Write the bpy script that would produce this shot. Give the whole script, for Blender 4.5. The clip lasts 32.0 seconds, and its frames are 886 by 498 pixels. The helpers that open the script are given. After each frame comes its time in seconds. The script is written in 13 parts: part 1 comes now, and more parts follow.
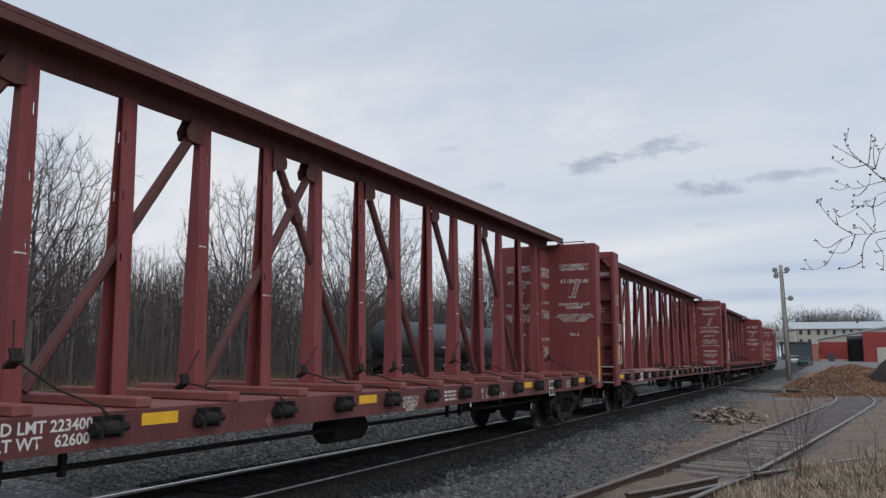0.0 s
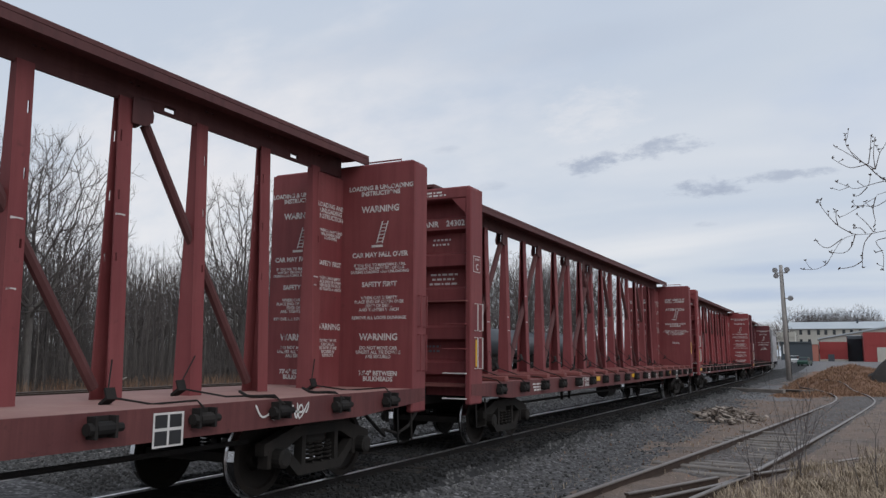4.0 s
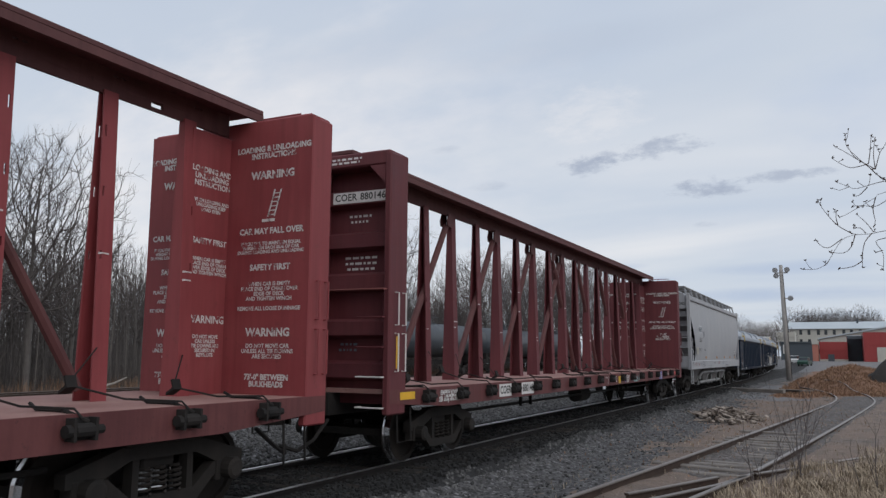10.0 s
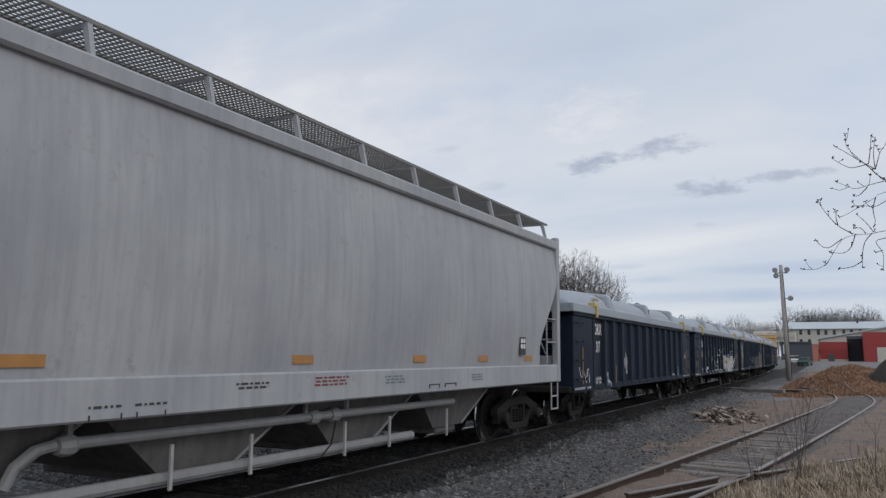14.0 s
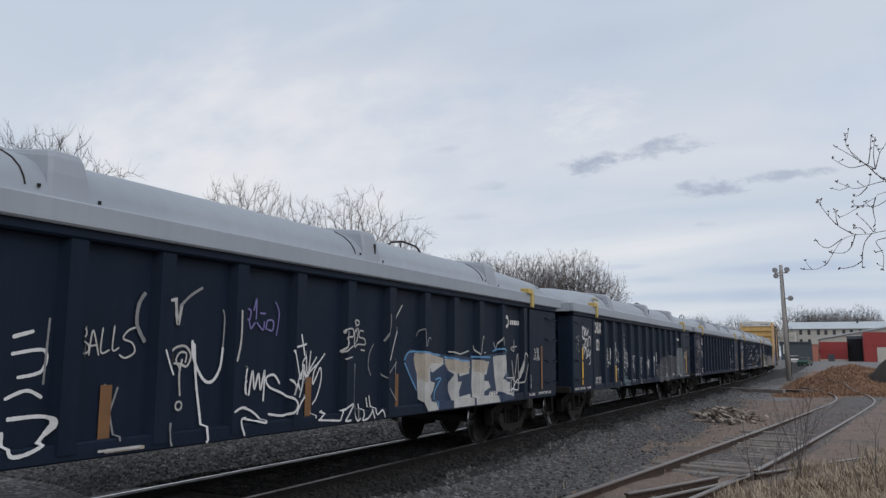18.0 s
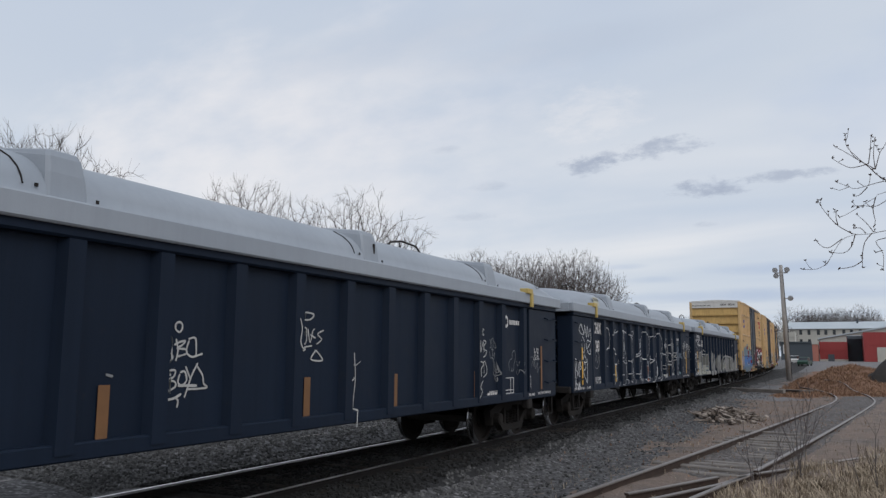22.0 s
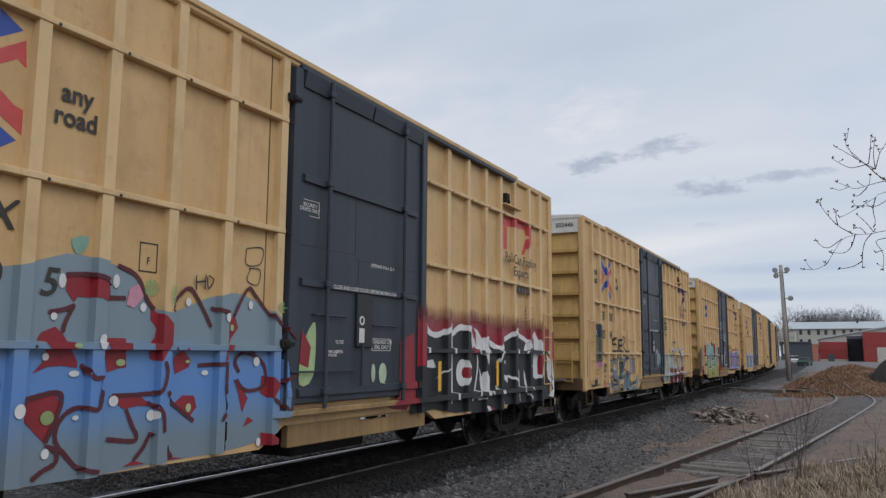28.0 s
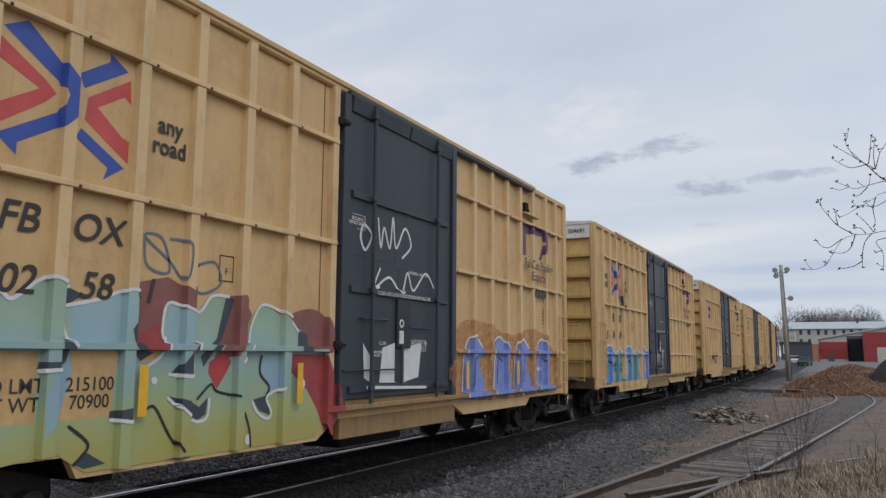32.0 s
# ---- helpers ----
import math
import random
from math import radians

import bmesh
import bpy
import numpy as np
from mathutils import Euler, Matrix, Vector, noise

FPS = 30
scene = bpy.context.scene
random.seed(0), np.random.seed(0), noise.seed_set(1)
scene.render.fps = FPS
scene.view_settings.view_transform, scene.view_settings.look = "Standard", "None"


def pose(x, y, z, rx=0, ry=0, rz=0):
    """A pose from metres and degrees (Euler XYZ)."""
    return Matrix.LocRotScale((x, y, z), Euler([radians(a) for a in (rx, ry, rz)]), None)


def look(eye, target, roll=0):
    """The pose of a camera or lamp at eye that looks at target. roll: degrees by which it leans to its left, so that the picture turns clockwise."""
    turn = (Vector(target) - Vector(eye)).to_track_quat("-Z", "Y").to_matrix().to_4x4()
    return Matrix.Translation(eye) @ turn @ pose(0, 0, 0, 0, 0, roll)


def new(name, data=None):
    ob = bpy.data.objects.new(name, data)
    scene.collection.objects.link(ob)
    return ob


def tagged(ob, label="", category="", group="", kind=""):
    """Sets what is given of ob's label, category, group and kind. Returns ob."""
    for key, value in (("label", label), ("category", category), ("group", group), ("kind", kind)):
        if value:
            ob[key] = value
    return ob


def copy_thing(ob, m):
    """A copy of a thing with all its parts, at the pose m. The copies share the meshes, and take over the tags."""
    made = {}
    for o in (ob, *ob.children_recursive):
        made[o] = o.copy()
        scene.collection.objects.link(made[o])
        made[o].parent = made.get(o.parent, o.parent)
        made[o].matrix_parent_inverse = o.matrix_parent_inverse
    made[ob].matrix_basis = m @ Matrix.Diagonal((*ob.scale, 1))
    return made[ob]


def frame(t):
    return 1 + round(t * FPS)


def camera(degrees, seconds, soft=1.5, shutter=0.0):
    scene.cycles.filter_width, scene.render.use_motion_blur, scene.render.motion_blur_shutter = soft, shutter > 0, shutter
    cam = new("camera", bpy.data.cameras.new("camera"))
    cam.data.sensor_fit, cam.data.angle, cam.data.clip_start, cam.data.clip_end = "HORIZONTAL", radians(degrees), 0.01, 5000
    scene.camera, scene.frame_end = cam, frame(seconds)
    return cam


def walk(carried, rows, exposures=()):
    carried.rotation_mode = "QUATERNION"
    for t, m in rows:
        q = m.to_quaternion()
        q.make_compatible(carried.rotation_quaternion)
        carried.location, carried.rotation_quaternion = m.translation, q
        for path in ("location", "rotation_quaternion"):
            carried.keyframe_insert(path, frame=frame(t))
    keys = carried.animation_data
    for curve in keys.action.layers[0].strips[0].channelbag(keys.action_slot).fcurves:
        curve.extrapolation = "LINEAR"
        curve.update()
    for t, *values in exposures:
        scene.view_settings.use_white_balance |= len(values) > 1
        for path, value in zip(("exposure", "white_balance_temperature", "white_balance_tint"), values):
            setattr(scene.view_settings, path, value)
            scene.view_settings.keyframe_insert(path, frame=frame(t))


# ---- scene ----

# ---- camera: stands still beside the line ----
cam = camera(58.66, 32.0, 1.4)
EYE = pose(0, 0, 1.686) @ pose(0, 0, 0, 0, 0, 26.63) @ pose(0, 0, 0, 97.57, 0, 0) @ pose(0, 0, 0, 0, 0, 0.42)
walk(cam, [(0, EYE), (32, EYE)])

# ---- plan, metres: rail top z = 0, +y along the line, away from the eye ----
TRACK_X, SPEED = -7.069, 8.618          # main line's centre, train's speed
BEND, RADIUS = 55.0, 880.0              # where the line starts to bear left
TRACK_B, TRACK_C = -11.8, -31.6         # second track, far siding

# ---- light: bright overcast, the hidden sun behind the eye ----
SUN_AZ, SUN_EL = 118.0, 42.0            # degrees from +y towards +x

GREY, BLUE, PALE, SLATE, STEEL = (3.9, 4.4, 5.5), (4.7, 5.7, 7.6), (8.9, 8.7, 8.8), (5.0, 5.6, 6.7), (4.2, 5.1, 6.9)
# clouds ahead: azimuth and elevation tangents, half sizes, strength, tone, raggedness
WISPS = [(-0.95, 0.27, 0.75, 0.33, 0.88, PALE, 1.4), (-0.28, 0.32, 0.09, 0.05, 0.38, PALE, 3.0), (-0.60, 0.47, 0.30, 0.05, 0.32, SLATE, 1.8), (-0.30, 0.42, 0.30, 0.035, 0.35, SLATE, 2.0), (0.06, 0.30, 0.16, 0.10, 0.45, BLUE, 1.8), (-0.12, 0.145, 0.40, 0.035, 0.25, PALE, 1.5),
         (-0.292, 0.248, 0.042, 0.017, 0.85, GREY, 5.2), (-0.262, 0.262, 0.022, 0.012, 0.6, GREY, 5.2), (-0.190, 0.262, 0.060, 0.017, 0.75, GREY, 5.2), (-0.135, 0.206, 0.052, 0.013, 0.9, GREY, 5.2), (-0.050, 0.213, 0.070, 0.009, 0.7, GREY, 5.2), (-0.14, 0.160, 0.018, 0.005, 0.5, GREY, 2.6), (-0.43, 0.234, 0.035, 0.009, 0.4, GREY, 3.0), (-0.50, 0.295, 0.03, 0.008, 0.3, GREY, 3.0), (-0.46, 0.192, 0.05, 0.007, 0.3, GREY, 3.0),
         (-0.06, 0.103, 0.13, 0.011, 0.8, STEEL, 2.2), (-0.20, 0.094, 0.05, 0.006, 0.5, STEEL, 2.4), (-0.08, 0.072, 0.22, 0.011, 0.85, STEEL, 1.8), (-0.24, 0.112, 0.04, 0.005, 0.45, STEEL, 2.4)]


def make_world():
    w = bpy.data.worlds.new("overcast_sky")
    scene.world = w
    w.use_nodes = True
    n, l = w.node_tree.nodes, w.node_tree.links
    n.clear()
    out, bg = n.new("ShaderNodeOutputWorld"), n.new("ShaderNodeBackground")
    l.new(bg.outputs[0], out.inputs[0])
    bg.inputs[1].default_value = 0.1
    sky = n.new("ShaderNodeTexSky")
    sky.sky_type, sky.sun_disc = "NISHITA", False
    sky.sun_elevation, sky.sun_rotation = radians(SUN_EL), radians(SUN_AZ)
    tc = n.new("ShaderNodeTexCoord")
    sep = n.new("ShaderNodeSeparateXYZ")
    l.new(tc.outputs["Generated"], sep.inputs[0])

    def math_(op, a, b=None, c=None):
        m = n.new("ShaderNodeMath")
        m.operation = op
        for i, q in enumerate((a, b, c)):
            if q is None:
                continue
            if isinstance(q, (int, float)):
                m.inputs[i].default_value = q
            else:
                l.new(q, m.inputs[i])
        return m.outputs[0]

    # flat cloud deck: project the direction on a high plane
    up = math_("MAXIMUM", math_("ADD", sep.outputs[2], 0.10), 0.02)
    comb = n.new("ShaderNodeCombineXYZ")
    l.new(math_("DIVIDE", sep.outputs[0], up), comb.inputs[0])
    l.new(math_("DIVIDE", sep.outputs[1], up), comb.inputs[1])

    def cloud(scale, detail, rough, dist, off):
        mp = n.new("ShaderNodeMapping")
        mp.inputs["Location"].default_value = off
        mp.inputs["Rotation"].default_value = (0, 0, 0.35)
        mp.inputs["Scale"].default_value = (0.55, 1.0, 1.0)
        l.new(comb.outputs[0], mp.inputs[0])
        t = n.new("ShaderNodeTexNoise")
        t.inputs["Scale"].default_value, t.inputs["Detail"].default_value = scale, detail
        t.inputs["Roughness"].default_value, t.inputs["Distortion"].default_value = rough, dist
        l.new(mp.outputs[0], t.inputs[0])
        return t.outputs[0]

    def ramp(src, stops):
        r = n.new("ShaderNodeValToRGB")
        e = r.color_ramp.elements
        while len(e) < len(stops):
            e.new(0.5)
        for i, (p, c) in enumerate(stops):
            e[i].position, e[i].color = p, (*c, 1) if len(c) == 3 else c
        l.new(src, r.inputs[0])
        return r.outputs[0]

    def mix(f, a, b, mode="MIX"):
        m = n.new("ShaderNodeMix")
        m.data_type, m.blend_type = "RGBA", mode
        for sock, q in ((m.inputs[0], f), (m.inputs[6], a), (m.inputs[7], b)):
            if isinstance(q, (int, float)):
                sock.default_value = q
            elif isinstance(q, tuple):
                sock.default_value = (*q, 1)
            else:
                l.new(q, sock)
        return m.outputs[2]

    big = cloud(0.50, 4.0, 0.50, 0.6, (3.1, 1.7, 0))
    base = ramp(big, [(0.30, (5.3, 6.1, 7.4)), (0.46, (6.2, 6.8, 7.7)), (0.62, (7.8, 8.0, 8.4)), (0.75, (8.8, 8.7, 8.8))])
    fine = cloud(1.5, 5.0, 0.52, 0.9, (7.4, 2.2, 0))
    col = mix(math_("MULTIPLY", math_("SUBTRACT", fine, 0.3), 0.35), base, (5.6, 6.2, 7.3))
    # scraps of darker cloud and grey-blue streaks low ahead
    ahead = math_("MAXIMUM", sep.outputs[1], 0.05)
    u, v = math_("DIVIDE", sep.outputs[0], ahead), math_("DIVIDE", sep.outputs[2], ahead)
    rag = n.new("ShaderNodeTexNoise")
    cu = n.new("ShaderNodeCombineXYZ")
    l.new(u, cu.inputs[0])
    l.new(math_("MULTIPLY", v, 2.2), cu.inputs[1])
    l.new(cu.outputs[0], rag.inputs[0])
    rag.inputs["Scale"].default_value, rag.inputs["Detail"].default_value, rag.inputs["Roughness"].default_value = 26.0, 8.0, 0.68
    soft = n.new("ShaderNodeTexNoise")
    l.new(cu.outputs[0], soft.inputs[0])
    soft.inputs["Scale"].default_value, soft.inputs["Detail"].default_value, soft.inputs["Roughness"].default_value = 7.0, 5.0, 0.55
    for u0, v0, ru, rv, amt, tone, torn in WISPS:
        d = math_("ADD", math_("POWER", math_("ABSOLUTE", math_("DIVIDE", math_("SUBTRACT", u, u0), ru)), 2.0), math_("POWER", math_("ABSOLUTE", math_("DIVIDE", math_("SUBTRACT", v, v0), rv)), 2.0))
        k = math_("SUBTRACT", math_("ADD", 1.0, math_("MULTIPLY", math_("SUBTRACT", rag.outputs[0] if torn > 2.5 else soft.outputs[0], 0.5), torn)), d)
        smooth = n.new("ShaderNodeMapRange")
        smooth.interpolation_type = "SMOOTHSTEP"
        smooth.inputs["From Max"].default_value = 1.5
        l.new(k, smooth.inputs[0])
        k = math_("MULTIPLY", smooth.outputs[0], math_("GREATER_THAN", sep.outputs[1], 0.05))
        col = mix(math_("MULTIPLY", k, amt), col, tone)
    fin = mix(0.93, sky.outputs[0], col)
    l.new(fin, bg.inputs[0])


make_world()
sun = new("sun", bpy.data.lights.new("sun", "SUN"))
sun.data.energy, sun.data.angle, sun.data.color = 1.0, radians(40), (1.0, 0.98, 0.96)
sun_dir = Vector((math.sin(radians(SUN_AZ)) * math.cos(radians(SUN_EL)), math.cos(radians(SUN_AZ)) * math.cos(radians(SUN_EL)), math.sin(radians(SUN_EL))))
sun.matrix_world = look(sun_dir * 80, (0, 0, 0))
scene.view_settings.exposure = 0.0


import itertools

from mathutils import geometry, kdtree


# ---- mesh helpers ----
class Mesh:
    """Collects vertices and faces of one part."""

    def __init__(self):
        self.v, self.f = [], []

    def add(self, v, f):
        k = len(self.v)
        self.v += [tuple(p) for p in v]
        self.f += [tuple(i + k for i in q) for q in f]
        return self

    def box(self, x0, x1, y0, y1, z0, z1, c=0.0):
        if c <= 0:
            v = [(x, y, z) for x in (x0, x1) for y in (y0, y1) for z in (z0, z1)]
            return self.add(v, [(0, 1, 3, 2), (4, 6, 7, 5), (0, 4, 5, 1), (2, 3, 7, 6), (0, 2, 6, 4), (1, 5, 7, 3)])
        lo, hi = (x0, y0, z0), (x1, y1, z1)
        v, idx = [], {}
        for sx in (0, 1):
            for sy in (0, 1):
                for sz in (0, 1):
                    s = (sx, sy, sz)
                    for a in range(3):
                        p = [(hi[k] if s[k] else lo[k]) if k == a else (hi[k] - c if s[k] else lo[k] + c) for k in range(3)]
                        idx[s, a] = len(v)
                        v.append(p)
        f = []
        for a in range(3):
            b, d = (a + 1) % 3, (a + 2) % 3
            for sa in (0, 1):
                ring = []
                for sb, sd in ((0, 0), (1, 0), (1, 1), (0, 1)):
                    s = [0, 0, 0]
                    s[a], s[b], s[d] = sa, sb, sd
                    ring.append(idx[tuple(s), a])
                f.append(ring if sa else ring[::-1])
            for sb in (0, 1):
                for sd in (0, 1):
                    q = []
                    for sa in (0, 1):
                        s = [0, 0, 0]
                        s[a], s[b], s[d] = sa, sb, sd
                        q.append((idx[tuple(s), b], idx[tuple(s), d]))
                    f.append((q[0][0], q[1][0], q[1][1], q[0][1]))
        for sx in (0, 1):
            for sy in (0, 1):
                for sz in (0, 1):
                    f.append([idx[(sx, sy, sz), a] for a in range(3)])
        return self.add(v, f)

    def prism(self, pts, axis, a, b):
        """pts: outline in the other two axes, in x, y, z order."""
        k = len(pts)

        def at(p, t):
            q = list(p)
            q.insert("xyz".index(axis), t)
            return tuple(q)
        v = [at(p, a) for p in pts] + [at(p, b) for p in pts]
        return self.add(v, [tuple(range(k))[::-1], tuple(range(k, 2 * k))] + [(i, (i + 1) % k, k + (i + 1) % k, k + i) for i in range(k)])

    def tube(self, pts, r, n=6, cap=True):
        pts = [Vector(p) for p in pts]
        rs = r if isinstance(r, (list, tuple)) else [r] * len(pts)
        v, f = [], []
        side = None
        for i, p in enumerate(pts):
            d = (pts[min(i + 1, len(pts) - 1)] - pts[max(i - 1, 0)]).normalized()
            if side is None:
                side = d.cross(Vector((0.13, 0.21, 0.97)) if abs(d.z) < 0.9 else Vector((1, 0, 0))).normalized()
            side = (side - d * side.dot(d)).normalized()
            up = d.cross(side)
            for k in range(n):
                a = 2 * math.pi * k / n
                v.append(p + side * (math.cos(a) * rs[i]) + up * (math.sin(a) * rs[i]))
        for i in range(len(pts) - 1):
            for k in range(n):
                f.append((i * n + k, i * n + (k + 1) % n, (i + 1) * n + (k + 1) % n, (i + 1) * n + k))
        if cap:
            f += [tuple(range(n))[::-1], tuple(range((len(pts) - 1) * n, len(pts) * n))]
        return self.add(v, f)

    def lathe(self, prof, n=20, y=0.0, z=0.0):
        """prof: (x, radius) turned about the x axis through y, z."""
        v, f, m = [], [], len(prof)
        for k in range(n):
            a = 2 * math.pi * k / n
            v += [(x, y + r * math.cos(a), z + r * math.sin(a)) for x, r in prof]
        for k in range(n):
            for i in range(m - 1):
                f.append((k * m + i, ((k + 1) % n) * m + i, ((k + 1) % n) * m + i + 1, k * m + i + 1))
        return self.add(v, f)

    def sheet(self, rows):
        m = len(rows[0])
        v = [p for r in rows for p in r]
        return self.add(v, [(i * m + k, i * m + k + 1, (i + 1) * m + k + 1, (i + 1) * m + k) for i in range(len(rows) - 1) for k in range(m - 1)])


def part(name, mesh, material, parent=None, label="", smooth=False, at=None):
    """One mesh object, top-level or under its thing."""
    if isinstance(mesh, Mesh):
        me = bpy.data.meshes.new(name)
        me.from_pydata(mesh.v, [], mesh.f)
        if len(mesh.v) < 30000:
            bm = bmesh.new()
            bm.from_mesh(me)
            bmesh.ops.recalc_face_normals(bm, faces=bm.faces)
            bm.to_mesh(me)
            bm.free()
        me.materials.append(material)
        if smooth:
            me.shade_smooth()
    else:
        me = mesh
    ob = new(name, me)
    if parent:
        ob.parent = parent
    if at is not None:
        ob.matrix_basis = at
    if label:
        ob["label"] = label
    return ob


def thing(name, label, category, group="", kind="", at=None):
    ob = tagged(new(name), label, category, group, kind)
    ob.empty_display_size = 0.2
    if at is not None:
        ob.matrix_basis = at
    return ob


FONT = {}


def lettering(text, size, material, bold=0.0):
    """A flat mesh of the words, centred, its width along x, height along y."""
    key = (text, size, material.name, bold)
    if key not in FONT:
        c = bpy.data.curves.new("lettering", "FONT")
        c.body, c.size, c.align_x, c.align_y, c.resolution_u, c.offset = text, size, "CENTER", "CENTER", 5 if size > 0.15 else 2, bold
        c.space_line = 0.9
        o = bpy.data.objects.new("lettering", c)
        me = bpy.data.meshes.new_from_object(o)
        me.materials.clear()
        me.materials.append(material)
        bpy.data.objects.remove(o)
        bpy.data.curves.remove(c)
        FONT[key] = me
    return FONT[key]


def spline(pts, closed, step):
    """Smooth curve through the points."""
    n = len(pts)
    out = []
    for i in range(n if closed else n - 1):
        p = [pts[(i + k) % n] if closed else pts[min(max(i + k, 0), n - 1)] for k in (-1, 0, 1, 2)]
        m = max(2, int(math.hypot(p[2][0] - p[1][0], p[2][1] - p[1][1]) / step))
        for j in range(m):
            t = j / m
            out.append(tuple(0.5 * (2 * p[1][a] + (p[2][a] - p[0][a]) * t + (2 * p[0][a] - 5 * p[1][a] + 4 * p[2][a] - p[3][a]) * t * t + (3 * p[1][a] - p[0][a] - 3 * p[2][a] + p[3][a]) * t ** 3) for a in (0, 1)))
    if not closed:
        out.append(pts[-1])
    return out


def on_side(y, z, x):
    return Matrix(((0, 0, 1, x), (1, 0, 0, y), (0, 1, 0, z), (0, 0, 0, 1)))


def on_front(x, z, y):
    return Matrix(((1, 0, 0, x), (0, 0, -1, y), (0, 1, 0, z), (0, 0, 0, 1)))


def tag(rng, w, h, step, wide, loops=3):
    """Strokes of spray paint in the plane x, y: bands of quads."""
    m = Mesh()
    t0 = 0.0
    for k in range(loops):
        x0 = -w / 2 + w * k / loops
        pts = []
        f1, f2, ph = rng.uniform(0.7, 2.0), rng.uniform(1.0, 2.6), rng.uniform(0, 6.28)
        for i in range(step):
            t = i / (step - 1)
            pts.append((x0 + w / loops * (t * 0.8 + 0.32 * math.sin(f1 * 6.28 * t + ph)), h * 0.48 * math.sin(f2 * 6.28 * t + ph * 1.7) * (0.6 + 0.4 * math.cos(5 * t + k))))
        v, f = [], []
        for i, p in enumerate(pts):
            a, b = pts[max(i - 1, 0)], pts[min(i + 1, step - 1)]
            dx, dy = b[0] - a[0], b[1] - a[1]
            d = math.hypot(dx, dy) or 1.0
            ww = wide * (0.7 + 0.5 * rng.random())
            v += [(p[0] - dy / d * ww, p[1] + dx / d * ww, 0.0005 * k), (p[0] + dy / d * ww, p[1] - dx / d * ww, 0.0005 * k)]
        m.add(v, [(2 * i, 2 * i + 1, 2 * i + 3, 2 * i + 2) for i in range(step - 1)])
    return m


# ---- materials ----
class Nodes:
    def __init__(self, name):
        self.mat = bpy.data.materials.new(name)
        self.mat.use_nodes = True
        self.n, self.l = self.mat.node_tree.nodes, self.mat.node_tree.links
        self.bsdf = self.n["Principled BSDF"]
        self.tc = self.n.new("ShaderNodeTexCoord")
        self.info = self.n.new("ShaderNodeObjectInfo")

    def put(self, sock, q):
        if isinstance(q, (int, float)):
            sock.default_value = q
        elif isinstance(q, tuple):
            sock.default_value = (*q, 1.0) if len(q) == 3 and len(sock.default_value) == 4 else q
        else:
            self.l.new(q, sock)

    def math(self, op, a, b=0.0, clamp=False):
        m = self.n.new("ShaderNodeMath")
        m.operation, m.use_clamp = op, clamp
        self.put(m.inputs[0], a)
        self.put(m.inputs[1], b)
        return m.outputs[0]

    def vec(self, scale=(1, 1, 1), off=(0, 0, 0), vary=0.0):
        mp = self.n.new("ShaderNodeMapping")
        mp.inputs["Scale"].default_value, mp.inputs["Location"].default_value = scale, off
        if vary:
            add = self.n.new("ShaderNodeVectorMath")
            add.operation = "ADD"
            sc = self.math("MULTIPLY", self.info.outputs["Random"], vary)
            self.l.new(self.tc.outputs["Object"], add.inputs[0])
            self.l.new(sc, add.inputs[1])
            self.l.new(add.outputs[0], mp.inputs[0])
        else:
            self.l.new(self.tc.outputs["Object"], mp.inputs[0])
        return mp.outputs[0]

    def noise(self, vec, scale, detail=4.0, rough=0.55, dist=0.0):
        t = self.n.new("ShaderNodeTexNoise")
        self.l.new(vec, t.inputs[0])
        for k, q in (("Scale", scale), ("Detail", detail), ("Roughness", rough), ("Distortion", dist)):
            t.inputs[k].default_value = q
        return t.outputs[0]

    def voronoi(self, vec, scale, out="Color"):
        t = self.n.new("ShaderNodeTexVoronoi")
        self.l.new(vec, t.inputs[0])
        t.inputs["Scale"].default_value = scale
        return t.outputs[out]

    def ramp(self, src, stops, step=False):
        r = self.n.new("ShaderNodeValToRGB")
        if step:
            r.color_ramp.interpolation = "CONSTANT"
        e = r.color_ramp.elements
        while len(e) < len(stops):
            e.new(0.5)
        for i, (p, c) in enumerate(stops):
            e[i].position = p
            e[i].color = (c, c, c, 1) if isinstance(c, (int, float)) else (*c, 1)
        self.l.new(src, r.inputs[0])
        return r.outputs[0]

    def mix(self, f, a, b, mode="MIX"):
        m = self.n.new("ShaderNodeMix")
        m.data_type, m.blend_type = "RGBA", mode
        self.put(m.inputs[0], f)
        self.put(m.inputs[6], a)
        self.put(m.inputs[7], b)
        return m.outputs[2]

    def done(self, col, rough, metal=0.0, height=None, bump=0.1, dist=0.02):
        self.put(self.bsdf.inputs["Base Color"], col)
        self.put(self.bsdf.inputs["Roughness"], rough)
        self.put(self.bsdf.inputs["Metallic"], metal)
        if height is not None:
            b = self.n.new("ShaderNodeBump")
            b.inputs["Strength"].default_value, b.inputs["Distance"].default_value = bump, dist
            self.l.new(height, b.inputs["Height"])
            self.l.new(b.outputs[0], self.bsdf.inputs["Normal"])
        return self.mat


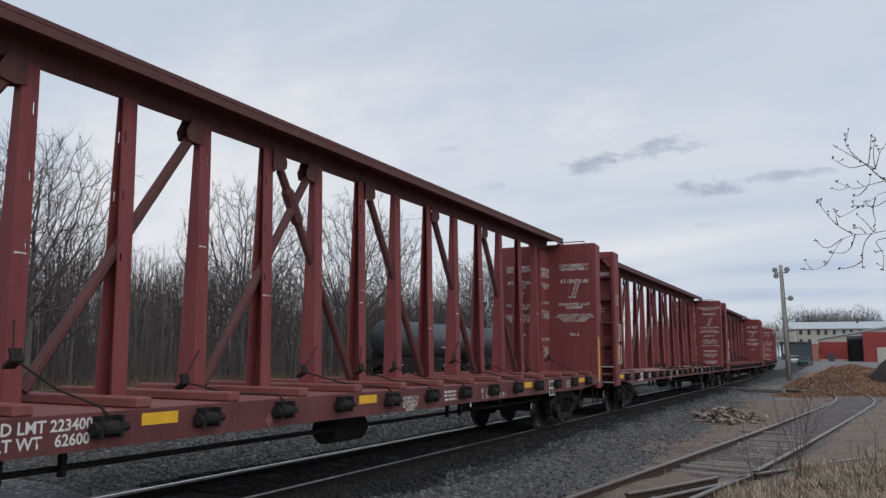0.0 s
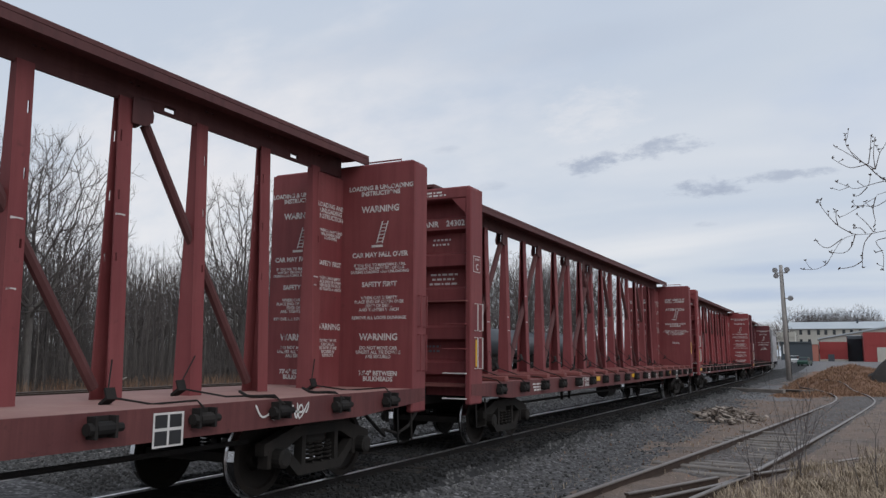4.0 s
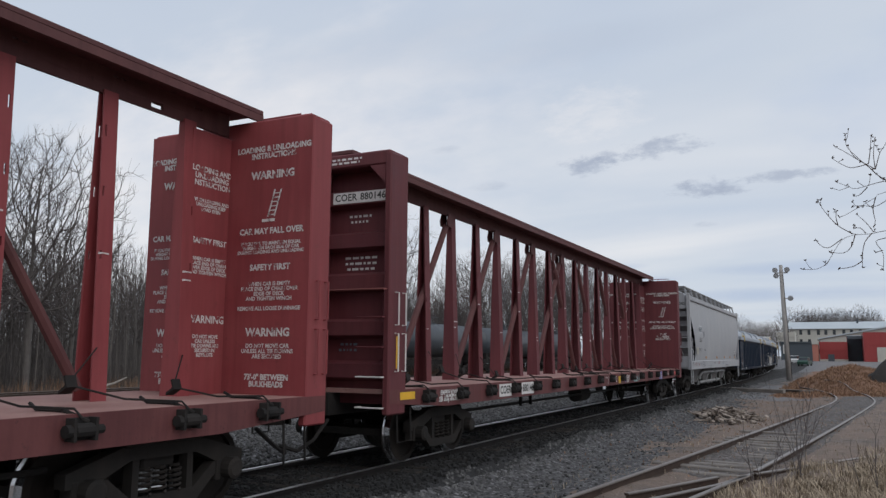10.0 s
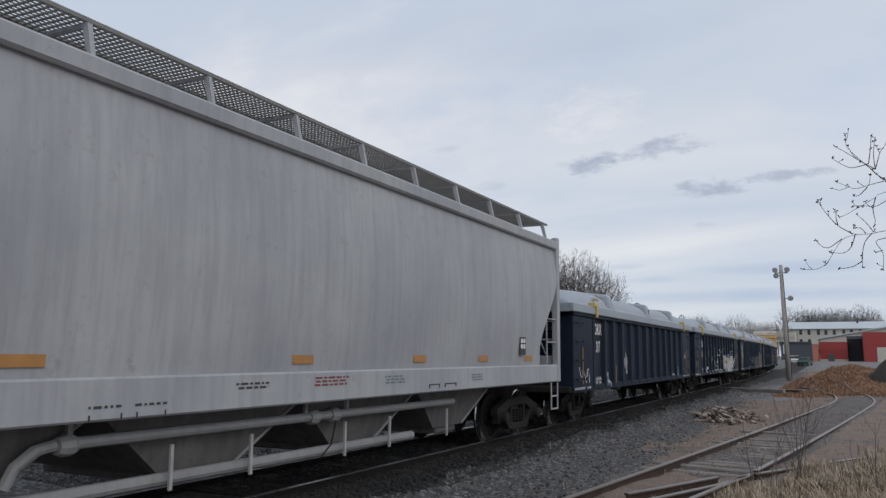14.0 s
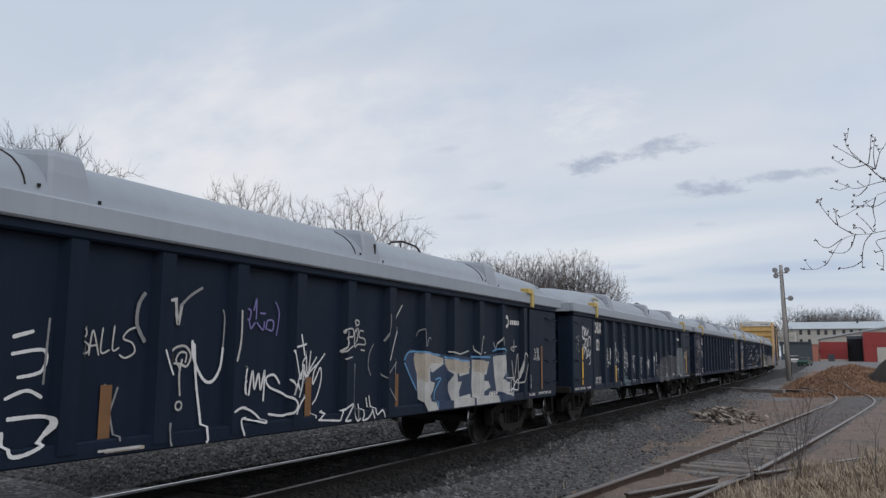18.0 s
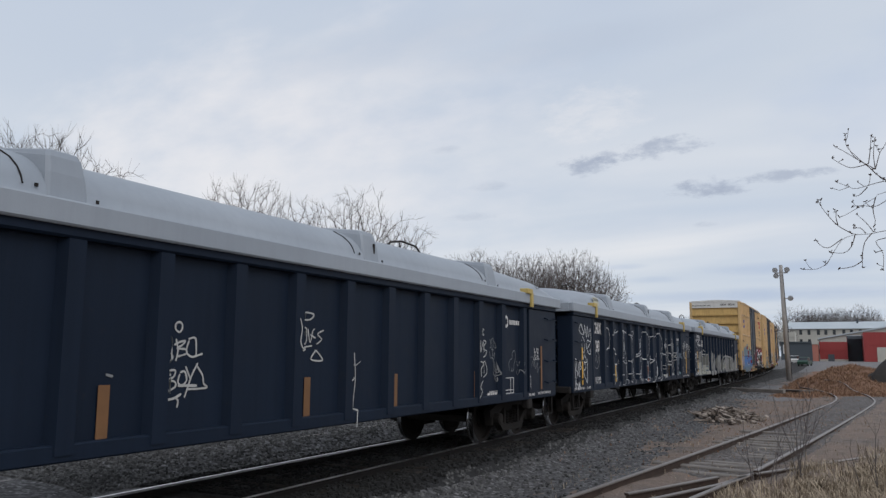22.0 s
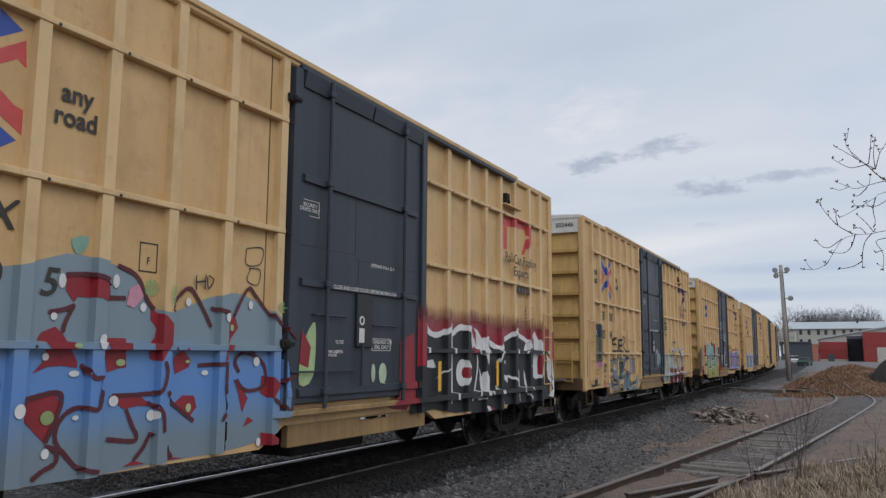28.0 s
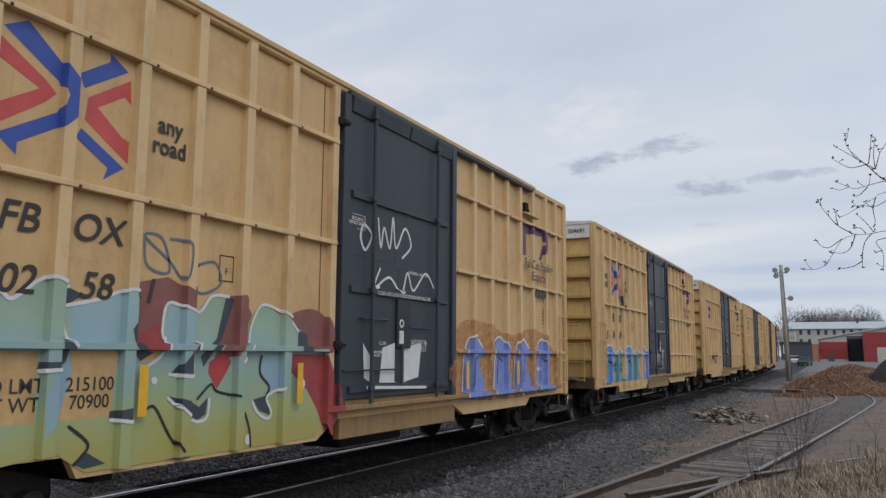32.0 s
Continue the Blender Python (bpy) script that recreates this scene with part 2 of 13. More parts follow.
def weathered(name, base, worn, rust=(0.09, 0.04, 0.02), rough=0.55, scale=1.2, rusty=0.35, streaks=0.5, metal=0.0, bump=0.15, fine=40.0, spec=0.5):
    """Painted or bare steel: faded patches, vertical streaks, rust specks, grain."""
    s = Nodes(name)
    v = s.vec(vary=37.0)
    patch = s.ramp(s.noise(v, scale, 6.0, 0.6), [(0.32, 0.0), (0.70, 1.0)])
    run = s.ramp(s.noise(s.vec((5.0, 5.0, 0.32), vary=37.0), 1.6, 5.0, 0.65), [(0.42, 0.0), (0.74, 1.0)])
    speck = s.ramp(s.noise(v, scale * 9.0, 5.0, 0.7), [(0.60, 0.0), (0.72, 1.0)])
    col = s.mix(patch, base, worn)
    col = s.mix(s.math("MULTIPLY", run, streaks), col, tuple(0.55 * c for c in base))
    col = s.mix(s.math("MULTIPLY", speck, rusty), col, rust)
    r = s.math("ADD", s.math("MULTIPLY", patch, 0.18), rough)
    s.bsdf.inputs["Specular IOR Level"].default_value = spec
    return s.done(col, r, metal, s.noise(v, fine, 4.0, 0.6), bump, 0.006)


def plain(name, col, rough=0.6, metal=0.0, var=0.25, scale=6.0):
    s = Nodes(name)
    v = s.vec(vary=11.0)
    k = s.noise(v, scale, 5.0, 0.6)
    c = s.mix(k, tuple(x * (1 - var) for x in col), tuple(min(1, x * (1 + var)) for x in col))
    return s.done(c, rough, metal, s.noise(v, scale * 12, 3.0), 0.15, 0.004)


def stones(name, dark, light, by="island", rough=0.95):
    s = Nodes(name)
    if by == "island":
        g = s.n.new("ShaderNodeNewGeometry")
        r = g.outputs["Random Per Island"]
    else:
        r = s.info.outputs["Random"]
    c = s.ramp(r, [(0.0, dark), (0.6, tuple((a + b) / 2 for a, b in zip(dark, light))), (1.0, light)])
    c = s.mix(s.noise(s.vec(), 14.0, 3.0), c, tuple(0.6 * x for x in dark))
    return s.done(c, rough, 0.0, s.noise(s.vec(), 60.0, 3.0), 0.3, 0.01)


M = {}
M["red"] = weathered("oxide_red_paint", (0.182, 0.038, 0.042), (0.225, 0.064, 0.065), (0.06, 0.03, 0.025), 0.6, 0.9, 0.35, 0.45, spec=0.35)
M["red_fresh"] = weathered("fresher_red_paint", (0.225, 0.036, 0.041), (0.265, 0.060, 0.062), (0.08, 0.03, 0.025), 0.55, 0.9, 0.3, 0.4, spec=0.4)
# red of chord and diagonals, darkened and greyed for their backlit shade
M["red_shaded"] = weathered("old_brown_paint", (0.092, 0.034, 0.035), (0.125, 0.052, 0.050), (0.05, 0.03, 0.025), 0.62, 1.0, 0.4, 0.5, spec=0.3)
M["brown"] = weathered("dark_brown_red_paint", (0.100, 0.017, 0.023), (0.135, 0.030, 0.034), (0.05, 0.025, 0.02), 0.6, 0.9, 0.3, 0.45)
M["sill"] = weathered("grimy_sill_paint", (0.105, 0.033, 0.034), (0.155, 0.054, 0.052), (0.03, 0.02, 0.018), 0.6, 1.6, 0.5, 0.5, spec=0.3)
M["deck"] = weathered("worn_deck_paint", (0.26, 0.13, 0.115), (0.34, 0.20, 0.175), (0.12, 0.055, 0.04), 0.75, 1.6, 0.5, 0.2)
M["bunk"] = weathered("red_bunk_paint", (0.17, 0.045, 0.042), (0.24, 0.085, 0.075), (0.08, 0.04, 0.03), 0.7, 2.0, 0.4, 0.2)
M["black"] = weathered("grimy_black_steel", (0.017, 0.016, 0.016), (0.034, 0.030, 0.028), (0.05, 0.03, 0.02), 0.75, 2.2, 0.4, 0.3, spec=0.15)
M["truck"] = weathered("dusty_cast_steel", (0.016, 0.015, 0.014), (0.034, 0.029, 0.026), (0.05, 0.03, 0.02), 0.8, 2.6, 0.4, 0.2, spec=0.2)
M["wheel"] = weathered("brown_wheel_steel", (0.012, 0.010, 0.009), (0.024, 0.019, 0.016), (0.035, 0.022, 0.015), 0.65, 3.0, 0.3, 0.0, 0.3, spec=0.2)
M["tread"] = plain("polished_tread", (0.55, 0.55, 0.56), 0.22, 1.0, 0.1)
M["gon"] = weathered("dark_navy_paint", (0.0068, 0.0130, 0.0262), (0.0106, 0.0187, 0.0355), (0.026, 0.024, 0.026), 0.5, 0.8, 0.22, 0.35, spec=0.14)
M["cover"] = weathered("pale_grey_cover", (0.265, 0.295, 0.335), (0.33, 0.36, 0.40), (0.19, 0.20, 0.21), 0.5, 0.45, 0.12, 0.12)
M["hop"] = weathered("pale_grey_hopper_paint", (0.285, 0.292, 0.312), (0.385, 0.388, 0.395), (0.21, 0.175, 0.15), 0.5, 0.55, 0.38, 0.36)
# bins: grime plus the shade under the car, both put into the paint
M["hop_grime_shade"] = weathered("grimy_bin_paint", (0.085, 0.080, 0.078), (0.16, 0.15, 0.145), (0.05, 0.035, 0.028), 0.7, 1.2, 0.5, 0.6)
# hopper paint again, darkened: slope sheets carry their shadow in the colour
M["hop_shaded"] = weathered("grey_slope_paint", (0.13, 0.128, 0.130), (0.20, 0.197, 0.197), (0.05, 0.04, 0.035), 0.6, 1.0, 0.25, 0.6)
M["hop_mid"] = weathered("dusty_grey_pipe", (0.21, 0.21, 0.21), (0.28, 0.278, 0.275), (0.09, 0.075, 0.06), 0.6, 1.0, 0.3, 0.3)
M["grate"] = plain("galvanised_grating", (0.22, 0.21, 0.20), 0.6, 0.6)
M["yellow"] = weathered("faded_yellow_paint", (0.51, 0.35, 0.17), (0.57, 0.40, 0.21), (0.20, 0.11, 0.05), 0.5, 0.6, 0.25, 0.3)
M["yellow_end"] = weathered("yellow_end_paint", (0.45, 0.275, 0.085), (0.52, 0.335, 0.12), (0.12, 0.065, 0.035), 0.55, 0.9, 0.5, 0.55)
M["grimy_sill"] = weathered("grimy_brown_sill", (0.055, 0.038, 0.026), (0.16, 0.10, 0.05), (0.03, 0.022, 0.018), 0.7, 1.6, 0.5, 0.5, spec=0.2)
M["yellow_grimy"] = weathered("grimy_yellow_paint", (0.22, 0.135, 0.058), (0.36, 0.235, 0.10), (0.06, 0.035, 0.02), 0.65, 1.3, 0.5, 0.5)
M["white"] = weathered("white_band_paint", (0.62, 0.60, 0.57), (0.70, 0.68, 0.64), (0.30, 0.22, 0.15), 0.5, 0.9, 0.35, 0.35)
M["door"] = weathered("black_door_paint", (0.031, 0.040, 0.053), (0.052, 0.063, 0.080), (0.05, 0.045, 0.04), 0.42, 0.9, 0.25, 0.3, spec=0.3)
M["letter"] = plain("white_lettering", (0.62, 0.60, 0.58), 0.6, 0, 0.3, 9)
s_ = Nodes("worn_white_stencil")
s_.put(s_.bsdf.inputs["Alpha"], s_.ramp(s_.noise(s_.vec(vary=19.0), 7.0, 6.0, 0.7), [(0.36, 0.12), (0.47, 0.95)]))
M["stencil"] = s_.done((0.60, 0.57, 0.55), 0.6)
M["letter_black"] = plain("black_lettering", (0.035, 0.032, 0.030), 0.6)
M["letter_grey"] = plain("blue_grey_lettering", (0.12, 0.15, 0.18), 0.6)
M["reflector"] = plain("yellow_reflector", (0.72, 0.40, 0.02), 0.4)
M["logo_red"] = plain("logo_red", (0.50, 0.07, 0.065), 0.5)
M["logo_blue"] = plain("logo_blue", (0.035, 0.075, 0.32), 0.5)
M["spray_white"] = plain("spray_white", (0.62, 0.62, 0.62), 0.5, 0, 0.2)
M["spray_black"] = plain("spray_black", (0.02, 0.02, 0.022), 0.5)
M["spray_blue"] = plain("spray_blue", (0.10, 0.25, 0.60), 0.5)
M["spray_red"] = plain("spray_red", (0.24, 0.018, 0.028), 0.5, 0.0, 0.4, 5.0)
M["rail"] = weathered("rusty_rail", (0.009, 0.008, 0.008), (0.017, 0.014, 0.013), (0.045, 0.027, 0.02), 0.75, 4.0, 0.4, 0.0, spec=0.2)
M["railhead"] = plain("shiny_railhead", (0.74, 0.74, 0.75), 0.34, 1.0, 0.1)
M["rail_siding"] = weathered("brown_siding_rail", (0.040, 0.027, 0.022), (0.075, 0.052, 0.042), (0.06, 0.033, 0.022), 0.75, 4.0, 0.4, 0.0, spec=0.2)
M["bud"] = plain("brown_bud", (0.10, 0.075, 0.065), 0.8)
M["railhead_dull"] = plain("dull_railhead", (0.24, 0.21, 0.19), 0.45, 0.8, 0.2)
M["tie"] = weathered("creosoted_tie", (0.024, 0.020, 0.018), (0.052, 0.045, 0.040), (0.03, 0.025, 0.02), 0.9, 3.0, 0.5, 0.0, spec=0.1)
M["tie_grey"] = weathered("weathered_tie", (0.145, 0.128, 0.116), (0.235, 0.212, 0.192), (0.10, 0.08, 0.07), 0.95, 3.0, 0.5, 0.0)
M["ballast"] = stones("ballast_stone", (0.040, 0.039, 0.039), (0.25, 0.245, 0.24))
# greasy stones under the train, its shadow put into their black
M["ballast_oily_shaded"] = stones("oily_ballast_stone", (0.008, 0.008, 0.008), (0.030, 0.028, 0.027))
M["rubble"] = stones("rubble_piece", (0.10, 0.075, 0.06), (0.62, 0.53, 0.45), "object")
M["soil_heap"] = plain("dark_soil", (0.028, 0.024, 0.022), 0.95)
M["bark"] = weathered("grey_bark", (0.095, 0.084, 0.078), (0.15, 0.136, 0.125), (0.04, 0.035, 0.031), 0.95, 3.0, 0.4, 0.4)
M["twig"] = plain("bare_twig", (0.098, 0.083, 0.080), 0.95, 0, 0.35, 1.0)
M["bark_pale"] = plain("pale_dead_bark", (0.30, 0.27, 0.24), 0.95)
M["wood_pole"] = weathered("grey_pole_wood", (0.30, 0.285, 0.27), (0.40, 0.38, 0.36), (0.12, 0.10, 0.09), 0.9, 2.0, 0.4, 0.5)
M["lamp_metal"] = plain("dull_lamp_metal", (0.42, 0.42, 0.42), 0.55, 0.1)
M["lens"] = plain("dusty_lens", (0.33, 0.34, 0.35), 0.3)
M["tie_old"] = weathered("old_dark_tie", (0.075, 0.062, 0.054), (0.15, 0.13, 0.115), (0.05, 0.04, 0.035), 0.95, 3.0, 0.5, 0.0)
M["glass"] = plain("dark_glass", (0.03, 0.035, 0.04), 0.12)

for nm, c in (("spray_azure", (0.12, 0.27, 0.58)), ("spray_maroon", (0.085, 0.016, 0.022)), ("spray_slate", (0.045, 0.058, 0.075)), ("spray_lime", (0.33, 0.44, 0.22)), ("spray_ink", (0.016, 0.018, 0.023)), ("spray_mint", (0.40, 0.50, 0.36)), ("spray_olive_dark", (0.135, 0.125, 0.085)), ("spray_pink", (0.50, 0.24, 0.32)), ("spray_mist", (0.31, 0.36, 0.38)), ("steel_blue", (0.12, 0.20, 0.29)), ("spray_brown", (0.22, 0.12, 0.07)), ("spray_teal", (0.11, 0.27, 0.29)), ("spray_rust", (0.23, 0.055, 0.042)), ("spray_grey", (0.21, 0.215, 0.22)), ("spray_pale", (0.42, 0.415, 0.40)), ("spray_sand", (0.36, 0.315, 0.26)), ("spray_navy", (0.012, 0.03, 0.07)), ("spray_sky", (0.10, 0.26, 0.46)), ("spray_tealgrey", (0.14, 0.20, 0.22)), ("spray_haze", (0.046, 0.049, 0.058)), ("spray_pale_haze", (0.115, 0.132, 0.145)), ("lilac", (0.105, 0.062, 0.11)), ("spray_orange", (0.58, 0.16, 0.035)), ("spray_bluegrey", (0.085, 0.115, 0.15)), ("spray_smoke", (0.105, 0.105, 0.095)), ("spray_bone", (0.30, 0.30, 0.26)), ("spray_ash", (0.20, 0.20, 0.195)), ("rust_spray", (0.30, 0.05, 0.05)), ("plate_mauve", (0.26, 0.235, 0.26)), ("plate_grey", (0.32, 0.32, 0.31)), ("notice_white", (0.52, 0.53, 0.55)), ("sign_yellow", (0.60, 0.38, 0.04)), ("boxcar_yellow", (0.50, 0.32, 0.14)), ("moss", (0.22, 0.29, 0.12)), ("periwinkle", (0.18, 0.24, 0.52)), ("plum", (0.12, 0.055, 0.12)), ("violet", (0.17, 0.15, 0.36)), ("spray_scarlet", (0.42, 0.05, 0.05)), ("spray_tealgrey2", (0.20, 0.36, 0.29)), ("spray_mist_teal", (0.24, 0.46, 0.46)), ("spray_rose", (0.22, 0.085, 0.075))):
    M[nm] = plain(nm, c, 0.55, 0.0, 0.42, 5.0)


def faded(name, stops, wobble=0.25, mottle=2.0, cover=()):
    """Spray fade up the car's side: stops by height in metres; cover: heights over which the coat thins out."""
    s = Nodes(name)
    sep = s.n.new("ShaderNodeSeparateXYZ")
    s.l.new(s.tc.outputs["Object"], sep.inputs[0])
    n_ = s.math("MULTIPLY", s.math("SUBTRACT", s.noise(s.vec(), mottle, 4.0, 0.6), 0.5), wobble * 2)
    z = s.math("ADD", sep.outputs[2], n_)
    col = s.ramp(s.math("DIVIDE", z, 3.0), [(a / 3.0, c) for a, c in stops])
    if cover:
        s.put(s.bsdf.inputs["Alpha"], s.ramp(s.math("DIVIDE", s.math("ADD", z, s.math("MULTIPLY", s.noise(s.vec((1.0, 2.0, 0.6)), 5.0, 6.0, 0.7), 0.25)), 3.0), [(cover[0] / 3.0, 1.0), (cover[1] / 3.0, 0.0)]))
    return s.done(col, 0.5)


def hazy(name, col):
    """Thin overspray."""
    s = Nodes(name)
    s.put(s.bsdf.inputs["Alpha"], s.ramp(s.noise(s.vec(), 6.0, 6.0, 0.7), [(0.35, 0.15), (0.65, 0.75)]))
    return s.done(col, 0.6)


M["fade_steel"] = faded("spray_steel_to_blue", [(0.90, (0.17, 0.225, 0.265)), (1.15, (0.13, 0.24, 0.44)), (1.35, (0.105, 0.235, 0.53)), (1.62, (0.12, 0.245, 0.50)), (1.78, (0.19, 0.255, 0.30)), (2.4, (0.20, 0.265, 0.31))], 0.12, 1.4)
M["fade_mint"] = faded("spray_mint_fades", [(0.75, (0.36, 0.33, 0.10)), (1.05, (0.34, 0.38, 0.17)), (1.35, (0.27, 0.38, 0.28)), (1.65, (0.25, 0.37, 0.38)), (1.95, (0.31, 0.42, 0.33)), (2.3, (0.26, 0.36, 0.26))], 0.55, 1.5)
M["haze_red"] = faded("sprayed_red_haze", [(1.5, (0.30, 0.018, 0.035)), (2.05, (0.26, 0.030, 0.045)), (2.4, (0.21, 0.055, 0.060))], 0.10, 2.2, (2.22, 2.55))
M["spray_maroon2"] = faded("sprayed_dull_maroon", [(0.8, (0.15, 0.030, 0.038)), (1.2, (0.19, 0.060, 0.055))], 0.3, 2.5, (1.30, 1.75))
M["spray_haze_blue"] = plain("spray_pale_blue", (0.36, 0.50, 0.58), 0.55, 0.0, 0.3, 5.0)
M["haze_green"] = hazy("green_overspray", (0.24, 0.42, 0.18))
M["coat_mint"] = faded("thin_mint_coat", [(0.8, (0.36, 0.40, 0.40)), (1.2, (0.33, 0.41, 0.42)), (1.7, (0.42, 0.45, 0.43))], 0.4, 3.0, (1.75, 2.15))
M["coat_sand"] = faded("thin_sandy_coat", [(0.8, (0.40, 0.30, 0.30)), (1.05, (0.30, 0.16, 0.17)), (1.3, (0.40, 0.31, 0.24)), (1.7, (0.46, 0.40, 0.33))], 0.5, 2.6, (1.55, 1.95))
M["spray_haze_white"] = hazy("thin_white_spray", (0.60, 0.60, 0.60))
M["haze_amber"] = hazy("amber_overspray", (0.52, 0.25, 0.10))
M["spray_chrome"] = faded("spray_chrome_blue", [(0.8, (0.20, 0.26, 0.29)), (1.2, (0.25, 0.30, 0.31)), (1.7, (0.16, 0.21, 0.25))], 0.5, 3.0)
M["spray_bluedark"] = faded("spray_dark_blue_grey", [(0.8, (0.055, 0.075, 0.105)), (1.6, (0.040, 0.050, 0.062))], 0.4, 3.0)
M["spray_skyblue"] = faded("spray_sky_fade", [(0.9, (0.27, 0.40, 0.42)), (1.4, (0.24, 0.36, 0.44)), (2.2, (0.30, 0.43, 0.45))], 0.4, 2.0)


def ground_material():
    s = Nodes("yard_ground")
    sep = s.n.new("ShaderNodeSeparateXYZ")
    s.l.new(s.tc.outputs["Object"], sep.inputs[0])
    x, y = sep.outputs[0], sep.outputs[1]
    v = s.vec()
    wob = s.math("MULTIPLY", s.math("SUBTRACT", s.noise(v, 0.35, 5.0, 0.6), 0.5), 7.0)
    wob2 = s.math("MULTIPLY", s.math("SUBTRACT", s.noise(s.vec((1.0, 0.35, 1.0)), 0.8, 5.0, 0.65), 0.5), 5.0)
    grain = s.noise(v, 28.0, 6.0, 0.75)
    mid = s.noise(v, 3.0, 6.0, 0.7)
    cells = s.voronoi(v, 20.0)
    sc = s.n.new("ShaderNodeSeparateColor")
    s.l.new(cells, sc.inputs[0])
    gravel = s.ramp(sc.outputs[0], [(0.0, (0.026, 0.025, 0.026)), (0.55, (0.088, 0.085, 0.088)), (0.9, (0.175, 0.17, 0.175)), (1.0, (0.30, 0.29, 0.295))])
    gravel = s.mix(s.math("MULTIPLY", mid, 0.5), gravel, (0.034, 0.031, 0.029))
    dirt = s.ramp(grain, [(0.25, (0.115, 0.080, 0.062)), (0.55, (0.235, 0.170, 0.133)), (0.8, (0.42, 0.32, 0.26))])
    dirt = s.mix(s.ramp(mid, [(0.45, 0.0), (0.7, 0.7)]), dirt, (0.075, 0.066, 0.058))
    leaf = s.ramp(grain, [(0.25, (0.055, 0.040, 0.030)), (0.6, (0.12, 0.085, 0.060)), (0.85, (0.20, 0.15, 0.11))])
    asphalt = s.ramp(grain, [(0.3, (0.13, 0.133, 0.14)), (0.8, (0.23, 0.232, 0.24))])
    # brown bank of dead grass
    grass = s.ramp(grain, [(0.25, (0.125, 0.062, 0.037)), (0.6, (0.225, 0.120, 0.072)), (0.85, (0.32, 0.195, 0.125))])
    col = gravel
    col = s.mix(s.math("MULTIPLY", s.math("GREATER_THAN", s.math("ADD", x, s.math("MULTIPLY", wob2, 1.5)), -3.9), 0.88), col, dirt)
    col = s.mix(s.ramp(s.noise(v, 0.45, 4.0), [(0.54, 0.0), (0.70, 0.6)]), col, gravel)
    t_ = s.math("DIVIDE", s.math("SUBTRACT", y, 8.0), 34.0)
    cxs = s.math("ADD", s.math("MULTIPLY", s.math("SUBTRACT", t_, s.math("MULTIPLY", s.math("MULTIPLY", t_, t_), 0.14)), 4.35), -2.93)
    bed = s.math("LESS_THAN", s.math("ABSOLUTE", s.math("SUBTRACT", s.math("ADD", x, s.math("MULTIPLY", wob2, 0.12)), cxs)), 0.95)
    bed = s.math("MULTIPLY", bed, s.math("MULTIPLY", s.math("GREATER_THAN", s.math("ADD", y, wob), 15.0), s.math("LESS_THAN", y, 44.0)))
    col = s.mix(s.math("MULTIPLY", bed, 0.75), col, gravel)
    col = s.mix(s.math("LESS_THAN", s.math("ADD", x, wob), -20.5), col, leaf)
    # paved strip behind the rubble and the lot before the sheds
    far = s.math("MULTIPLY", s.math("MULTIPLY", s.math("GREATER_THAN", s.math("ADD", y, wob), 41.0), s.math("LESS_THAN", s.math("ADD", y, wob), 62.0)), s.math("MULTIPLY", s.math("GREATER_THAN", x, -4.8), s.math("LESS_THAN", s.math("ADD", x, s.math("MULTIPLY", wob2, 0.3)), -1.4)))
    far = s.math("MAXIMUM", far, s.math("GREATER_THAN", y, 116.0))
    col = s.mix(s.math("MULTIPLY", far, 0.75), col, asphalt)
    bank = s.math("MULTIPLY", s.math("GREATER_THAN", s.math("ADD", y, s.math("MULTIPLY", wob2, 2.2)), 44.0), s.math("GREATER_THAN", s.math("SUBTRACT", x, s.math("MULTIPLY", wob2, 0.5)), -3.4))
    bank = s.math("MULTIPLY", bank, s.math("LESS_THAN", y, 118.0))
    col = s.mix(bank, col, grass)
    # greasy ground along the main line, blackened further as the train's shadow
    oil_shade = s.math("LESS_THAN", s.math("ABSOLUTE", s.math("SUBTRACT", s.math("ADD", x, s.math("MULTIPLY", wob, 0.10)), TRACK_X + 0.3)), 1.5)
    col = s.mix(s.math("MULTIPLY", oil_shade, 0.9), col, (0.009, 0.0085, 0.009))
    h = s.math("ADD", s.math("MULTIPLY", sc.outputs[0], 0.7), grain)
    return s.done(col, 0.95, 0.0, h, 0.7, 0.03)


def bump01(t):
    t = max(0.0, min(1.0, t))
    return t * t * (3 - 2 * t)


def line_x(y):
    """Main line's centre at y."""
    return TRACK_X if y < BEND else TRACK_X - (RADIUS - math.sqrt(max(RADIUS ** 2 - (y - BEND) ** 2, 1.0))) if y - BEND < RADIUS else TRACK_X - RADIUS


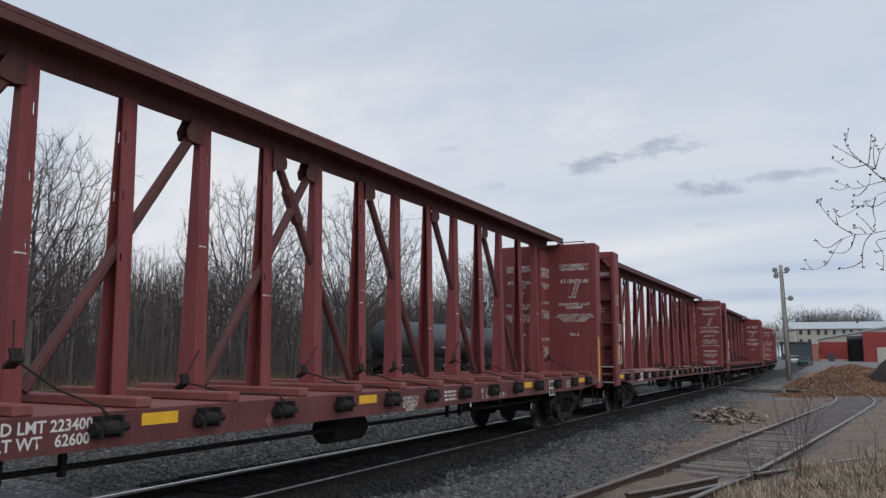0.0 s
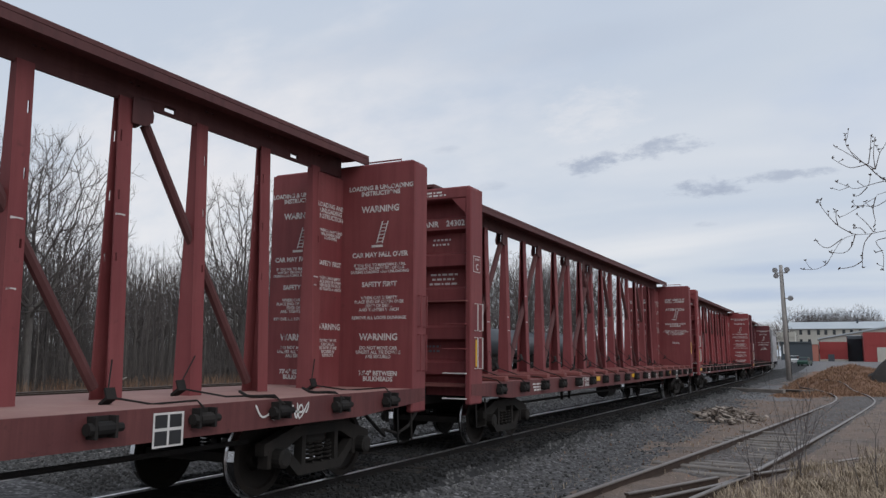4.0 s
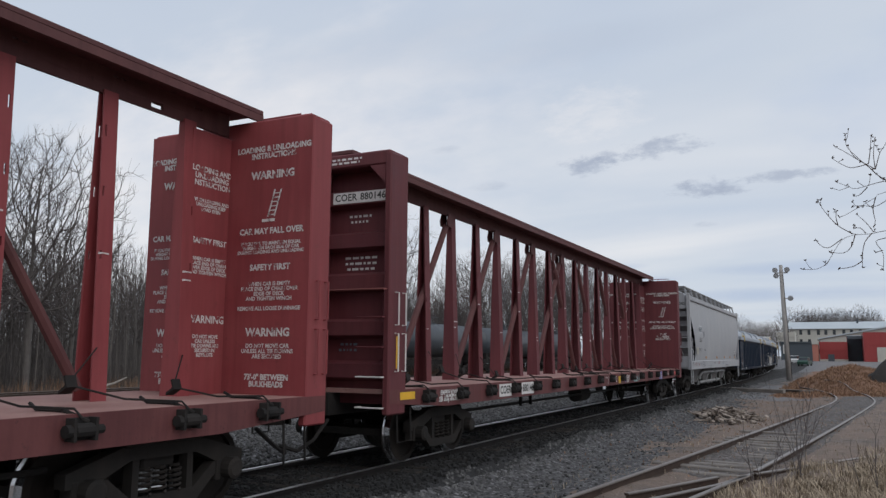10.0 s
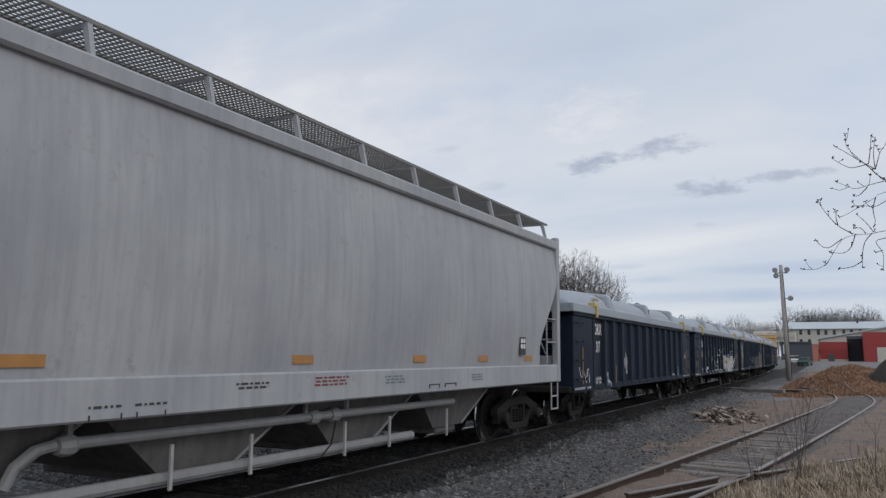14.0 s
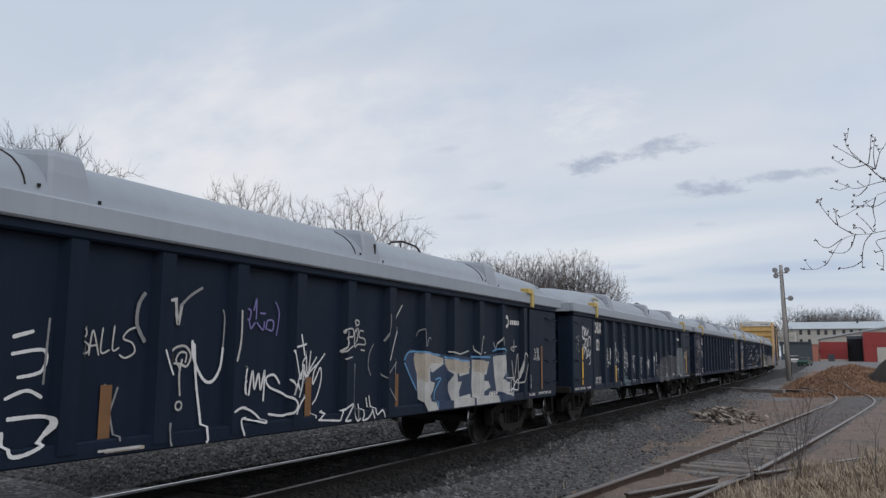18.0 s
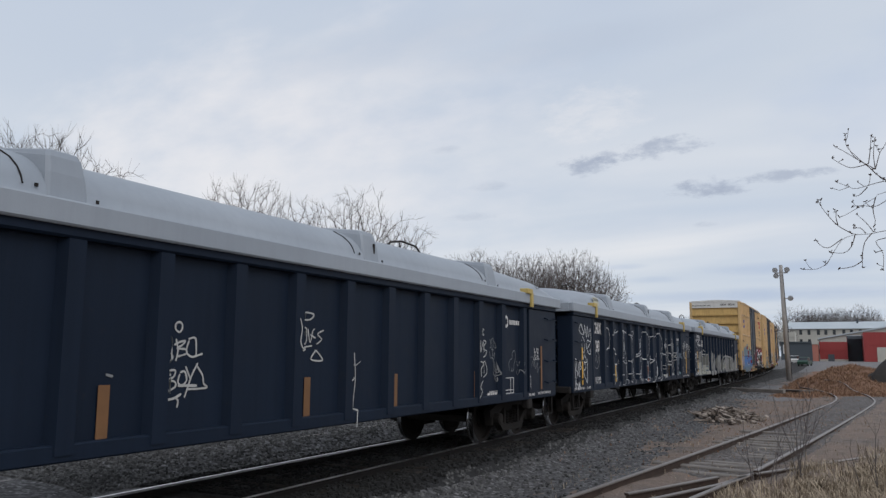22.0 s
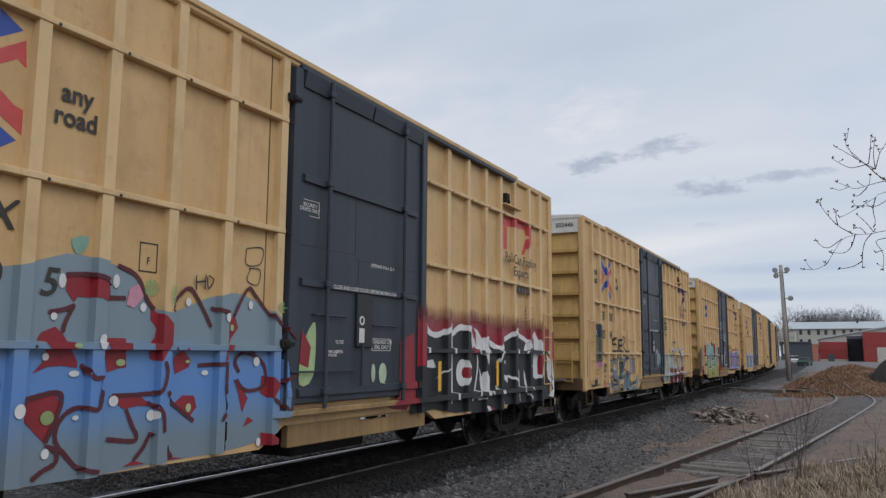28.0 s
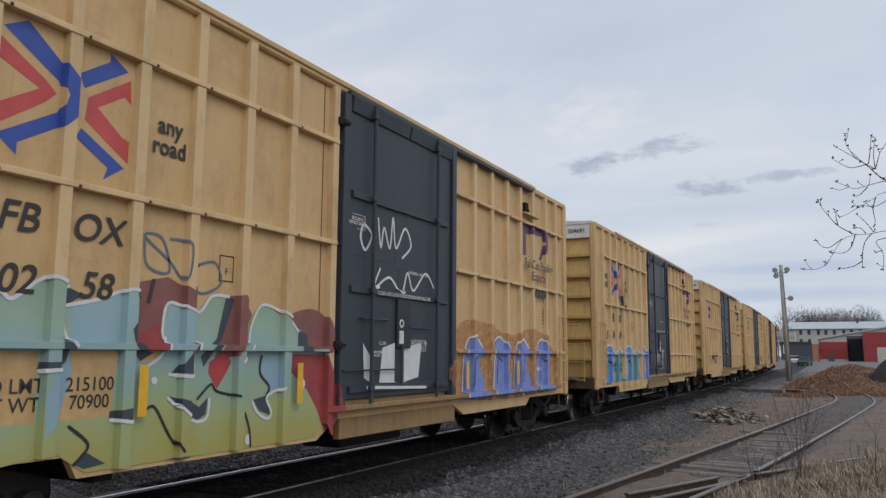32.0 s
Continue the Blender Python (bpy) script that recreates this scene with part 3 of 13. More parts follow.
def ground_z(x, y):
    cx = line_x(min(y, 300.0))
    d = min(abs(x - cx), abs(x - cx + 4.73))
    z = -0.40 + 0.20 * (1 - bump01((d - 1.3) / 1.4)) + 0.09 * (1 - bump01((abs(x - cx) - 1.4) / 0.8))
    if x > cx:
        z += 0.16 * bump01((x - cx - 4.5) / 3.0)
    # bank of dead grass by the siding's end
    e = ((x - 0.9) / 3.6) ** 2 + ((y - 64) / 15.0) ** 2
    z += 1.15 * max(0.0, 1 - e) ** 0.8 * (1 + 0.3 * noise.noise((x * 0.7, y * 0.3, 5.0)))
    # dirt banked up against the old siding
    t = (y - 8) / 34.0
    if 2 < y < 46:
        off = x + 2.93 - 4.35 * (t - 0.14 * t * t)
        z += 0.065 * (1 - bump01((off + 0.7) / 1.0)) * bump01((off + 2.6) / 1.2) * (1 - bump01((y - 36) / 6))
    if x < -24:
        z += 0.012 * min(-24 - x, 60)
    if y > 120:
        z += 0.9 * bump01((y - 120) / 70.0)
    near = 0.35 + 0.65 * bump01((abs(x - cx) - 1.2) / 0.8) if (-40 < x < 12 and y < 90) else 0.0
    return z + near * (0.05 * noise.noise((x * 0.5, y * 0.5, 0)) + 0.025 * noise.noise((x * 2.1, y * 2.1, 3)))


def build_ground():
    def axis(lo, hi, step, ends, grow=1.28):
        a = list(np.arange(lo, hi + 1e-6, step))
        s, q = step, hi
        while q < ends[1]:
            s *= grow
            q += s
            a.append(q)
        s, q, left = step, lo, []
        while q > ends[0]:
            s *= grow
            q -= s
            left.append(q)
        return left[::-1] + a
    xs, ys = axis(-18.0, 6.0, 0.3, (-2600, 2600)), axis(6.0, 62.0, 0.4, (-1500, 3200))
    m = Mesh()
    m.sheet([[(x, y, ground_z(x, y)) for x in xs] for y in ys])
    tagged(part("ground", m, ground_material(), smooth=True), "dark gravel yard with brown dirt patches", "ground", kind="structure")


build_ground()


# ---- rails and ties ----
def sweep(path, prof):
    """prof: (across, up) outline swept along a path of (x, y, z)."""
    m, v, k = Mesh(), [], len(prof)
    pts = [Vector(p) for p in path]
    for i, p in enumerate(pts):
        d = (pts[min(i + 1, len(pts) - 1)] - pts[max(i - 1, 0)])
        s = Vector((d.y, -d.x, 0)).normalized()
        v += [p + s * a + Vector((0, 0, b)) for a, b in prof]
    f = [(i * k + j, i * k + (j + 1) % k, (i + 1) * k + (j + 1) % k, (i + 1) * k + j) for i in range(len(pts) - 1) for j in range(k)]
    f += [tuple(range(k))[::-1], tuple(range((len(pts) - 1) * k, len(pts) * k))]
    return m.add(v, f)


FOOT = [(-0.07, -0.172), (0.07, -0.172), (0.07, -0.158), (0.012, -0.14), (0.012, -0.045), (0.036, -0.036), (0.036, -0.006), (-0.036, -0.006), (-0.036, -0.036), (-0.012, -0.045), (-0.012, -0.14), (-0.07, -0.158)]
HEAD = [(-0.0365, -0.005), (0.0385, -0.024), (0.0385, -0.008), (0.029, 0.0), (-0.031, 0.0)]     # worn on the gauge side


def one_rail(track, path, head, gauge=1):
    r = part("rail", sweep(path, FOOT), M["rail"] if head is M["railhead"] else M["rail_siding"], track)
    part("railhead", sweep(path, [(gauge * a, b) for a, b in HEAD]), head, r, "worn running surface")


def offset_path(path, off, z=0.0):
    out = []
    for i, (x, y) in enumerate(path):
        x0, y0 = path[max(i - 1, 0)]
        x1, y1 = path[min(i + 1, len(path) - 1)]
        d = math.hypot(x1 - x0, y1 - y0)
        out.append((x + (y1 - y0) / d * off, y - (x1 - x0) / d * off, z))
    return out


def lay_track(name, label, path, z, head, tie_mat, tie_from, tie_to, tie_z, seed, gap=0.52, gauge=0.753):
    t = thing(name, label, "railway track", kind="structure")
    for s in (-1, 1):
        one_rail(t, offset_path(path, s * gauge, z), head, -s)
    rng = random.Random(seed)
    me = None
    dist, acc = 0.0, 0.0
    for i in range(len(path) - 1):
        (x0, y0), (x1, y1) = path[i], path[i + 1]
        seg = math.hypot(x1 - x0, y1 - y0)
        while acc < dist + seg:
            u = (acc - dist) / seg
            x, y = x0 + (x1 - x0) * u, y0 + (y1 - y0) * u
            if tie_from < y < tie_to:
                m = pose(x + rng.uniform(-0.05, 0.05), y, z + tie_z + rng.uniform(-0.015, 0.01), 0, rng.uniform(-0.6, 0.6), -math.degrees(math.atan2(x1 - x0, y1 - y0)) + rng.uniform(-1.5, 1.5))
                if me is None:
                    o = part("tie", Mesh().box(-1.28, 1.28, -0.115, 0.115, -0.17, 0.0, 0.015), tie_mat, t, at=m)
                    me = o.data
                else:
                    part("tie", me, None, t, at=m)
            acc += gap
        dist += seg
    return t


def curve_main(y):
    return (line_x(y), y)


main_path = [curve_main(y) for y in list(np.arange(-12, 56, 4.0)) + list(np.arange(58, 320, 6.0))]
lay_track("main_track", "railway track with shiny rails in dark ballast", main_path, 0.0, M["railhead"], M["tie"], 2, 70, -0.10, 3)
b_path = [(x - 4.73, y) for x, y in main_path]
lay_track("second_track", "railway track with rusty rails in grey ballast", b_path, -0.2, M["railhead_dull"], M["tie"], 2, 50, -0.15, 4)
lay_track("far_siding", "rusty siding beside the woods", [(TRACK_C, float(y)) for y in range(20, 170, 10)], -0.12, M["railhead_dull"], M["tie_grey"], 30, 60, -0.15, 5)


def siding_xy(y):
    """Centre of the near siding: bears right, then swings left over the bank."""
    t = (y - 8) / 34.0
    x = -3.55 + 4.35 * (t - 0.14 * t * t) + 0.62
    if y > 36:
        x -= 0.010 * (y - 36) ** 2
    return (x, y)


sid_path = [siding_xy(y) for y in np.arange(4.0, 56.0, 1.5)]


def lay_siding():
    t = thing("near_siding", "disused siding with rusty rails and grey weathered ties", "railway track", kind="structure")
    for off in (-0.753, 0.753):
        pts = [(x, y, -0.20 + max(0.0, ground_z(x, y) + 0.28) * bump01((y - 40) / 8)) for x, y, z in offset_path(sid_path, off) if off < 0 or y > 14.2]
        one_rail(t, pts, M["railhead_dull"])
    rng = random.Random(9)
    me = None
    for y in np.arange(6.0, 46, 0.55):
        x, yy = siding_xy(y)
        x1, y1 = siding_xy(y + 0.5)
        m = pose(x + rng.uniform(-0.08, 0.08), yy, ground_z(x, yy) + (0.025 if 14.5 < yy < 23 else -0.075) + rng.uniform(-0.025, 0.02), 0, rng.uniform(-1, 1), -math.degrees(math.atan2(x1 - x, 0.5)) + rng.uniform(-3, 3))
        if me is None:
            me = part("tie", Mesh().box(-1.25, 1.25, -0.11, 0.11, -0.15, 0.0, 0.02), M["tie_old"], t, at=m).data
            bare = me.copy()
            bare.materials[0] = M["tie_grey"]
        else:
            part("tie", bare if 14.5 < yy < 23 else me, None, t, at=m)
    return t


lay_siding()
sw = thing("turnout_rails", "rusty turnout rails half hidden in straw", "railway track", kind="structure")
for pts in ([(-2.95, 9.6), (-2.51, 10.86), (-1.77, 12.83), (-1.46, 14.0)], [(-2.35, 9.6), (-1.98, 11.16), (-1.70, 12.8), (-1.42, 14.3)], [(-2.8, 11.4), (-2.5, 12.08), (-1.88, 13.65)], [(-1.38, 14.31), (-0.45, 16.19), (0.7, 18.49), (2.2, 21.4)]):
    one_rail(sw, [(x, y, -0.235) for x, y in pts], M["railhead_dull"])


# ---- trees ----
def limb(mt, mc, p, d, length, r, lvl, rng, spec):
    """One branch and its children; levels 0 and 1 go to the trunk mesh."""
    segs = (6, 5, 4, 3, 2)[lvl]
    sides = (8, 6, 4, 3, 3)[lvl]
    pts, rs = [p.copy()], [r]
    q, dirn = p.copy(), d.copy()
    tip = max(spec["tip"], r * 0.28)
    for i in range(segs):
        wander = (0.08, 0.13, 0.16, 0.17, 0.17)[lvl]
        dirn = (dirn + Vector((rng.gauss(0, wander), rng.gauss(0, wander), rng.gauss(0, wander) + (0.15 if lvl else 0.05))) * 0.6).normalized()
        q = q + dirn * (length / segs)
        pts.append(q.copy())
        rs.append(r + (tip - r) * (i + 1) / segs)
    (mt if lvl < 2 else mc).tube(pts, rs, sides, False)
    if lvl >= spec["levels"]:
        return
    kids = spec["kids"][lvl]
    for k in range(kids):
        u = spec["bare"] + (1 - spec["bare"]) * (k + rng.random()) / kids if lvl == 0 else 0.2 + 0.8 * (k + rng.random()) / kids
        i = min(int(u * segs), segs - 1)
        b = pts[i].lerp(pts[i + 1], u * segs - i)
        axis = (pts[i + 1] - pts[i]).normalized()
        side = axis.orthogonal().normalized()
        side.rotate(Matrix.Rotation(rng.uniform(0, 6.283), 3, axis))
        ang = rng.uniform(*spec["angle"])
        dd = (axis * math.cos(ang) + side * math.sin(ang)).normalized()
        ll = length * spec["ratio"][lvl] * rng.uniform(0.7, 1.15) * (1.1 - 0.5 * u if lvl == 0 else 1.0 - 0.35 * u)
        limb(mt, mc, b, dd, ll, max(spec["tip"], rs[i] * (0.5 if lvl == 0 else 0.6)), lvl + 1, rng, spec)


def round_tree(seed, h, width, fork, buds=700, stems=1):
    """A bare tree: limbs grow step by step towards scattered buds and share out the crown's room among them."""
    r = np.random.default_rng(seed)
    step, reach, eat = 0.024 * h, 0.25 * h, 0.030 * h
    d = r.normal(size=(buds, 3))
    d /= np.linalg.norm(d, axis=1)[:, None]
    lump = np.array([1 + 0.25 * noise.noise(Vector(q) * 1.9 + Vector((seed, 0, 0))) for q in d])
    rad = r.random(buds) ** 0.42 * lump
    aim = d * rad[:, None] * np.array((width * h, width * h, h * 0.40)) + np.array((0, 0, h * 0.60))
    aim[:, :2] *= (0.62 + 0.55 * aim[:, 2:] / h)
    aim = aim[aim[:, 2] > h * fork * 0.85]
    node, up, kids = [], [], []

    def grow(p, parent):
        node.append(p)
        up.append(parent)
        kids.append(0)
        if parent >= 0:
            kids[parent] += 1
        return len(node) - 1
    for q in range(stems):
        last = grow(np.array((r.normal(0, 0.05) * (stems > 1), r.normal(0, 0.05) * (stems > 1), -0.4)), -1)
        lean = r.normal(0, 0.10 if stems > 1 else 0.04, 2)
        while node[last][2] < h * fork:
            last = grow(node[last] + step * np.array((lean[0] + r.normal(0, 0.06), lean[1] + r.normal(0, 0.06), 1.0)), last)
    for _ in range(70):
        if not len(aim):
            break
        tree = kdtree.KDTree(len(node))
        for k, p in enumerate(node):
            tree.insert(p, k)
        tree.balance()
        pull, had = {}, len(node)
        for a in aim:
            _, b, gap = tree.find(a)
            if gap < reach:
                v = a - node[b]
                pull.setdefault(b, []).append(v / (np.linalg.norm(v) + 1e-9))
        if not pull:
            break
        for b, vs in pull.items():
            if kids[b] > 2:
                continue
            v = np.mean(vs, axis=0) + np.array((0, 0, 0.28)) + r.normal(0, 0.10, 3)
            if up[b] >= 0:
                w = node[b] - node[up[b]]
                v = v + 0.6 * w / np.linalg.norm(w)
            grow(node[b] + step * v / np.linalg.norm(v), b)
        if len(node) == had:
            break
        tree = kdtree.KDTree(len(node) - had)
        for k in range(had, len(node)):
            tree.insert(node[k], k)
        tree.balance()
        aim = [a for a in aim if tree.find(a)[2] > eat]
    area = np.zeros(len(node))
    for i in range(len(node) - 1, -1, -1):
        area[i] = max(area[i], 0.011 ** 2.2)
        if up[i] >= 0:
            area[up[i]] += area[i]
    thick = area ** (1 / 2.2)
    thick = thick * min(1.0, (0.013 * h + 0.03) / thick[0])
    heir = {}
    for i in range(len(node)):
        if up[i] >= 0 and (up[i] not in heir or thick[i] > thick[heir[up[i]]]):
            heir[up[i]] = i
    mt, mc = Mesh(), Mesh()
    for i in range(len(node)):
        if up[i] >= 0 and heir[up[i]] == i:
            continue
        line = [up[i], i] if up[i] >= 0 else [i]
        while line[-1] in heir:
            line.append(heir[line[-1]])
        rs = [max(0.006, thick[k]) for k in line]
        rs[0] = min(rs[0], rs[1] * 1.25) if len(line) > 1 else rs[0]
        if len(line) < 2:
            continue
        (mt if rs[0] > 0.05 else mc).tube([node[k] for k in line], rs, 6 if rs[0] > 0.05 else 4 if rs[0] > 0.025 else 3, False)
    # last year's shoots on the outer wood
    for i in range(len(node)):
        if thick[i] > 0.03 or up[i] < 0:
            continue
        w = node[i] - node[up[i]]
        w = w / np.linalg.norm(w)
        for _ in range(4 if i not in heir else 1):
            v = w + r.normal(0, 0.34, 3) + np.array((0, 0, 0.55))
            v = v / np.linalg.norm(v)
            ln = h * r.uniform(0.020, 0.060)
            side = np.cross(v, r.normal(size=3))
            side = side / (np.linalg.norm(side) + 1e-9) * 0.0075
            tip = node[i] + (v + np.array((0, 0, 0.15))) * ln
            mc.add([node[i] - side, node[i] + side, tip + side * 0.5, tip - side * 0.5], [(0, 1, 2, 3)])
    return mt, mc


FOREST = []
for k, (hh, wid, fork, buds, stems) in enumerate([(13.0, 0.42, 0.26, 2300, 1), (13.0, 0.36, 0.30, 2000, 1), (12.0, 0.26, 0.34, 900, 1), (10.0, 0.28, 0.20, 720, 2), (9.0, 0.32, 0.10, 720, 4)]):
    mt, mc = round_tree(40 + k, hh, wid, fork, buds, stems)
    t = thing("tree", "bare leafless deciduous tree at the wood's edge", "tree", "trees of the wood")
    part("trunk", mt, M["bark"], t, smooth=True)
    part("crown", mc, M["twig"], t, "fine bare twigs")
    FOREST.append((t, max(p[2] for p in mc.v)))


def plant(k, x, y, h, turn, first=False):
    t, hh = FOREST[k]
    s = h / hh
    m = Matrix.Translation((x, y, ground_z(x, y))) @ Matrix.Rotation(turn, 4, "Z") @ Matrix.Diagonal((s, s, s, 1))
    if first:
        t.matrix_basis = m
        return t
    c = copy_thing(t, m)
    c.matrix_basis = m
    return c


rng = random.Random(5)
edge = [(-35.0, 25.3, 13.4, 1), (-35.2, 21.8, 13.0, 0), (-36.5, 42.6, 14.6, 1), (-37.0, 56.3, 16.4, 0), (-38.0, 65.5, 14.0, 2)]
used = set()
for x, y, h, k in edge:
    plant(k, x, y, h, rng.uniform(0, 6.28), k not in used)
    used.add(k)
for k in range(5):
    if k not in used:
        plant(k, -44.0 - k, 28.0 + 3 * k, 9.5, 1.0 * k, True)
for i in range(50):
    y = 12 + i * 1.54 + rng.uniform(-0.6, 0.6)
    x = rng.uniform(-50, -35.5)
    plant(rng.choice((2, 3, 3, 4, 4)), x, y, rng.uniform(6.8, 10.0) * (1 + 0.012 * (-36 - x)), rng.uniform(0, 6.28))
for i in range(48):
    plant(rng.choice((2, 3, 3, 4)), rng.uniform(-78, -46), 10 + i * 2.6 + rng.uniform(-0.8, 0.8), rng.uniform(8.0, 11.0), rng.uniform(0, 6.28))
# tall stand farther along the line
for i in range(13):
    y = 72 + i * 4.7 + rng.uniform(-1, 1)
    x = -35 + rng.uniform(-4, 2)
    h = (1.7 + 0.139 * (15.2 + 0.894 * y)) * min(1.0, 0.80 + 0.12 * i, 0.82 + 0.10 * (12 - i))
    plant(rng.choice((0, 1, 1)), x, y, h * rng.uniform(0.90, 1.02), rng.uniform(0, 6.28))
# distant trees towards the town
for i in range(44):
    u = i / 43
    y = rng.uniform(190, 330)
    px = 1130 + 460 * u
    x = y * (px - 1488.6) * 5.73e-4
    plant(rng.choice((0, 1, 2)), x, max(y, 335.0) if px > 1392 else y, rng.uniform(9.5, 14.0) * (y / 250 if px < 1392 else 1.55), rng.uniform(0, 6.28))


def thicket():
    m = Mesh()
    r = random.Random(8)
    # slender saplings stand close behind one another
    for i in range(5200):
        x = -35.0 - r.random() ** 1.1 * 40
        y = r.uniform(8, 128)
        h = r.uniform(3.6, 8.8) * (1 + 0.01 * (-34 - x))
        z = ground_z(x, y) - 0.1
        lx, ly, w = r.gauss(0, 0.05) * h, r.gauss(0, 0.05) * h, r.uniform(0.014, 0.045)
        pts = [(x + lx * u * u + r.gauss(0, 0.04), y + ly * u * u + r.gauss(0, 0.04), z + h * u) for u in (0, 0.33, 0.66, 1.0)]
        m.tube(pts, [w, w * 0.85, w * 0.6, 0.006], 4, False)
        for k in range(9):
            u = r.uniform(0.25, 0.98)
            bx, by, bz, q = x + lx * u * u, y + ly * u * u, z + h * u, w * 0.36
            a, ln = r.uniform(0, 6.28), r.uniform(0.5, 1.5)
            ex, ey, ez = bx + math.cos(a) * ln * 0.6, by + math.sin(a) * ln * 0.6, bz + ln * r.uniform(0.4, 1.0)
            m.add([(bx, by, bz - q), (bx, by, bz + q), (bx + 0.55 * (ex - bx), by + 0.55 * (ey - by), bz + 0.4 * (ez - bz) + q), (bx + 0.55 * (ex - bx), by + 0.55 * (ey - by), bz + 0.4 * (ez - bz) - q * 0.4), (ex, ey, ez)], [(0, 1, 2, 3), (3, 2, 4)])
    for i in range(30000):
        x = -34.5 - r.random() ** 1.3 * 30
        y = r.uniform(8, 128)
        h = r.uniform(0.9, 3.6) * (1.0 if r.random() < 0.8 else 1.35) * (1 + 0.01 * (-34 - x))
        z = ground_z(x, y) - 0.1
        lx, ly = r.gauss(0, 0.22) * h, r.gauss(0, 0.22) * h
        w = r.uniform(0.004, 0.011)
        a = r.uniform(0, 3.14)
        ca, sa = math.cos(a) * w, math.sin(a) * w
        mx, my = lx * 0.4 + r.gauss(0, 0.04) * h, ly * 0.4 + r.gauss(0, 0.04) * h
        for ox, oy in ((ca, sa), (-sa, ca)):
            m.add([(x - ox, y - oy, z), (x + ox, y + oy, z), (x + mx + ox * 0.8, y + my + oy * 0.8, z + h * 0.5), (x + mx - ox * 0.8, y + my - oy * 0.8, z + h * 0.5), (x + lx, y + ly, z + h)], [(0, 1, 2, 3), (3, 2, 4)])
        for k in range(3):
            u = r.uniform(0.2, 0.85)
            q = u * 2 if u < 0.5 else 2 - 2 * u
            bx, by, bz = (x + mx * q, y + my * q, z + h * u) if u < 0.5 else (x + mx * q + lx * (1 - q), y + my * q + ly * (1 - q), z + h * u)
            dx, dy, dz = r.gauss(0, 0.4), r.gauss(0, 0.4), r.uniform(0.2, 0.9)
            m.add([(bx, by, bz - w), (bx, by, bz + w), (bx + dx, by + dy, bz + dz)], [(0, 1, 2)])
    s = Nodes("thicket_stems")
    g = s.n.new("ShaderNodeNewGeometry")
    c = s.ramp(g.outputs["Random Per Island"], [(0.0, (0.060, 0.053, 0.051)), (0.7, (0.108, 0.096, 0.092)), (1.0, (0.20, 0.178, 0.160))])
    mat = s.done(c, 0.95)
    tagged(part("thicket", m, mat), "dense leafless brush along the woods", "brush", kind="stuff")


thicket()


def fallen_branch():
    m = Mesh()
    m.tube([(-29.1, 24.0, -0.2), (-29.5, 25.0, 0.12), (-30.0, 26.1, 0.22), (-30.5, 27.3, 0.46)], [0.07, 0.06, 0.05, 0.03], 6)
    m.tube([(-29.7, 25.5, 0.16), (-29.5, 26.4, 0.5)], [0.035, 0.015], 5)
    tagged(part("fallen_branch", m, M["bark_pale"]), "pale barkless branch lying before the woods", "branch")


fallen_branch()


# ---- stuff on the ground ----
def scatter_stones():
    base = []
    r = random.Random(2)
    for k in range(6):
        v = []
        for sx, sy, sz in ((-1, -1, -0.6), (1, -1, -0.6), (1, 1, -0.6), (-1, 1, -0.6), (-0.7, -0.7, 0.7), (0.8, -0.6, 0.6), (0.6, 0.8, 0.8), (-0.8, 0.6, 0.5)):
            v.append((sx * r.uniform(0.6, 1.1), sy * r.uniform(0.6, 1.1), sz * r.uniform(0.6, 1.2)))
        base.append(v)
    f = [(4, 5, 6, 7), (0, 1, 5, 4), (1, 2, 6, 5), (2, 3, 7, 6), (3, 0, 4, 7)]
    m, oily_shaded = Mesh(), Mesh()
    for i in range(52000):
        y = 8.0 + 46 * r.random() ** 1.9
        x = r.uniform(-15.5, -3.2) + 0.03 * (y - 10)
        if x > -5.0 and r.random() < 0.45 + 0.3 * (x + 5.0):
            continue
        if abs(x - TRACK_X) < 0.9 and r.random() < 0.4:
            continue
        s = r.uniform(0.016, 0.038) * (1.0 if x < -5.5 else 0.85)
        a = r.uniform(0, 6.28)
        ca, sa = math.cos(a) * s, math.sin(a) * s
        z = ground_z(x, y) + s * 0.25
        (oily_shaded if abs(x - TRACK_X - 0.15) < 1.45 + 0.3 * noise.noise((x, y * 0.7, 4.0)) else m).add([(x + p[0] * ca - p[1] * sa, y + p[0] * sa + p[1] * ca, z + p[2] * s) for p in r.choice(base)], f)
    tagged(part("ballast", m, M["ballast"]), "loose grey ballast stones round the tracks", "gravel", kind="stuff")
    tagged(part("oily_ballast", oily_shaded, M["ballast_oily_shaded"]), "greasy black ballast between the running rails, shadow of the train in its colour", "gravel", kind="stuff")


scatter_stones()


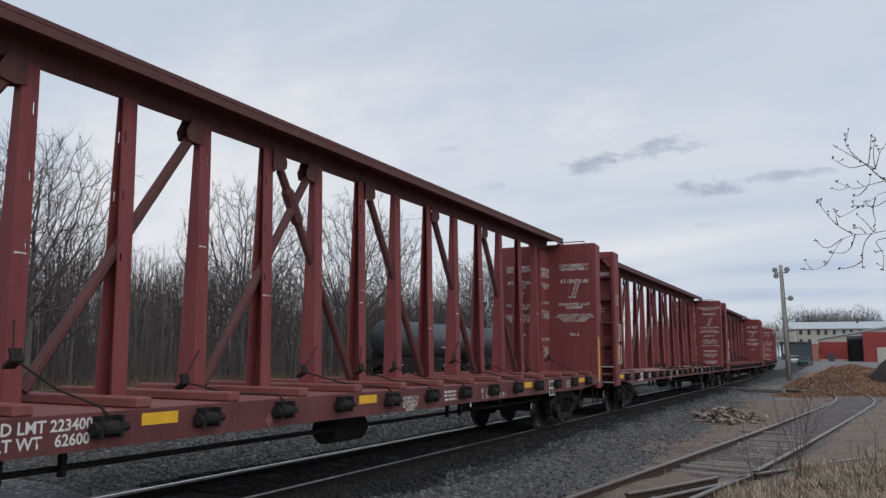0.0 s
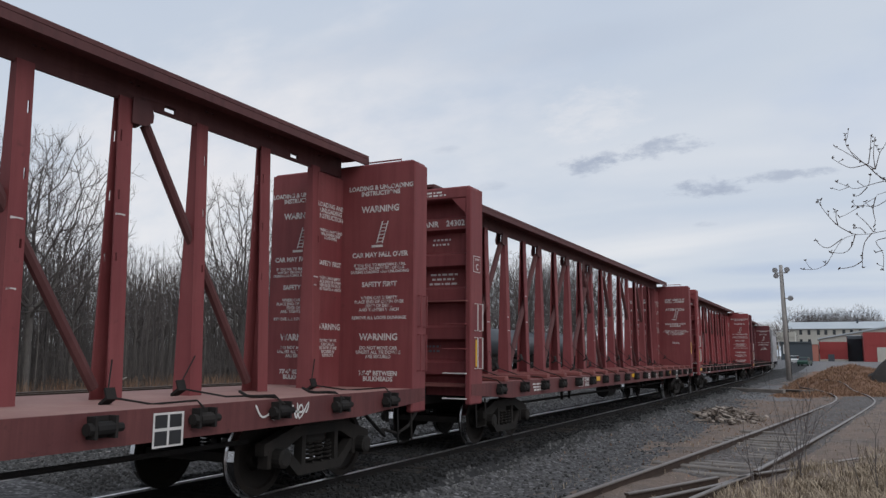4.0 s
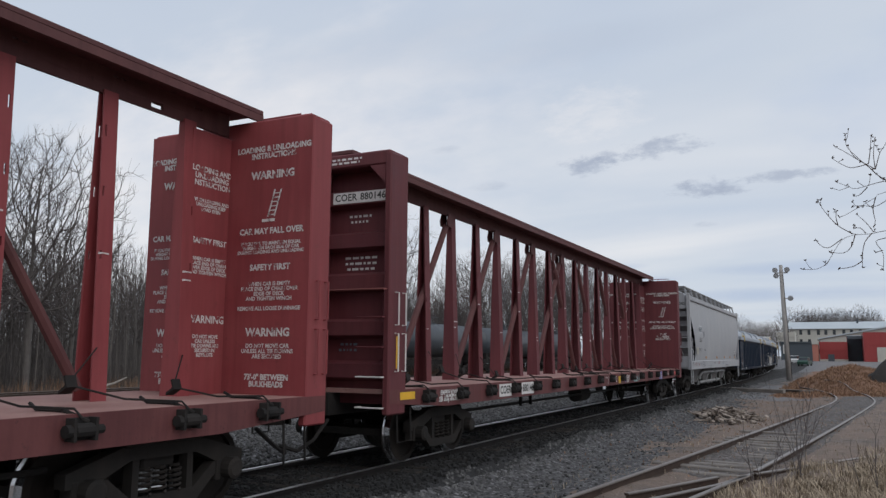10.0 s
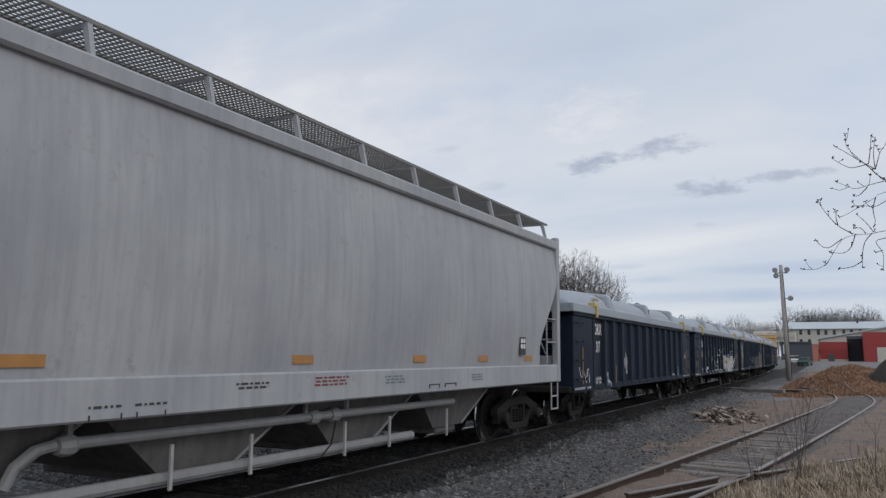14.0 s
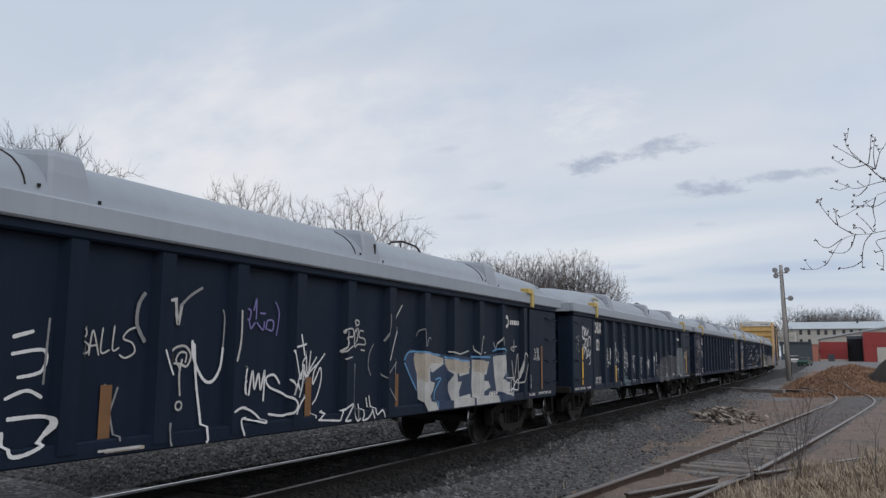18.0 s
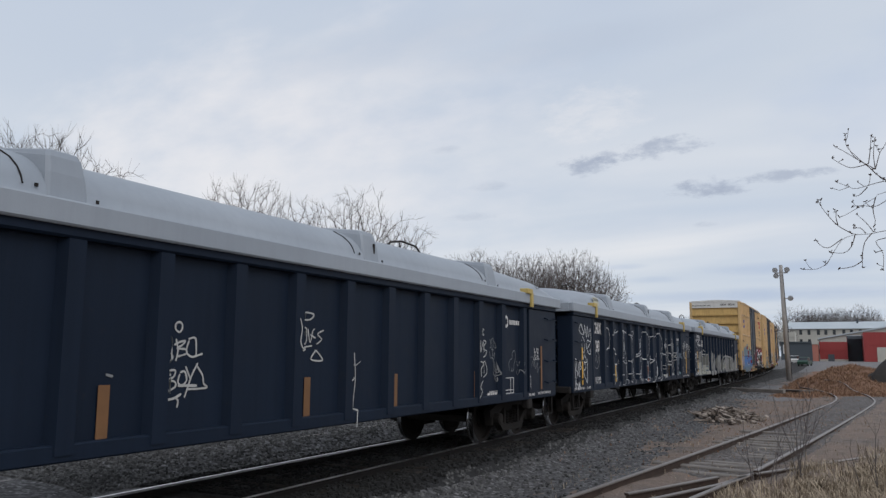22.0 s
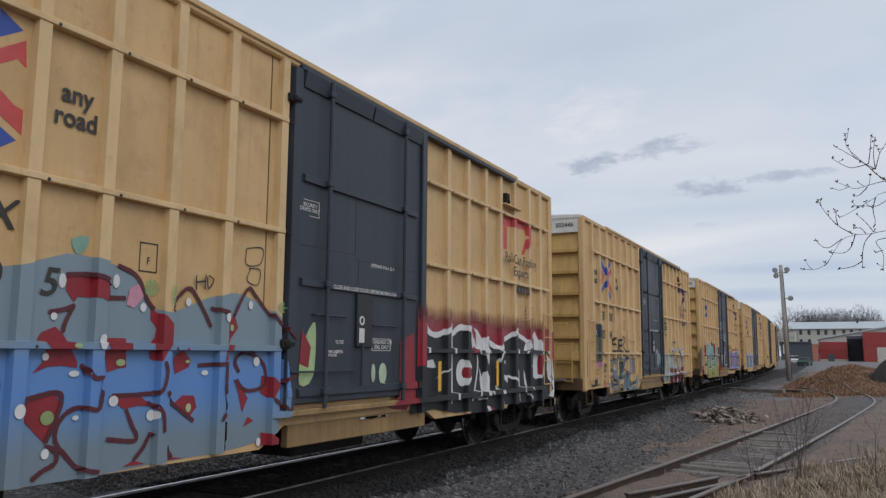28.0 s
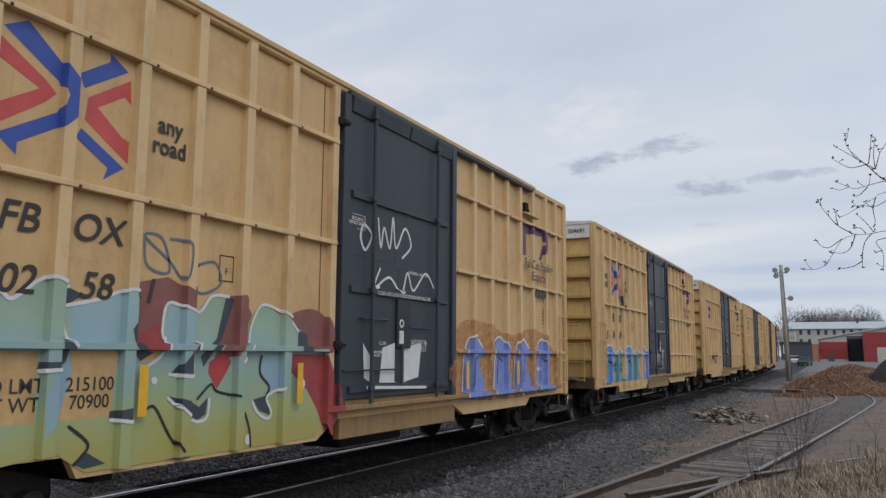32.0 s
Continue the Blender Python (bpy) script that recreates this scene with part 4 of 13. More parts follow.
def straw(name, label, boxes, count, hmin, hmax, mat, seed, wide=0.006):
    r = random.Random(seed)
    m = Mesh()
    for i in range(count):
        x0, x1, y0, y1 = r.choice(boxes)
        x, y = r.uniform(x0, x1), r.uniform(y0, y1)
        if noise.noise((x * 1.6, y * 1.6, seed)) < r.uniform(-0.45, 0.25):
            continue
        h = r.uniform(hmin, hmax)
        z = ground_z(x, y) - 0.02
        a = r.uniform(0, 6.28)
        lean = abs(r.gauss(0.5, 0.45)) * h
        w = wide * r.uniform(0.6, 1.3)
        cx, cy = math.cos(a), math.sin(a)
        m.add([(x - cy * w, y + cx * w, z), (x + cy * w, y - cx * w, z), (x + cx * lean * 0.35 + cy * w * 0.8, y + cy * lean * 0.35 - cx * w * 0.8, z + h * 0.6), (x + cx * lean * 0.35 - cy * w * 0.8, y + cy * lean * 0.35 + cx * w * 0.8, z + h * 0.6), (x + cx * lean, y + cy * lean, z + h * r.uniform(0.75, 1.0))], [(0, 1, 2, 3), (3, 2, 4)])
    tagged(part(name, m, mat), label, "grass", kind="stuff")


def straw_mat(name, lo, hi):
    s = Nodes(name)
    g = s.n.new("ShaderNodeNewGeometry")
    c = s.ramp(g.outputs["Random Per Island"], [(0.0, lo), (0.6, tuple((a + b) / 2 for a, b in zip(lo, hi))), (1.0, hi)])
    return s.done(c, 0.9)


M["straw"] = straw_mat("dead_straw", (0.13, 0.096, 0.066), (0.56, 0.46, 0.34))
M["rust_grass"] = straw_mat("russet_grass", (0.135, 0.074, 0.045), (0.36, 0.215, 0.132))
straw("dry_grass", "tall pale dead grass beside the turnout", [(-1.75, 1.8, 11.2, 13.8), (-0.9, 2.2, 13.0, 16.0), (0.2, 2.6, 11, 19)], 24000, 0.04, 0.24, M["straw"], 21)
straw("siding_weeds", "thin dead weeds between the siding rails", [(-4.2, 0.0, 9.5, 22.0), (-3.6, 1.5, 14, 34)], 1900, 0.04, 0.15, M["straw"], 22)
straw("bank_grass", "russet dead grass on the bank", [(-3.6, 3.0, 49, 84), (-3.2, 3.4, 44, 62)], 30000, 0.06, 0.26, M["rust_grass"], 23, 0.016)
straw("wood_edge_grass", "russet dead undergrowth along the woods", [(-38, -33.2, 14, 100)], 14000, 0.2, 0.9, M["rust_grass"], 26, 0.008)
straw("yard_weeds", "sparse brown weeds on the dirt", [(-5.2, -1.2, 14, 42), (-4.6, 0.6, 22, 46), (-30, -22, 12, 60)], 5500, 0.02, 0.09, M["rust_grass"], 24, 0.012)


def shrub(seed, x, y, h, n):
    m = Mesh()
    r = random.Random(seed)
    spec = dict(levels=3, kids=(7, 4, 0, 0), bare=0.2, angle=(0.3, 0.8), ratio=(0.5, 0.5, 0.5, 0.5), tip=0.0025)
    for i in range(n):
        limb(m, m, Vector((r.gauss(0, 0.12), r.gauss(0, 0.12), -0.05)), Vector((r.gauss(0, 0.28), r.gauss(0, 0.28), 1)).normalized(), h * r.uniform(0.6, 1.0), 0.008, 1, r, spec)
    return tagged(part("shrub", m, M["twig"], at=Matrix.Translation((x, y, ground_z(x, y)))), "leafless thin-stemmed shrub in dry grass", "shrub", "shrubs by the siding")


shrub(3, -0.75, 14.4, 1.75, 8)
shrub(4, -1.15, 13.2, 1.2, 5)
shrub(6, 0.35, 13.4, 1.1, 5)


def overhang():
    """Budding tree that stands just outside the view and reaches in with a few crooked boughs."""
    t = thing("budding_tree", "bare budding tree with thin crooked boughs", "tree")
    r = random.Random(17)
    base = Vector((4.2, 12.6, ground_z(4.2, 12.6) - 0.2))
    part("trunk", Mesh().tube([base, base + Vector((0.1, 0, 2.6)), base + Vector((0.0, 0.1, 4.6)), base + Vector((-0.2, 0.1, 7.2))], [0.16, 0.13, 0.09, 0.03], 8), M["bark"], t, smooth=True)
    buds = Mesh()

    def bud(p, size):
        for k in range(3):
            e = Vector((r.gauss(0, 1), r.gauss(0, 1), r.gauss(0.5, 0.8))).normalized() * size
            buds.tube([p, p + e * 0.55, p + e], [0.004, 0.009, 0.002], 4, False)

    def bough(pts, rad):
        """A thin bough through (x, z), bent smoothly, with buds along it and at its tip."""
        y0, sway = 12.4, r.uniform(-0.25, 0.25)
        fine = [Vector((a, y0 + sway * min(1.0, abs(k / 12.0)) + r.gauss(0, 0.004), b)) for k, (a, b) in enumerate(spline(list(pts), False, 0.05))]
        m = len(fine)
        part("bough", Mesh().tube(fine, [rad + (0.0035 - rad) * min(1.0, 1.25 * k / m) for k in range(m)], 5, False), M["bud"], t)
        bud(fine[-1], 0.042)
        for k in range(3, m - 1, 4):
            if r.random() < 0.5 and fine[k].x < 0.9:
                e = fine[k] + Vector((r.gauss(-0.02, 0.03), r.gauss(0, 0.03), r.gauss(0.02, 0.03)))
                buds.tube([fine[k], e], [0.004, 0.003], 4, False)
                bud(e, 0.026)
        for k in range(5, m - 2, 5):
            if r.random() < 0.45 and fine[k].x < 1.0:
                q, g = fine[k], Vector((r.gauss(-0.3, 0.4), r.gauss(0, 0.5), r.gauss(0.3, 0.6))).normalized()
                ln = r.uniform(0.08, 0.24)
                e = q + g * ln + Vector((0, 0, 0.3 * ln))
                part("shoot", Mesh().tube([q, q + g * ln * 0.55, e], [0.005, 0.004, 0.003], 4, False), M["bud"], t)
                bud(e, 0.034)

    top = base + Vector((0.0, 0.0, 3.2))
    for pts in ([(3.9, 4.3), (2.6, 4.1), (1.5, 4.05), (0.68, 3.97), (0.55, 3.9), (0.34, 3.78), (0.16, 3.68), (0.08, 3.66)],
                [(3.9, 3.2), (2.4, 3.42), (1.3, 3.5), (0.65, 3.44), (0.48, 3.41), (0.24, 3.4), (0.1, 3.34), (-0.01, 3.18), (-0.11, 3.02), (-0.24, 2.94), (-0.43, 2.94)],
                [(1.5, 4.05), (1.0, 4.08), (0.69, 4.18), (0.49, 4.39), (0.31, 4.6), (0.23, 4.73), (0.23, 4.9)],
                [(0.24, 3.4), (0.06, 3.53), (-0.05, 3.67), (-0.14, 3.82), (-0.14, 3.91)], [(0.06, 3.54), (0.04, 3.65), (0.05, 3.75)],
                [(0.1, 3.34), (-0.08, 3.21), (-0.19, 3.26), (-0.23, 3.32)], [(0.27, 3.4), (0.21, 3.22), (0.11, 3.14), (-0.05, 3.16)],
                [(0.48, 3.4), (0.38, 3.27), (0.34, 3.08), (0.33, 2.9)], [(0.34, 3.02), (0.22, 2.94), (0.03, 2.91)],
                [(0.49, 4.39), (0.27, 4.37), (0.11, 4.48), (0.03, 4.56)], [(0.57, 4.3), (0.39, 4.43), (0.21, 4.57), (0.08, 4.66)],
                [(0.49, 4.39), (0.52, 4.58), (0.54, 4.75)], [(0.57, 4.3), (0.56, 4.52), (0.59, 4.76)], [(0.57, 4.3), (0.64, 4.54), (0.69, 4.61), (0.75, 4.74)],
                [(1.0, 4.08), (0.69, 4.11), (0.33, 4.02), (0.23, 4.05), (0.08, 4.13)], [(0.46, 4.06), (0.36, 3.96), (0.28, 3.95)],
                [(0.55, 3.9), (0.51, 3.74), (0.53, 3.58), (0.51, 3.51)], [(1.0, 4.03), (0.67, 3.86), (0.55, 3.8), (0.41, 3.83), (0.26, 3.84)],
                [(1.0, 3.48), (0.64, 3.33), (0.52, 3.29), (0.6, 3.12), (0.59, 2.89)], [(0.6, 3.15), (0.51, 3.13)],
                [(0.5, 3.41), (0.41, 3.56), (0.31, 3.67)], [(0.4, 3.4), (0.34, 3.48), (0.25, 3.48)]):
        bough(pts, 0.016 if len(pts) > 6 else 0.0075)
    part("bud", buds, M["bud"], t, "small swelling buds")["kind"] = "stuff"


overhang()


# ---- rubble, soil, pole ----
def rubble():
    t = thing("rubble_heap", "heap of broken timber and pale rubble on dirt", "rubble")
    r = random.Random(12)
    shapes = []
    for k in range(6):
        mm = Mesh()
        a, b, c = r.uniform(0.06, 0.12), r.uniform(0.04, 0.08), r.uniform(0.025, 0.05)
        if k > 4:
            a, b, c = r.uniform(0.16, 0.26), 0.035, 0.025
        pts = [(x * a * r.uniform(0.7, 1.1), y * b * r.uniform(0.7, 1.1), z * c * r.uniform(0.7, 1.1)) for x in (-1, 1) for y in (-1, 1) for z in (-1, 1)]
        mm.add(pts, [(0, 1, 3, 2), (4, 6, 7, 5), (0, 4, 5, 1), (2, 3, 7, 6), (0, 2, 6, 4), (1, 5, 7, 3)])
        shapes.append(part("rubble_piece", mm, M["rubble"], t, at=pose(-3.6, 28.6, -0.3)).data)
    for i in range(230):
        u, v = r.gauss(0, 0.42), r.gauss(0, 0.42)
        x, y = -3.55 + 1.15 * u + 0.25 * v, 28.4 + 2.2 * v - 1.2 * u
        hgt = 0.33 * math.exp(-2.2 * (u * u + v * v))
        z = ground_z(x, y) + hgt * r.uniform(0.75, 1.0) + 0.03
        part("rubble_piece", r.choice(shapes), None, t, at=pose(x, y, z, r.uniform(-28, 28), r.uniform(-24, 24), r.uniform(0, 360)))
    core = Mesh()
    rows = []
    for i in range(7):
        rr = i / 6
        rows.append([(-3.55 + 1.15 * 0.85 * rr * math.cos(a * 0.4488) , 28.4 + 1.9 * rr * math.sin(a * 0.4488), ground_z(-3.55, 28.4) - 0.06 + 0.3 * (1 - rr) ** 1.1) for a in range(15)])
    core.sheet(rows)
    part("dirt_core", core, plain("rubble_dirt", (0.06, 0.048, 0.040), 0.95), t)


rubble()


def heap(name, label, x, y, rx, ry, h, mat, seed):
    r = random.Random(seed)
    m, rows = Mesh(), []
    for i in range(9):
        q = i / 8
        row = []
        for k in range(25):
            a = 2 * math.pi * k / 24
            n = 1 + 0.25 * noise.noise((math.cos(a) * 2 + seed, math.sin(a) * 2, q * 2))
            px, py = x + rx * q * n * math.cos(a), y + ry * q * n * math.sin(a)
            row.append((px, py, ground_z(px, py) - 0.05 + h * (1 - q) ** 0.8 * (1 + 0.3 * noise.noise((px, py, 1.0)))))
        rows.append(row)
    m.sheet(rows)
    return tagged(part(name, m, mat, smooth=False), label, "heap")


heap("soil_heap", "dark heap of soil beside the lot", 2.4, 54.0, 1.1, 1.6, 1.35, M["soil_heap"], 4)
for i, (x, y, l, a) in enumerate(((-5.0, 47.5, 5.0, 62), (-4.2, 49.5, 4.2, 75), (-3.0, 50.5, 3.4, 80))):
    tagged(part("timber_baulk", Mesh().box(-l / 2, l / 2, -0.13, 0.13, 0, 0.2, 0.02), M["tie_grey"] if i != 1 else M["tie"], at=pose(x, y, ground_z(x, y), 0, 0, a - 90)), "old grey timber baulk lying on the gravel", "timber", "loose baulks")


def light_pole():
    t = thing("flood_light_pole", "grey wooden pole with dull floodlights", "light pole", at=pose(-4.15, 76.0, ground_z(-4.15, 76.0)) @ pose(0, 0, 0, 0, -1.4, 0))
    part("pole", Mesh().tube([(0, 0, -0.3), (0, 0, 5), (0, 0, 10.15)], [0.235, 0.20, 0.15], 12), M["wood_pole"], t, smooth=True)
    part("crossarm", Mesh().box(-0.55, 0.55, -0.06, 0.06, 9.4, 9.52, 0.01), M["lamp_metal"], t)
    for x, z in ((-0.48, 9.75), (0.5, 9.75), (-0.42, 9.25), (0.62, 7.2)):
        lamp = part("floodlight", Mesh().tube([(x, 0.15, z + 0.06), (x, -0.1, z), (x, -0.32, z - 0.06)], [0.13, 0.2, 0.24], 12), M["lamp_metal"], t)
        part("lens", Mesh().tube([(x, -0.325, z - 0.061), (x, -0.34, z - 0.065)], [0.215, 0.21], 12), M["lens"], lamp)
    part("bracket", Mesh().box(-0.1, 0.75, -0.05, 0.05, 7.12, 7.2, 0.01).box(-0.35, 0.1, -0.05, 0.05, 5.3, 5.5, 0.01), M["lamp_metal"], t)
    part("cable", Mesh().tube([(0.24, -0.05, 0), (0.2, -0.16, 5), (0.14, -0.16, 9.3)], 0.02, 5), M["black"], t)


light_pole()


# ---- town at the line's far end ----
M["cream"] = weathered("cream_render", (0.46, 0.44, 0.39), (0.52, 0.50, 0.45), (0.3, 0.28, 0.25), 0.8, 0.2, 0.1, 0.3)
M["shed_red"] = weathered("red_sheet_wall", (0.285, 0.034, 0.034), (0.325, 0.052, 0.050), (0.18, 0.05, 0.04), 0.6, 0.3, 0.1, 0.25)
M["roof_pale"] = weathered("pale_sheet_roof", (0.42, 0.47, 0.50), (0.50, 0.54, 0.57), (0.3, 0.3, 0.3), 0.5, 0.2, 0.1, 0.2)
M["slate"] = plain("dark_slate_wall", (0.07, 0.085, 0.10), 0.7)


def mill():
    t = thing("mill_building", "long cream building with dark windows and pale roof", "building")
    x0, x1, y0, y1 = -15.4, 40, 300, 314
    m = Mesh().box(x0, x1, y0, y1, 0, 11.2)
    part("wall", m, M["cream"], t)
    part("roof", Mesh().prism([(y0 - 0.8, 11.1), (y1 + 0.8, 11.1), ((y0 + y1) / 2, 13.7)], "x", x0 - 0.6, x1), M["roof_pale"], t)
    for i in range(12):
        for z in (9.9, 6.7, 3.4):
            x = -12.0 + 2.6 * i + (0.3 if i % 3 == 2 else 0)
            w = part("window", Mesh().box(x - 0.55, x + 0.55, y0 - 0.06, y0 + 0.1, z - 0.95, z + 0.95, 0.03), M["cream"], t)
            part("pane", Mesh().box(x - 0.45, x + 0.45, y0 - 0.09, y0 - 0.05, z - 0.85, z + 0.85), M["glass"], w)
    part("chimney", Mesh().box(5.3, 5.9, 305, 305.6, 13.0, 14.6, 0.03), M["slate"], t)


def red_shed():
    t = thing("red_shed", "red sheet-metal shed with a dark open bay", "building")
    part("wall", Mesh().box(-4.3, 1.4, 200, 212, 0.2, 5.0), M["shed_red"], t)
    part("wall", Mesh().box(1.4, 4.5, 206, 212, 0.2, 6.4), M["shed_red"], t)
    part("wall", Mesh().box(4.5, 16, 192, 212, 0.2, 6.9), M["shed_red"], t)
    part("lintel", Mesh().box(1.4, 4.5, 199.9, 200.3, 5.6, 6.3), M["slate"], t)
    part("bay_back", Mesh().box(1.42, 4.48, 205.5, 205.9, 0.2, 6.2), M["slate"], t, "dark bay interior")
    part("roof", Mesh().box(1.3, 4.6, 200, 212, 6.3, 6.45), M["roof_pale"], t)
    part("plinth", Mesh().box(-4.32, 1.42, 199.9, 200.0, 0.2, 1.1), M["cream"], t, "pale concrete foot of the wall")
    part("door", Mesh().box(6.9, 9.6, 191.85, 192.0, 0.4, 3.7, 0.03), M["cream"], t, "cream loading door")
    part("doorway", Mesh().box(-2.6, -1.3, 199.85, 199.9, 0.4, 2.2), M["slate"], t)
    part("rib", Mesh().box(-4.3, 1.4, 199.93, 199.98, 3.0, 3.1).box(4.5, 16, 191.93, 191.98, 4.2, 4.3), M["shed_red"], t)


def cream_hall():
    t = thing("gabled_hall", "cream hall with a low gable behind the shed", "building")
    part("wall", Mesh().prism([(-4.6, 0.3), (24, 0.3), (24, 7.2), (10, 8.7), (-4.6, 6.0)], "y", 222, 240), M["cream"], t)
    part("roof", Mesh().prism([(-5.0, 6.0), (10, 8.75), (24.5, 7.2), (24.5, 7.5), (10, 9.1), (-5.0, 6.3)], "y", 221.5, 240.5), M["roof_pale"], t)
    part("annexe", Mesh().box(-5.7, -4.5, 198, 206, 0.3, 4.4), plain("salmon_wall", (0.42, 0.16, 0.12), 0.7), t, "salmon side annexe")
    part("annexe_roof", Mesh().box(-5.8, -4.4, 197.8, 206.2, 4.4, 5.3), M["cream"], t)


def garage_row():
    t = thing("grey_garage", "low dark grey garage with white doors", "building")
    part("wall", Mesh().box(-15.5, -7.2, 250, 258, 0.6, 5.6), M["slate"], t)
    part("roof", Mesh().box(-15.9, -6.9, 249.6, 258.4, 5.6, 5.9), M["slate"], t)
    part("fascia", Mesh().box(-16.4, -11.6, 249.3, 249.6, 7.2, 8.6), M["cream"], t)
    part("upper", Mesh().box(-16.4, -11.6, 249.6, 258, 5.9, 8.6), M["cream"], t)
    part("door", Mesh().box(-14.9, -13.1, 249.85, 250, 2.4, 5.0), M["white"], t, "white roller door")


def parked_car(name, label, x, y, col):
    t = thing(name, label, "car", "parked cars", at=pose(x, y, ground_z(x, y), 0, 0, 82))
    paintm = plain(name + "_paint", col, 0.35)
    part("body", Mesh().prism([(-2.1, 0.3), (2.1, 0.3), (2.15, 0.7), (1.3, 0.88), (-1.9, 0.95), (-2.15, 0.7)], "y", -0.85, 0.85), paintm, t)
    part("cabin", Mesh().prism([(-1.7, 0.93), (0.9, 0.88), (0.2, 1.42), (-1.2, 1.44)], "y", -0.72, 0.72), M["glass"], t)
    part("roof", Mesh().prism([(-1.25, 1.43), (0.25, 1.41), (0.1, 1.48), (-1.1, 1.5)], "y", -0.74, 0.74), paintm, t)
    for wx in (-1.3, 1.3):
        for wy in (-0.75, 0.75):
            part("wheel", Mesh().tube([(wx, wy - 0.1, 0.31), (wx, wy + 0.1, 0.31)], 0.31, 12), M["black"], t)


mill()
red_shed()
cream_hall()
garage_row()
parked_car("parked_car", "white car parked by the sheds", -7.9, 165, (0.6, 0.6, 0.6))
parked_car("parked_car", "dark green car parked by the sheds", -5.6, 150, (0.03, 0.075, 0.055))



# ---- running gear shared by all the cars ----
WHEEL_R = 0.457


def coil(y, x):
    m, pts = Mesh(), []
    for i in range(41):
        a = i / 40 * 5 * 2 * math.pi
        pts.append((x + 0.062 * math.cos(a), y + 0.062 * math.sin(a), 0.325 + 0.25 * i / 40))
    return m.tube(pts, 0.015, 4)


def side_frame(x0, x1):
    m = Mesh()
    m.prism([(-1.12, 0.50), (-1.12, 0.63), (-0.52, 0.80), (0.52, 0.80), (1.12, 0.63), (1.12, 0.50), (0.82, 0.50), (0.42, 0.67), (-0.42, 0.67), (-0.82, 0.50)], "x", x0, x1)
    m.prism([(-0.84, 0.52), (-0.68, 0.54), (-0.40, 0.32), (0.40, 0.32), (0.68, 0.54), (0.84, 0.52), (0.46, 0.20), (-0.46, 0.20)], "x", x0 + 0.006, x1 - 0.006)
    for y in (-0.39, 0.31):
        m.box(x0 + 0.01, x1 - 0.01, y, y + 0.08, 0.30, 0.69)
    for y in (-0.889, 0.889):
        m.box(x0 - 0.01, x1 + 0.01, y - 0.17, y - 0.10, 0.34, 0.56, 0.01)
        m.box(x0 - 0.01, x1 + 0.01, y + 0.10, y + 0.17, 0.34, 0.56, 0.01)
    m.box(x0 - 0.02, x1 + 0.02, -0.5, 0.5, 0.79, 0.82, 0.008)
    return m


def wheelset(parent, y):
    prof = [(0.62, 0.088), (0.62, 0.13), (0.685, 0.16), (0.70, 0.36), (0.685, 0.385), (0.685, 0.485), (0.712, 0.487), (0.722, WHEEL_R),
            (0.822, WHEEL_R - 0.005), (0.826, WHEEL_R - 0.015), (0.826, 0.44), (0.826, 0.40), (0.826, 0.375), (0.79, 0.36), (0.765, 0.17), (0.83, 0.14), (0.83, 0.088)]
    w = part("wheelset", Mesh().lathe([(-1.14, 0.0), (-1.14, 0.075), (-0.84, 0.082), (0.84, 0.082), (1.14, 0.075), (1.14, 0.0)], 12), M["wheel"], parent, at=pose(0, y, WHEEL_R))
    for s in (-1, 1):
        wheel = part("wheel", Mesh().lathe([(s * x, r) for x, r in prof], 24), M["wheel"], w, "rusty wheel with bright tread")
        wheel.data.materials.append(M["tread"])
        for poly in wheel.data.polygons:
            c = poly.center
            rad = math.hypot(c.y, c.z)
            if 0.715 < abs(c.x) < 0.824 and rad > 0.445:
                poly.material_index = 1
    return w


TRUCK = {}


def truck(car, y):
    """A two-axle truck under a car; its meshes are shared."""
    if not TRUCK:
        t = part("truck", Mesh().box(-1.0, 1.0, -0.21, 0.21, 0.55, 0.72, 0.02).box(-0.25, 0.25, -0.28, 0.28, 0.60, 0.80, 0.02)
                 , M["truck"], car, "cast steel two-axle truck")
        for s in (-1, 1):
            part("end_bar", Mesh().box(-0.62, 0.62, s * 1.25 - 0.03, s * 1.25 + 0.03, 0.42, 0.52), M["truck"], t)
        for s in (-1, 1):
            part("side_frame", side_frame(s * 1.0 - 0.06, s * 1.0 + 0.08), M["truck"], t)
            for yy in (-0.19, 0.0, 0.19):
                part("spring", coil(yy, s * 1.02), M["truck"], t)
            for yy in (-0.889, 0.889):
                part("bearing_cap", Mesh().lathe([(s * 1.08, 0.0), (s * 1.08, 0.115), (s * 1.2, 0.115), (s * 1.22, 0.08), (s * 1.22, 0.0)], 14, yy, WHEEL_R), M["truck"], t)
        for yy in (-0.889, 0.889):
            wheelset(t, yy)
            for s in (-1, 1):
                part("brake_shoe", Mesh().box(s * 0.70 - 0.04, s * 0.70 + 0.04, yy * 0.42 - 0.04, yy * 0.42 + 0.04, 0.36, 0.60, 0.01), M["black"], t)
        TRUCK["t"] = t
        t.matrix_basis = pose(0, y, 0)
        return t
    c = copy_thing(TRUCK["t"], pose(0, y, 0))
    c.parent = car
    return c


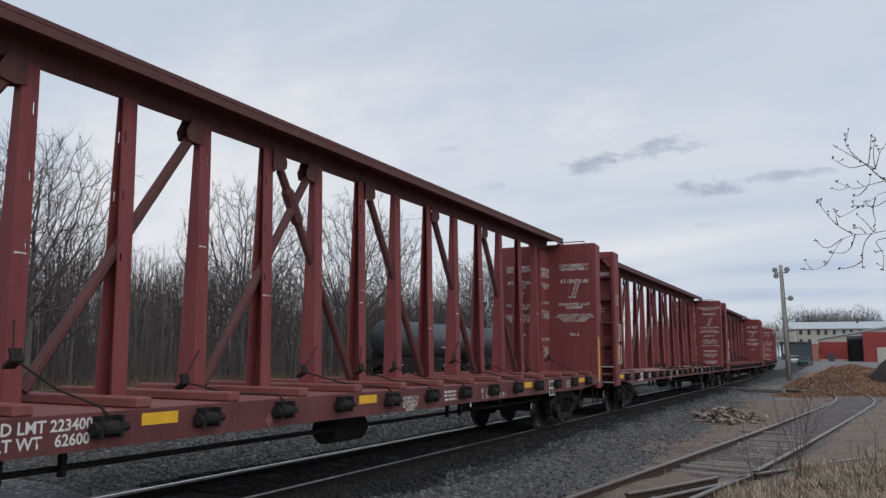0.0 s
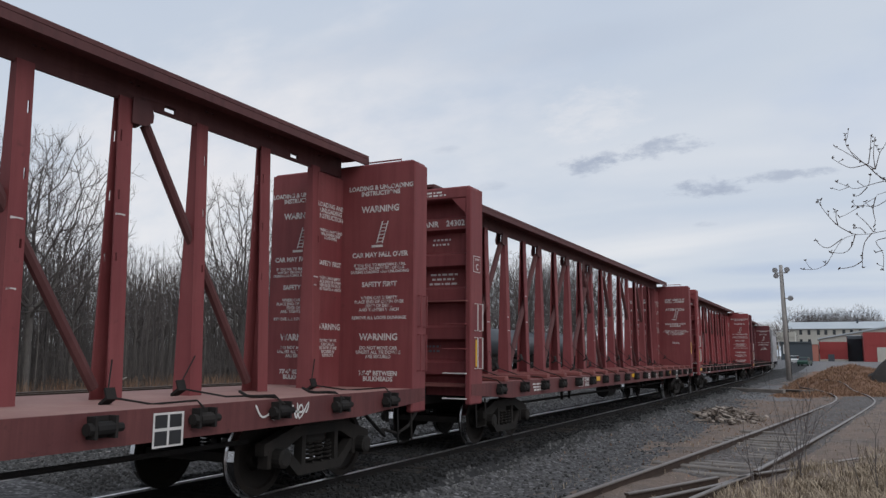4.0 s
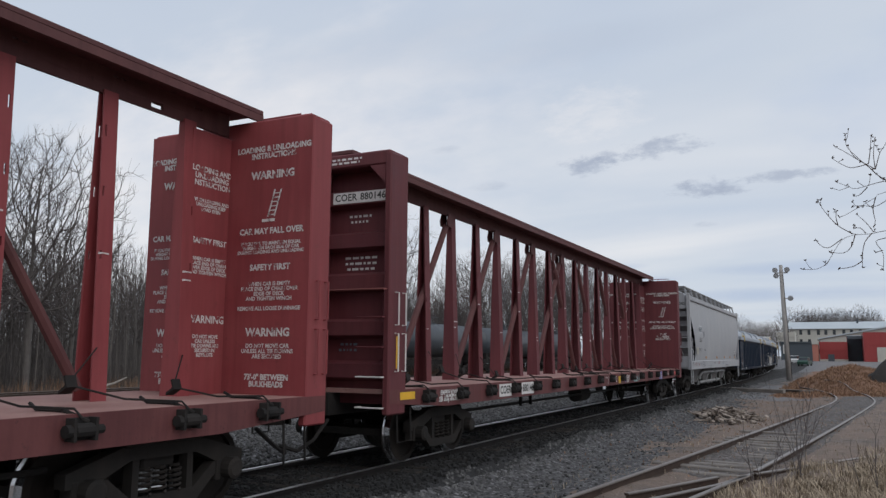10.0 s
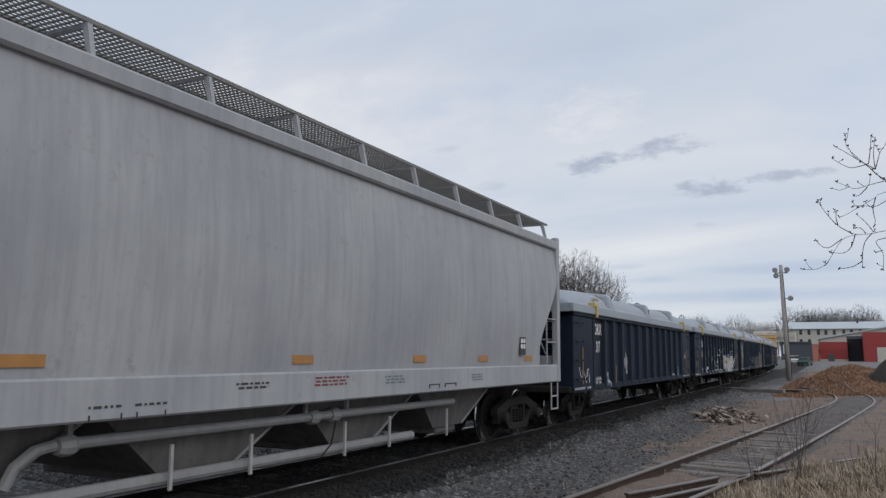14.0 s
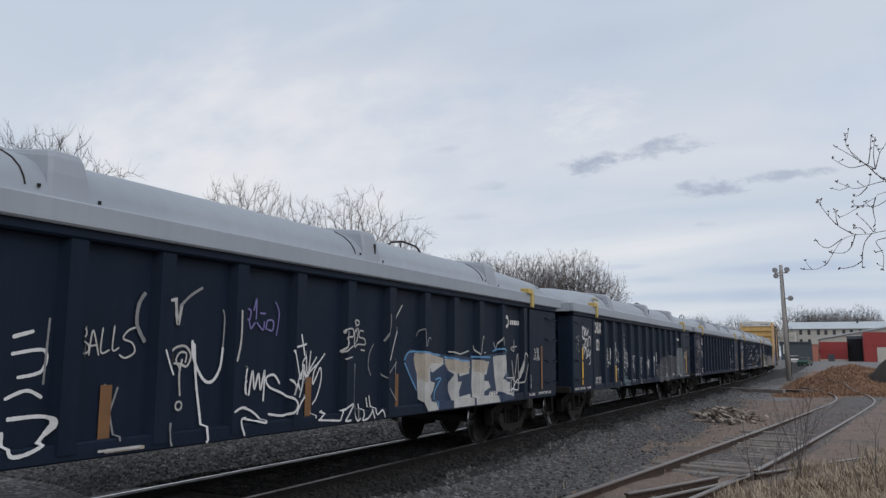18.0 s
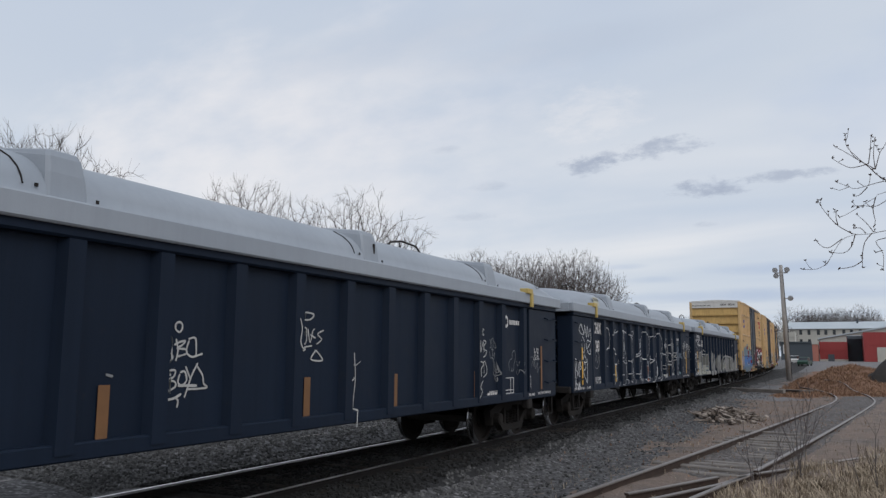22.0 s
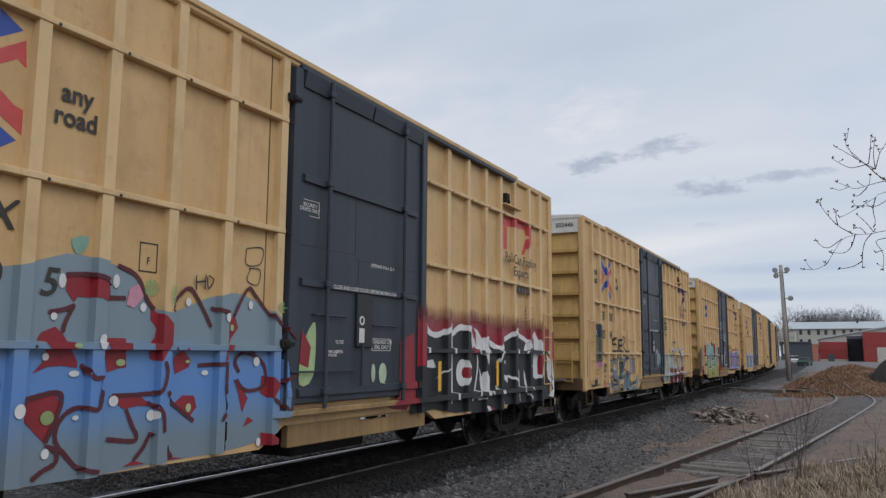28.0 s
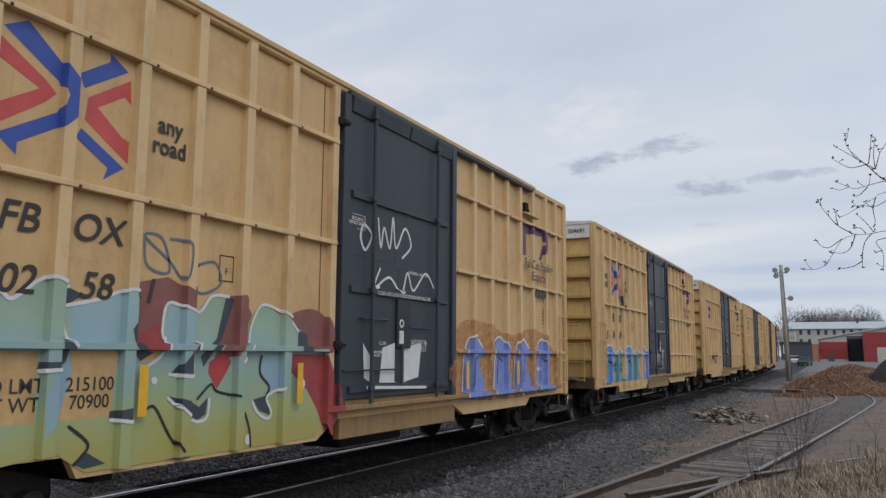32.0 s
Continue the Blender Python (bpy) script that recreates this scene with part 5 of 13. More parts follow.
def couplers(car, half, gap):
    for s in (-1, 1):
        m = Mesh()
        m.box(-0.09, 0.09, s * (half - 0.5), s * (half + gap - 0.25), 0.76, 0.92, 0.01) if s > 0 else m.box(-0.09, 0.09, -(half + gap - 0.25), -(half - 0.5), 0.76, 0.92, 0.01)
        y = s * (half + gap - 0.14)
        m.prism([(-0.19, y - 0.13), (0.02, y - 0.17 * s), (0.17, y + 0.02), (0.12, y + 0.13), (-0.02, y + 0.02), (-0.14, y + 0.14)], "z", 0.70, 0.99)
        c = part("coupler", m, M["wheel"], car, "rusty knuckle coupler")
        part("brake_hose", Mesh().tube([(0.32, s * (half - 0.05), 0.72), (0.34, s * (half + gap * 0.4), 0.46), (0.28, s * (half + gap * 0.75), 0.34), (0.12, s * (half + gap - 0.02), 0.42)], 0.028, 6), M["black"], c)


def ladder(car, y0, y1, x, z0, z1, n, mat, out=0.08, name="ladder"):
    """Side ladder: two stiles and rungs standing off the side."""
    m = Mesh()
    for y in (y0, y1):
        m.tube([(x, y, z0), (x + out, y, z0 + 0.001), (x + out, y, z1), (x, y, z1)], 0.013, 5)
    for i in range(n):
        z = z0 + (z1 - z0) * i / (n - 1)
        m.tube([(x + out, y0, z), (x + out, y1, z)], 0.012, 5)
    return part(name, m, mat, car)


def grab(car, pts, mat, r=0.012):
    return part("grab_iron", Mesh().tube(pts, r, 5), mat, car)


def words(car, text, y, z, x, size, mat, bold=0.0, label="", narrow=1.0, slant=0.0):
    me = lettering(text, size, mat, bold)
    if slant or narrow != 1.0:
        me = me.copy()
        me.transform(Matrix(((narrow, slant, 0, 0), (0, 1, 0, 0), (0, 0, 1, 0), (0, 0, 0, 1))))
    return part("lettering", me, None, car, label, at=on_side(y, z, x))


def words_front(car, text, x, z, y, size, mat, bold=0.0):
    return part("lettering", lettering(text, size, mat, bold), None, car, at=on_front(x, z, y))


def text_bars(car, y, z, x, w, rows, mat, h=0.045, gap=0.075, front=False, seed=1):
    """Small print too fine to read: bars of its size."""
    r = random.Random(seed)
    m = Mesh()
    for k in range(rows):
        u = -w / 2 * r.uniform(0.75, 1.0)
        end = w / 2 * r.uniform(0.7, 1.0)
        while u < end:
            l = r.uniform(0.05, 0.2) * max(w, 0.4)
            l = min(l, end - u)
            m.add([(u, -k * gap, 0), (u + l, -k * gap, 0), (u + l, -k * gap + h, 0), (u, -k * gap + h, 0)], [(0, 1, 2, 3)])
            u += l + 0.03
    ob = part("small_print", m, mat, car, at=on_front(y, z, x) if front else on_side(y, z, x))
    ob["kind"] = "stuff"
    return ob


def between(a, b, z):
    return a < z < b


def relief(car, y, z):
    """How far the side stands out at y from the near end and height z."""
    if car.name.startswith("high_boxcar"):
        x = 1.475
        d = min(abs(y - b) for b in BOX_POSTS)
        if d < 0.070:
            x = 1.55 if d < 0.0591 else 1.55 - (d - 0.059) / 0.011 * 0.075
        if min(abs(z - b) for b in (1.73, 3.04, 4.32)) < 0.029 and (between(0.74, 6.02, y) or between(9.36, 15.05, y)):
            x = max(x, 1.562)
        if between(6.09, 9.33, y) and z > 1.0:
            x = 1.61 if y > 9.19 else 1.59 if y < 6.23 else 1.56
            if min(abs(z - b) for b in DOOR_RIBS) < 0.052:
                x = max(x, 1.60)
        if between(0.979, 1.051, z) and between(6.0, 14.6, y):
            x = 1.62
        return 1.54 if y < 0.16 or y > 15.16 else x
    if car.name.startswith("covered_gondola_car"):
        x = 1.42
        d = min(abs(y - b) for b in GON_RIBS)
        if d < 0.135:
            x = 1.51 if d < 0.0901 else 1.51 - (d - 0.090) / 0.045 * 0.09
        if y < 1.62 or y > 14.34:
            x = max(x, 1.50)
        if z < 0.955:
            x = max(x, 1.50)
        return x
    return 1.37 if car.name.startswith("centre") else 1.505


def folds(car):
    """Lines across and along the side at which its relief changes."""
    if car.name.startswith("high_boxcar"):
        ys = [b + d for b in BOX_POSTS for d in (-0.070, -0.059, 0.059, 0.070)] + [0.155, 0.165, 6.085, 6.095, 6.225, 6.235, 9.185, 9.195, 9.325, 9.335]
        zs = [b + d for b in (1.73, 3.04, 4.32) for d in (-0.033, -0.027, 0.027, 0.033)] + [0.974, 0.982, 1.048, 1.056] + [b + d for b in DOOR_RIBS[:2] for d in (-0.056, -0.046, 0.046, 0.056)]
        return ys, zs
    ys = [b + d for b in GON_RIBS for d in (-0.135, -0.090, 0.090, 0.135)] + [1.615, 1.625, 14.335, 14.345]
    return ys, [0.950, 0.960]


LAYER = {}


def lift(car):
    """Each coat of paint lies a hair above the one before."""
    LAYER[car.name] = LAYER.get(car.name, 0) + 1
    return 0.0022 + 0.00016 * LAYER[car.name]


def half_of(car):
    return {"h": BH, "c": CB}[car.name[0]] if not car.name.startswith("covered") else (GH if "gondola" in car.name else 8.63)


def stroke(car, mat, wide, *pts):
    """A line of spray paint that follows the side's relief; pts: (from the near end, height)."""
    line = spline(list(pts), False, 0.016)
    r = random.Random(len(line) * 7 + int(1000 * wide))
    m, v, n, up, h = Mesh(), [], len(line), lift(car), half_of(car)
    for i, p in enumerate(line):
        a, b = line[max(i - 1, 0)], line[min(i + 1, n - 1)]
        dx, dz = b[0] - a[0], b[1] - a[1]
        d = math.hypot(dx, dz) or 1.0
        w = wide * r.uniform(0.85, 1.1) * (0.55 if i in (0, n - 1) else 1.0)
        for s in (-1, 1):
            y, z = p[0] - s * dz / d * w, p[1] + s * dx / d * w
            x = max(relief(car, y + e, z + f) for e, f in ((0, 0), (-0.016, 0), (0.016, 0), (0, 0.016), (0, -0.016)))
            v.append((x + up + 0.002, y - h, z))
    m.add(v, [(2 * i, 2 * i + 1, 2 * i + 3, 2 * i + 2) for i in range(n - 1)])
    return part("graffiti", m, M[mat], car)


def fill(car, mat, *pts, soft=False):
    """A flat coat of spray paint inside an outline, laid over the relief."""
    line = spline(list(pts), True, 0.08) if soft else list(pts)
    ys, zs = folds(car)
    y0, y1 = min(p[0] for p in line), max(p[0] for p in line)
    z0, z1 = min(p[1] for p in line), max(p[1] for p in line)
    ys = sorted([y for y in ys if y0 < y < y1] + [y0 + (y1 - y0) * (k + 0.5) / max(1, int((y1 - y0) / 0.3)) for k in range(max(1, int((y1 - y0) / 0.3)))])
    zs = sorted([z for z in zs if z0 < z < z1] + [z0 + (z1 - z0) * (k + 0.5) / max(1, int((z1 - z0) / 0.3)) for k in range(max(1, int((z1 - z0) / 0.3)))])
    rim = []
    for i, p in enumerate(line):
        q = line[(i + 1) % len(line)]
        cuts = [0.0]
        for vals, k in ((ys, 0), (zs, 1)):
            if abs(q[k] - p[k]) > 1e-6:
                cuts += [(c - p[k]) / (q[k] - p[k]) for c in vals if 0.002 < (c - p[k]) / (q[k] - p[k]) < 0.998]
        rim += [(p[0] + (q[0] - p[0]) * t, p[1] + (q[1] - p[1]) * t) for t in sorted(cuts)]
    n = len(rim)
    co, edges = [Vector(p) for p in rim], [(i, (i + 1) % n) for i in range(n)]
    # creases along each fold, inside the outline
    for vals, other, k in ((ys, zs, 0), (zs, ys, 1)):
        for c in vals:
            hits = []
            for i, p in enumerate(line):
                q = line[(i + 1) % len(line)]
                if (p[k] < c) != (q[k] < c):
                    hits.append(p[1 - k] + (q[1 - k] - p[1 - k]) * (c - p[k]) / (q[k] - p[k]))
            hits.sort()
            for lo, hi in zip(hits[0::2], hits[1::2]):
                run = [lo] + [o for o in other if lo + 0.001 < o < hi - 0.001] + [hi]
                m0 = len(co)
                co += [Vector((c, o) if k == 0 else (o, c)) for o in run]
                edges += [(m0 + i, m0 + i + 1) for i in range(len(run) - 1)]
    res = geometry.delaunay_2d_cdt(co, edges, [], 1, 1e-5)
    up, h = lift(car), half_of(car)
    m = Mesh().add([(relief(car, p.x, p.y) + up, p.x - h, p.y) for p in res[0]], [tuple(f) for f in res[2]])
    return part("graffiti", m, M[mat], car)


def disc(car, mat, _, y, z, a, b):
    return fill(car, mat, *[(y + a * math.cos(k * 0.5236), z + b * math.sin(k * 0.5236)) for k in range(12)], soft=True)


def ring(car, mat, wide, y, z, a, b):
    return stroke(car, mat, wide, *[(y + a * math.cos(k * 0.5236), z + b * math.sin(k * 0.5236)) for k in range(13)])


def spray(car, seed, y, z, x, w, h, mat, wide=0.014, loops=4, step=26, front=False):
    """A quick scrawl; y is from the car's middle."""
    m = tag(random.Random(seed), w, h, step, wide, loops)
    half, up = half_of(car), lift(car)
    out = []
    for a, b, c_ in m.v:
        yy, zz = y + a, max(z + b, 0.86)
        out.append((max(relief(car, yy + half + e, zz + f) for e, f in ((0, 0), (-0.04, 0), (0.04, 0), (0, 0.03), (0, -0.03))) + up, yy, zz))
    m.v = out
    return part("graffiti", m, mat, car, "sprayed scrawl")


def patch(car, name, y0, y1, z0, z1, x, mat, t=0.004, label=""):
    return part(name, Mesh().box(x, x + t, y0, y1, z0, z1), mat, car, label)


# ---- centre-beam flat cars ----
CB = 11.45


def bulkhead(car, s, red, dark):
    """End wall at s * CB: sheet inside, ribs and columns outside."""
    def at(d0, d1):
        """Span between two depths behind the outer face."""
        return (-CB + d0, -CB + d1) if s < 0 else (CB - d1, CB - d0)
    dep = 0.50 if s < 0 else 0.43
    bh = part("bulkhead", Mesh().box(-1.355, 1.355, *at(dep - 0.15, dep), 0.95, 4.63), red, car)
    for x in (-1, 1):
        part("corner_column", Mesh().box(min(x * 1.25, x * 1.36), max(x * 1.25, x * 1.36), *at(0.0, dep - 0.004), 0.82, 4.62, 0.02), red, bh)
        part("gusset", Mesh().prism([(x * 1.25, 4.44), (x * 0.98, 4.44), (x * 1.25, 4.16)], "y", *at(0.01, dep - 0.16)), red, bh)
    part("top_beam", Mesh().box(-1.33, 1.33, *at(0.01, dep - 0.006), 4.44, 4.66, 0.025), red, bh)
    part("column", Mesh().box(-0.10, 0.10, *at(0.10, dep - 0.15), 0.95, 4.44, 0.01), red, bh)
    for z in (1.33, 1.95, 2.64, 3.26, 3.92):
        for x in (-1, 1):
            lo, hi = at(0.20, dep - 0.15)
            o = lo if s < 0 else hi
            i = hi if s < 0 else lo
            part("rib", Mesh().prism([(i, z - 0.05), (o, z), (o, z + 0.20), (i, z + 0.25)], "x", min(x * 0.10, x * 1.25), max(x * 0.10, x * 1.25)), red, bh)
    lo, hi = at(0.0, dep)
    for x in (-0.62, 0.22):
        part("roof_bracket", Mesh().prism([(x - 0.03, 4.655), (x + 0.22, 4.655), (x, 4.75), (x - 0.03, 4.75)], "y", *at(0.06, 0.10)), red, bh)
    if s > 0:
        part("hand_rail", Mesh().tube([(0.35, (lo + hi) / 2, 4.65), (0.35, (lo + hi) / 2, 4.74), (1.0, (lo + hi) / 2, 4.74), (1.0, (lo + hi) / 2, 4.65)], 0.014, 5), red, bh)
    for z, h in ((1.43, 0.54), (2.09, 0.47)):
        for yy in ((0.17, 0.38) if s < 0 else (0.15, 0.33)):
            part("grab_iron", Mesh().tube([(1.36, lo + yy, z), (1.42, lo + yy, z), (1.42, lo + yy, z + h), (1.36, lo + yy, z + h)], 0.012, 5), M["letter"] if s < 0 else red, bh)
    if s < 0:
        part("reflector", Mesh().box(1.361, 1.366, lo + 0.20, lo + 0.29, 1.47, 1.93), M["reflector"], bh)
        part("end_rail", Mesh().tube([(-1.30, lo, 2.60), (-1.30, lo - 0.06, 2.60), (1.30, lo - 0.06, 2.60), (1.30, lo, 2.60)], 0.014, 5), M["bunk"], bh)
        for z in (0.92, 1.35, 1.77, 2.20):
            part("rung", Mesh().tube([(0.85, lo + 0.1, z), (0.85, lo - 0.06, z), (1.28, lo - 0.06, z), (1.28, lo, z)], 0.012, 5), M["letter"] if z < 1.5 else red, bh)
    return bh


def instructions(car, y, lang, mat):
    """Stencilled loading rules on the inner face of the far end wall."""
    def put(text, x, z, size, bold=0.004):
        words_front(car, text, x, z, y, size, mat, bold)
    for x, k in ((0.76, 1.0), (-0.76, 1.0), (0.0, 0.0)):
        if not k:
            continue
        if lang == "fr":
            put("CHARGEMENT ET\nDECHARGEMENT", x, 4.02, 0.105)
            put("ATTENTION", x, 3.64, 0.14, 0.005)
            put("POUR EVITER TOUT\nACCIDENT", x, 2.98, 0.095)
            put("GARDER LA CHARGE A PEU PRES\nAU MEME NIVEAU DE CHAQUE COTE\nPENDANT LE CHARGEMENT\nET LE DECHARGEMENT", x, 2.66, 0.062, 0.002)
            put("73-0 IL", x, 2.22, 0.10)
        elif lang == "en":
            put("LOADING AND UNLOADING\nINSTRUCTION", x, 4.10, 0.092)
            put("WARNING", x, 3.78, 0.14, 0.005)
            put("AVOID \"TIPPING ACCIDENT\"", x, 3.00, 0.082)
            put("BY KEEPING LOAD AT ABOUT\nSAME LEVEL ON EACH SIDE OF CAR\nDURING LOADING AND UNLOADING", x, 2.80, 0.055, 0.002)
            put("73' - 0\"\nBETWEEN\nBULKHEADS", x, 2.42, 0.105, 0.004)
        else:
            put("LOADING & UNLOADING\nINSTRUCTIONS", x, 4.22, 0.10)
            put("WARNING", x, 3.92, 0.14, 0.005)
            put("CAR MAY FALL OVER", x, 3.20, 0.105)
            put("IF YOU FAIL TO MAINTAIN EQUAL\nWEIGHT ON EACH SIDE OF CAR\nDURING LOADING AND UNLOADING", x, 2.99, 0.060, 0.002)
            put("SAFETY FIRST", x, 2.74, 0.105)
            put("WHEN CAR IS EMPTY\nPLACE END OF CHAIN OVER\nEDGE OF DECK\nAND TIGHTEN WINCH\n\nREMOVE ALL LOOSE DUNNAGE", x, 2.38, 0.068, 0.002)
            put("WARNING", x, 1.93, 0.14, 0.005)
            put("DO NOT MOVE CAR\nUNLESS ALL TIE DOWNS\nARE SECURED", x, 1.70, 0.072, 0.002)
            put("73'-0\" BETWEEN\nBULKHEADS", x, 1.34, 0.095)
        # pictogram of a leaning car
        m = Mesh()
        for k2 in range(6):
            m.box(-0.05 + 0.018 * k2, 0.05 + 0.018 * k2, -0.004, 0, 0.06 * k2, 0.06 * k2 + 0.014)
        m.prism([(-0.07, -0.02), (-0.05, -0.02), (0.06, 0.36), (0.04, 0.36)], "y", -0.004, 0)
        m.prism([(0.04, -0.02), (0.06, -0.02), (0.17, 0.36), (0.15, 0.36)], "y", -0.004, 0)
        m.box(-0.16, 0.06, -0.004, 0, -0.09, -0.05)
        part("pictogram", m, mat, car, at=pose(x, y, 3.40 if lang == "alt" else 3.28) @ Matrix.Diagonal((0.9, 1, 0.9, 1)))


def channel_post(y, sg):
    """Tapered channel: web plate and two flanges with keyhole slots, open towards sg."""
    zs = (1.17, 2.66, 2.75, 3.34, 3.45, 4.00, 4.13, 4.52)
    ys = (-0.022, 0.0, 0.116, 0.140, 0.17)

    def full(a, b, c):
        if not (0 <= a < 3 and 0 <= b < 4 and 0 <= c < 7):
            return False
        return b == 0 or (a != 1 and not (c in (1, 3, 5) and b == 2))

    def at(a, b, c):
        half = 0.140 - 0.090 * (zs[c] - 1.17) / 3.21
        return ((-half, 0.02 - half, half - 0.02, half)[a], y + ys[b] * sg, zs[c])
    seen, v, f = {}, [], []
    for a, b, c in itertools.product(range(3), range(4), range(7)):
        if not full(a, b, c):
            continue
        for k, d in itertools.product(range(3), (0, 1)):
            q = [a, b, c]
            q[k] += 2 * d - 1
            if full(*q):
                continue
            u, w = (k + 1) % 3, (k + 2) % 3
            face = []
            for e, g in ((0, 0), (1, 0), (1, 1), (0, 1)):
                n = [a, b, c]
                n[k] += d
                n[u] += e
                n[w] += g
                face.append(seen.setdefault(tuple(n), len(seen)))
                if len(seen) > len(v):
                    v.append(at(*n))
            f.append(tuple(face if (d == 1) == (sg > 0) else face[::-1]))
    return Mesh().add(v, f)


def centre_beam(label, shift, bunks, lang, red, dark, mark, number, seed, plate=True, sill=None, windows=False):
    r = random.Random(seed)
    car = thing("centre_beam_flat_car", label, "freight car", "train")
    deck = M["deck"] if not bunks else M["bunk"]
    part("deck", Mesh().box(-1.34, 1.34, -11.3, 11.3, 1.11, 1.17), deck, car, "worn pinkish steel deck" if not bunks else "")
    for s in (-1, 1):
        part("side_sill", Mesh().prism([(-11.42, 0.98), (-9.6, 0.86), (9.6, 0.86), (11.42, 0.98), (11.42, 1.168), (-11.42, 1.168)], "x", min(s * 1.30, s * 1.365), max(s * 1.30, s * 1.365)), M["sill"], car)
    part("centre_sill", Mesh().prism([(-11.4, 0.78), (11.4, 0.78), (11.4, 1.1), (-11.4, 1.1)], "x", -0.32, 0.32), M["black"], car)
    posts = [(i + shift) * 1.212 for i in range(-10, 11) if abs((i + shift) * 1.212) < 10.75]
    for j, y in enumerate(posts):
        sg = 1 if j % 2 else -1
        mid_y, y = y, y - 0.085 * sg
        m = channel_post(y, sg)
        p = part("post", m, red, car)
        for z in [r.uniform(1.9, 3.3) for _ in range(r.choice((0, 1, 1, 2)))]:
            e, w_ = 0.140 - (z - 1.17) * 0.028, r.uniform(0.08, 0.16)
            part("scrape", Mesh().prism([(min(y, y + 0.17 * sg) + 0.004, z), (min(y, y + 0.17 * sg) + w_ * 0.6, z + 0.012), (min(y, y + 0.17 * sg) + w_, z + 0.004), (min(y, y + 0.17 * sg) + w_, z + 0.022), (min(y, y + 0.17 * sg) + 0.01, z + 0.026)], "x", e - 0.006, e + 0.003), M["stencil"], p, "pale scrape")
        y = mid_y
        # winch with its strap on the sill
        for s in (-1, 1):
            w = part("winch", Mesh().prism([(s * 1.36, y - 0.12), (s * 1.475, y - 0.12), (s * 1.475, y - 0.09), (s * 1.38, y - 0.09), (s * 1.38, y + 0.09), (s * 1.475, y + 0.09), (s * 1.475, y + 0.12), (s * 1.36, y + 0.12)], "z", 0.95, 1.14), M["black"], car)
            part("drum", Mesh().tube([(s * 1.425, y - 0.088, 1.035), (s * 1.425, y + 0.088, 1.035)], 0.062, 10).tube([(s * 1.425, y + 0.12, 1.035), (s * 1.425, y + 0.20, 1.035)], 0.040, 8).tube([(s * 1.425, y - 0.17, 1.035), (s * 1.425, y - 0.12, 1.035)], 0.055, 8), M["black"], w)
        if r.random() < 0.62:
            # slack tie-down cable from the winch to an angle guard, hitched to the post
            e = y - r.uniform(0.30, 0.75)
            gx, gz = r.uniform(0.35, 0.70), r.uniform(1.32, 1.62) if bunks else r.uniform(1.24, 1.40)
            cable = part("tie_down_cable", Mesh().tube([(1.42, y, 1.13), (1.33, y - 0.02, 1.21), (0.5 * (1.3 + gx), 0.5 * (y + e), 0.5 * (1.2 + gz) - 0.05), (gx, e, gz)], 0.011, 5).tube([(gx, e, gz), (0.14, y - 0.05, gz + 0.35)], 0.008, 4), M["black"], car, "slack black wire cable")
            part("corner_guard", Mesh().prism([(gx - 0.05, gz - 0.09), (gx + 0.07, gz - 0.02), (gx + 0.03, gz + 0.09), (gx + 0.01, gz + 0.08), (gx + 0.04, gz), (gx - 0.05, gz - 0.06)], "y", e - 0.06, e + 0.06), M["black"], cable, "black corner guard")
        if bunks:
            part("bunk", Mesh().box(-1.33, 1.33, y + 0.38, y + 0.56, 1.172, 1.27, 0.015), M["bunk"], car)
        elif r.random() < 0.6:
            ch = [(1.40, y + 0.08, 1.1)] + [(1.3 - 0.13 * k, y - 0.02 + 0.05 * math.sin(k * 2 + seed), 1.19 + 0.05 * (k > 3) + 0.03 * math.sin(k * 3.1)) for k in range(5)]
            part("chain", Mesh().tube(ch, 0.018, 5), M["black"], car)
    # diagonals: rise towards the middle on both halves
    mid = min(range(len(posts)), key=lambda j: abs(posts[j] - 0.4))
    for j in range(len(posts)):
        k = j - mid
        if k % 2 == 0 and k < 0 and j + 2 < len(posts):
            b = posts[j + 2]
            part("diagonal", Mesh().tube([(0.0, posts[j] + 0.18, 1.30), (0.0, b - 0.25, 4.28)], 0.064, 8), dark, car)
            for s in (-1, 1):
                part("gusset", Mesh().prism([(b - 0.07, 4.53), (b - 0.29, 4.53), (b - 0.37, 4.36), (b - 0.34, 4.26), (b - 0.19, 4.24), (b - 0.07, 4.27)], "x", min(s * 0.072, s * 0.088), max(s * 0.072, s * 0.088)), dark, car)
        if k % 2 == 1 and k > -2 and j + 2 < len(posts):
            a, b = posts[j], posts[j + 2] - 0.15
            dg = part("diagonal", Mesh().tube([(0.0, a + 0.33, 4.28), (0.0, b, 1.30)], 0.062, 8), dark, car)
            if k == -1:
                part("sleeve", Mesh().tube([(0.0, a + 0.33 + (b - a - 0.33) * u, 4.28 - 2.98 * u) for u in (0.08, 0.095, 0.225, 0.24)], [0.066, 0.094, 0.094, 0.066], 8), dark, dg)
            for s in (-1, 1):
                part("gusset", Mesh().prism([(a + 0.07, 4.53), (a + 0.32, 4.53), (a + 0.38, 4.40), (a + 0.37, 4.31), (a + 0.26, 4.24), (a + 0.07, 4.24)], "x", min(s * 0.072, s * 0.088), max(s * 0.072, s * 0.088)), dark, car)
    zb = 4.50 if bunks else 4.485
    # thin web with pairs of small holes over the posts, on some cars windows between them
    web = Mesh().box(-0.02, 0.02, -11.0, 11.0, 4.60, 4.70).box(-0.02, 0.02, -11.0, 11.0, 4.725, 4.78)
    cuts = [-11.0]
    for y in posts:
        cuts += [y + 0.05, y + 0.11, y + 0.15, y + 0.21]
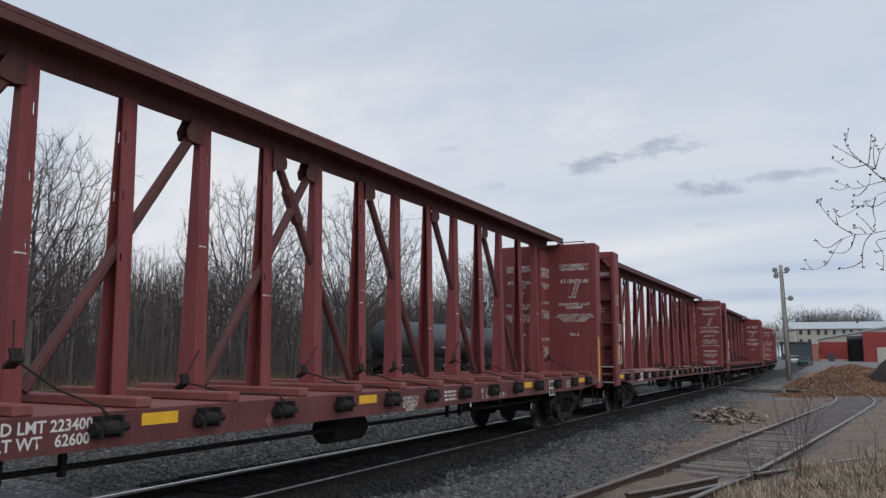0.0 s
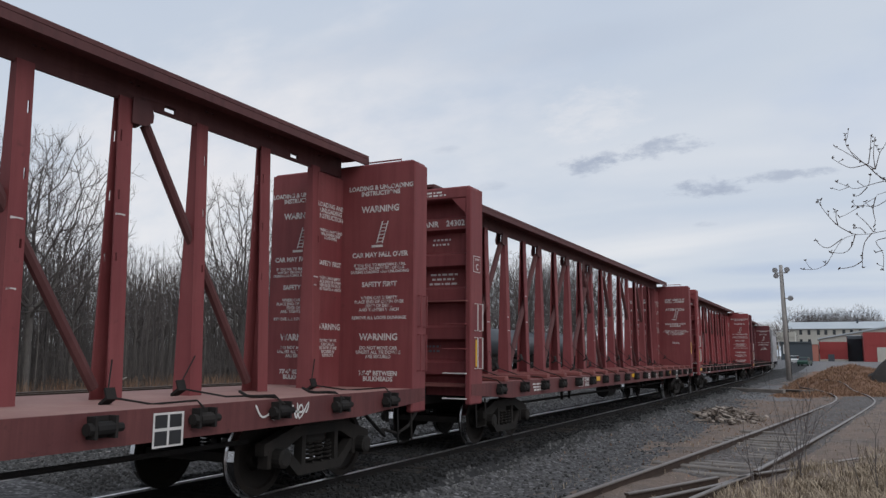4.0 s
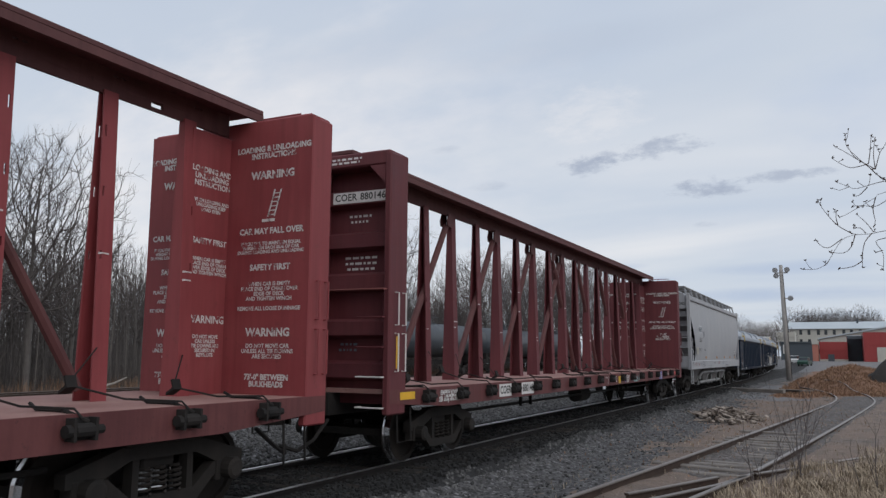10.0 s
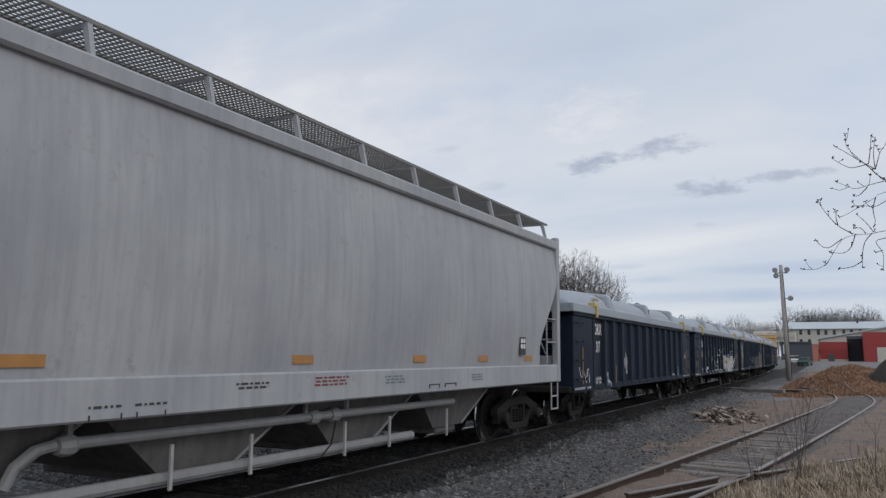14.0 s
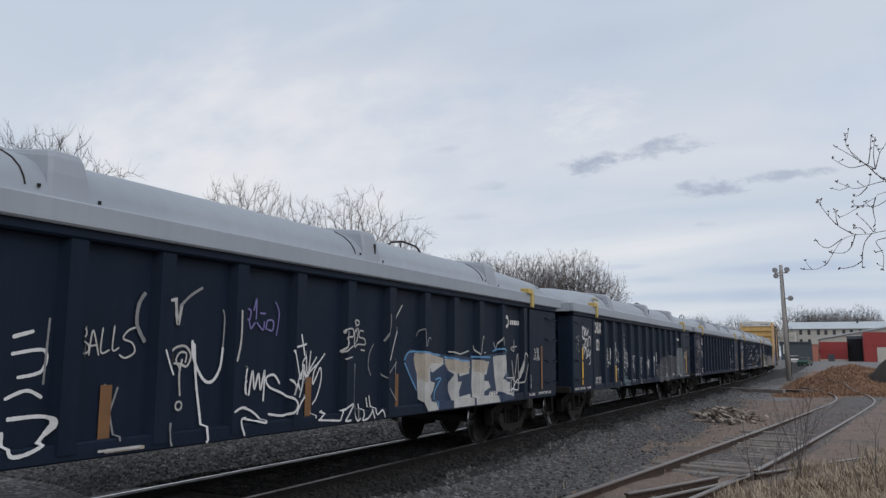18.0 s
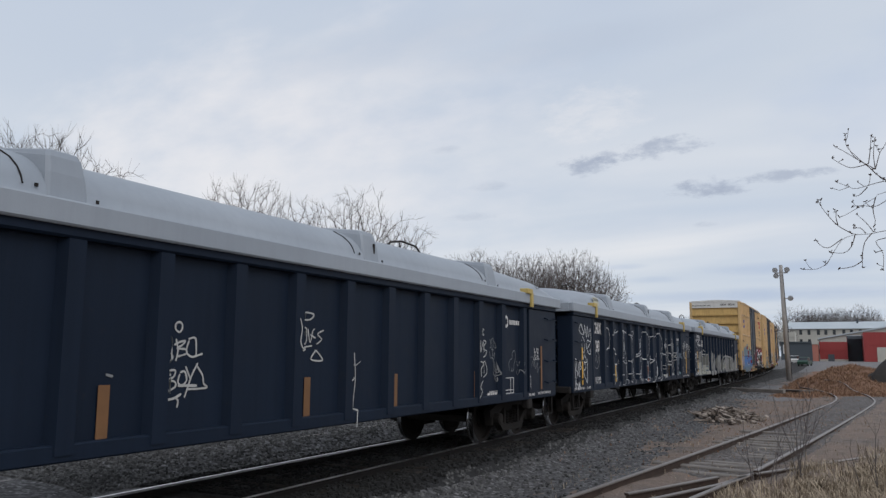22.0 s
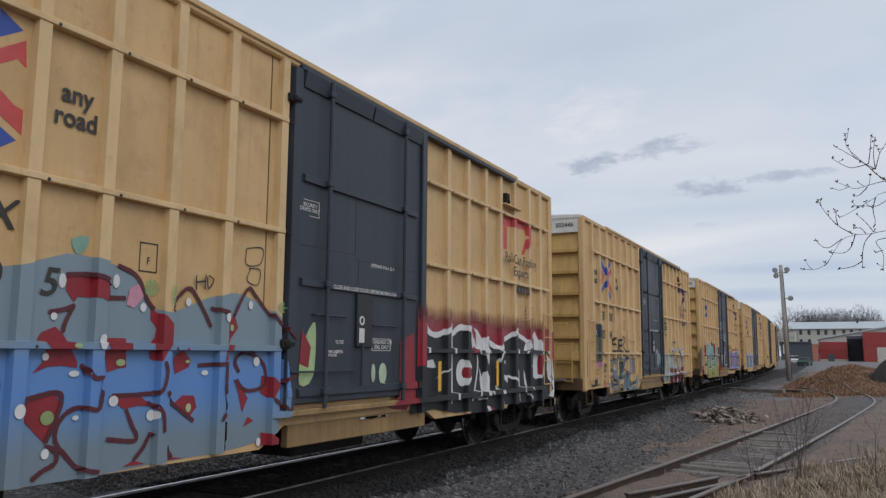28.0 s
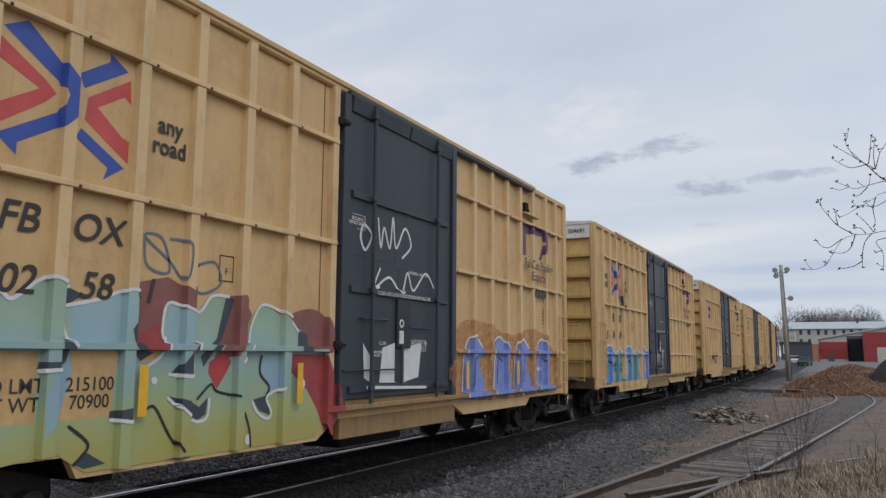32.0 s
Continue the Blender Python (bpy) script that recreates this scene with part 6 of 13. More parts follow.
    cuts.append(11.0)
    for q in range(0, len(cuts), 2):
        web.box(-0.019, 0.019, cuts[q], cuts[q + 1], 4.70, 4.725)
    web.box(-0.02, 0.02, -11.0, 11.0, zb, 4.525)
    cuts = [-11.0]
    for y in posts[1::2] if windows else ():
        cuts += [y - 0.62, y - 0.44]
    cuts.append(11.0)
    for q in range(0, len(cuts), 2):
        web.box(-0.019, 0.019, cuts[q], cuts[q + 1], 4.525, 4.60)
    beam = part("top_chord", web, dark, car)
    part("flange", Mesh().box(-0.42, 0.42, -11.05, 11.2, 4.78, 4.843, 0.008), dark, beam)
    for s in (-1, 1):
        part("flange_lip", Mesh().box(s * 0.40 - 0.02, s * 0.40 + 0.02, -11.05, 11.2, 4.685 if s > 0 else 4.745, 4.779), dark, beam)
    part("centre_panel", Mesh().box(-0.06, 0.06, CB - 1.12, CB - 0.435, 1.172, 4.44), red, car)
    for t, z, sz in (("LOADING AND\nUNLOADING\nINSTRUCTION", 3.86, 0.10), ("SAFETY FIRST", 3.05, 0.10), ("WARNING", 2.08, 0.13)):
        words(car, t, CB - 0.76, z, 0.064, sz, M["stencil"], 0.003)
    for t, z in (("WHEN LOADING AND\nUNLOADING KEEP\nLOAD EVEN", 3.50), ("WHEN CAR IS EMPTY\nPLACE END OF CHAIN\nOVER EDGE OF DECK\nAND TIGHTEN WINCH", 2.74), ("DO NOT MOVE\nCAR UNLESS\nTIE DOWNS ARE\nSECURED IN\nKEYSLOTS", 1.76)):
        words(car, t, CB - 0.76, z, 0.064, 0.062, M["stencil"], 0.002)
    near, far = bulkhead(car, -1, red, dark), bulkhead(car, 1, red, dark)
    instructions(car, CB - 0.43 - 0.006, lang, M["stencil"])
    words_front(car, "CAUTION", -0.36, 4.545, -CB + 0.004, 0.115, M["letter"], 0.004)
    text_bars(car, 0.56, 4.56, -CB + 0.006, 0.62, 2, M["letter"], 0.03, 0.055, True, seed)
    wide = mark == "COER"
    if plate:
        part("number_panel", Mesh().box(0.22, 1.22 if wide else 0.68, -CB + 0.192, -CB + 0.199, 3.94, 4.11), M["letter"], car)
    words_front(car, mark, 0.45, 4.025, -CB + 0.19, 0.15, M["letter_black"] if plate else M["letter"], 0.003)
    words_front(car, number, 0.93 if wide else 0.965, 4.025, -CB + 0.19, 0.15, M["letter_black"] if wide else M["letter"], 0.003)
    text_bars(car, 0.62, 3.74, -CB + 0.345, 0.42, 2, M["letter"], 0.035, 0.085, True, seed + 1)
    text_bars(car, 0.66, 3.10, -CB + 0.345, 0.60, 3, M["letter"], 0.035, 0.085, True, seed + 2)
    text_bars(car, 0.45, 1.80, -CB + 0.345, 0.35, 2, M["letter_grey"], 0.035, 0.085, True, seed + 3)
    if seed % 2:
        frame_ = part("plate_sign", Mesh().box(1.362, 1.366, -CB + 0.10, -CB + 0.39, 3.12, 3.41), M["letter"], car, "outlined plate with a letter C")
        part("plate_face", Mesh().box(1.364, 1.369, -CB + 0.112, -CB + 0.378, 3.132, 3.398), red, frame_)
        words(car, "C", -CB + 0.245, 3.21, 1.371, 0.15, M["letter"], 0.004)
        words(car, "PLATE", -CB + 0.245, 3.345, 1.371, 0.055, M["letter"], 0.002)
    # side sill lettering, bars, reflectors
    xs = 1.367
    for y in sill.get("yellow", ()):
        patch(car, "reflector", y - 0.22, y + 0.22, 1.02, 1.13, xs, M["reflector"])
    if "limit" in sill:
        words(car, "LD LMT 223400\nLT WT   62600", sill["limit"], 1.02, xs + 0.003, 0.135, M["letter"], 0.003)
    if "mark" in sill:
        y = sill["mark"]
        patch(car, "mark_panel", y - 0.30, y + 0.30, 0.90, 1.13, xs, M["letter"])
        words(car, mark, y, 1.015, xs + 0.006, 0.2, M["letter_black"], 0.005)
        if "spot" in sill:
            patch(car, "number_panel", y + 0.85, y + 1.55, 0.90, 1.13, xs, M["letter"])
        words(car, number, y + 1.2, 1.015, xs + 0.006, 0.2, M["letter_black"] if "spot" in sill else M["letter"], 0.005)
    for k, (y, w) in enumerate(sill.get("print", ())):
        text_bars(car, y, 1.06, xs + 0.003, w, 3, M["letter"], 0.035, 0.06, False, seed + k)
    for y, t in sill.get("inner", ()):
        words(car, t, y, 1.02, xs + 0.003, 0.11, M["letter"], 0.003)
    if "placard" in sill:
        y = sill["placard"]
        pc = part("placard", Mesh().box(xs, xs + 0.004, y - 0.19, y + 0.19, 0.80, 1.12), M["letter"], car, "black and white lubrication stencil")
        for a, b in ((-0.17, -0.02), (0.01, 0.16)):
            for c0, c1 in ((0.82, 0.95), (0.98, 1.10)):
                part("stencil_field", Mesh().box(xs + 0.003, xs + 0.007, y + a, y + b, c0, c1), M["spray_black"], pc)
    if "tagged" in sill:
        for pts in ([(0.16, 0.26), (0.14, 0.02), (0.05, -0.02), (0.0, 0.06)], [(0.30, 0.24), (0.22, 0.12), (0.28, 0.0), (0.36, 0.10), (0.30, 0.24)], [(0.40, 0.22), (0.46, 0.12), (0.50, 0.11)], [(0.55, 0.24), (0.47, 0.02), (0.45, -0.04)], [(0.72, 0.22), (0.62, 0.21), (0.60, 0.12), (0.60, 0.02), (0.72, 0.02)], [(0.60, 0.12), (0.69, 0.13)], [(0.80, 0.0), (0.80, 0.23), (0.90, 0.22), (0.90, 0.13), (0.81, 0.11), (0.93, 0.0)]):
            stroke(car, "spray_white", 0.011, *[(7.42 + a * 1.05, 0.90 + b * 0.95) for a, b in pts])
    for y, z, t, size in sill.get("notes", ()):
        words(car, t, y, z, xs + 0.003, size, M["stencil"], 0.002)
    if "diamond" in sill:
        part("diamond_mark", Mesh().prism([(sill["diamond"] - 0.06, 0.95), (sill["diamond"], 0.86), (sill["diamond"] + 0.06, 0.95), (sill["diamond"], 1.04)], "x", xs, xs + 0.004), M["spray_rose"], car, "faded diamond mark")
    if "letters" in sill:
        # white letters and a violet tag along the sill
        for a, pts in ((11.08, ((0.0, 0.2), (0.04, 0.0), (0.08, 0.15), (0.13, 0.0), (0.17, 0.21))), (11.28, ((0.0, 0.2), (0.01, 0.0))), (11.36, ((0.14, 0.18), (0.05, 0.2), (0.0, 0.08), (0.06, 0.0), (0.14, 0.03), (0.14, 0.1), (0.08, 0.1))), (11.55, ((0.0, 0.0), (0.01, 0.2), (0.12, 0.18), (0.11, 0.1), (0.02, 0.09), (0.14, 0.0))), (11.76, ((0.03, 0.21), (0.01, 0.07))), (11.76, ((0.0, 0.02), (0.01, 0.0))),
                       (12.34, ((0.0, 0.0), (0.02, 0.2), (0.12, 0.17), (0.1, 0.1), (0.02, 0.08))), (12.50, ((0.06, 0.02), (0.0, 0.1), (0.07, 0.17), (0.12, 0.09), (0.06, 0.02))), (12.66, ((0.0, 0.19), (0.16, 0.2))), (12.73, ((0.0, 0.19), (0.01, 0.02))), (12.84, ((0.1, 0.19), (0.0, 0.17), (0.01, 0.02), (0.11, 0.02))), (12.84, ((0.01, 0.1), (0.08, 0.11))), (12.98, ((0.0, 0.0), (0.01, 0.2), (0.11, 0.17), (0.1, 0.1), (0.02, 0.09), (0.14, 0.0)))):
            stroke(car, "spray_pale", 0.012, *[(a + p, 0.885 + q) for p, q in pts])
        stroke(car, "violet", 0.022, (6.32, 1.08), (6.36, 0.98), (6.34, 0.90))
        stroke(car, "violet", 0.022, (6.42, 1.05), (6.50, 1.06), (6.46, 0.97), (6.43, 0.89), (6.52, 0.90), (6.56, 0.95))
    for k, y in enumerate(sill.get("scrawl", ())):
        spray(car, seed * 7 + k, y, 1.02, xs + 0.003, 0.9, 0.2, M["letter"], 0.012, 4, 18)
    if "spot" in sill:
        patch(car, "sprayed_panel", 7.10, 7.60, 0.87, 1.13, xs, M["violet"])
        spray(car, 77, 7.35, 1.0, xs, 0.45, 0.2, M["letter"], 0.012, 3, 18)
        patch(car, "reflector", 1.45, 1.70, 0.89, 1.09, xs, M["sign_yellow"])
        words(car, "PRESSURE TAP", 0.22, 1.075, xs + 0.003, 0.055, M["letter"], 0.001)
        part("arrow", Mesh().box(xs, xs + 0.004, 0.295, 0.305, 0.90, 1.04), M["letter"], car)
        words(car, "NON RESTRICTED\nLOADING ONLY\nSEE EQUIPMENT\nREGISTER", 2.52, 0.99, xs + 0.003, 0.062, M["letter"], 0.002)
        stroke(car, "violet", 0.045, (13.60, 0.94), (13.66, 1.02), (13.69, 0.92), (13.72, 1.04))
        for pts in (((14.82, 1.07), (14.83, 0.96), (14.88, 0.93), (14.97, 0.96)), ((15.03, 0.99), (15.02, 0.93), (15.09, 0.93), (15.12, 1.00), (15.06, 1.04), (15.03, 0.99)), ((15.18, 1.07), (15.19, 0.92)), ((15.29, 1.07), (15.20, 0.99), (15.33, 0.93)), ((15.50, 1.07), (15.40, 1.05), (15.42, 1.00), (15.50, 0.98), (15.48, 0.93), (15.37, 0.93)), ((14.70, 0.93), (14.90, 0.90), (15.30, 0.905))):
            stroke(car, "spray_mist_teal", 0.011, *pts)
        part("red_spot", Mesh().lathe([(xs, 0.0), (xs, 0.07), (xs + 0.02, 0.06), (xs + 0.02, 0.0)], 14, sill["spot"], 1.02), M["logo_red"], car)
    if bunks:
        patch(car, "reflector", 11.12, 11.24, 0.98 if seed == 11 else 1.75, 2.15 if seed == 11 else 2.25, 1.362, M["reflector"])
    for y in (-5.2, -4.6, 3.0, 3.5, 4.1):
        part("hanger", Mesh().box(0.9, 0.96, y, y + 0.05, 0.60, 0.9), M["black"], car)
    part("brake_pipe", Mesh().tube([(0.85, -8, 0.66), (0.85, 8, 0.66)], 0.03, 6), M["black"], car)
    tank = -1.3 if windows else -0.1
    part("air_tank", Mesh().tube([(0.55, tank, 0.62), (0.55, tank + 0.85, 0.62)], 0.2, 12), M["black"], car)
    for s in (-1, 1):
        for sx in (-1, 1):
            m = Mesh()
            m.tube([(sx * 1.3, s * 10.7, 0.9), (sx * 1.32, s * 10.7, 0.42), (sx * 1.32, s * 11.1, 0.42), (sx * 1.3, s * 11.1, 0.9)], 0.016, 5)
            part("step", m, M["black"], car)
    truck(car, -9.14)
    truck(car, 9.14)
    couplers(car, CB, 0.82)
    return car


# ---- covered hopper ----
def hopper_car():
    H = 8.63
    car = thing("covered_hopper_car", "pale grey covered hopper with streaked curved sides", "freight car", "train")
    hop = M["hop"]

    def bulge(z):
        t = (z - 1.45) / (4.05 - 1.45)
        return 1.40 + 0.14 * math.sin(math.pi * (0.12 + 0.80 * t))
    # curved side sheets, slanting in at both ends
    for s in (-1, 1):
        rows = []
        for i in range(21):
            z = 1.45 + 2.6 * i / 20
            e = 0.09 + 1.16 * bump01((3.45 - z) / 1.75) ** 0.85 - 0.10 * bump01((1.9 - z) / 0.4)
            rows.append([(s * bulge(z), -H + 0.05 + e + (2 * (H - 0.05 - e)) * k / 24, z) for k in range(25)])
        part("side_sheet", Mesh().sheet(rows), hop, car, "streaked pale grey sheet", smooth=True)
        part("side_sill", Mesh().box(min(s * 1.36, s * 1.50), max(s * 1.36, s * 1.50), -H + 0.006, H - 0.006, 1.10, 1.47, 0.02), hop, car)
        part("top_rail", Mesh().box(min(s * 1.34, s * 1.515), max(s * 1.34, s * 1.515), -H + 0.01, H - 0.01, 4.0, 4.2, 0.03), hop, car)
        for e in (-1, 1):
            part("corner_post", Mesh().box(min(s * 1.38, s * 1.52), max(s * 1.38, s * 1.52), min(e * (H - 0.17), e * H), max(e * (H - 0.17), e * H), 1.10, 4.28, 0.015), hop, car)
            part("end_rail", Mesh().tube([(s * 1.46, e * (H - 0.75), 1.5), (s * 1.46, e * (H - 0.75), 2.45), (s * 1.46, e * (H - 0.1), 2.45)], 0.018, 5).tube([(s * 1.46, e * (H - 0.75), 1.95), (s * 1.46, e * (H - 0.1), 1.95)], 0.018, 5), hop, car)
    # roof: shallow arch
    rows = []
    for i in range(13):
        a = math.pi * i / 12
        rows.append([(-1.42 * math.cos(a), y, 4.14 + 0.40 * math.sin(a) ** 1.4) for y in (-H + 0.12, -4, 0, 4, H - 0.12)])
    part("roof", Mesh().sheet(rows), hop, car, smooth=True)
    for e in (-1, 1):
        y0 = e * (H - 0.1)
        pts = [(-1.42 * math.cos(math.pi * i / 12), 4.14 + 0.40 * abs(math.sin(math.pi * i / 12)) ** 1.4) for i in range(13)]
        part("end_cap", Mesh().prism(pts + [(1.42, 3.65), (-1.42, 3.65)], "y", min(y0, y0 - e * 0.06), max(y0, y0 - e * 0.06)), hop, car)
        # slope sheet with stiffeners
        part("slope_sheet", Mesh().add([(-1.38, e * (H - 0.2), 3.66), (1.38, e * (H - 0.2), 3.66), (1.38, e * (H - 1.5), 1.75), (-1.38, e * (H - 1.5), 1.75), (-1.38, e * (H - 1.55), 1.2), (1.38, e * (H - 1.55), 1.2)], [(0, 1, 2, 3), (3, 2, 5, 4)]), M["hop_shaded"], car)
        for k, z in enumerate((3.45, 3.05, 2.62, 2.18)):
            y = e * (H - 0.12 - (3.66 - z) * 0.66)
            part("stiffener", Mesh().prism([(y, z - 0.12), (y + e * 0.02, z + 0.10), (y - e * 0.34, z + 0.10), (y - e * 0.34, z - 0.12)], "x", -1.38, 1.38), hop, car)
        part("platform", Mesh().box(-1.4, 1.4, min(e * (H - 0.05), e * (H - 1.5)), max(e * (H - 0.05), e * (H - 1.5)), 1.14, 1.20), hop, car)
        part("end_sill", Mesh().box(-1.45, 1.45, min(e * (H - 0.1), e * (H - 0.02)), max(e * (H - 0.1), e * (H - 0.02)), 1.16, 1.66, 0.02), hop, car)
        r = Mesh()
        for z in (2.02, 2.42):
            r.tube([(-1.44, e * H, z), (-0.35, e * (H + 0.02), z)], 0.018, 5).tube([(0.45, e * (H + 0.02), z), (1.44, e * H, z)], 0.018, 5)
        r.tube([(0.45, e * (H + 0.02), 1.6), (0.45, e * (H + 0.02), 2.45)], 0.03, 5).tube([(-0.35, e * (H + 0.02), 1.6), (-0.35, e * (H + 0.02), 2.45)], 0.03, 5)
        part("end_railing", r, hop, car)
        part("strut", Mesh().tube([(-0.30, e * (H + 0.02), 4.30), (0.45, e * (H + 0.02), 3.42), (1.2, e * (H - 0.08), 1.7)], 0.014, 5), hop, car)
        part("brake_lever", Mesh().lathe([(0.0, 0.0), (0.0, 0.26), (0.03, 0.26), (0.03, 0.0)], 14, e * (H + 0.02), 2.9), hop, car)
        for s in (-1, 1):
            m = Mesh()
            yy = e * (H - 0.12)
            m.tube([(s * 1.48, yy, 1.1), (s * 1.48, yy, 0.52)], 0.02, 5).tube([(s * 1.48, yy - e * 0.42, 1.1), (s * 1.48, yy - e * 0.42, 0.52)], 0.02, 5)
            for z in (0.53, 0.80):
                m.tube([(s * 1.48, yy, z), (s * 1.48, yy - e * 0.42, z)], 0.02, 5)
            part("step", m, hop, car)
    # running boards along the roof
    for s in (-1, 1):
        g = Mesh()
        x0, x1 = 0.66, 1.26
        for k in range(12):
            x = x0 + (x1 - x0) * k / 11
            g.box(s * x - 0.007, s * x + 0.007, -H + 0.1, H - 0.1, 4.585, 4.595)
        n = 230
        for k in range(n + 1):
            y = -H + 0.1 + (2 * H - 0.2) * k / n
            g.box(min(s * x0, s * x1), max(s * x0, s * x1), y - 0.010, y + 0.010, 4.583, 4.597)
        part("running_board", g, M["grate"], car, "grey grating walkway")
        part("board_edge", Mesh().box(s * 1.27 - 0.010, s * 1.27 + 0.010, -H + 0.1, H - 0.1, 4.570, 4.610).box(s * 0.65 - 0.010, s * 0.65 + 0.010, -H + 0.1, H - 0.1, 4.570, 4.610), M["grate"], car)
        for k in range(12):
            y = -H + 0.4 + (2 * H - 0.8) * k / 11
            part("board_bracket", Mesh().prism([(s * 1.27, 4.569), (s * 0.65, 4.569), (s * 0.65, 4.54), (s * 1.22, 4.54), (s * 1.33, 4.17), (s * 1.38, 4.17), (s * 1.29, 4.56)], "y", y - 0.025, y + 0.025), hop, car)
    for y in (-5.5, -1.8, 1.8, 5.5):
        part("hatch", Mesh().box(-0.4, 0.4, y - 1.5, y + 1.5, 4.50, 4.60, 0.03), hop, car)
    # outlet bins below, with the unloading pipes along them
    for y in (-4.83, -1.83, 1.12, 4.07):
        part("outlet_bin", Mesh().add([(-1.15, y - 1.45, 1.15), (1.15, y - 1.45, 1.15), (1.15, y + 1.45, 1.15), (-1.15, y + 1.45, 1.15), (-0.98, y - 0.53, 0.47), (0.98, y - 0.53, 0.47), (0.98, y + 0.53, 0.47), (-0.98, y + 0.53, 0.47)], [(0, 1, 5, 4), (1, 2, 6, 5), (2, 3, 7, 6), (3, 0, 4, 7), (4, 5, 6, 7), (0, 1, 2, 3)]), M["hop_grime_shade"], car, "grimy grey outlet bin, shade of the underside in its paint")
        part("outlet_gate", Mesh().box(-0.95, 0.95, y - 0.38, y + 0.38, 0.36, 0.466, 0.02), M["hop_grime_shade"], car)
        part("bin_flange", Mesh().tube([(1.16, y + 1.45, 1.12), (0.99, y + 0.53, 0.48)], 0.022, 6), M["hop_mid"], car)
    part("pipe", Mesh().tube([(1.2, -H + 4.9, 0.91), (1.2, -H + 12.45, 0.90)], 0.055, 10), M["hop_mid"], car)
    for y in (5.0, 8.5, 8.95):
        part("pipe_coupling", Mesh().tube([(1.2, -H + y - 0.09, 0.90), (1.2, -H + y - 0.04, 0.90), (1.2, -H + y + 0.04, 0.90), (1.2, -H + y + 0.09, 0.90)], [0.075, 0.095, 0.095, 0.075], 10), M["hop_mid"], car)
    part("pipe_elbow", Mesh().tube([(1.2, -H + 4.9, 0.91), (1.19, -H + 4.72, 0.88), (1.15, -H + 4.58, 0.76), (1.12, -H + 4.52, 0.60)], 0.05, 8), M["hop_mid"], car)
    part("pipe", Mesh().tube([(1.1, -H + 4.6, 0.46), (1.1, -H + 11.2, 0.45)], 0.065, 10), M["hop_mid"], car)
    for y in (5.03, 8.35, 9.25):
        part("pipe_strap", Mesh().box(1.18, 1.22, -H + y - 0.025, -H + y + 0.025, 0.96, 1.13), M["hop_mid"], car)
    for y in (3.2, 6.15, 7.31, 9.15, 10.29, 12.13):
        part("hanger", Mesh().box(1.24, 1.265, -H + y - 0.02, -H + y + 0.02, 0.37, 0.80), M["plate_grey"], car)
    part("gate_crank", Mesh().tube([(1.25, -H + 8.95, 0.85), (1.28, -H + 8.80, 0.55), (1.28, -H + 8.60, 0.42)], 0.012, 5), M["black"], car)
    part("centre_sill", Mesh().box(-0.3, 0.3, -H, H, 0.72, 1.1), M["black"], car)
    x = 1.505
    words(car, "BLHX", -H + 2.50, 2.83, 1.55, 0.30, M["letter_grey"], 0.008)
    words(car, "56362", -H + 2.47, 2.37, 1.553, 0.28, M["letter_black"], 0.002)
    patch(car, "patch_plate", -H + 2.12, -H + 2.88, 2.68, 3.0, 1.538, plain("pale_patch", (0.46, 0.47, 0.48), 0.6), 0.003)
    words_front(car, "BLHX  56362", 0.88, 3.86, -H + 0.095, 0.155, M["letter_black"], 0.004)
    fr = Mesh()
    for a in ((3.30, 3.31, 2.5, 2.76), (3.48, 3.49, 2.5, 2.76), (3.30, 3.49, 2.5, 2.512), (3.30, 3.49, 2.75, 2.762)):
        fr.box(1.548, 1.553, -H + a[0], -H + a[1], a[2], a[3])
    part("plate_outline", fr, M["letter_grey"], car)
    words(car, "C", -H + 3.395, 2.63, 1.553, 0.1, M["letter_grey"])
    words(car, "LD LMT 217900 LB\nLT WT   68100 LB", -H + 2.4, 1.93, 1.53, 0.105, M["letter_black"], 0.001, "", 0.9)
    text_bars(car, -H + 3.7, 1.92, 1.53, 0.35, 1, M["letter_black"], 0.06, 0.1, False, 5)
    words(car, "2 INCH TREAD\nCOND SHOES", -H + 0.55, 1.34, x, 0.07, M["letter_black"], 0.001)
    words(car, "WARNING\nMAXIMUM OPERATING\nPRESSURE 14.7 PSIG", -H + 1.28, 1.33, x, 0.055, M["red"], 0.001)
    part("brake_cabinet", Mesh().box(1.30, 1.44, -H + 0.90, -H + 1.14, 1.48, 1.92, 0.015), hop, car, "grey brake cylinder cabinet")
    part("handle", Mesh().tube([(1.45, -H + 0.97, 1.72), (1.46, -H + 1.06, 1.78)], 0.015, 5), M["black"], car)
    for k, (yy, z, w, rows, mat) in enumerate(((2.1, 1.33, 0.4, 3, "red"), (2.65, 1.33, 0.35, 3, "letter_grey"), (5.15, 1.21, 0.39, 1, "letter_black"), (5.64, 1.21, 0.40, 1, "letter_black"), (7.0, 1.35, 0.56, 2, "letter_black"), (8.45, 1.38, 0.78, 3, "red"), (10.0, 1.36, 0.6, 3, "letter_grey"), (12.8, 1.33, 0.5, 3, "letter_grey"))):
        text_bars(car, -H + yy, z, x, w, rows, M[mat], 0.022, 0.042, False, 20 + k)
    for yy in (4.97, 5.30, 5.47, 5.80):
        part("tick_mark", Mesh().box(x - 0.002, x + 0.002, -H + yy - 0.008, -H + yy + 0.008, 1.11, 1.16), M["letter_black"], car)
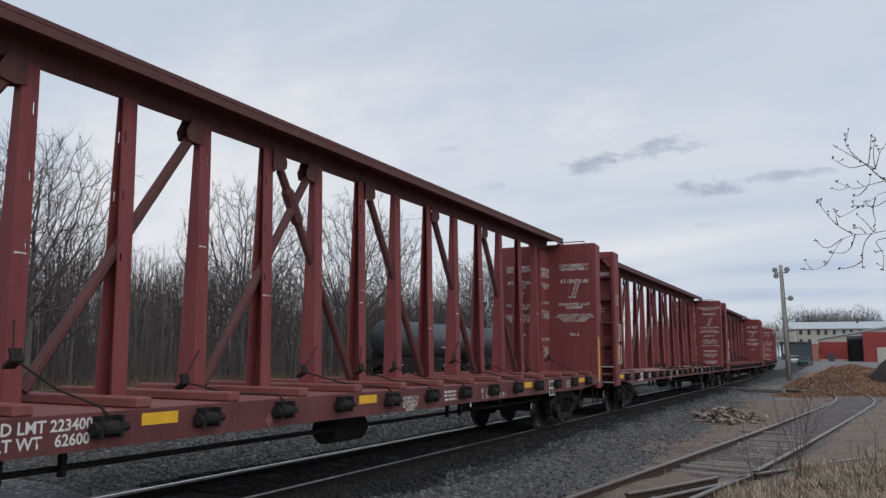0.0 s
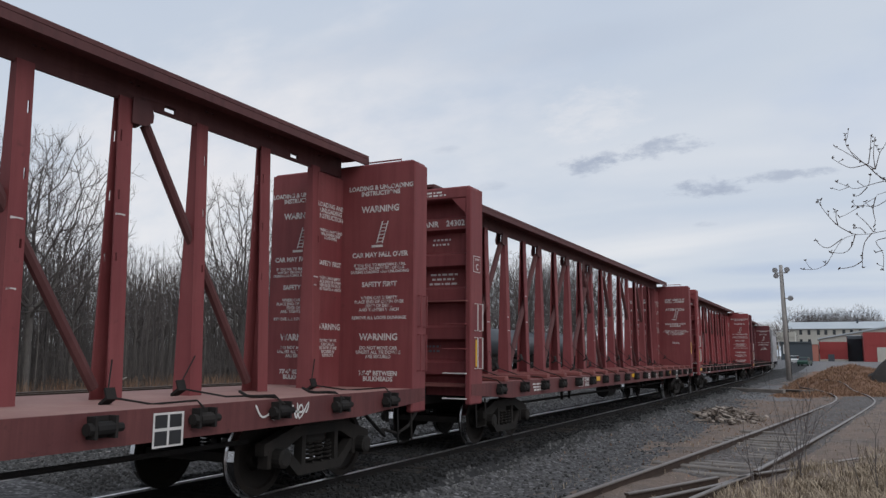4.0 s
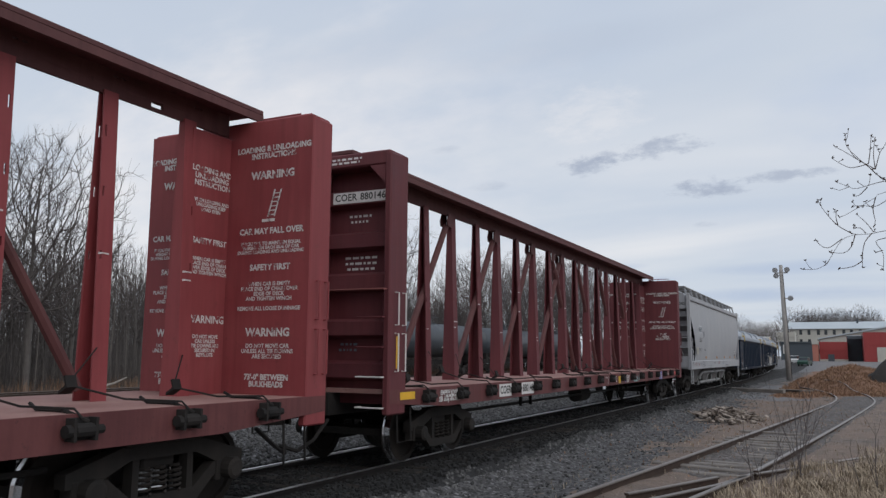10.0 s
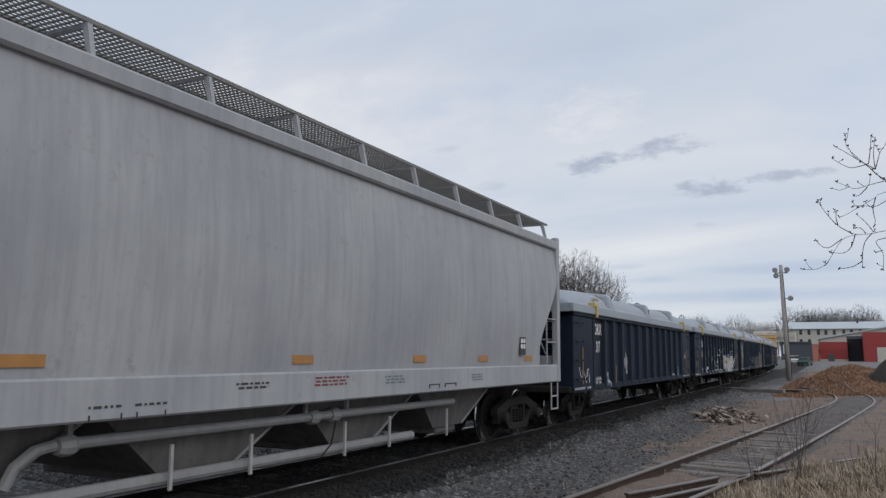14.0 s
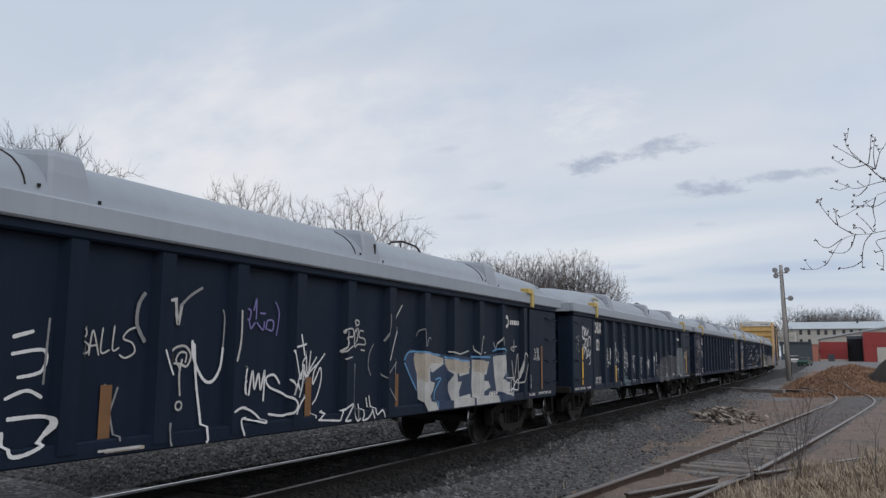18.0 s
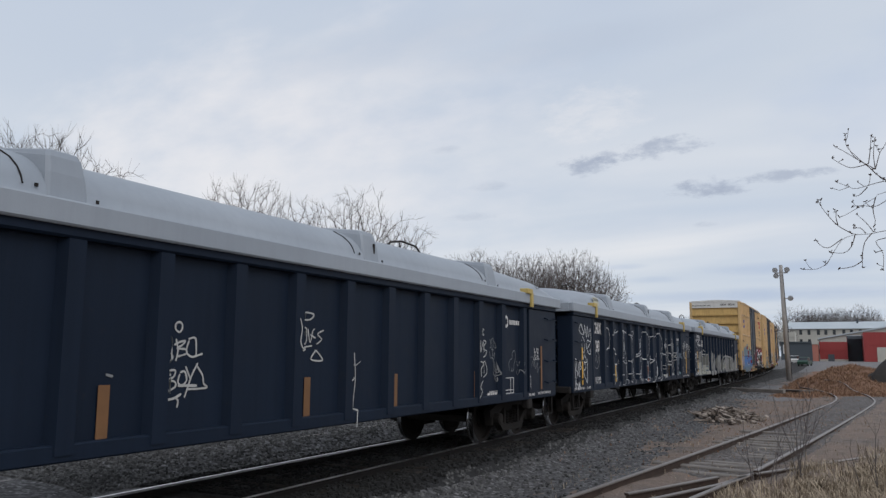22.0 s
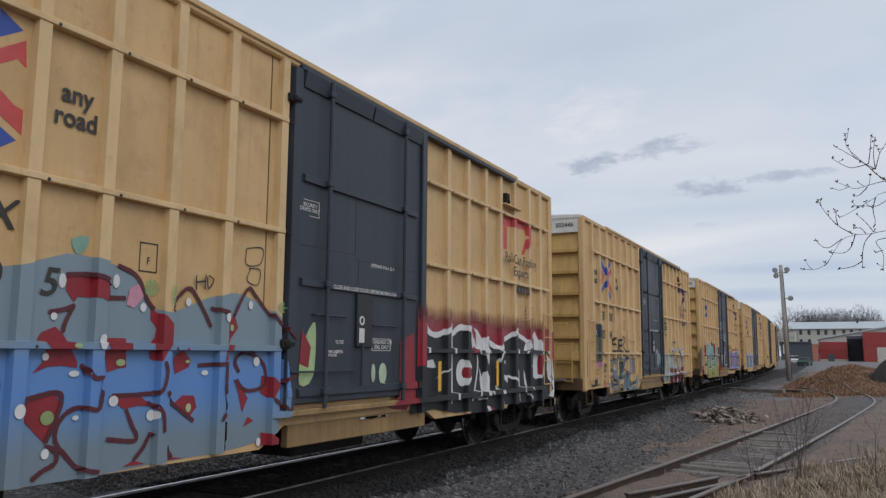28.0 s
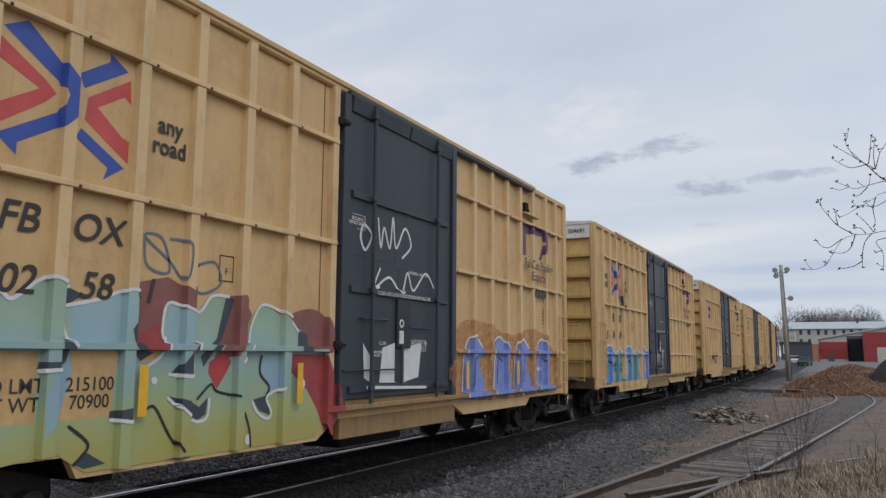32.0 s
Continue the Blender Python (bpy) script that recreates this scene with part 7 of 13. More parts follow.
    for y0, y1 in ((11.02, 11.38), (11.55, 11.97)):
        part("bracket_mark", Mesh().prism([(-H + y0, 1.17), (-H + y0 + 0.03, 1.17), (-H + y0 + 0.03, 1.215), (-H + y1 - 0.03, 1.215), (-H + y1 - 0.03, 1.17), (-H + y1, 1.17), (-H + y1, 1.23), (-H + y0, 1.23)], "x", x - 0.002, x + 0.002), M["letter_black"], car)
    for yy in (4.35, 7.9, 10.77, 13.11, 15.35):
        patch(car, "reflector", -H + yy - 0.2, -H + yy + 0.2, 1.56, 1.66, 1.475, plain("faded_orange", (0.36, 0.17, 0.05), 0.6) if yy == 4.35 else bpy.data.materials["faded_orange"])
    pl = patch(car, "placard", -H + 14.78, -H + 15.08, 1.68, 2.02, 1.52, M["spray_black"])
    for a, b in ((14.81, 14.92), (14.95, 15.05)):
        for c0, c1 in ((1.80, 1.88), (1.91, 1.99)):
            part("stencil_field", Mesh().box(1.523, 1.527, -H + a, -H + b, c0, c1), M["letter"], pl)
    for pts in ([(0.0, 0.0), (0.02, 0.36), (0.14, 0.33), (0.13, 0.20), (0.02, 0.18)], [(0.30, 0.27), (0.21, 0.27), (0.20, 0.06), (0.31, 0.06)], [(0.20, 0.17), (0.28, 0.17)], [(0.34, 0.28), (0.40, 0.08), (0.45, 0.28)], [(0.58, 0.27), (0.50, 0.27), (0.49, 0.06), (0.60, 0.06)], [(0.49, 0.17), (0.57, 0.17)], [(0.66, 0.04), (0.67, 0.32), (0.78, 0.30), (0.76, 0.19), (0.68, 0.17), (0.84, 0.10), (0.94, 0.06), (0.96, -0.04)], [(0.18, 0.38), (0.24, 0.35), (0.30, 0.38)]):
        stroke(car, "spray_black", 0.010, *[(3.08 + 0.80 * a, 1.15 + 0.80 * b) for a, b in pts])
    patch(car, "primer_patch", -H + 1.45, -H + 1.85, 1.75, 2.05, 1.535, plain("primer_beige", (0.42, 0.40, 0.33), 0.7), 0.003)
    truck(car, -H + 1.45)
    truck(car, H - 1.45)
    couplers(car, H, 0.62)
    return car


# ---- gondolas with pale covers ----
GH = 7.98
GON_RIBS = [1.75, 2.85, 3.75, 4.73, 5.76, 6.78, 7.84, 8.88, 9.93, 10.94, 11.95, 12.98, 14.10]


def gondola(number, label, art, seed, marks, bright):
    r = random.Random(seed)
    car = thing("covered_gondola_car", label, "freight car", "train")
    g = M["gon"]
    for s in (-1, 1):
        side = part("side", Mesh().box(min(s * 1.36, s * 1.42), max(s * 1.36, s * 1.42), -GH, GH, 0.92, 2.70), g, car)
        part("top_chord", Mesh().box(min(s * 1.36, s * 1.53), max(s * 1.36, s * 1.53), -GH, GH, 2.60, 2.735, 0.02), g, side)
        part("side_sill", Mesh().box(min(s * 1.36, s * 1.495), max(s * 1.36, s * 1.495), -GH + 0.02, GH - 0.02, 0.80, 0.95, 0.015), g, side)
        # solid end bays stand flush with the ribs
        for e in (-1, 1):
            part("end_bay", Mesh().box(min(s * 1.415, s * 1.50), max(s * 1.415, s * 1.50), min(e * (GH - 1.62), e * (GH - 0.004)), max(e * (GH - 1.62), e * (GH - 0.004)), 0.82, 2.597, 0.01), g, side)
        for y in GON_RIBS:
            part("rib", Mesh().prism([(s * 1.42, -GH + y - 0.13), (s * 1.51, -GH + y - 0.085), (s * 1.51, -GH + y + 0.085), (s * 1.42, -GH + y + 0.13)], "z", 0.86, 2.61), g, side)
    part("floor", Mesh().box(-1.36, 1.36, -GH + 0.05, GH - 0.05, 0.95, 1.02), M["black"], car)
    part("centre_sill", Mesh().box(-0.3, 0.3, -GH, GH, 0.70, 0.95), M["black"], car)
    for e in (-1, 1):
        wall = part("end_wall", Mesh().box(-1.40, 1.40, min(e * (GH - 0.22), e * (GH - 0.26)), max(e * (GH - 0.22), e * (GH - 0.26)), 0.92, 2.70), g, car)
        for z in (1.18, 1.56, 1.94, 2.32):
            part("end_rib", Mesh().prism([(e * (GH - 0.22), z - 0.11), (e * (GH - 0.08), z - 0.06), (e * (GH - 0.08), z + 0.06), (e * (GH - 0.22), z + 0.11)], "x", 0.15 if e < 0 else -1.40, 1.12 if e < 0 else 1.40), g, wall)
        part("end_panel", Mesh().box(-1.40, 0.12, min(e * (GH - 0.06), e * (GH - 0.2)), max(e * (GH - 0.06), e * (GH - 0.2)), 0.92, 2.62), g, wall)
        for s in (-1, 1):
            part("corner_post", Mesh().box(min(s * 1.12, s * 1.496), max(s * 1.12, s * 1.496), min(e * (GH - 0.2), e * (GH + 0.004)), max(e * (GH - 0.2), e * (GH + 0.004)), 0.81, 2.60, 0.02), g, wall)
        part("end_sill", Mesh().box(-1.45, 1.45, min(e * (GH - 0.25), e * (GH + 0.12)), max(e * (GH - 0.25), e * (GH + 0.12)), 0.80, 0.95, 0.02), M["black"], car)
        m = Mesh()
        for k in range(5):
            m.tube([(0.62, e * (GH + 0.03), 1.1 + 0.36 * k), (1.08, e * (GH + 0.03), 1.1 + 0.36 * k)], 0.014, 5)
        part("end_ladder", m.tube([(0.62, e * (GH + 0.03), 0.95), (0.62, e * (GH + 0.03), 2.6)], 0.014, 5).tube([(1.08, e * (GH + 0.03), 0.95), (1.08, e * (GH + 0.03), 2.6)], 0.014, 5), g, car)
    for k in range(4):
        z = 1.10 + 0.44 * k
        for y0 in (0.15, 2 * GH - 0.72):
            grab(car, [(1.50, -GH + y0, z + 0.03), (1.58, -GH + y0, z), (1.58, -GH + y0 + 0.55, z), (1.50, -GH + y0 + 0.55, z + 0.03)], g)
    for y0 in (0.12, 2 * GH - 0.6):
        part("step", Mesh().tube([(1.45, -GH + y0, 0.82), (1.46, -GH + y0, 0.45), (1.46, -GH + y0 + 0.45, 0.45), (1.45, -GH + y0 + 0.45, 0.82)], 0.018, 5), M["black"], car)
    # cover: upright rim, barrel shell that rounds down at both ends, three square humps on each shoulder
    def shell(x, y):
        d = max(0.0, min(1.0, (GH + 0.10 - abs(y)) / 1.7))
        return 2.90 + (0.03 + 0.485 * (1 - (1 - d) ** 2) ** 0.55) * max(0.0, 1 - (abs(x) / 1.47) ** 3) ** 0.5
    rows = []
    for k in range(57):
        y = -(GH + 0.10) * math.cos(math.pi * k / 56) if k in (0, 56) else -(GH + 0.10) + (2 * GH + 0.20) * (k / 56 if 8 < k < 48 else 0.5 - 0.5 * math.cos(math.pi * k / 56))
        row = [(-1.56, y, 2.897)] + [(1.47 * math.sin(math.pi / 2 * (-1 + i / 9)), y, shell(1.47 * math.sin(math.pi / 2 * (-1 + i / 9)), y)) for i in range(19)] + [(1.56, y, 2.897)]
        rows.append(row if k not in (0, 56) else [(p[0], p[1], 2.896) for p in row])
    rows.sort(key=lambda q: q[0][1])
    cov = part("cover", Mesh().sheet(rows), M["cover"], car, "pale grey fibreglass cover", smooth=True)
    part("cover_rim", Mesh().box(1.46, 1.58, -GH - 0.16, GH + 0.16, 2.69, 2.90, 0.018).box(-1.58, -1.46, -GH - 0.16, GH + 0.16, 2.69, 2.90, 0.018).box(-1.46, 1.46, -GH - 0.16, -GH - 0.02, 2.69, 2.90, 0.01).box(-1.46, 1.46, GH + 0.02, GH + 0.16, 2.69, 2.90, 0.01), M["cover"], cov)
    for y in (3.65, 8.36, 12.5):
        c = -GH + y
        for s in (-1, 1):
            tiers = [(1.485, 0.70, 0.205, 2.90), (1.455, 0.72, 0.190, 3.12), (1.42, 0.74, 0.172, 3.26), (1.385, 0.76, 0.15, 3.315), (1.32, 0.80, 0.11, 3.34)]
            v = []
            for k, (xo, xi, hw, z) in enumerate(tiers):
                top = max(z, shell(xi, c) + 0.012 * k)
                v += [(s * (xo - 0.03), c - hw, z), (s * xo, c - hw + 0.03, z), (s * xo, c + hw - 0.03, z), (s * (xo - 0.03), c + hw, z), (s * xi, c + hw, top - 0.02), (s * xi, c - hw, top - 0.02)]
            n = 6
            part("cover_hump", Mesh().add(v, [(j + n * i, (j + 1) % n + n * i, (j + 1) % n + n * i + n, j + n * i + n) for i in range(4) for j in range(n)] + [tuple(range(4 * n, 5 * n))]), M["cover"], cov, smooth=False)
        part("cover_seam", Mesh().tube([(x, c - 0.40, shell(x, c - 0.40) + 0.004) for x in (1.46, 1.43, 1.38, 1.28, 1.12)], 0.009, 4), M["black"], cov)
        part("rivet", Mesh().box(1.462, 1.47, c - 0.30, c - 0.27, 2.97, 3.0), M["black"], cov)
        part("rivet", Mesh().box(1.462, 1.47, c + 0.28, c + 0.31, 2.93, 2.96), M["black"], cov)
    part("hump_slot", Mesh().box(1.45, 1.468, -GH + 8.42, -GH + 8.455, 2.98, 3.16), M["black"], cov)
    for y in (2.6, 10.8):
        c = -GH + y
        part("lifting_cable", Mesh().tube([(0.55, c - 0.55, 3.38), (0.55, c - 0.38, 3.50), (0.55, c, 3.56), (0.55, c + 0.5, 3.53), (0.55, c + 0.75, 3.38)], 0.018, 5).tube([(0.55, c - 0.1, 3.56), (0.55, c - 0.02, 3.38)], 0.014, 5), M["black"], cov)
    for y in (1.72, 2 * GH - 1.72):
        part("clamp", Mesh().box(1.575, 1.62, -GH + y - 0.06, -GH + y + 0.06, 2.62, 2.90, 0.008).box(1.42, 1.62, -GH + y - 0.28, -GH + y + 0.02, 2.88, 2.98, 0.008), M["clamp"], cov, "yellow cover clamp")
    words(car, "CSI", GH - 1.0, 3.18, 1.43, 0.16, M["letter_black"], 0.002).matrix_basis = on_side(GH - 0.95, 3.10, 1.425) @ pose(0, 0, 0, -22, 0, 0)
    lab = part("caution_label", Mesh().box(-0.24, 0.24, -0.11, 0.11, 0.0, 0.003), M["label_cream"], cov)
    lab.matrix_basis = on_side(-GH + 2.22, 3.06, 1.445) @ pose(0, 0, 0, -16, 0, 0)
    part("lettering", lettering("CAUTION", 0.10, M["letter_black"], 0.002), None, cov, at=on_side(-GH + 2.22, 3.06, 1.445) @ pose(0, 0, 0, -16, 0, 0) @ pose(0, 0.04, 0.006))
    # lettering
    x = 1.432
    words(car, "CHUX", -GH + 2.36, marks[0], x, 0.38, M["letter"], 0.014, "", 0.62)
    words(car, number, -GH + 2.35, marks[1], x, 0.38, M["letter"], 0.014, "", 0.62)
    words(car, "LD LMT 220900\nLT WT   65100", -GH + 2.33, 1.02, x, 0.12, M["letter"], 0.003, "", 0.75)
    words(car, "IL    52-6\nIW   9-6\nIH    5-6\nCU FT 2743", GH - 1.225, 1.69, 1.505, 0.072, M["letter"], 0.002)
    words(car, "2 INCH HF COMP SHOES", GH - 0.75, 0.90, 1.505, 0.07, M["letter"], 0.002)
    part("lettering", lettering("JACK HERE", 0.050, M["letter"], 0.001), None, car, at=on_side(GH - 1.56, 1.14, 1.505) @ pose(0, 0, 0, 0, 0, -90))
    words(car, "PAINTED 9-06", GH - 3.27, 1.0, 1.432, 0.07, M["letter"], 0.002)
    text_bars(car, GH - 3.27, 0.96, 1.432, 0.6, 1, M["letter"], 0.04, 0.07, False, seed + 9)
    words(car, "PULL HERE", GH - 1.5, 0.89, 1.505, 0.07, M["letter"], 0.002)
    words(car, "2 INCH HF COMP SHOES", -GH + 0.5, 0.89, 1.505, 0.075, M["letter"], 0.002)
    words(car, "PULL HERE", -GH + 1.25, 0.89, 1.505, 0.07, M["letter"], 0.002)
    words_front(car, "CHUX " + number, -0.55, 2.42, -GH + 0.055, 0.2, M["letter"], 0.006)
    text_bars(car, -0.8, 1.9, -GH + 0.055, 0.35, 4, M["letter"], 0.035, 0.075, True, seed)
    fr = Mesh()
    y0, y1, z0, z1 = 2 * GH - 2.74, 2 * GH - 2.28, 0.95, 1.25
    for a in ((y0, y0 + 0.015, z0, z1), (y1 - 0.015, y1, z0, z1), (y0, y1, z0, z0 + 0.015), (y0, y1, z1 - 0.015, z1), (y0, y1, z0 + 0.06, z0 + 0.075), (y0 + 0.3, y0 + 0.312, z0, z1)):
        fr.box(1.42, 1.426, -GH + a[0], -GH + a[1], a[2], a[3])
    part("stencil_frame", fr, M["letter"], car, "white outlined inspection stencil")
    if number != "317":
        # round emblem with plain bars beside it
        disc_ = Mesh()
        for k in range(24):
            a0, a1 = 2 * math.pi * k / 24, 2 * math.pi * (k + 1) / 24
            disc_.add([(0.12 * math.cos(a0), 0.15 * math.sin(a0), 0), (0.12 * math.cos(a1), 0.15 * math.sin(a1), 0), (0.065 * math.cos(a1) + 0.01, 0.08 * math.sin(a1), 0), (0.065 * math.cos(a0) + 0.01, 0.08 * math.sin(a0), 0)], [(0, 1, 2, 3)])
        part("emblem", disc_, M["letter"], car, "white ring emblem", at=on_side(GH - 2.67, 2.30, x) @ Matrix.Diagonal((0.8, 0.8, 1, 1)))
        text_bars(car, GH - 2.24, 2.25, x, 0.54, 1, M["letter"], 0.085, 0.12, False, seed + 3)
    for y in (0.72, 2 * GH - 0.95):
        patch(car, "reflector", -GH + y - 0.04, -GH + y + 0.05, 0.98, 1.86, 1.510, M["reflector"] if bright else M["orange_faded"])
    for y in (4.16, 7.05, 9.12, 11.88):
        patch(car, "reflector", -GH + y - 0.06, -GH + y + 0.06, 0.95, 1.4, 1.432, M["reflector"] if bright else M["orange_faded"])
    for e in (-1, 1):
        part("jack_pad", Mesh().box(1.36, 1.5, e * (GH - 1.575) - 0.125, e * (GH - 1.575) + 0.125, 0.62, 0.82, 0.02), M["black"], car)
    for k, (y, z, w, h, mat, wide) in enumerate(art):
        rib = any(abs(y - b) < 0.2 for b in GON_RIBS)
        xx = 1.504 if (y < 1.6 or y > 14.3) else 1.515
        spray(car, seed * 31 + k, -GH + y, z, xx, w, h, M[mat], wide, max(3, int(w / 0.22)), 24)
    truck(car, -GH + 1.5)
    truck(car, GH - 1.5)
    couplers(car, GH, 0.63)
    return car


M["clamp"] = weathered("worn_yellow_clamp", (0.46, 0.32, 0.08), (0.55, 0.42, 0.16), (0.2, 0.1, 0.05), 0.6, 4.0, 0.5, 0.2)
M["label_cream"] = plain("faded_cream_label", (0.46, 0.44, 0.33), 0.6)
M["orange_faded"] = plain("faded_orange_tape", (0.17, 0.080, 0.030), 0.6)


# ---- yellow high boxcars ----
BH = 7.66
DOOR_RIBS = (1.24, 2.50, 3.72)
BOX_POSTS = [0.77, 1.46, 2.17, 2.91, 3.61, 4.36, 5.11, 5.96, 9.36, 10.21, 10.97, 11.72, 12.41, 13.12, 13.92, 14.57]


def boxcar_paint(name, base, pieces):
    """Faded yellow with sprayed pieces: (y0, y1, ztop, waves, colours, scale, seed) from the near end."""
    s = Nodes(name)
    v0 = s.vec(vary=37.0)
    worn_ = s.ramp(s.noise(v0, 0.6, 6.0, 0.6), [(0.32, 0.0), (0.70, 1.0)])
    run = s.ramp(s.noise(s.vec((5.0, 5.0, 0.32), vary=37.0), 1.6, 5.0, 0.65), [(0.45, 0.0), (0.75, 1.0)])
    speck = s.ramp(s.noise(v0, 6.0, 5.0, 0.7), [(0.60, 0.0), (0.72, 1.0)])
    col = s.mix(worn_, base, tuple(min(1, c * 1.12 + 0.02) for c in base))
    col = s.mix(s.math("MULTIPLY", run, 0.16), col, tuple(0.6 * c for c in base))
    col = s.mix(s.math("MULTIPLY", speck, 0.28), col, (0.22, 0.12, 0.05))
    grime = s.ramp(s.noise(s.vec((1.0, 1.0, 0.7), vary=23.0), 1.7, 8.0, 0.68), [(0.48, 0.0), (0.70, 0.55)])
    col = s.mix(grime, col, (0.34, 0.215, 0.095))
    pale = s.ramp(s.noise(s.vec((0.6, 0.6, 1.4), vary=51.0), 3.1, 7.0, 0.7), [(0.56, 0.0), (0.74, 0.5)])
    col = s.mix(pale, col, (0.60, 0.45, 0.26))
    runs = s.ramp(s.noise(s.vec((11.0, 11.0, 0.22), vary=29.0), 1.3, 4.0, 0.7), [(0.60, 0.0), (0.80, 0.32)])
    col = s.mix(runs, col, (0.23, 0.14, 0.065))
    sep = s.n.new("ShaderNodeSeparateXYZ")
    s.l.new(s.tc.outputs["Object"], sep.inputs[0])
    x, y, z = sep.outputs
    side = s.math("GREATER_THAN", x, 1.40)
    for y0, y1, ztop, waves, colours, scale, seed in pieces:
        v = s.vec(off=(seed * 3.7, seed * 1.3, seed * 2.1))
        edge = s.math("MULTIPLY", s.math("SUBTRACT", s.noise(s.vec((0.0, 1.0, 0.25), (seed, seed * 2, 0)), 2.2, 2.0, 0.5), 0.5), waves)
        m = s.math("LESS_THAN", z, s.math("ADD", edge, ztop))
        m = s.math("MULTIPLY", m, s.math("MULTIPLY", s.math("GREATER_THAN", y, -BH + y0), s.math("LESS_THAN", y, -BH + y1)))
        m = s.math("MULTIPLY", m, side)
        body = s.ramp(s.noise(v, scale, 1.5, 0.45, 1.6), colours, True)
        col = s.mix(m, col, body)
    r = s.math("ADD", s.math("MULTIPLY", worn_, 0.15), 0.5)
    return s.done(col, r, 0.0, s.noise(v0, 40.0, 4.0), 0.12, 0.006)


def boxcar(number, label, paintm, postm, seed, art, right_logo):
    r = random.Random(seed)
    car = thing("high_boxcar", label, "freight car", "train")
    yl = paintm
    part("interior", Mesh().box(-1.40, 1.40, -BH + 0.2, BH - 0.2, 1.05, 5.0), M["black"], car)
    for s in (-1, 1):
        mat = yl if s > 0 else M["yellow"]
        edge = postm if s > 0 else M["yellow"]
        side = part("side", Mesh().prism([(-BH + 0.012, 0.84), (-BH + 2.4, 0.84), (-BH + 2.5, 0.66), (-BH + 5.8, 0.66), (-BH + 6.2, 0.88), (-BH + 9.5, 0.88), (-BH + 9.9, 0.70), (-BH + 12.8, 0.70), (-BH + 13.0, 0.84), (BH - 0.012, 0.84), (BH - 0.012, 5.08), (-BH + 0.012, 5.08)], "x", min(s * 1.40, s * 1.475), max(s * 1.40, s * 1.475)), mat, car)
        part("roof_rail", Mesh().box(min(s * 1.41, s * 1.535), max(s * 1.41, s * 1.535), -BH + 0.006, BH - 0.006, 5.02, 5.13, 0.02), mat, side)
        for y in BOX_POSTS:
            part("side_post", Mesh().prism([(s * 1.47, -BH + y - 0.068), (s * 1.55, -BH + y - 0.058), (s * 1.55, -BH + y + 0.058), (s * 1.47, -BH + y + 0.068)], "z", 0.95 if not 2.4 < y < 5.9 else 0.78, 5.03), edge, side)
        for z in (1.73, 3.04, 4.32):
            for a, b in ((0.74, 6.02), (9.36, 15.05)):
                part("belt_rail", Mesh().box(min(s * 1.47, s * 1.525), max(s * 1.47, s * 1.562), -BH + a, -BH + b, z - 0.028, z + 0.028, 0.006), edge, side)
        if s > 0:
            for y in (5.78, 9.52):
                part("side_seam", Mesh().box(1.474, 1.478, -BH + y - 0.008, -BH + y + 0.008, 1.0, 5.02), M["grimy_sill"], side)
            bolt = Mesh()
            for z in (1.73, 3.04, 4.32):
                for y in BOX_POSTS:
                    bolt.lathe([(1.560, 0.0), (1.560, 0.017), (1.570, 0.013), (1.570, 0.0)], 6, -BH + y + 0.115, z - 0.012)
            part("bolt", bolt, M["letter_black"], side)["kind"] = "stuff"
        for e in (-1, 1):
            part("corner_post", Mesh().box(min(s * 1.38, s * 1.54), max(s * 1.38, s * 1.54), min(e * (BH - 0.16), e * BH), max(e * (BH - 0.16), e * BH), 0.80, 5.10, 0.03), mat, side)
        part("eave_angle", Mesh().box(min(s * 1.46, s * 1.56), max(s * 1.46, s * 1.56), -BH + 2.1, BH - 2.1, 5.08, 5.15, 0.01), mat, side)
    # plug door
    DY = -BH - 0.17
    d = part("door", Mesh().box(1.475, 1.56, DY + 6.40, DY + 9.36, 1.10, 4.98, 0.02), M["door"], car, "black sliding plug door")
    for z in DOOR_RIBS:
        part("door_rib", Mesh().prism([(1.555, z - 0.05), (1.60, z - 0.045), (1.60, z + 0.03), (1.555, z + 0.05)], "y", DY + 6.47, DY + 9.22), M["door"], d)
    # overhanging top rail in two lengths, recessed seams of the door sheets
    for a, b in ((6.42, 7.93), (7.97, 9.34)):
        part("top_rail", Mesh().prism([(1.555, 4.80), (1.585, 4.80), (1.625, 4.985), (1.555, 4.985)], "y", DY + a, DY + b), M["door"], d)
    for y0, y1, z0, z1 in ((6.42, 7.62, 2.925, 2.937), (7.62, 9.34, 2.865, 2.877), (7.612, 7.626, 2.935, 3.67), (7.70, 7.714, 2.55, 2.87)):
        part("door_seam", Mesh().box(1.556, 1.5625, DY + y0, DY + y1, z0, z1), M["spray_ink"], d)
    for y in (6.93, 8.79):
        part("lock_rod", Mesh().tube([(1.63, DY + y, 1.05), (1.63, DY + y, 5.0)], 0.027, 8), M["door"], d)
        for z in (1.24, 2.50, 3.72, 4.84):
            part("rod_guide", Mesh().box(1.56, 1.66, DY + y - 0.05, DY + y + 0.05, z - 0.035, z + 0.035, 0.008), M["door"], d)
    crank = part("crank_box", Mesh().box(1.556, 1.605, DY + 7.64, DY + 8.02, 1.76, 2.44, 0.01), M["spray_ink"], d, "black crank housing")
    part("crank_dial", Mesh().lathe([(1.606, 0.036), (1.606, 0.060), (1.612, 0.058), (1.612, 0.038)], 14, DY + 7.74, 2.10), M["letter"], crank, "white painted ring")
    part("crank_label", Mesh().box(1.606, 1.610, DY + 7.68, DY + 7.80, 1.82, 2.00), M["letter"], crank, "pale notice plate")
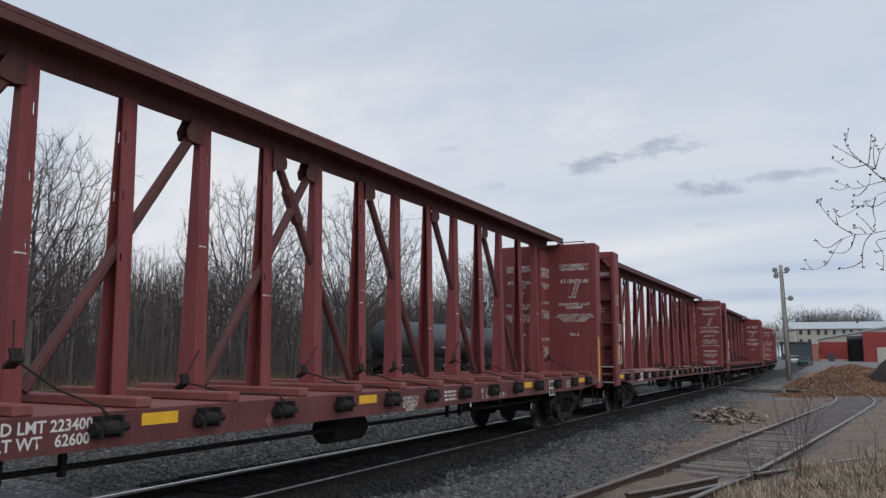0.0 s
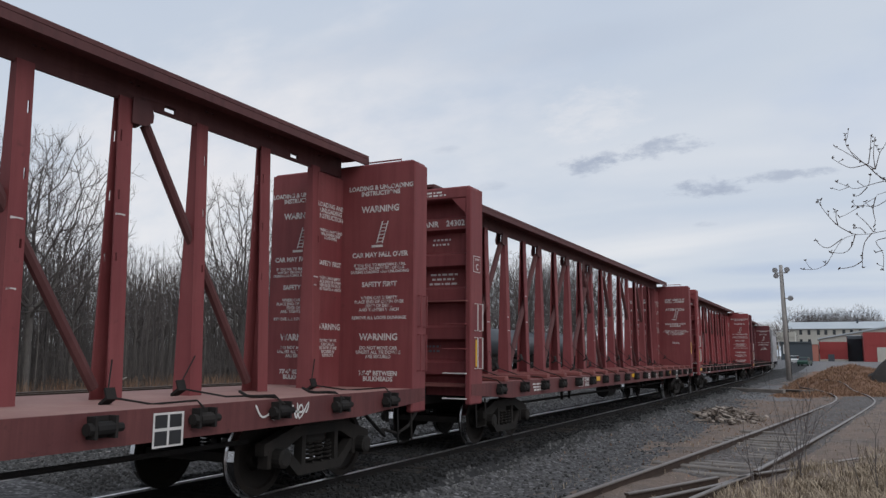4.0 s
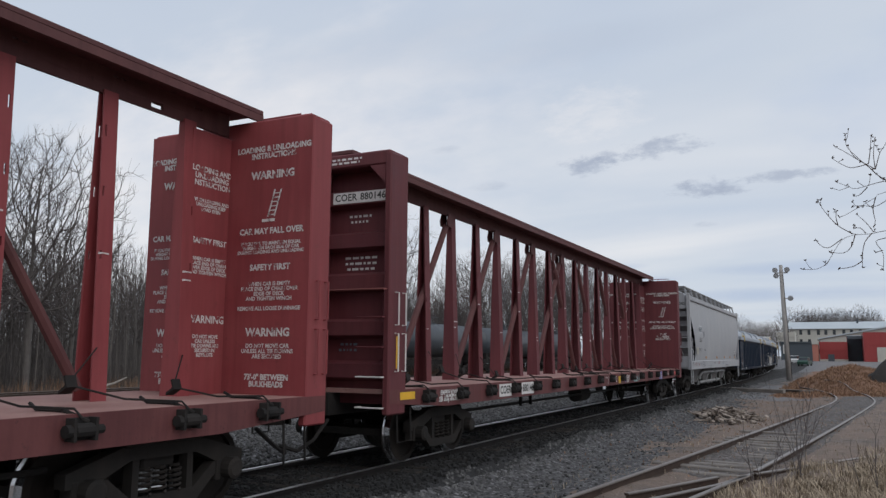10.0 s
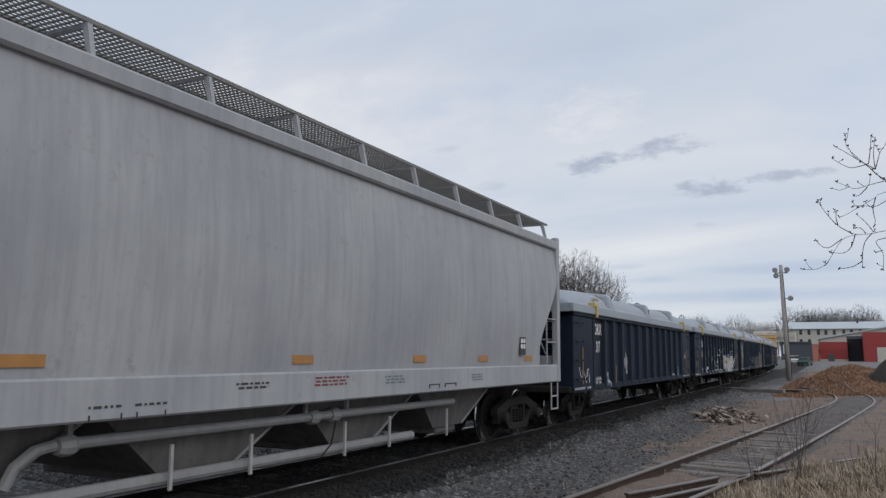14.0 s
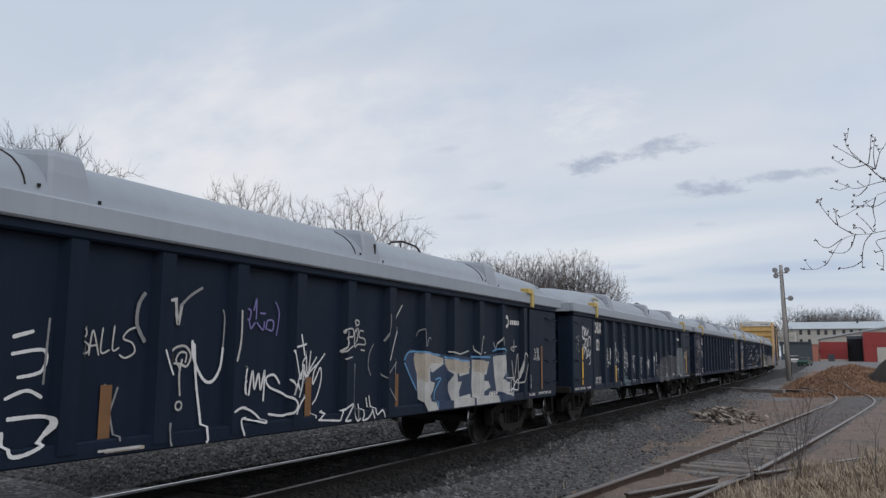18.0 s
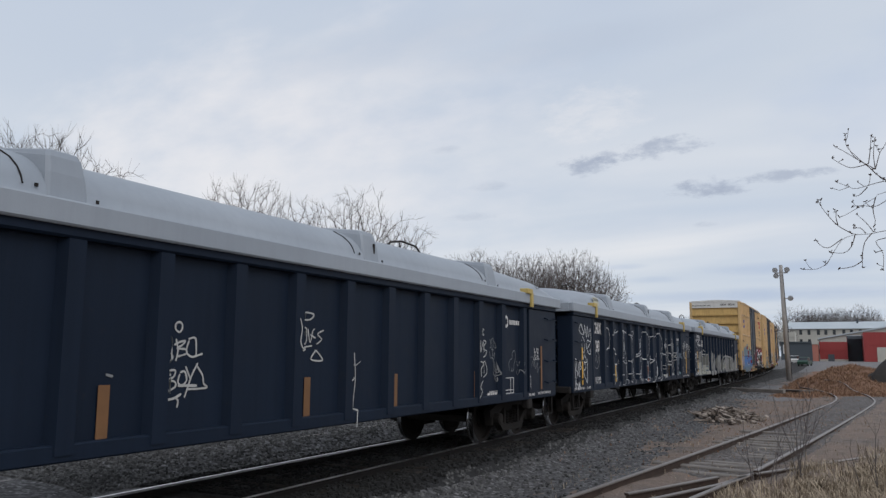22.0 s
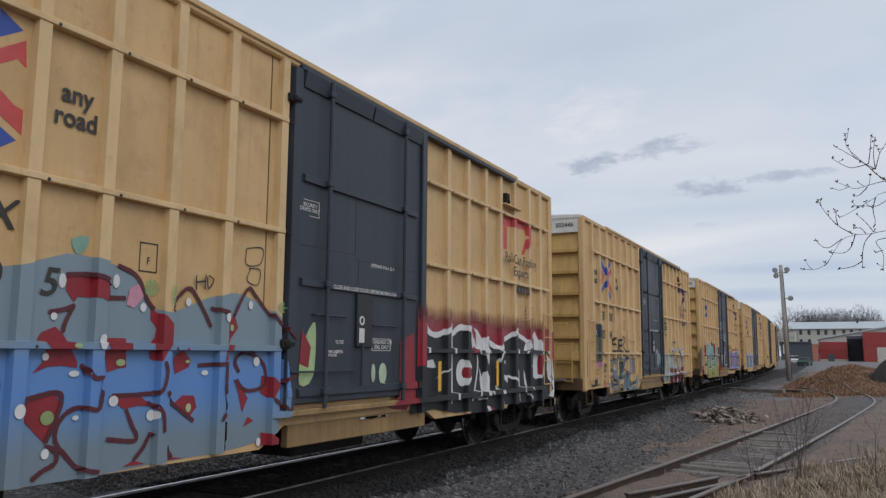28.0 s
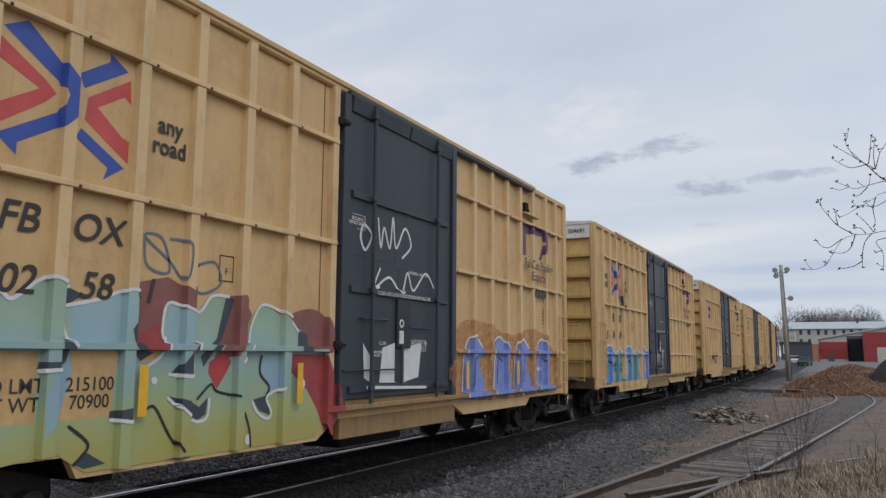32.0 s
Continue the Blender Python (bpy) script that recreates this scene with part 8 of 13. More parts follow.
    part("crank_shaft", Mesh().tube([(1.625, DY + 7.74, 1.28), (1.625, DY + 7.74, 1.80)], 0.022, 6), M["door"], d)
    for y0, y1, z in ((6.72, 7.36, 2.13), (8.00, 8.62, 2.05), (6.30, 7.60, 1.47)):
        part("door_handrail", Mesh().tube([(1.56, DY + y0, z), (1.61, DY + y0, z), (1.61, DY + y1, z), (1.56, DY + y1, z)], 0.012, 5), M["door"], d)
    part("door_edge", Mesh().box(1.475, 1.61, DY + 9.36, DY + 9.50, 1.0, 5.0, 0.01), M["door"], d)
    part("door_edge", Mesh().box(1.475, 1.59, DY + 6.26, DY + 6.40, 1.0, 5.0, 0.01), M["door"], d)
    for t, y, z, sz in (("OPENING 10-0 x 12-4", 8.30, 2.84, 0.065), ("STANDARD CAR\nSEAL ONLY", 8.30, 1.80, 0.075), ("SECURITY\nDEVICE ONLY", 6.62, 3.38, 0.062), ("OPEN", 7.30, 1.70, 0.06), ("CLOSE", 7.30, 1.82, 0.06), ("LUBRICATE\nROLLERS", 7.16, 1.68, 0.045)):
        words(d, t, DY + y, z, 1.566, sz, M["letter"], 0.001)
    words(d, "CLOSE AND LOCK DOORS BEFORE MOVING CAR", DY + 7.85, 2.485, 1.603, 0.068, M["letter"], 0.001)
    fr = Mesh()
    for a in ((8.06, 8.07, 1.72, 1.88), (8.53, 8.54, 1.72, 1.88), (8.06, 8.54, 1.72, 1.727), (8.06, 8.54, 1.873, 1.88), (6.80, 6.806, 3.28, 3.47), (6.62, 6.806, 3.28, 3.286), (6.50, 6.806, 3.464, 3.47)):
        fr.box(1.56, 1.566, DY + a[0], DY + a[1], a[2], a[3])
    part("seal_frame", fr, M["letter"], d)
    for z in (1.78, 4.60):
        part("door_stop", Mesh().box(1.50, 1.60, -BH + 5.98, -BH + 6.12, z - 0.05, z + 0.05, 0.01).box(1.58, 1.615, -BH + 6.02, -BH + 6.18, z - 0.02, z + 0.02), M["truck"], car, "rusty door stop")
    part("door_track", Mesh().box(1.47, 1.62, -BH + 6.0, -BH + 14.6, 0.98, 1.05, 0.01), M["yellow_grimy"], car)
    part("door_header", Mesh().box(1.47, 1.60, -BH + 6.2, -BH + 13.0, 4.99, 5.06, 0.01), M["door"], car)
    part("sill_step", Mesh().box(1.36, 1.46, -BH + 6.3, -BH + 9.6, 0.62, 0.9, 0.01), M["yellow_grimy"], car)
    # roof
    m = Mesh()
    m.prism([(-1.5, 5.08), (1.5, 5.08), (1.46, 5.15), (0, 5.22), (-1.46, 5.15)], "y", -BH, BH)
    rf = part("roof", m, M["white"], car, "dull galvanised roof")
    for k in range(15):
        y = -BH + 0.55 + k * 1.02
        part("roof_seam", Mesh().prism([(-1.48, 5.13), (1.48, 5.13), (1.44, 5.19), (0, 5.26), (-1.44, 5.19)], "y", y - 0.03, y + 0.03), M["white"], rf)
    # ends: white band and pressed ribs
    for e in (-1, 1):
        y0, y1 = e * (BH - 0.10), e * (BH - 0.02)
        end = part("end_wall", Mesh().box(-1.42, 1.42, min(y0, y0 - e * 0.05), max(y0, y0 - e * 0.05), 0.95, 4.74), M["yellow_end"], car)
        part("end_band", Mesh().prism([(-1.46, 4.72), (1.46, 4.72), (1.46, 5.14), (0, 5.21), (-1.46, 5.14)], "y", min(y0 - e * 0.04, y1), max(y0 - e * 0.04, y1)), M["white"], end, "white top band")
        for k in range(6):
            z = 4.20 - 0.535 * k
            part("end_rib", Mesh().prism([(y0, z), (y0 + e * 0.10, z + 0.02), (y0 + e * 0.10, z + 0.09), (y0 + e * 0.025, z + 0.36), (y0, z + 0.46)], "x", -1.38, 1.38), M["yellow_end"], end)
        part("end_sill", Mesh().box(-1.46, 1.46, min(e * (BH - 0.15), e * (BH + 0.02)), max(e * (BH - 0.15), e * (BH + 0.02)), 0.82, 1.12, 0.02), M["grimy_sill"], car)
        part("end_step", Mesh().box(-1.05, 1.05, min(e * (BH + 0.02), e * (BH + 0.3)), max(e * (BH + 0.02), e * (BH + 0.3)), 1.06, 1.10), M["grate"], car, "grating crossover step")
        for x0, x1 in ((0.78, 1.22), (-1.05, -0.6)):
            m = Mesh()
            for x in (x0, x1):
                m.tube([(x, e * (BH + 0.04), 1.02), (x, e * (BH + 0.08), 1.03), (x, e * (BH + 0.08), 1.98), (x, e * (BH + 0.02), 1.98)], 0.014, 5)
            for k in range(3):
                m.tube([(x0, e * (BH + 0.08), 1.05 + 0.45 * k), (x1, e * (BH + 0.08), 1.05 + 0.45 * k)], 0.014, 5)
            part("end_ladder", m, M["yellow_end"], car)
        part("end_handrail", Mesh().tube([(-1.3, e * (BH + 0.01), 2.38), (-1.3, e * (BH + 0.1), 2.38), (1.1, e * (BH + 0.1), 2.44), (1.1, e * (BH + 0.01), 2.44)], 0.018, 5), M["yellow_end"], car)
        part("brake_box", Mesh().box(-0.15, 0.30, min(e * (BH + 0.0), e * (BH + 0.1)), max(e * (BH + 0.0), e * (BH + 0.1)), 1.45, 1.88, 0.02), M["grimy_sill"], car, "rusty brake gear housing")
        words_front(car, "FBOX  " + number, 0.80, 4.90, y1 - 0.006, 0.155, M["letter_black"], 0.003) if e < 0 else None
        words_front(car, "EXCESS HEIGHT CAR", -0.8, 4.86, y1 - 0.006, 0.12, M["letter_black"], 0.002) if e < 0 else None
        for k, z in enumerate((3.45, 2.9, 2.1)):
            text_bars(car, 0.25, z, -BH - 0.01, 0.5, 2, M["letter_black"], 0.035, 0.07, True, seed + k) if e < 0 else None
        for s in (-1, 1):
            m = Mesh()
            yy = e * (BH - 0.10)
            m.tube([(s * 1.50, yy, 0.85), (s * 1.52, yy, 0.50), (s * 1.52, yy - e * 0.5, 0.50), (s * 1.50, yy - e * 0.5, 0.85)], 0.018, 5)
            part("step", m, M["grimy_sill"], car)
    ladder(car, -BH + 0.22, -BH + 0.74, 1.50, 1.08, 2.52, 4, yl)
    ladder(car, BH - 0.70, BH - 0.22, 1.50, 1.08, 2.52, 4, yl)
    # lettering
    x = 1.489
    words(car, "next\nload", -BH + 1.13, 3.72, x, 0.25, M["letter_black"], 0.006)
    words(car, "any\nroad", -BH + 3.29, 3.69, x, 0.225, M["letter_black"], 0.005)
    words(car, "FB", -BH + 1.83, 2.70, x, 0.33, M["letter_black"], 0.004, "", 1.05, 0.22)
    words(car, "OX", -BH + 2.57, 2.70, x, 0.33, M["letter_black"], 0.004, "", 1.05, 0.22)
    for (yy, tx) in ((1.26, number[0]), (1.85, number[1:3]), (2.58, number[3:5]), (3.16, number[5])):
        words(car, tx, -BH + yy, 2.22, x, 0.32, M["letter_black"], 0.004, "", 1.05, 0.22)
    words(car, "LD LMT\nLT WT", -BH + 1.87, 1.34, x, 0.16, M["letter_black"], 0.001)
    words(car, "215100\n70900", -BH + 2.57, 1.34, x, 0.16, M["letter_black"], 0.001)
    # crossed emblem in two colours
    for mat, pts in (("logo_blue", ((-0.64, 0.40), (-0.44, 0.51), (-0.09, 0.25), (0.02, 0.16), (0.06, 0.0), (0.01, -0.16), (-0.09, -0.26), (-0.46, -0.48), (-0.46, -0.58), (-0.64, -0.45), (-0.13, -0.15), (-0.08, 0.0), (-0.14, 0.11))),
                     ("logo_red", ((-0.69, 0.33), (-0.25, 0.08), (-0.15, 0.0), (-0.25, -0.10), (-0.67, -0.40), (-0.69, -0.24), (-0.30, 0.0), (-0.70, 0.16))),
                     ("logo_blue", ((0.05, 0.24), (0.35, 0.44), (0.35, 0.52), (0.55, 0.41), (0.11, 0.13))),
                     ("logo_red", ((0.15, 0.06), (0.58, 0.34), (0.60, 0.12), (0.52, 0.17), (0.25, 0.0), (0.52, -0.20), (0.60, -0.22), (0.60, -0.42), (0.13, -0.14))),
                     ("logo_blue", ((0.05, -0.31), (0.10, -0.22), (0.56, -0.47), (0.35, -0.61), (0.39, -0.50)))):
        fill(car, mat, *[(2.22 + a, 3.76 + b) for a, b in pts]).name = "emblem_arm"
    fr = Mesh()
    for a in ((4.04, 4.05, 2.40, 2.67), (4.24, 4.25, 2.40, 2.67), (4.04, 4.25, 2.40, 2.412), (4.04, 4.25, 2.658, 2.67)):
        fr.box(1.476, 1.48, -BH + a[0], -BH + a[1], a[2], a[3])
    part("plate_outline", fr, M["letter_black"], car)
    words(car, "F", -BH + 4.145, 2.50, 1.48, 0.1, M["letter_black"])
    for pts in (((12.46, 4.26), (13.06, 4.31), (13.81, 4.32), (13.79, 4.18), (13.07, 4.13), (12.47, 4.08)),
                ((12.65, 4.09), (12.85, 4.1), (12.85, 3.68), (12.67, 3.65)),
                ((13.21, 4.14), (13.38, 4.14), (13.38, 3.67), (13.21, 3.66)),
                ((13.76, 4.26), (13.93, 4.28), (14.2, 3.69), (14.04, 3.69)),
                ((14.06, 4.27), (14.21, 4.27), (13.76, 3.67), (13.6, 3.66))):
        fill(car, right_logo, *pts).name = "faded_emblem"
    words(car, "Rail Car Pooling\nExperts", -BH + 13.42, 3.38, 1.553, 0.26, M["letter_black"], 0.003)
    text_bars(car, -BH + 13.5, 2.86, 1.553, 0.9, 1, M["letter_black"], 0.12, 0.22, False, seed)
    text_bars(car, -BH + 14.0, 2.6, 1.49, 0.5, 6, M["letter_black"], 0.03, 0.07, False, seed + 9)
    patch(car, "reflector", -BH + 0.745, -BH + 0.845, 1.22, 2.28, 1.49, M["reflector"])
    for y in (3.06, 5.33, 9.87, 12.16):
        if number == "502505" and y < 6.0:
            continue          # sprayed over
        patch(car, "reflector", -BH + y - 0.05, -BH + y + 0.05, 1.12, 1.57, 1.565, M["reflector"])
    patch(car, "reflector", -BH + 14.66, -BH + 14.76, 1.28, 2.05, 1.49, M["reflector"])
    patch(car, "sign", -BH + 14.06, -BH + 14.42, 1.02, 1.16, 1.485, M["sign_yellow"])
    pl = patch(car, "placard", -BH + 13.38, -BH + 13.70, 1.22, 1.46, 1.485, M["spray_slate"])
    for k in range(2):
        part("stencil_field", Mesh().box(1.489, 1.493, -BH + 13.41 + 0.15 * k, -BH + 13.52 + 0.15 * k, 1.36, 1.43), M["letter"], pl)
    for y in (1.2, 10.6, 13.6):
        text_bars(car, -BH + y, 0.91, 1.490, 0.5, 1, M["letter_black"], 0.03, 0.05, False, seed + int(y))
    br = part("lamp_bracket", Mesh().box(1.475, 1.62, -BH + 12.45, -BH + 13.30, 4.47, 4.50, 0.004).box(1.475, 1.485, -BH + 12.45, -BH + 13.30, 4.50, 4.74), yl, car, "bracket plate with a ledge")
    part("marker_lamp", Mesh().box(1.487, 1.57, -BH + 12.62, -BH + 12.78, 4.53, 4.72, 0.01).tube([(1.57, -BH + 12.70, 4.56), (1.60, -BH + 12.70, 4.56)], 0.03, 8), M["truck"], br, "black lamp holder")
    for k, (y, z, w, h, mat, wide) in enumerate(art):
        spray(car, seed * 13 + k, -BH + y, z, 1.545 if not 6.3 < y < 9.5 else 1.605, w, h, M[mat], wide, max(3, int(w / 0.25)), 24)
    part("centre_sill", Mesh().box(-0.35, 0.35, -BH, BH, 0.55, 1.02), M["black"], car)
    for y in (3.0, 11.9):
        part("cross_bearer", Mesh().box(-1.2, 1.2, -BH + y - 0.1, -BH + y + 0.1, 0.55, 1.0), M["black"], car)
    part("cushion_gear", Mesh().box(0.5, 1.15, -BH + 6.8, -BH + 8.4, 0.45, 0.85, 0.03), M["black"], car)
    truck(car, -BH + 1.44)
    truck(car, BH - 1.44)
    couplers(car, BH, 1.2)
    return car


# ---- the train, from its head ----
W, K = "spray_white", "spray_black"
TRAIN = []


def couple(car, start, half):
    TRAIN.append((car, start + half))


first = centre_beam("oxide red centre-beam flat car with raised bunks", 0.264, True, "fr", M["red"], M["red_shaded"], "IANR", "24302", 11, False, dict(limit=-5.1, yellow=(-3.9, -0.26, 5.85, 9.57), print=((2.25, 0.5), (8.55, 0.4)), diamond=-2.32, placard=7.33, notes=((0.92, 0.955, "NON RESTRICTED\nLOADING ONLY\nSEE EQUIPMENT\nREGISTER", 0.062), (3.70, 0.985, "IH   11-5\nIL  73-0", 0.115), (4.50, 0.93, "L  75-0", 0.11))))
couple(first, -2.03, CB)
couple(centre_beam("oxide red centre-beam flat car with chains on its deck", 0.50, False, "alt", M["red"], M["red_shaded"], "IANR", "26800", 13, True, dict(mark=-8.46, yellow=(-10.9, 1.35), print=((-10.0, 0.7), (-0.3, 0.7), (3.9, 0.9)), inner=((2.5, "IN 11-7\nIL 73-0"), (-2.25, "LD LMT 225600\nLT WT  60400")), placard=6.25, tagged="JOYER", scrawl=(8.0,)), True), 22.40, CB)
couple(centre_beam("faded red centre-beam flat car with raised bunks", 0.60, True, "fr", M["red"], M["red_shaded"], "IANR", "24302", 15, False, dict(limit=-4.75, yellow=(-3.5, 0.5, 3.55, 6.13), print=((-8.0, 0.8), (2.68, 0.5)), diamond=2.23, placard=7.64, scrawl=(10.0,), notes=((3.98, 0.985, "IH   11-8\nIL  73-0", 0.115), (4.74, 0.93, "L  75-0", 0.11)))), 46.95, CB)
couple(centre_beam("oxide red centre-beam flat car with scrawled sill", 0.50, False, "alt", M["red_fresh"], M["red_shaded"], "IANR", "26796", 17, True, dict(mark=-8.46, yellow=(-10.9, -3.67, -1.25), print=((-10.0, 0.7), (3.9, 0.5)), inner=((2.42, "IN 11-7\nIL 73-0"), (-2.32, "LD LMT 225200\nLT WT  60800")), placard=6.3, letters=True), True), 71.48, CB)
couple(centre_beam("brownish red centre-beam flat car with bare deck", 0.50, False, "en", M["brown"], M["red_shaded"], "COER", "880146", 18, True, dict(mark=-7.1, yellow=(-10.9,), print=((-9.4, 0.6), (1.14, 0.22)), inner=((8.7, "L 75-0"), (-9.5, "EMPTY LOAD\nSIB ADJ. BLOCK")), spot=10.0)), 95.88, CB)
couple(hopper_car(), 120.30, 8.63)
GART = {
    0: ("317", [(5.3, 1.5, 0.5, 0.8, W, 0.012), (3.2, 1.0, 0.5, 0.5, W, 0.012), (0.9, 1.2, 0.8, 0.4, W, 0.012)]),
    1: ("290", []),
    2: ("121", []),
    3: ("278", []),
    4: ("243", []),
    5: ("303", []),
}
GONS = []
for k in range(6):
    num, art = GART[k]
    lab = ("dark navy gondola with pale cover", "dark navy gondola with pale cover and white scrawls", "navy gondola with pale cover, densely scrawled", "dark navy gondola with pale cover, few tags", "navy gondola with pale cover and outlined letters", "navy gondola with pale cover and broad grey letters")[k]
    GONS.append(gondola(num, lab, art, 50 + k, ((2.33, 1.88), (2.20, 1.74), (2.37, 1.93), (2.30, 1.74), (2.36, 1.90), (2.21, 1.75))[k], k in (2, 4, 5)))
    couple(GONS[-1], 138.57 + 17.225 * k, GH)
BOXES = [
    ("502505", "yellow high boxcar with blue and red graffiti", [], "logo_red"),
    ("502446", "yellow high boxcar with grey-blue graffiti", [], "plum"),
    ("502581", "yellow high boxcar with green and teal graffiti", [], "plum"),
    ("504691", "yellow high boxcar with blue graffiti", [(3.0, 3.2, 0.6, 0.8, K, 0.012), (7.6, 1.6, 1.3, 0.8, W, 0.016)], "plum"),
    ("502118", "yellow high boxcar with low blue graffiti", [(3.4, 1.6, 1.6, 0.6, K, 0.02)], "plum"),
    ("502733", "weathered yellow high boxcar", [(12.0, 1.5, 1.6, 0.6, K, 0.02)], "logo_red"),
]
YELLOW = boxcar_paint("yellow_boxcar_paint", (0.520, 0.340, 0.152), [])
# posts and belt rails: same yellow, lightened as if catching the light
YELLOW_POST_LIT = boxcar_paint("yellow_post_paint", (0.590, 0.412, 0.212), [])
BOXCARS = []
for k in range(8):
    num, lab, art, logo = BOXES[k if k < 6 else k - 2]
    BOXCARS.append(boxcar(num, lab, YELLOW, YELLOW_POST_LIT, 80 + k, art, logo))
    couple(BOXCARS[-1], 242.33 + 17.75 * k, BH)

# ---- graffiti, drawn stroke by stroke: distance from the car's near end, height ----
B1, B2, B3, B4 = BOXCARS[:4]
G2, G3, G4, G5, G6 = GONS[1:]

fill(B1, "fade_steel", (0.24, 1.09), (0.24, 1.77), (0.42, 2.02), (0.74, 2.01), (0.97, 2.18), (1.2, 2.32), (1.4, 2.16), (1.73, 2.09), (2.08, 2.24), (2.22, 2.27), (2.79, 2.32), (3.13, 2.42), (3.41, 2.48), (3.96, 2.37), (4.34, 2.05), (4.97, 2.23), (5.4, 2.29), (5.94, 2.11), (6.01, 1.92), (6.04, 0.85), (4.17, 0.68), (2.78, 0.68), (2.09, 0.85), (1.29, 0.85), (0.56, 0.85), soft=True)
fill(B1, "spray_red", (0.92, 1.49), (1.12, 1.64), (1.42, 1.67), (1.3, 1.56), (1.13, 1.38), (0.96, 1.41), soft=True)
fill(B1, "spray_red", (0.26, 1.41), (0.44, 1.4), (0.45, 1.27), (0.27, 1.28))
fill(B1, "spray_red", (1.44, 0.95), (1.64, 0.85), (1.57, 0.85), (1.44, 0.85))
fill(B1, "spray_red", (0.72, 1.89), (0.92, 1.94), (0.93, 1.8), (0.74, 1.8))
fill(B1, "spray_red", (1.4, 2.16), (1.6, 2.11), (1.74, 1.97), (1.46, 2.06))
stroke(B1, "spray_maroon", 0.022, (0.45, 2.04), (0.43, 1.89), (0.55, 1.7), (0.7, 1.72), (0.99, 1.78))
stroke(B1, "spray_maroon", 0.022, (0.71, 1.72), (0.5, 1.7), (0.43, 1.51), (0.43, 1.22), (0.54, 1.07), (0.76, 1.02))
stroke(B1, "spray_maroon", 0.018, (1.42, 1.62), (1.7, 1.41), (1.97, 1.62), (2.05, 1.4), (1.93, 1.06))
stroke(B1, "spray_slate", 0.018, (0.92, 1.96), (1, 2.1), (1.2, 2.32), (1.32, 2.31))
stroke(B1, "spray_white", 0.022, (0.93, 1.93), (1.01, 2), (1.08, 2.2))
stroke(B1, "spray_white", 0.02, (1.77, 2.03), (1.81, 1.95))
stroke(B1, "spray_white", 0.02, (1.23, 1.79), (1.11, 1.72))
stroke(B1, "spray_white", 0.014, (0.7, 1.09), (0.86, 1.08))
stroke(B1, "spray_white", 0.014, (1.66, 0.97), (1.97, 0.93))
fill(B1, "spray_lime", (1.18, 1.52), (1.33, 1.59), (1.46, 1.5), (1.34, 1.44))
fill(B1, "spray_lime", (0.72, 2.22), (0.96, 2.28), (0.97, 2.04), (0.76, 2.05))
fill(B1, "spray_lime", (0.27, 2.01), (0.41, 2.02), (0.42, 1.89), (0.28, 1.88))
fill(B1, "spray_lime", (0.25, 1.25), (0.4, 1.26), (0.41, 1.09), (0.26, 1.1))
stroke(B1, "spray_black", 0.02, (0.75, 2.76), (0.94, 2.62), (1.05, 2.76), (1.18, 2.61), (1.3, 2.75), (1.44, 2.55), (1.42, 2.82), (1.58, 2.47))
stroke(B1, "spray_white", 0.012, (0.3, 3.09), (0.37, 2.83), (0.57, 2.97), (0.48, 2.73), (0.38, 2.73), (0.61, 2.88))
stroke(B1, "letter_grey", 0.008, (0.3, 2.4), (0.41, 2.3), (0.48, 2.42), (0.36, 2.22), (0.46, 2.21))
fill(B1, "notice_white", (0.9, 1.35), (1.32, 1.36), (1.33, 1.14), (0.91, 1.15))
fill(B1, "sign_yellow", (0.86, 1.05), (1.34, 1.04), (1.35, 0.88), (0.87, 0.9))

fill(B1, "spray_red", (8.64, 1.85), (9.03, 1.99), (9.07, 1.43), (9.13, 1), (8.99, 0.88), (8.61, 0.92), (8.36, 0.97), (8.63, 1.1), (8.62, 1.47))
disc(B1, "spray_mint", 0, 8.17, 1.42, 0.1, 0.14)
disc(B1, "spray_mint", 0, 7.93, 1.43, 0.05, 0.12)

fill(B2, "spray_olive_dark", (0.87, 2.1), (1.28, 2.15), (1.63, 2.15), (1.76, 2.08), (1.75, 1.93), (1.6, 1.72), (1.47, 1.52), (1.23, 1.47), (1, 1.54), (0.88, 1.76), soft=True)
fill(B2, "spray_slate", (0.86, 2.33), (1.11, 2.47), (1.45, 2.47), (1.61, 2.34), (1.65, 2.13), (1.28, 2.15), (0.85, 2.09), soft=True)
fill(B2, "spray_pink", (0.86, 1.63), (1, 1.54), (1.23, 1.47), (1.47, 1.52), (1.61, 1.66), (1.68, 1.4), (1.38, 1.38), (1.3, 1.13), (0.9, 1.14))
fill(B2, "sign_yellow", (0.95, 1.34), (1.32, 1.34), (1.34, 1.17), (0.96, 1.17))
fill(B2, "spray_ink", (0.72, 1.1), (1.23, 1.11), (1.25, 0.9), (0.94, 0.89), (0.71, 0.92))
fill(B2, "spray_ink", (0.26, 2.04), (0.37, 2.05), (0.38, 1.6), (0.39, 1.13), (0.3, 1.13), (0.29, 1.53))
stroke(B2, "spray_white", 0.02, (1.3, 2.3), (1.21, 2.29), (1.21, 2.22), (1.28, 2.21), (1.27, 2.13), (1.18, 2.14))
stroke(B2, "spray_black", 0.028, (2.97, 2.12), (2.84, 2.14), (2.78, 2), (2.98, 1.95), (2.95, 1.79), (2.76, 1.81))
stroke(B2, "spray_black", 0.028, (3.12, 2.13), (3.13, 1.89), (3.26, 1.8), (3.4, 1.86), (3.41, 2.14))
stroke(B2, "spray_black", 0.028, (3.68, 2.12), (3.51, 2.1), (3.49, 1.96), (3.52, 1.8), (3.82, 1.81))
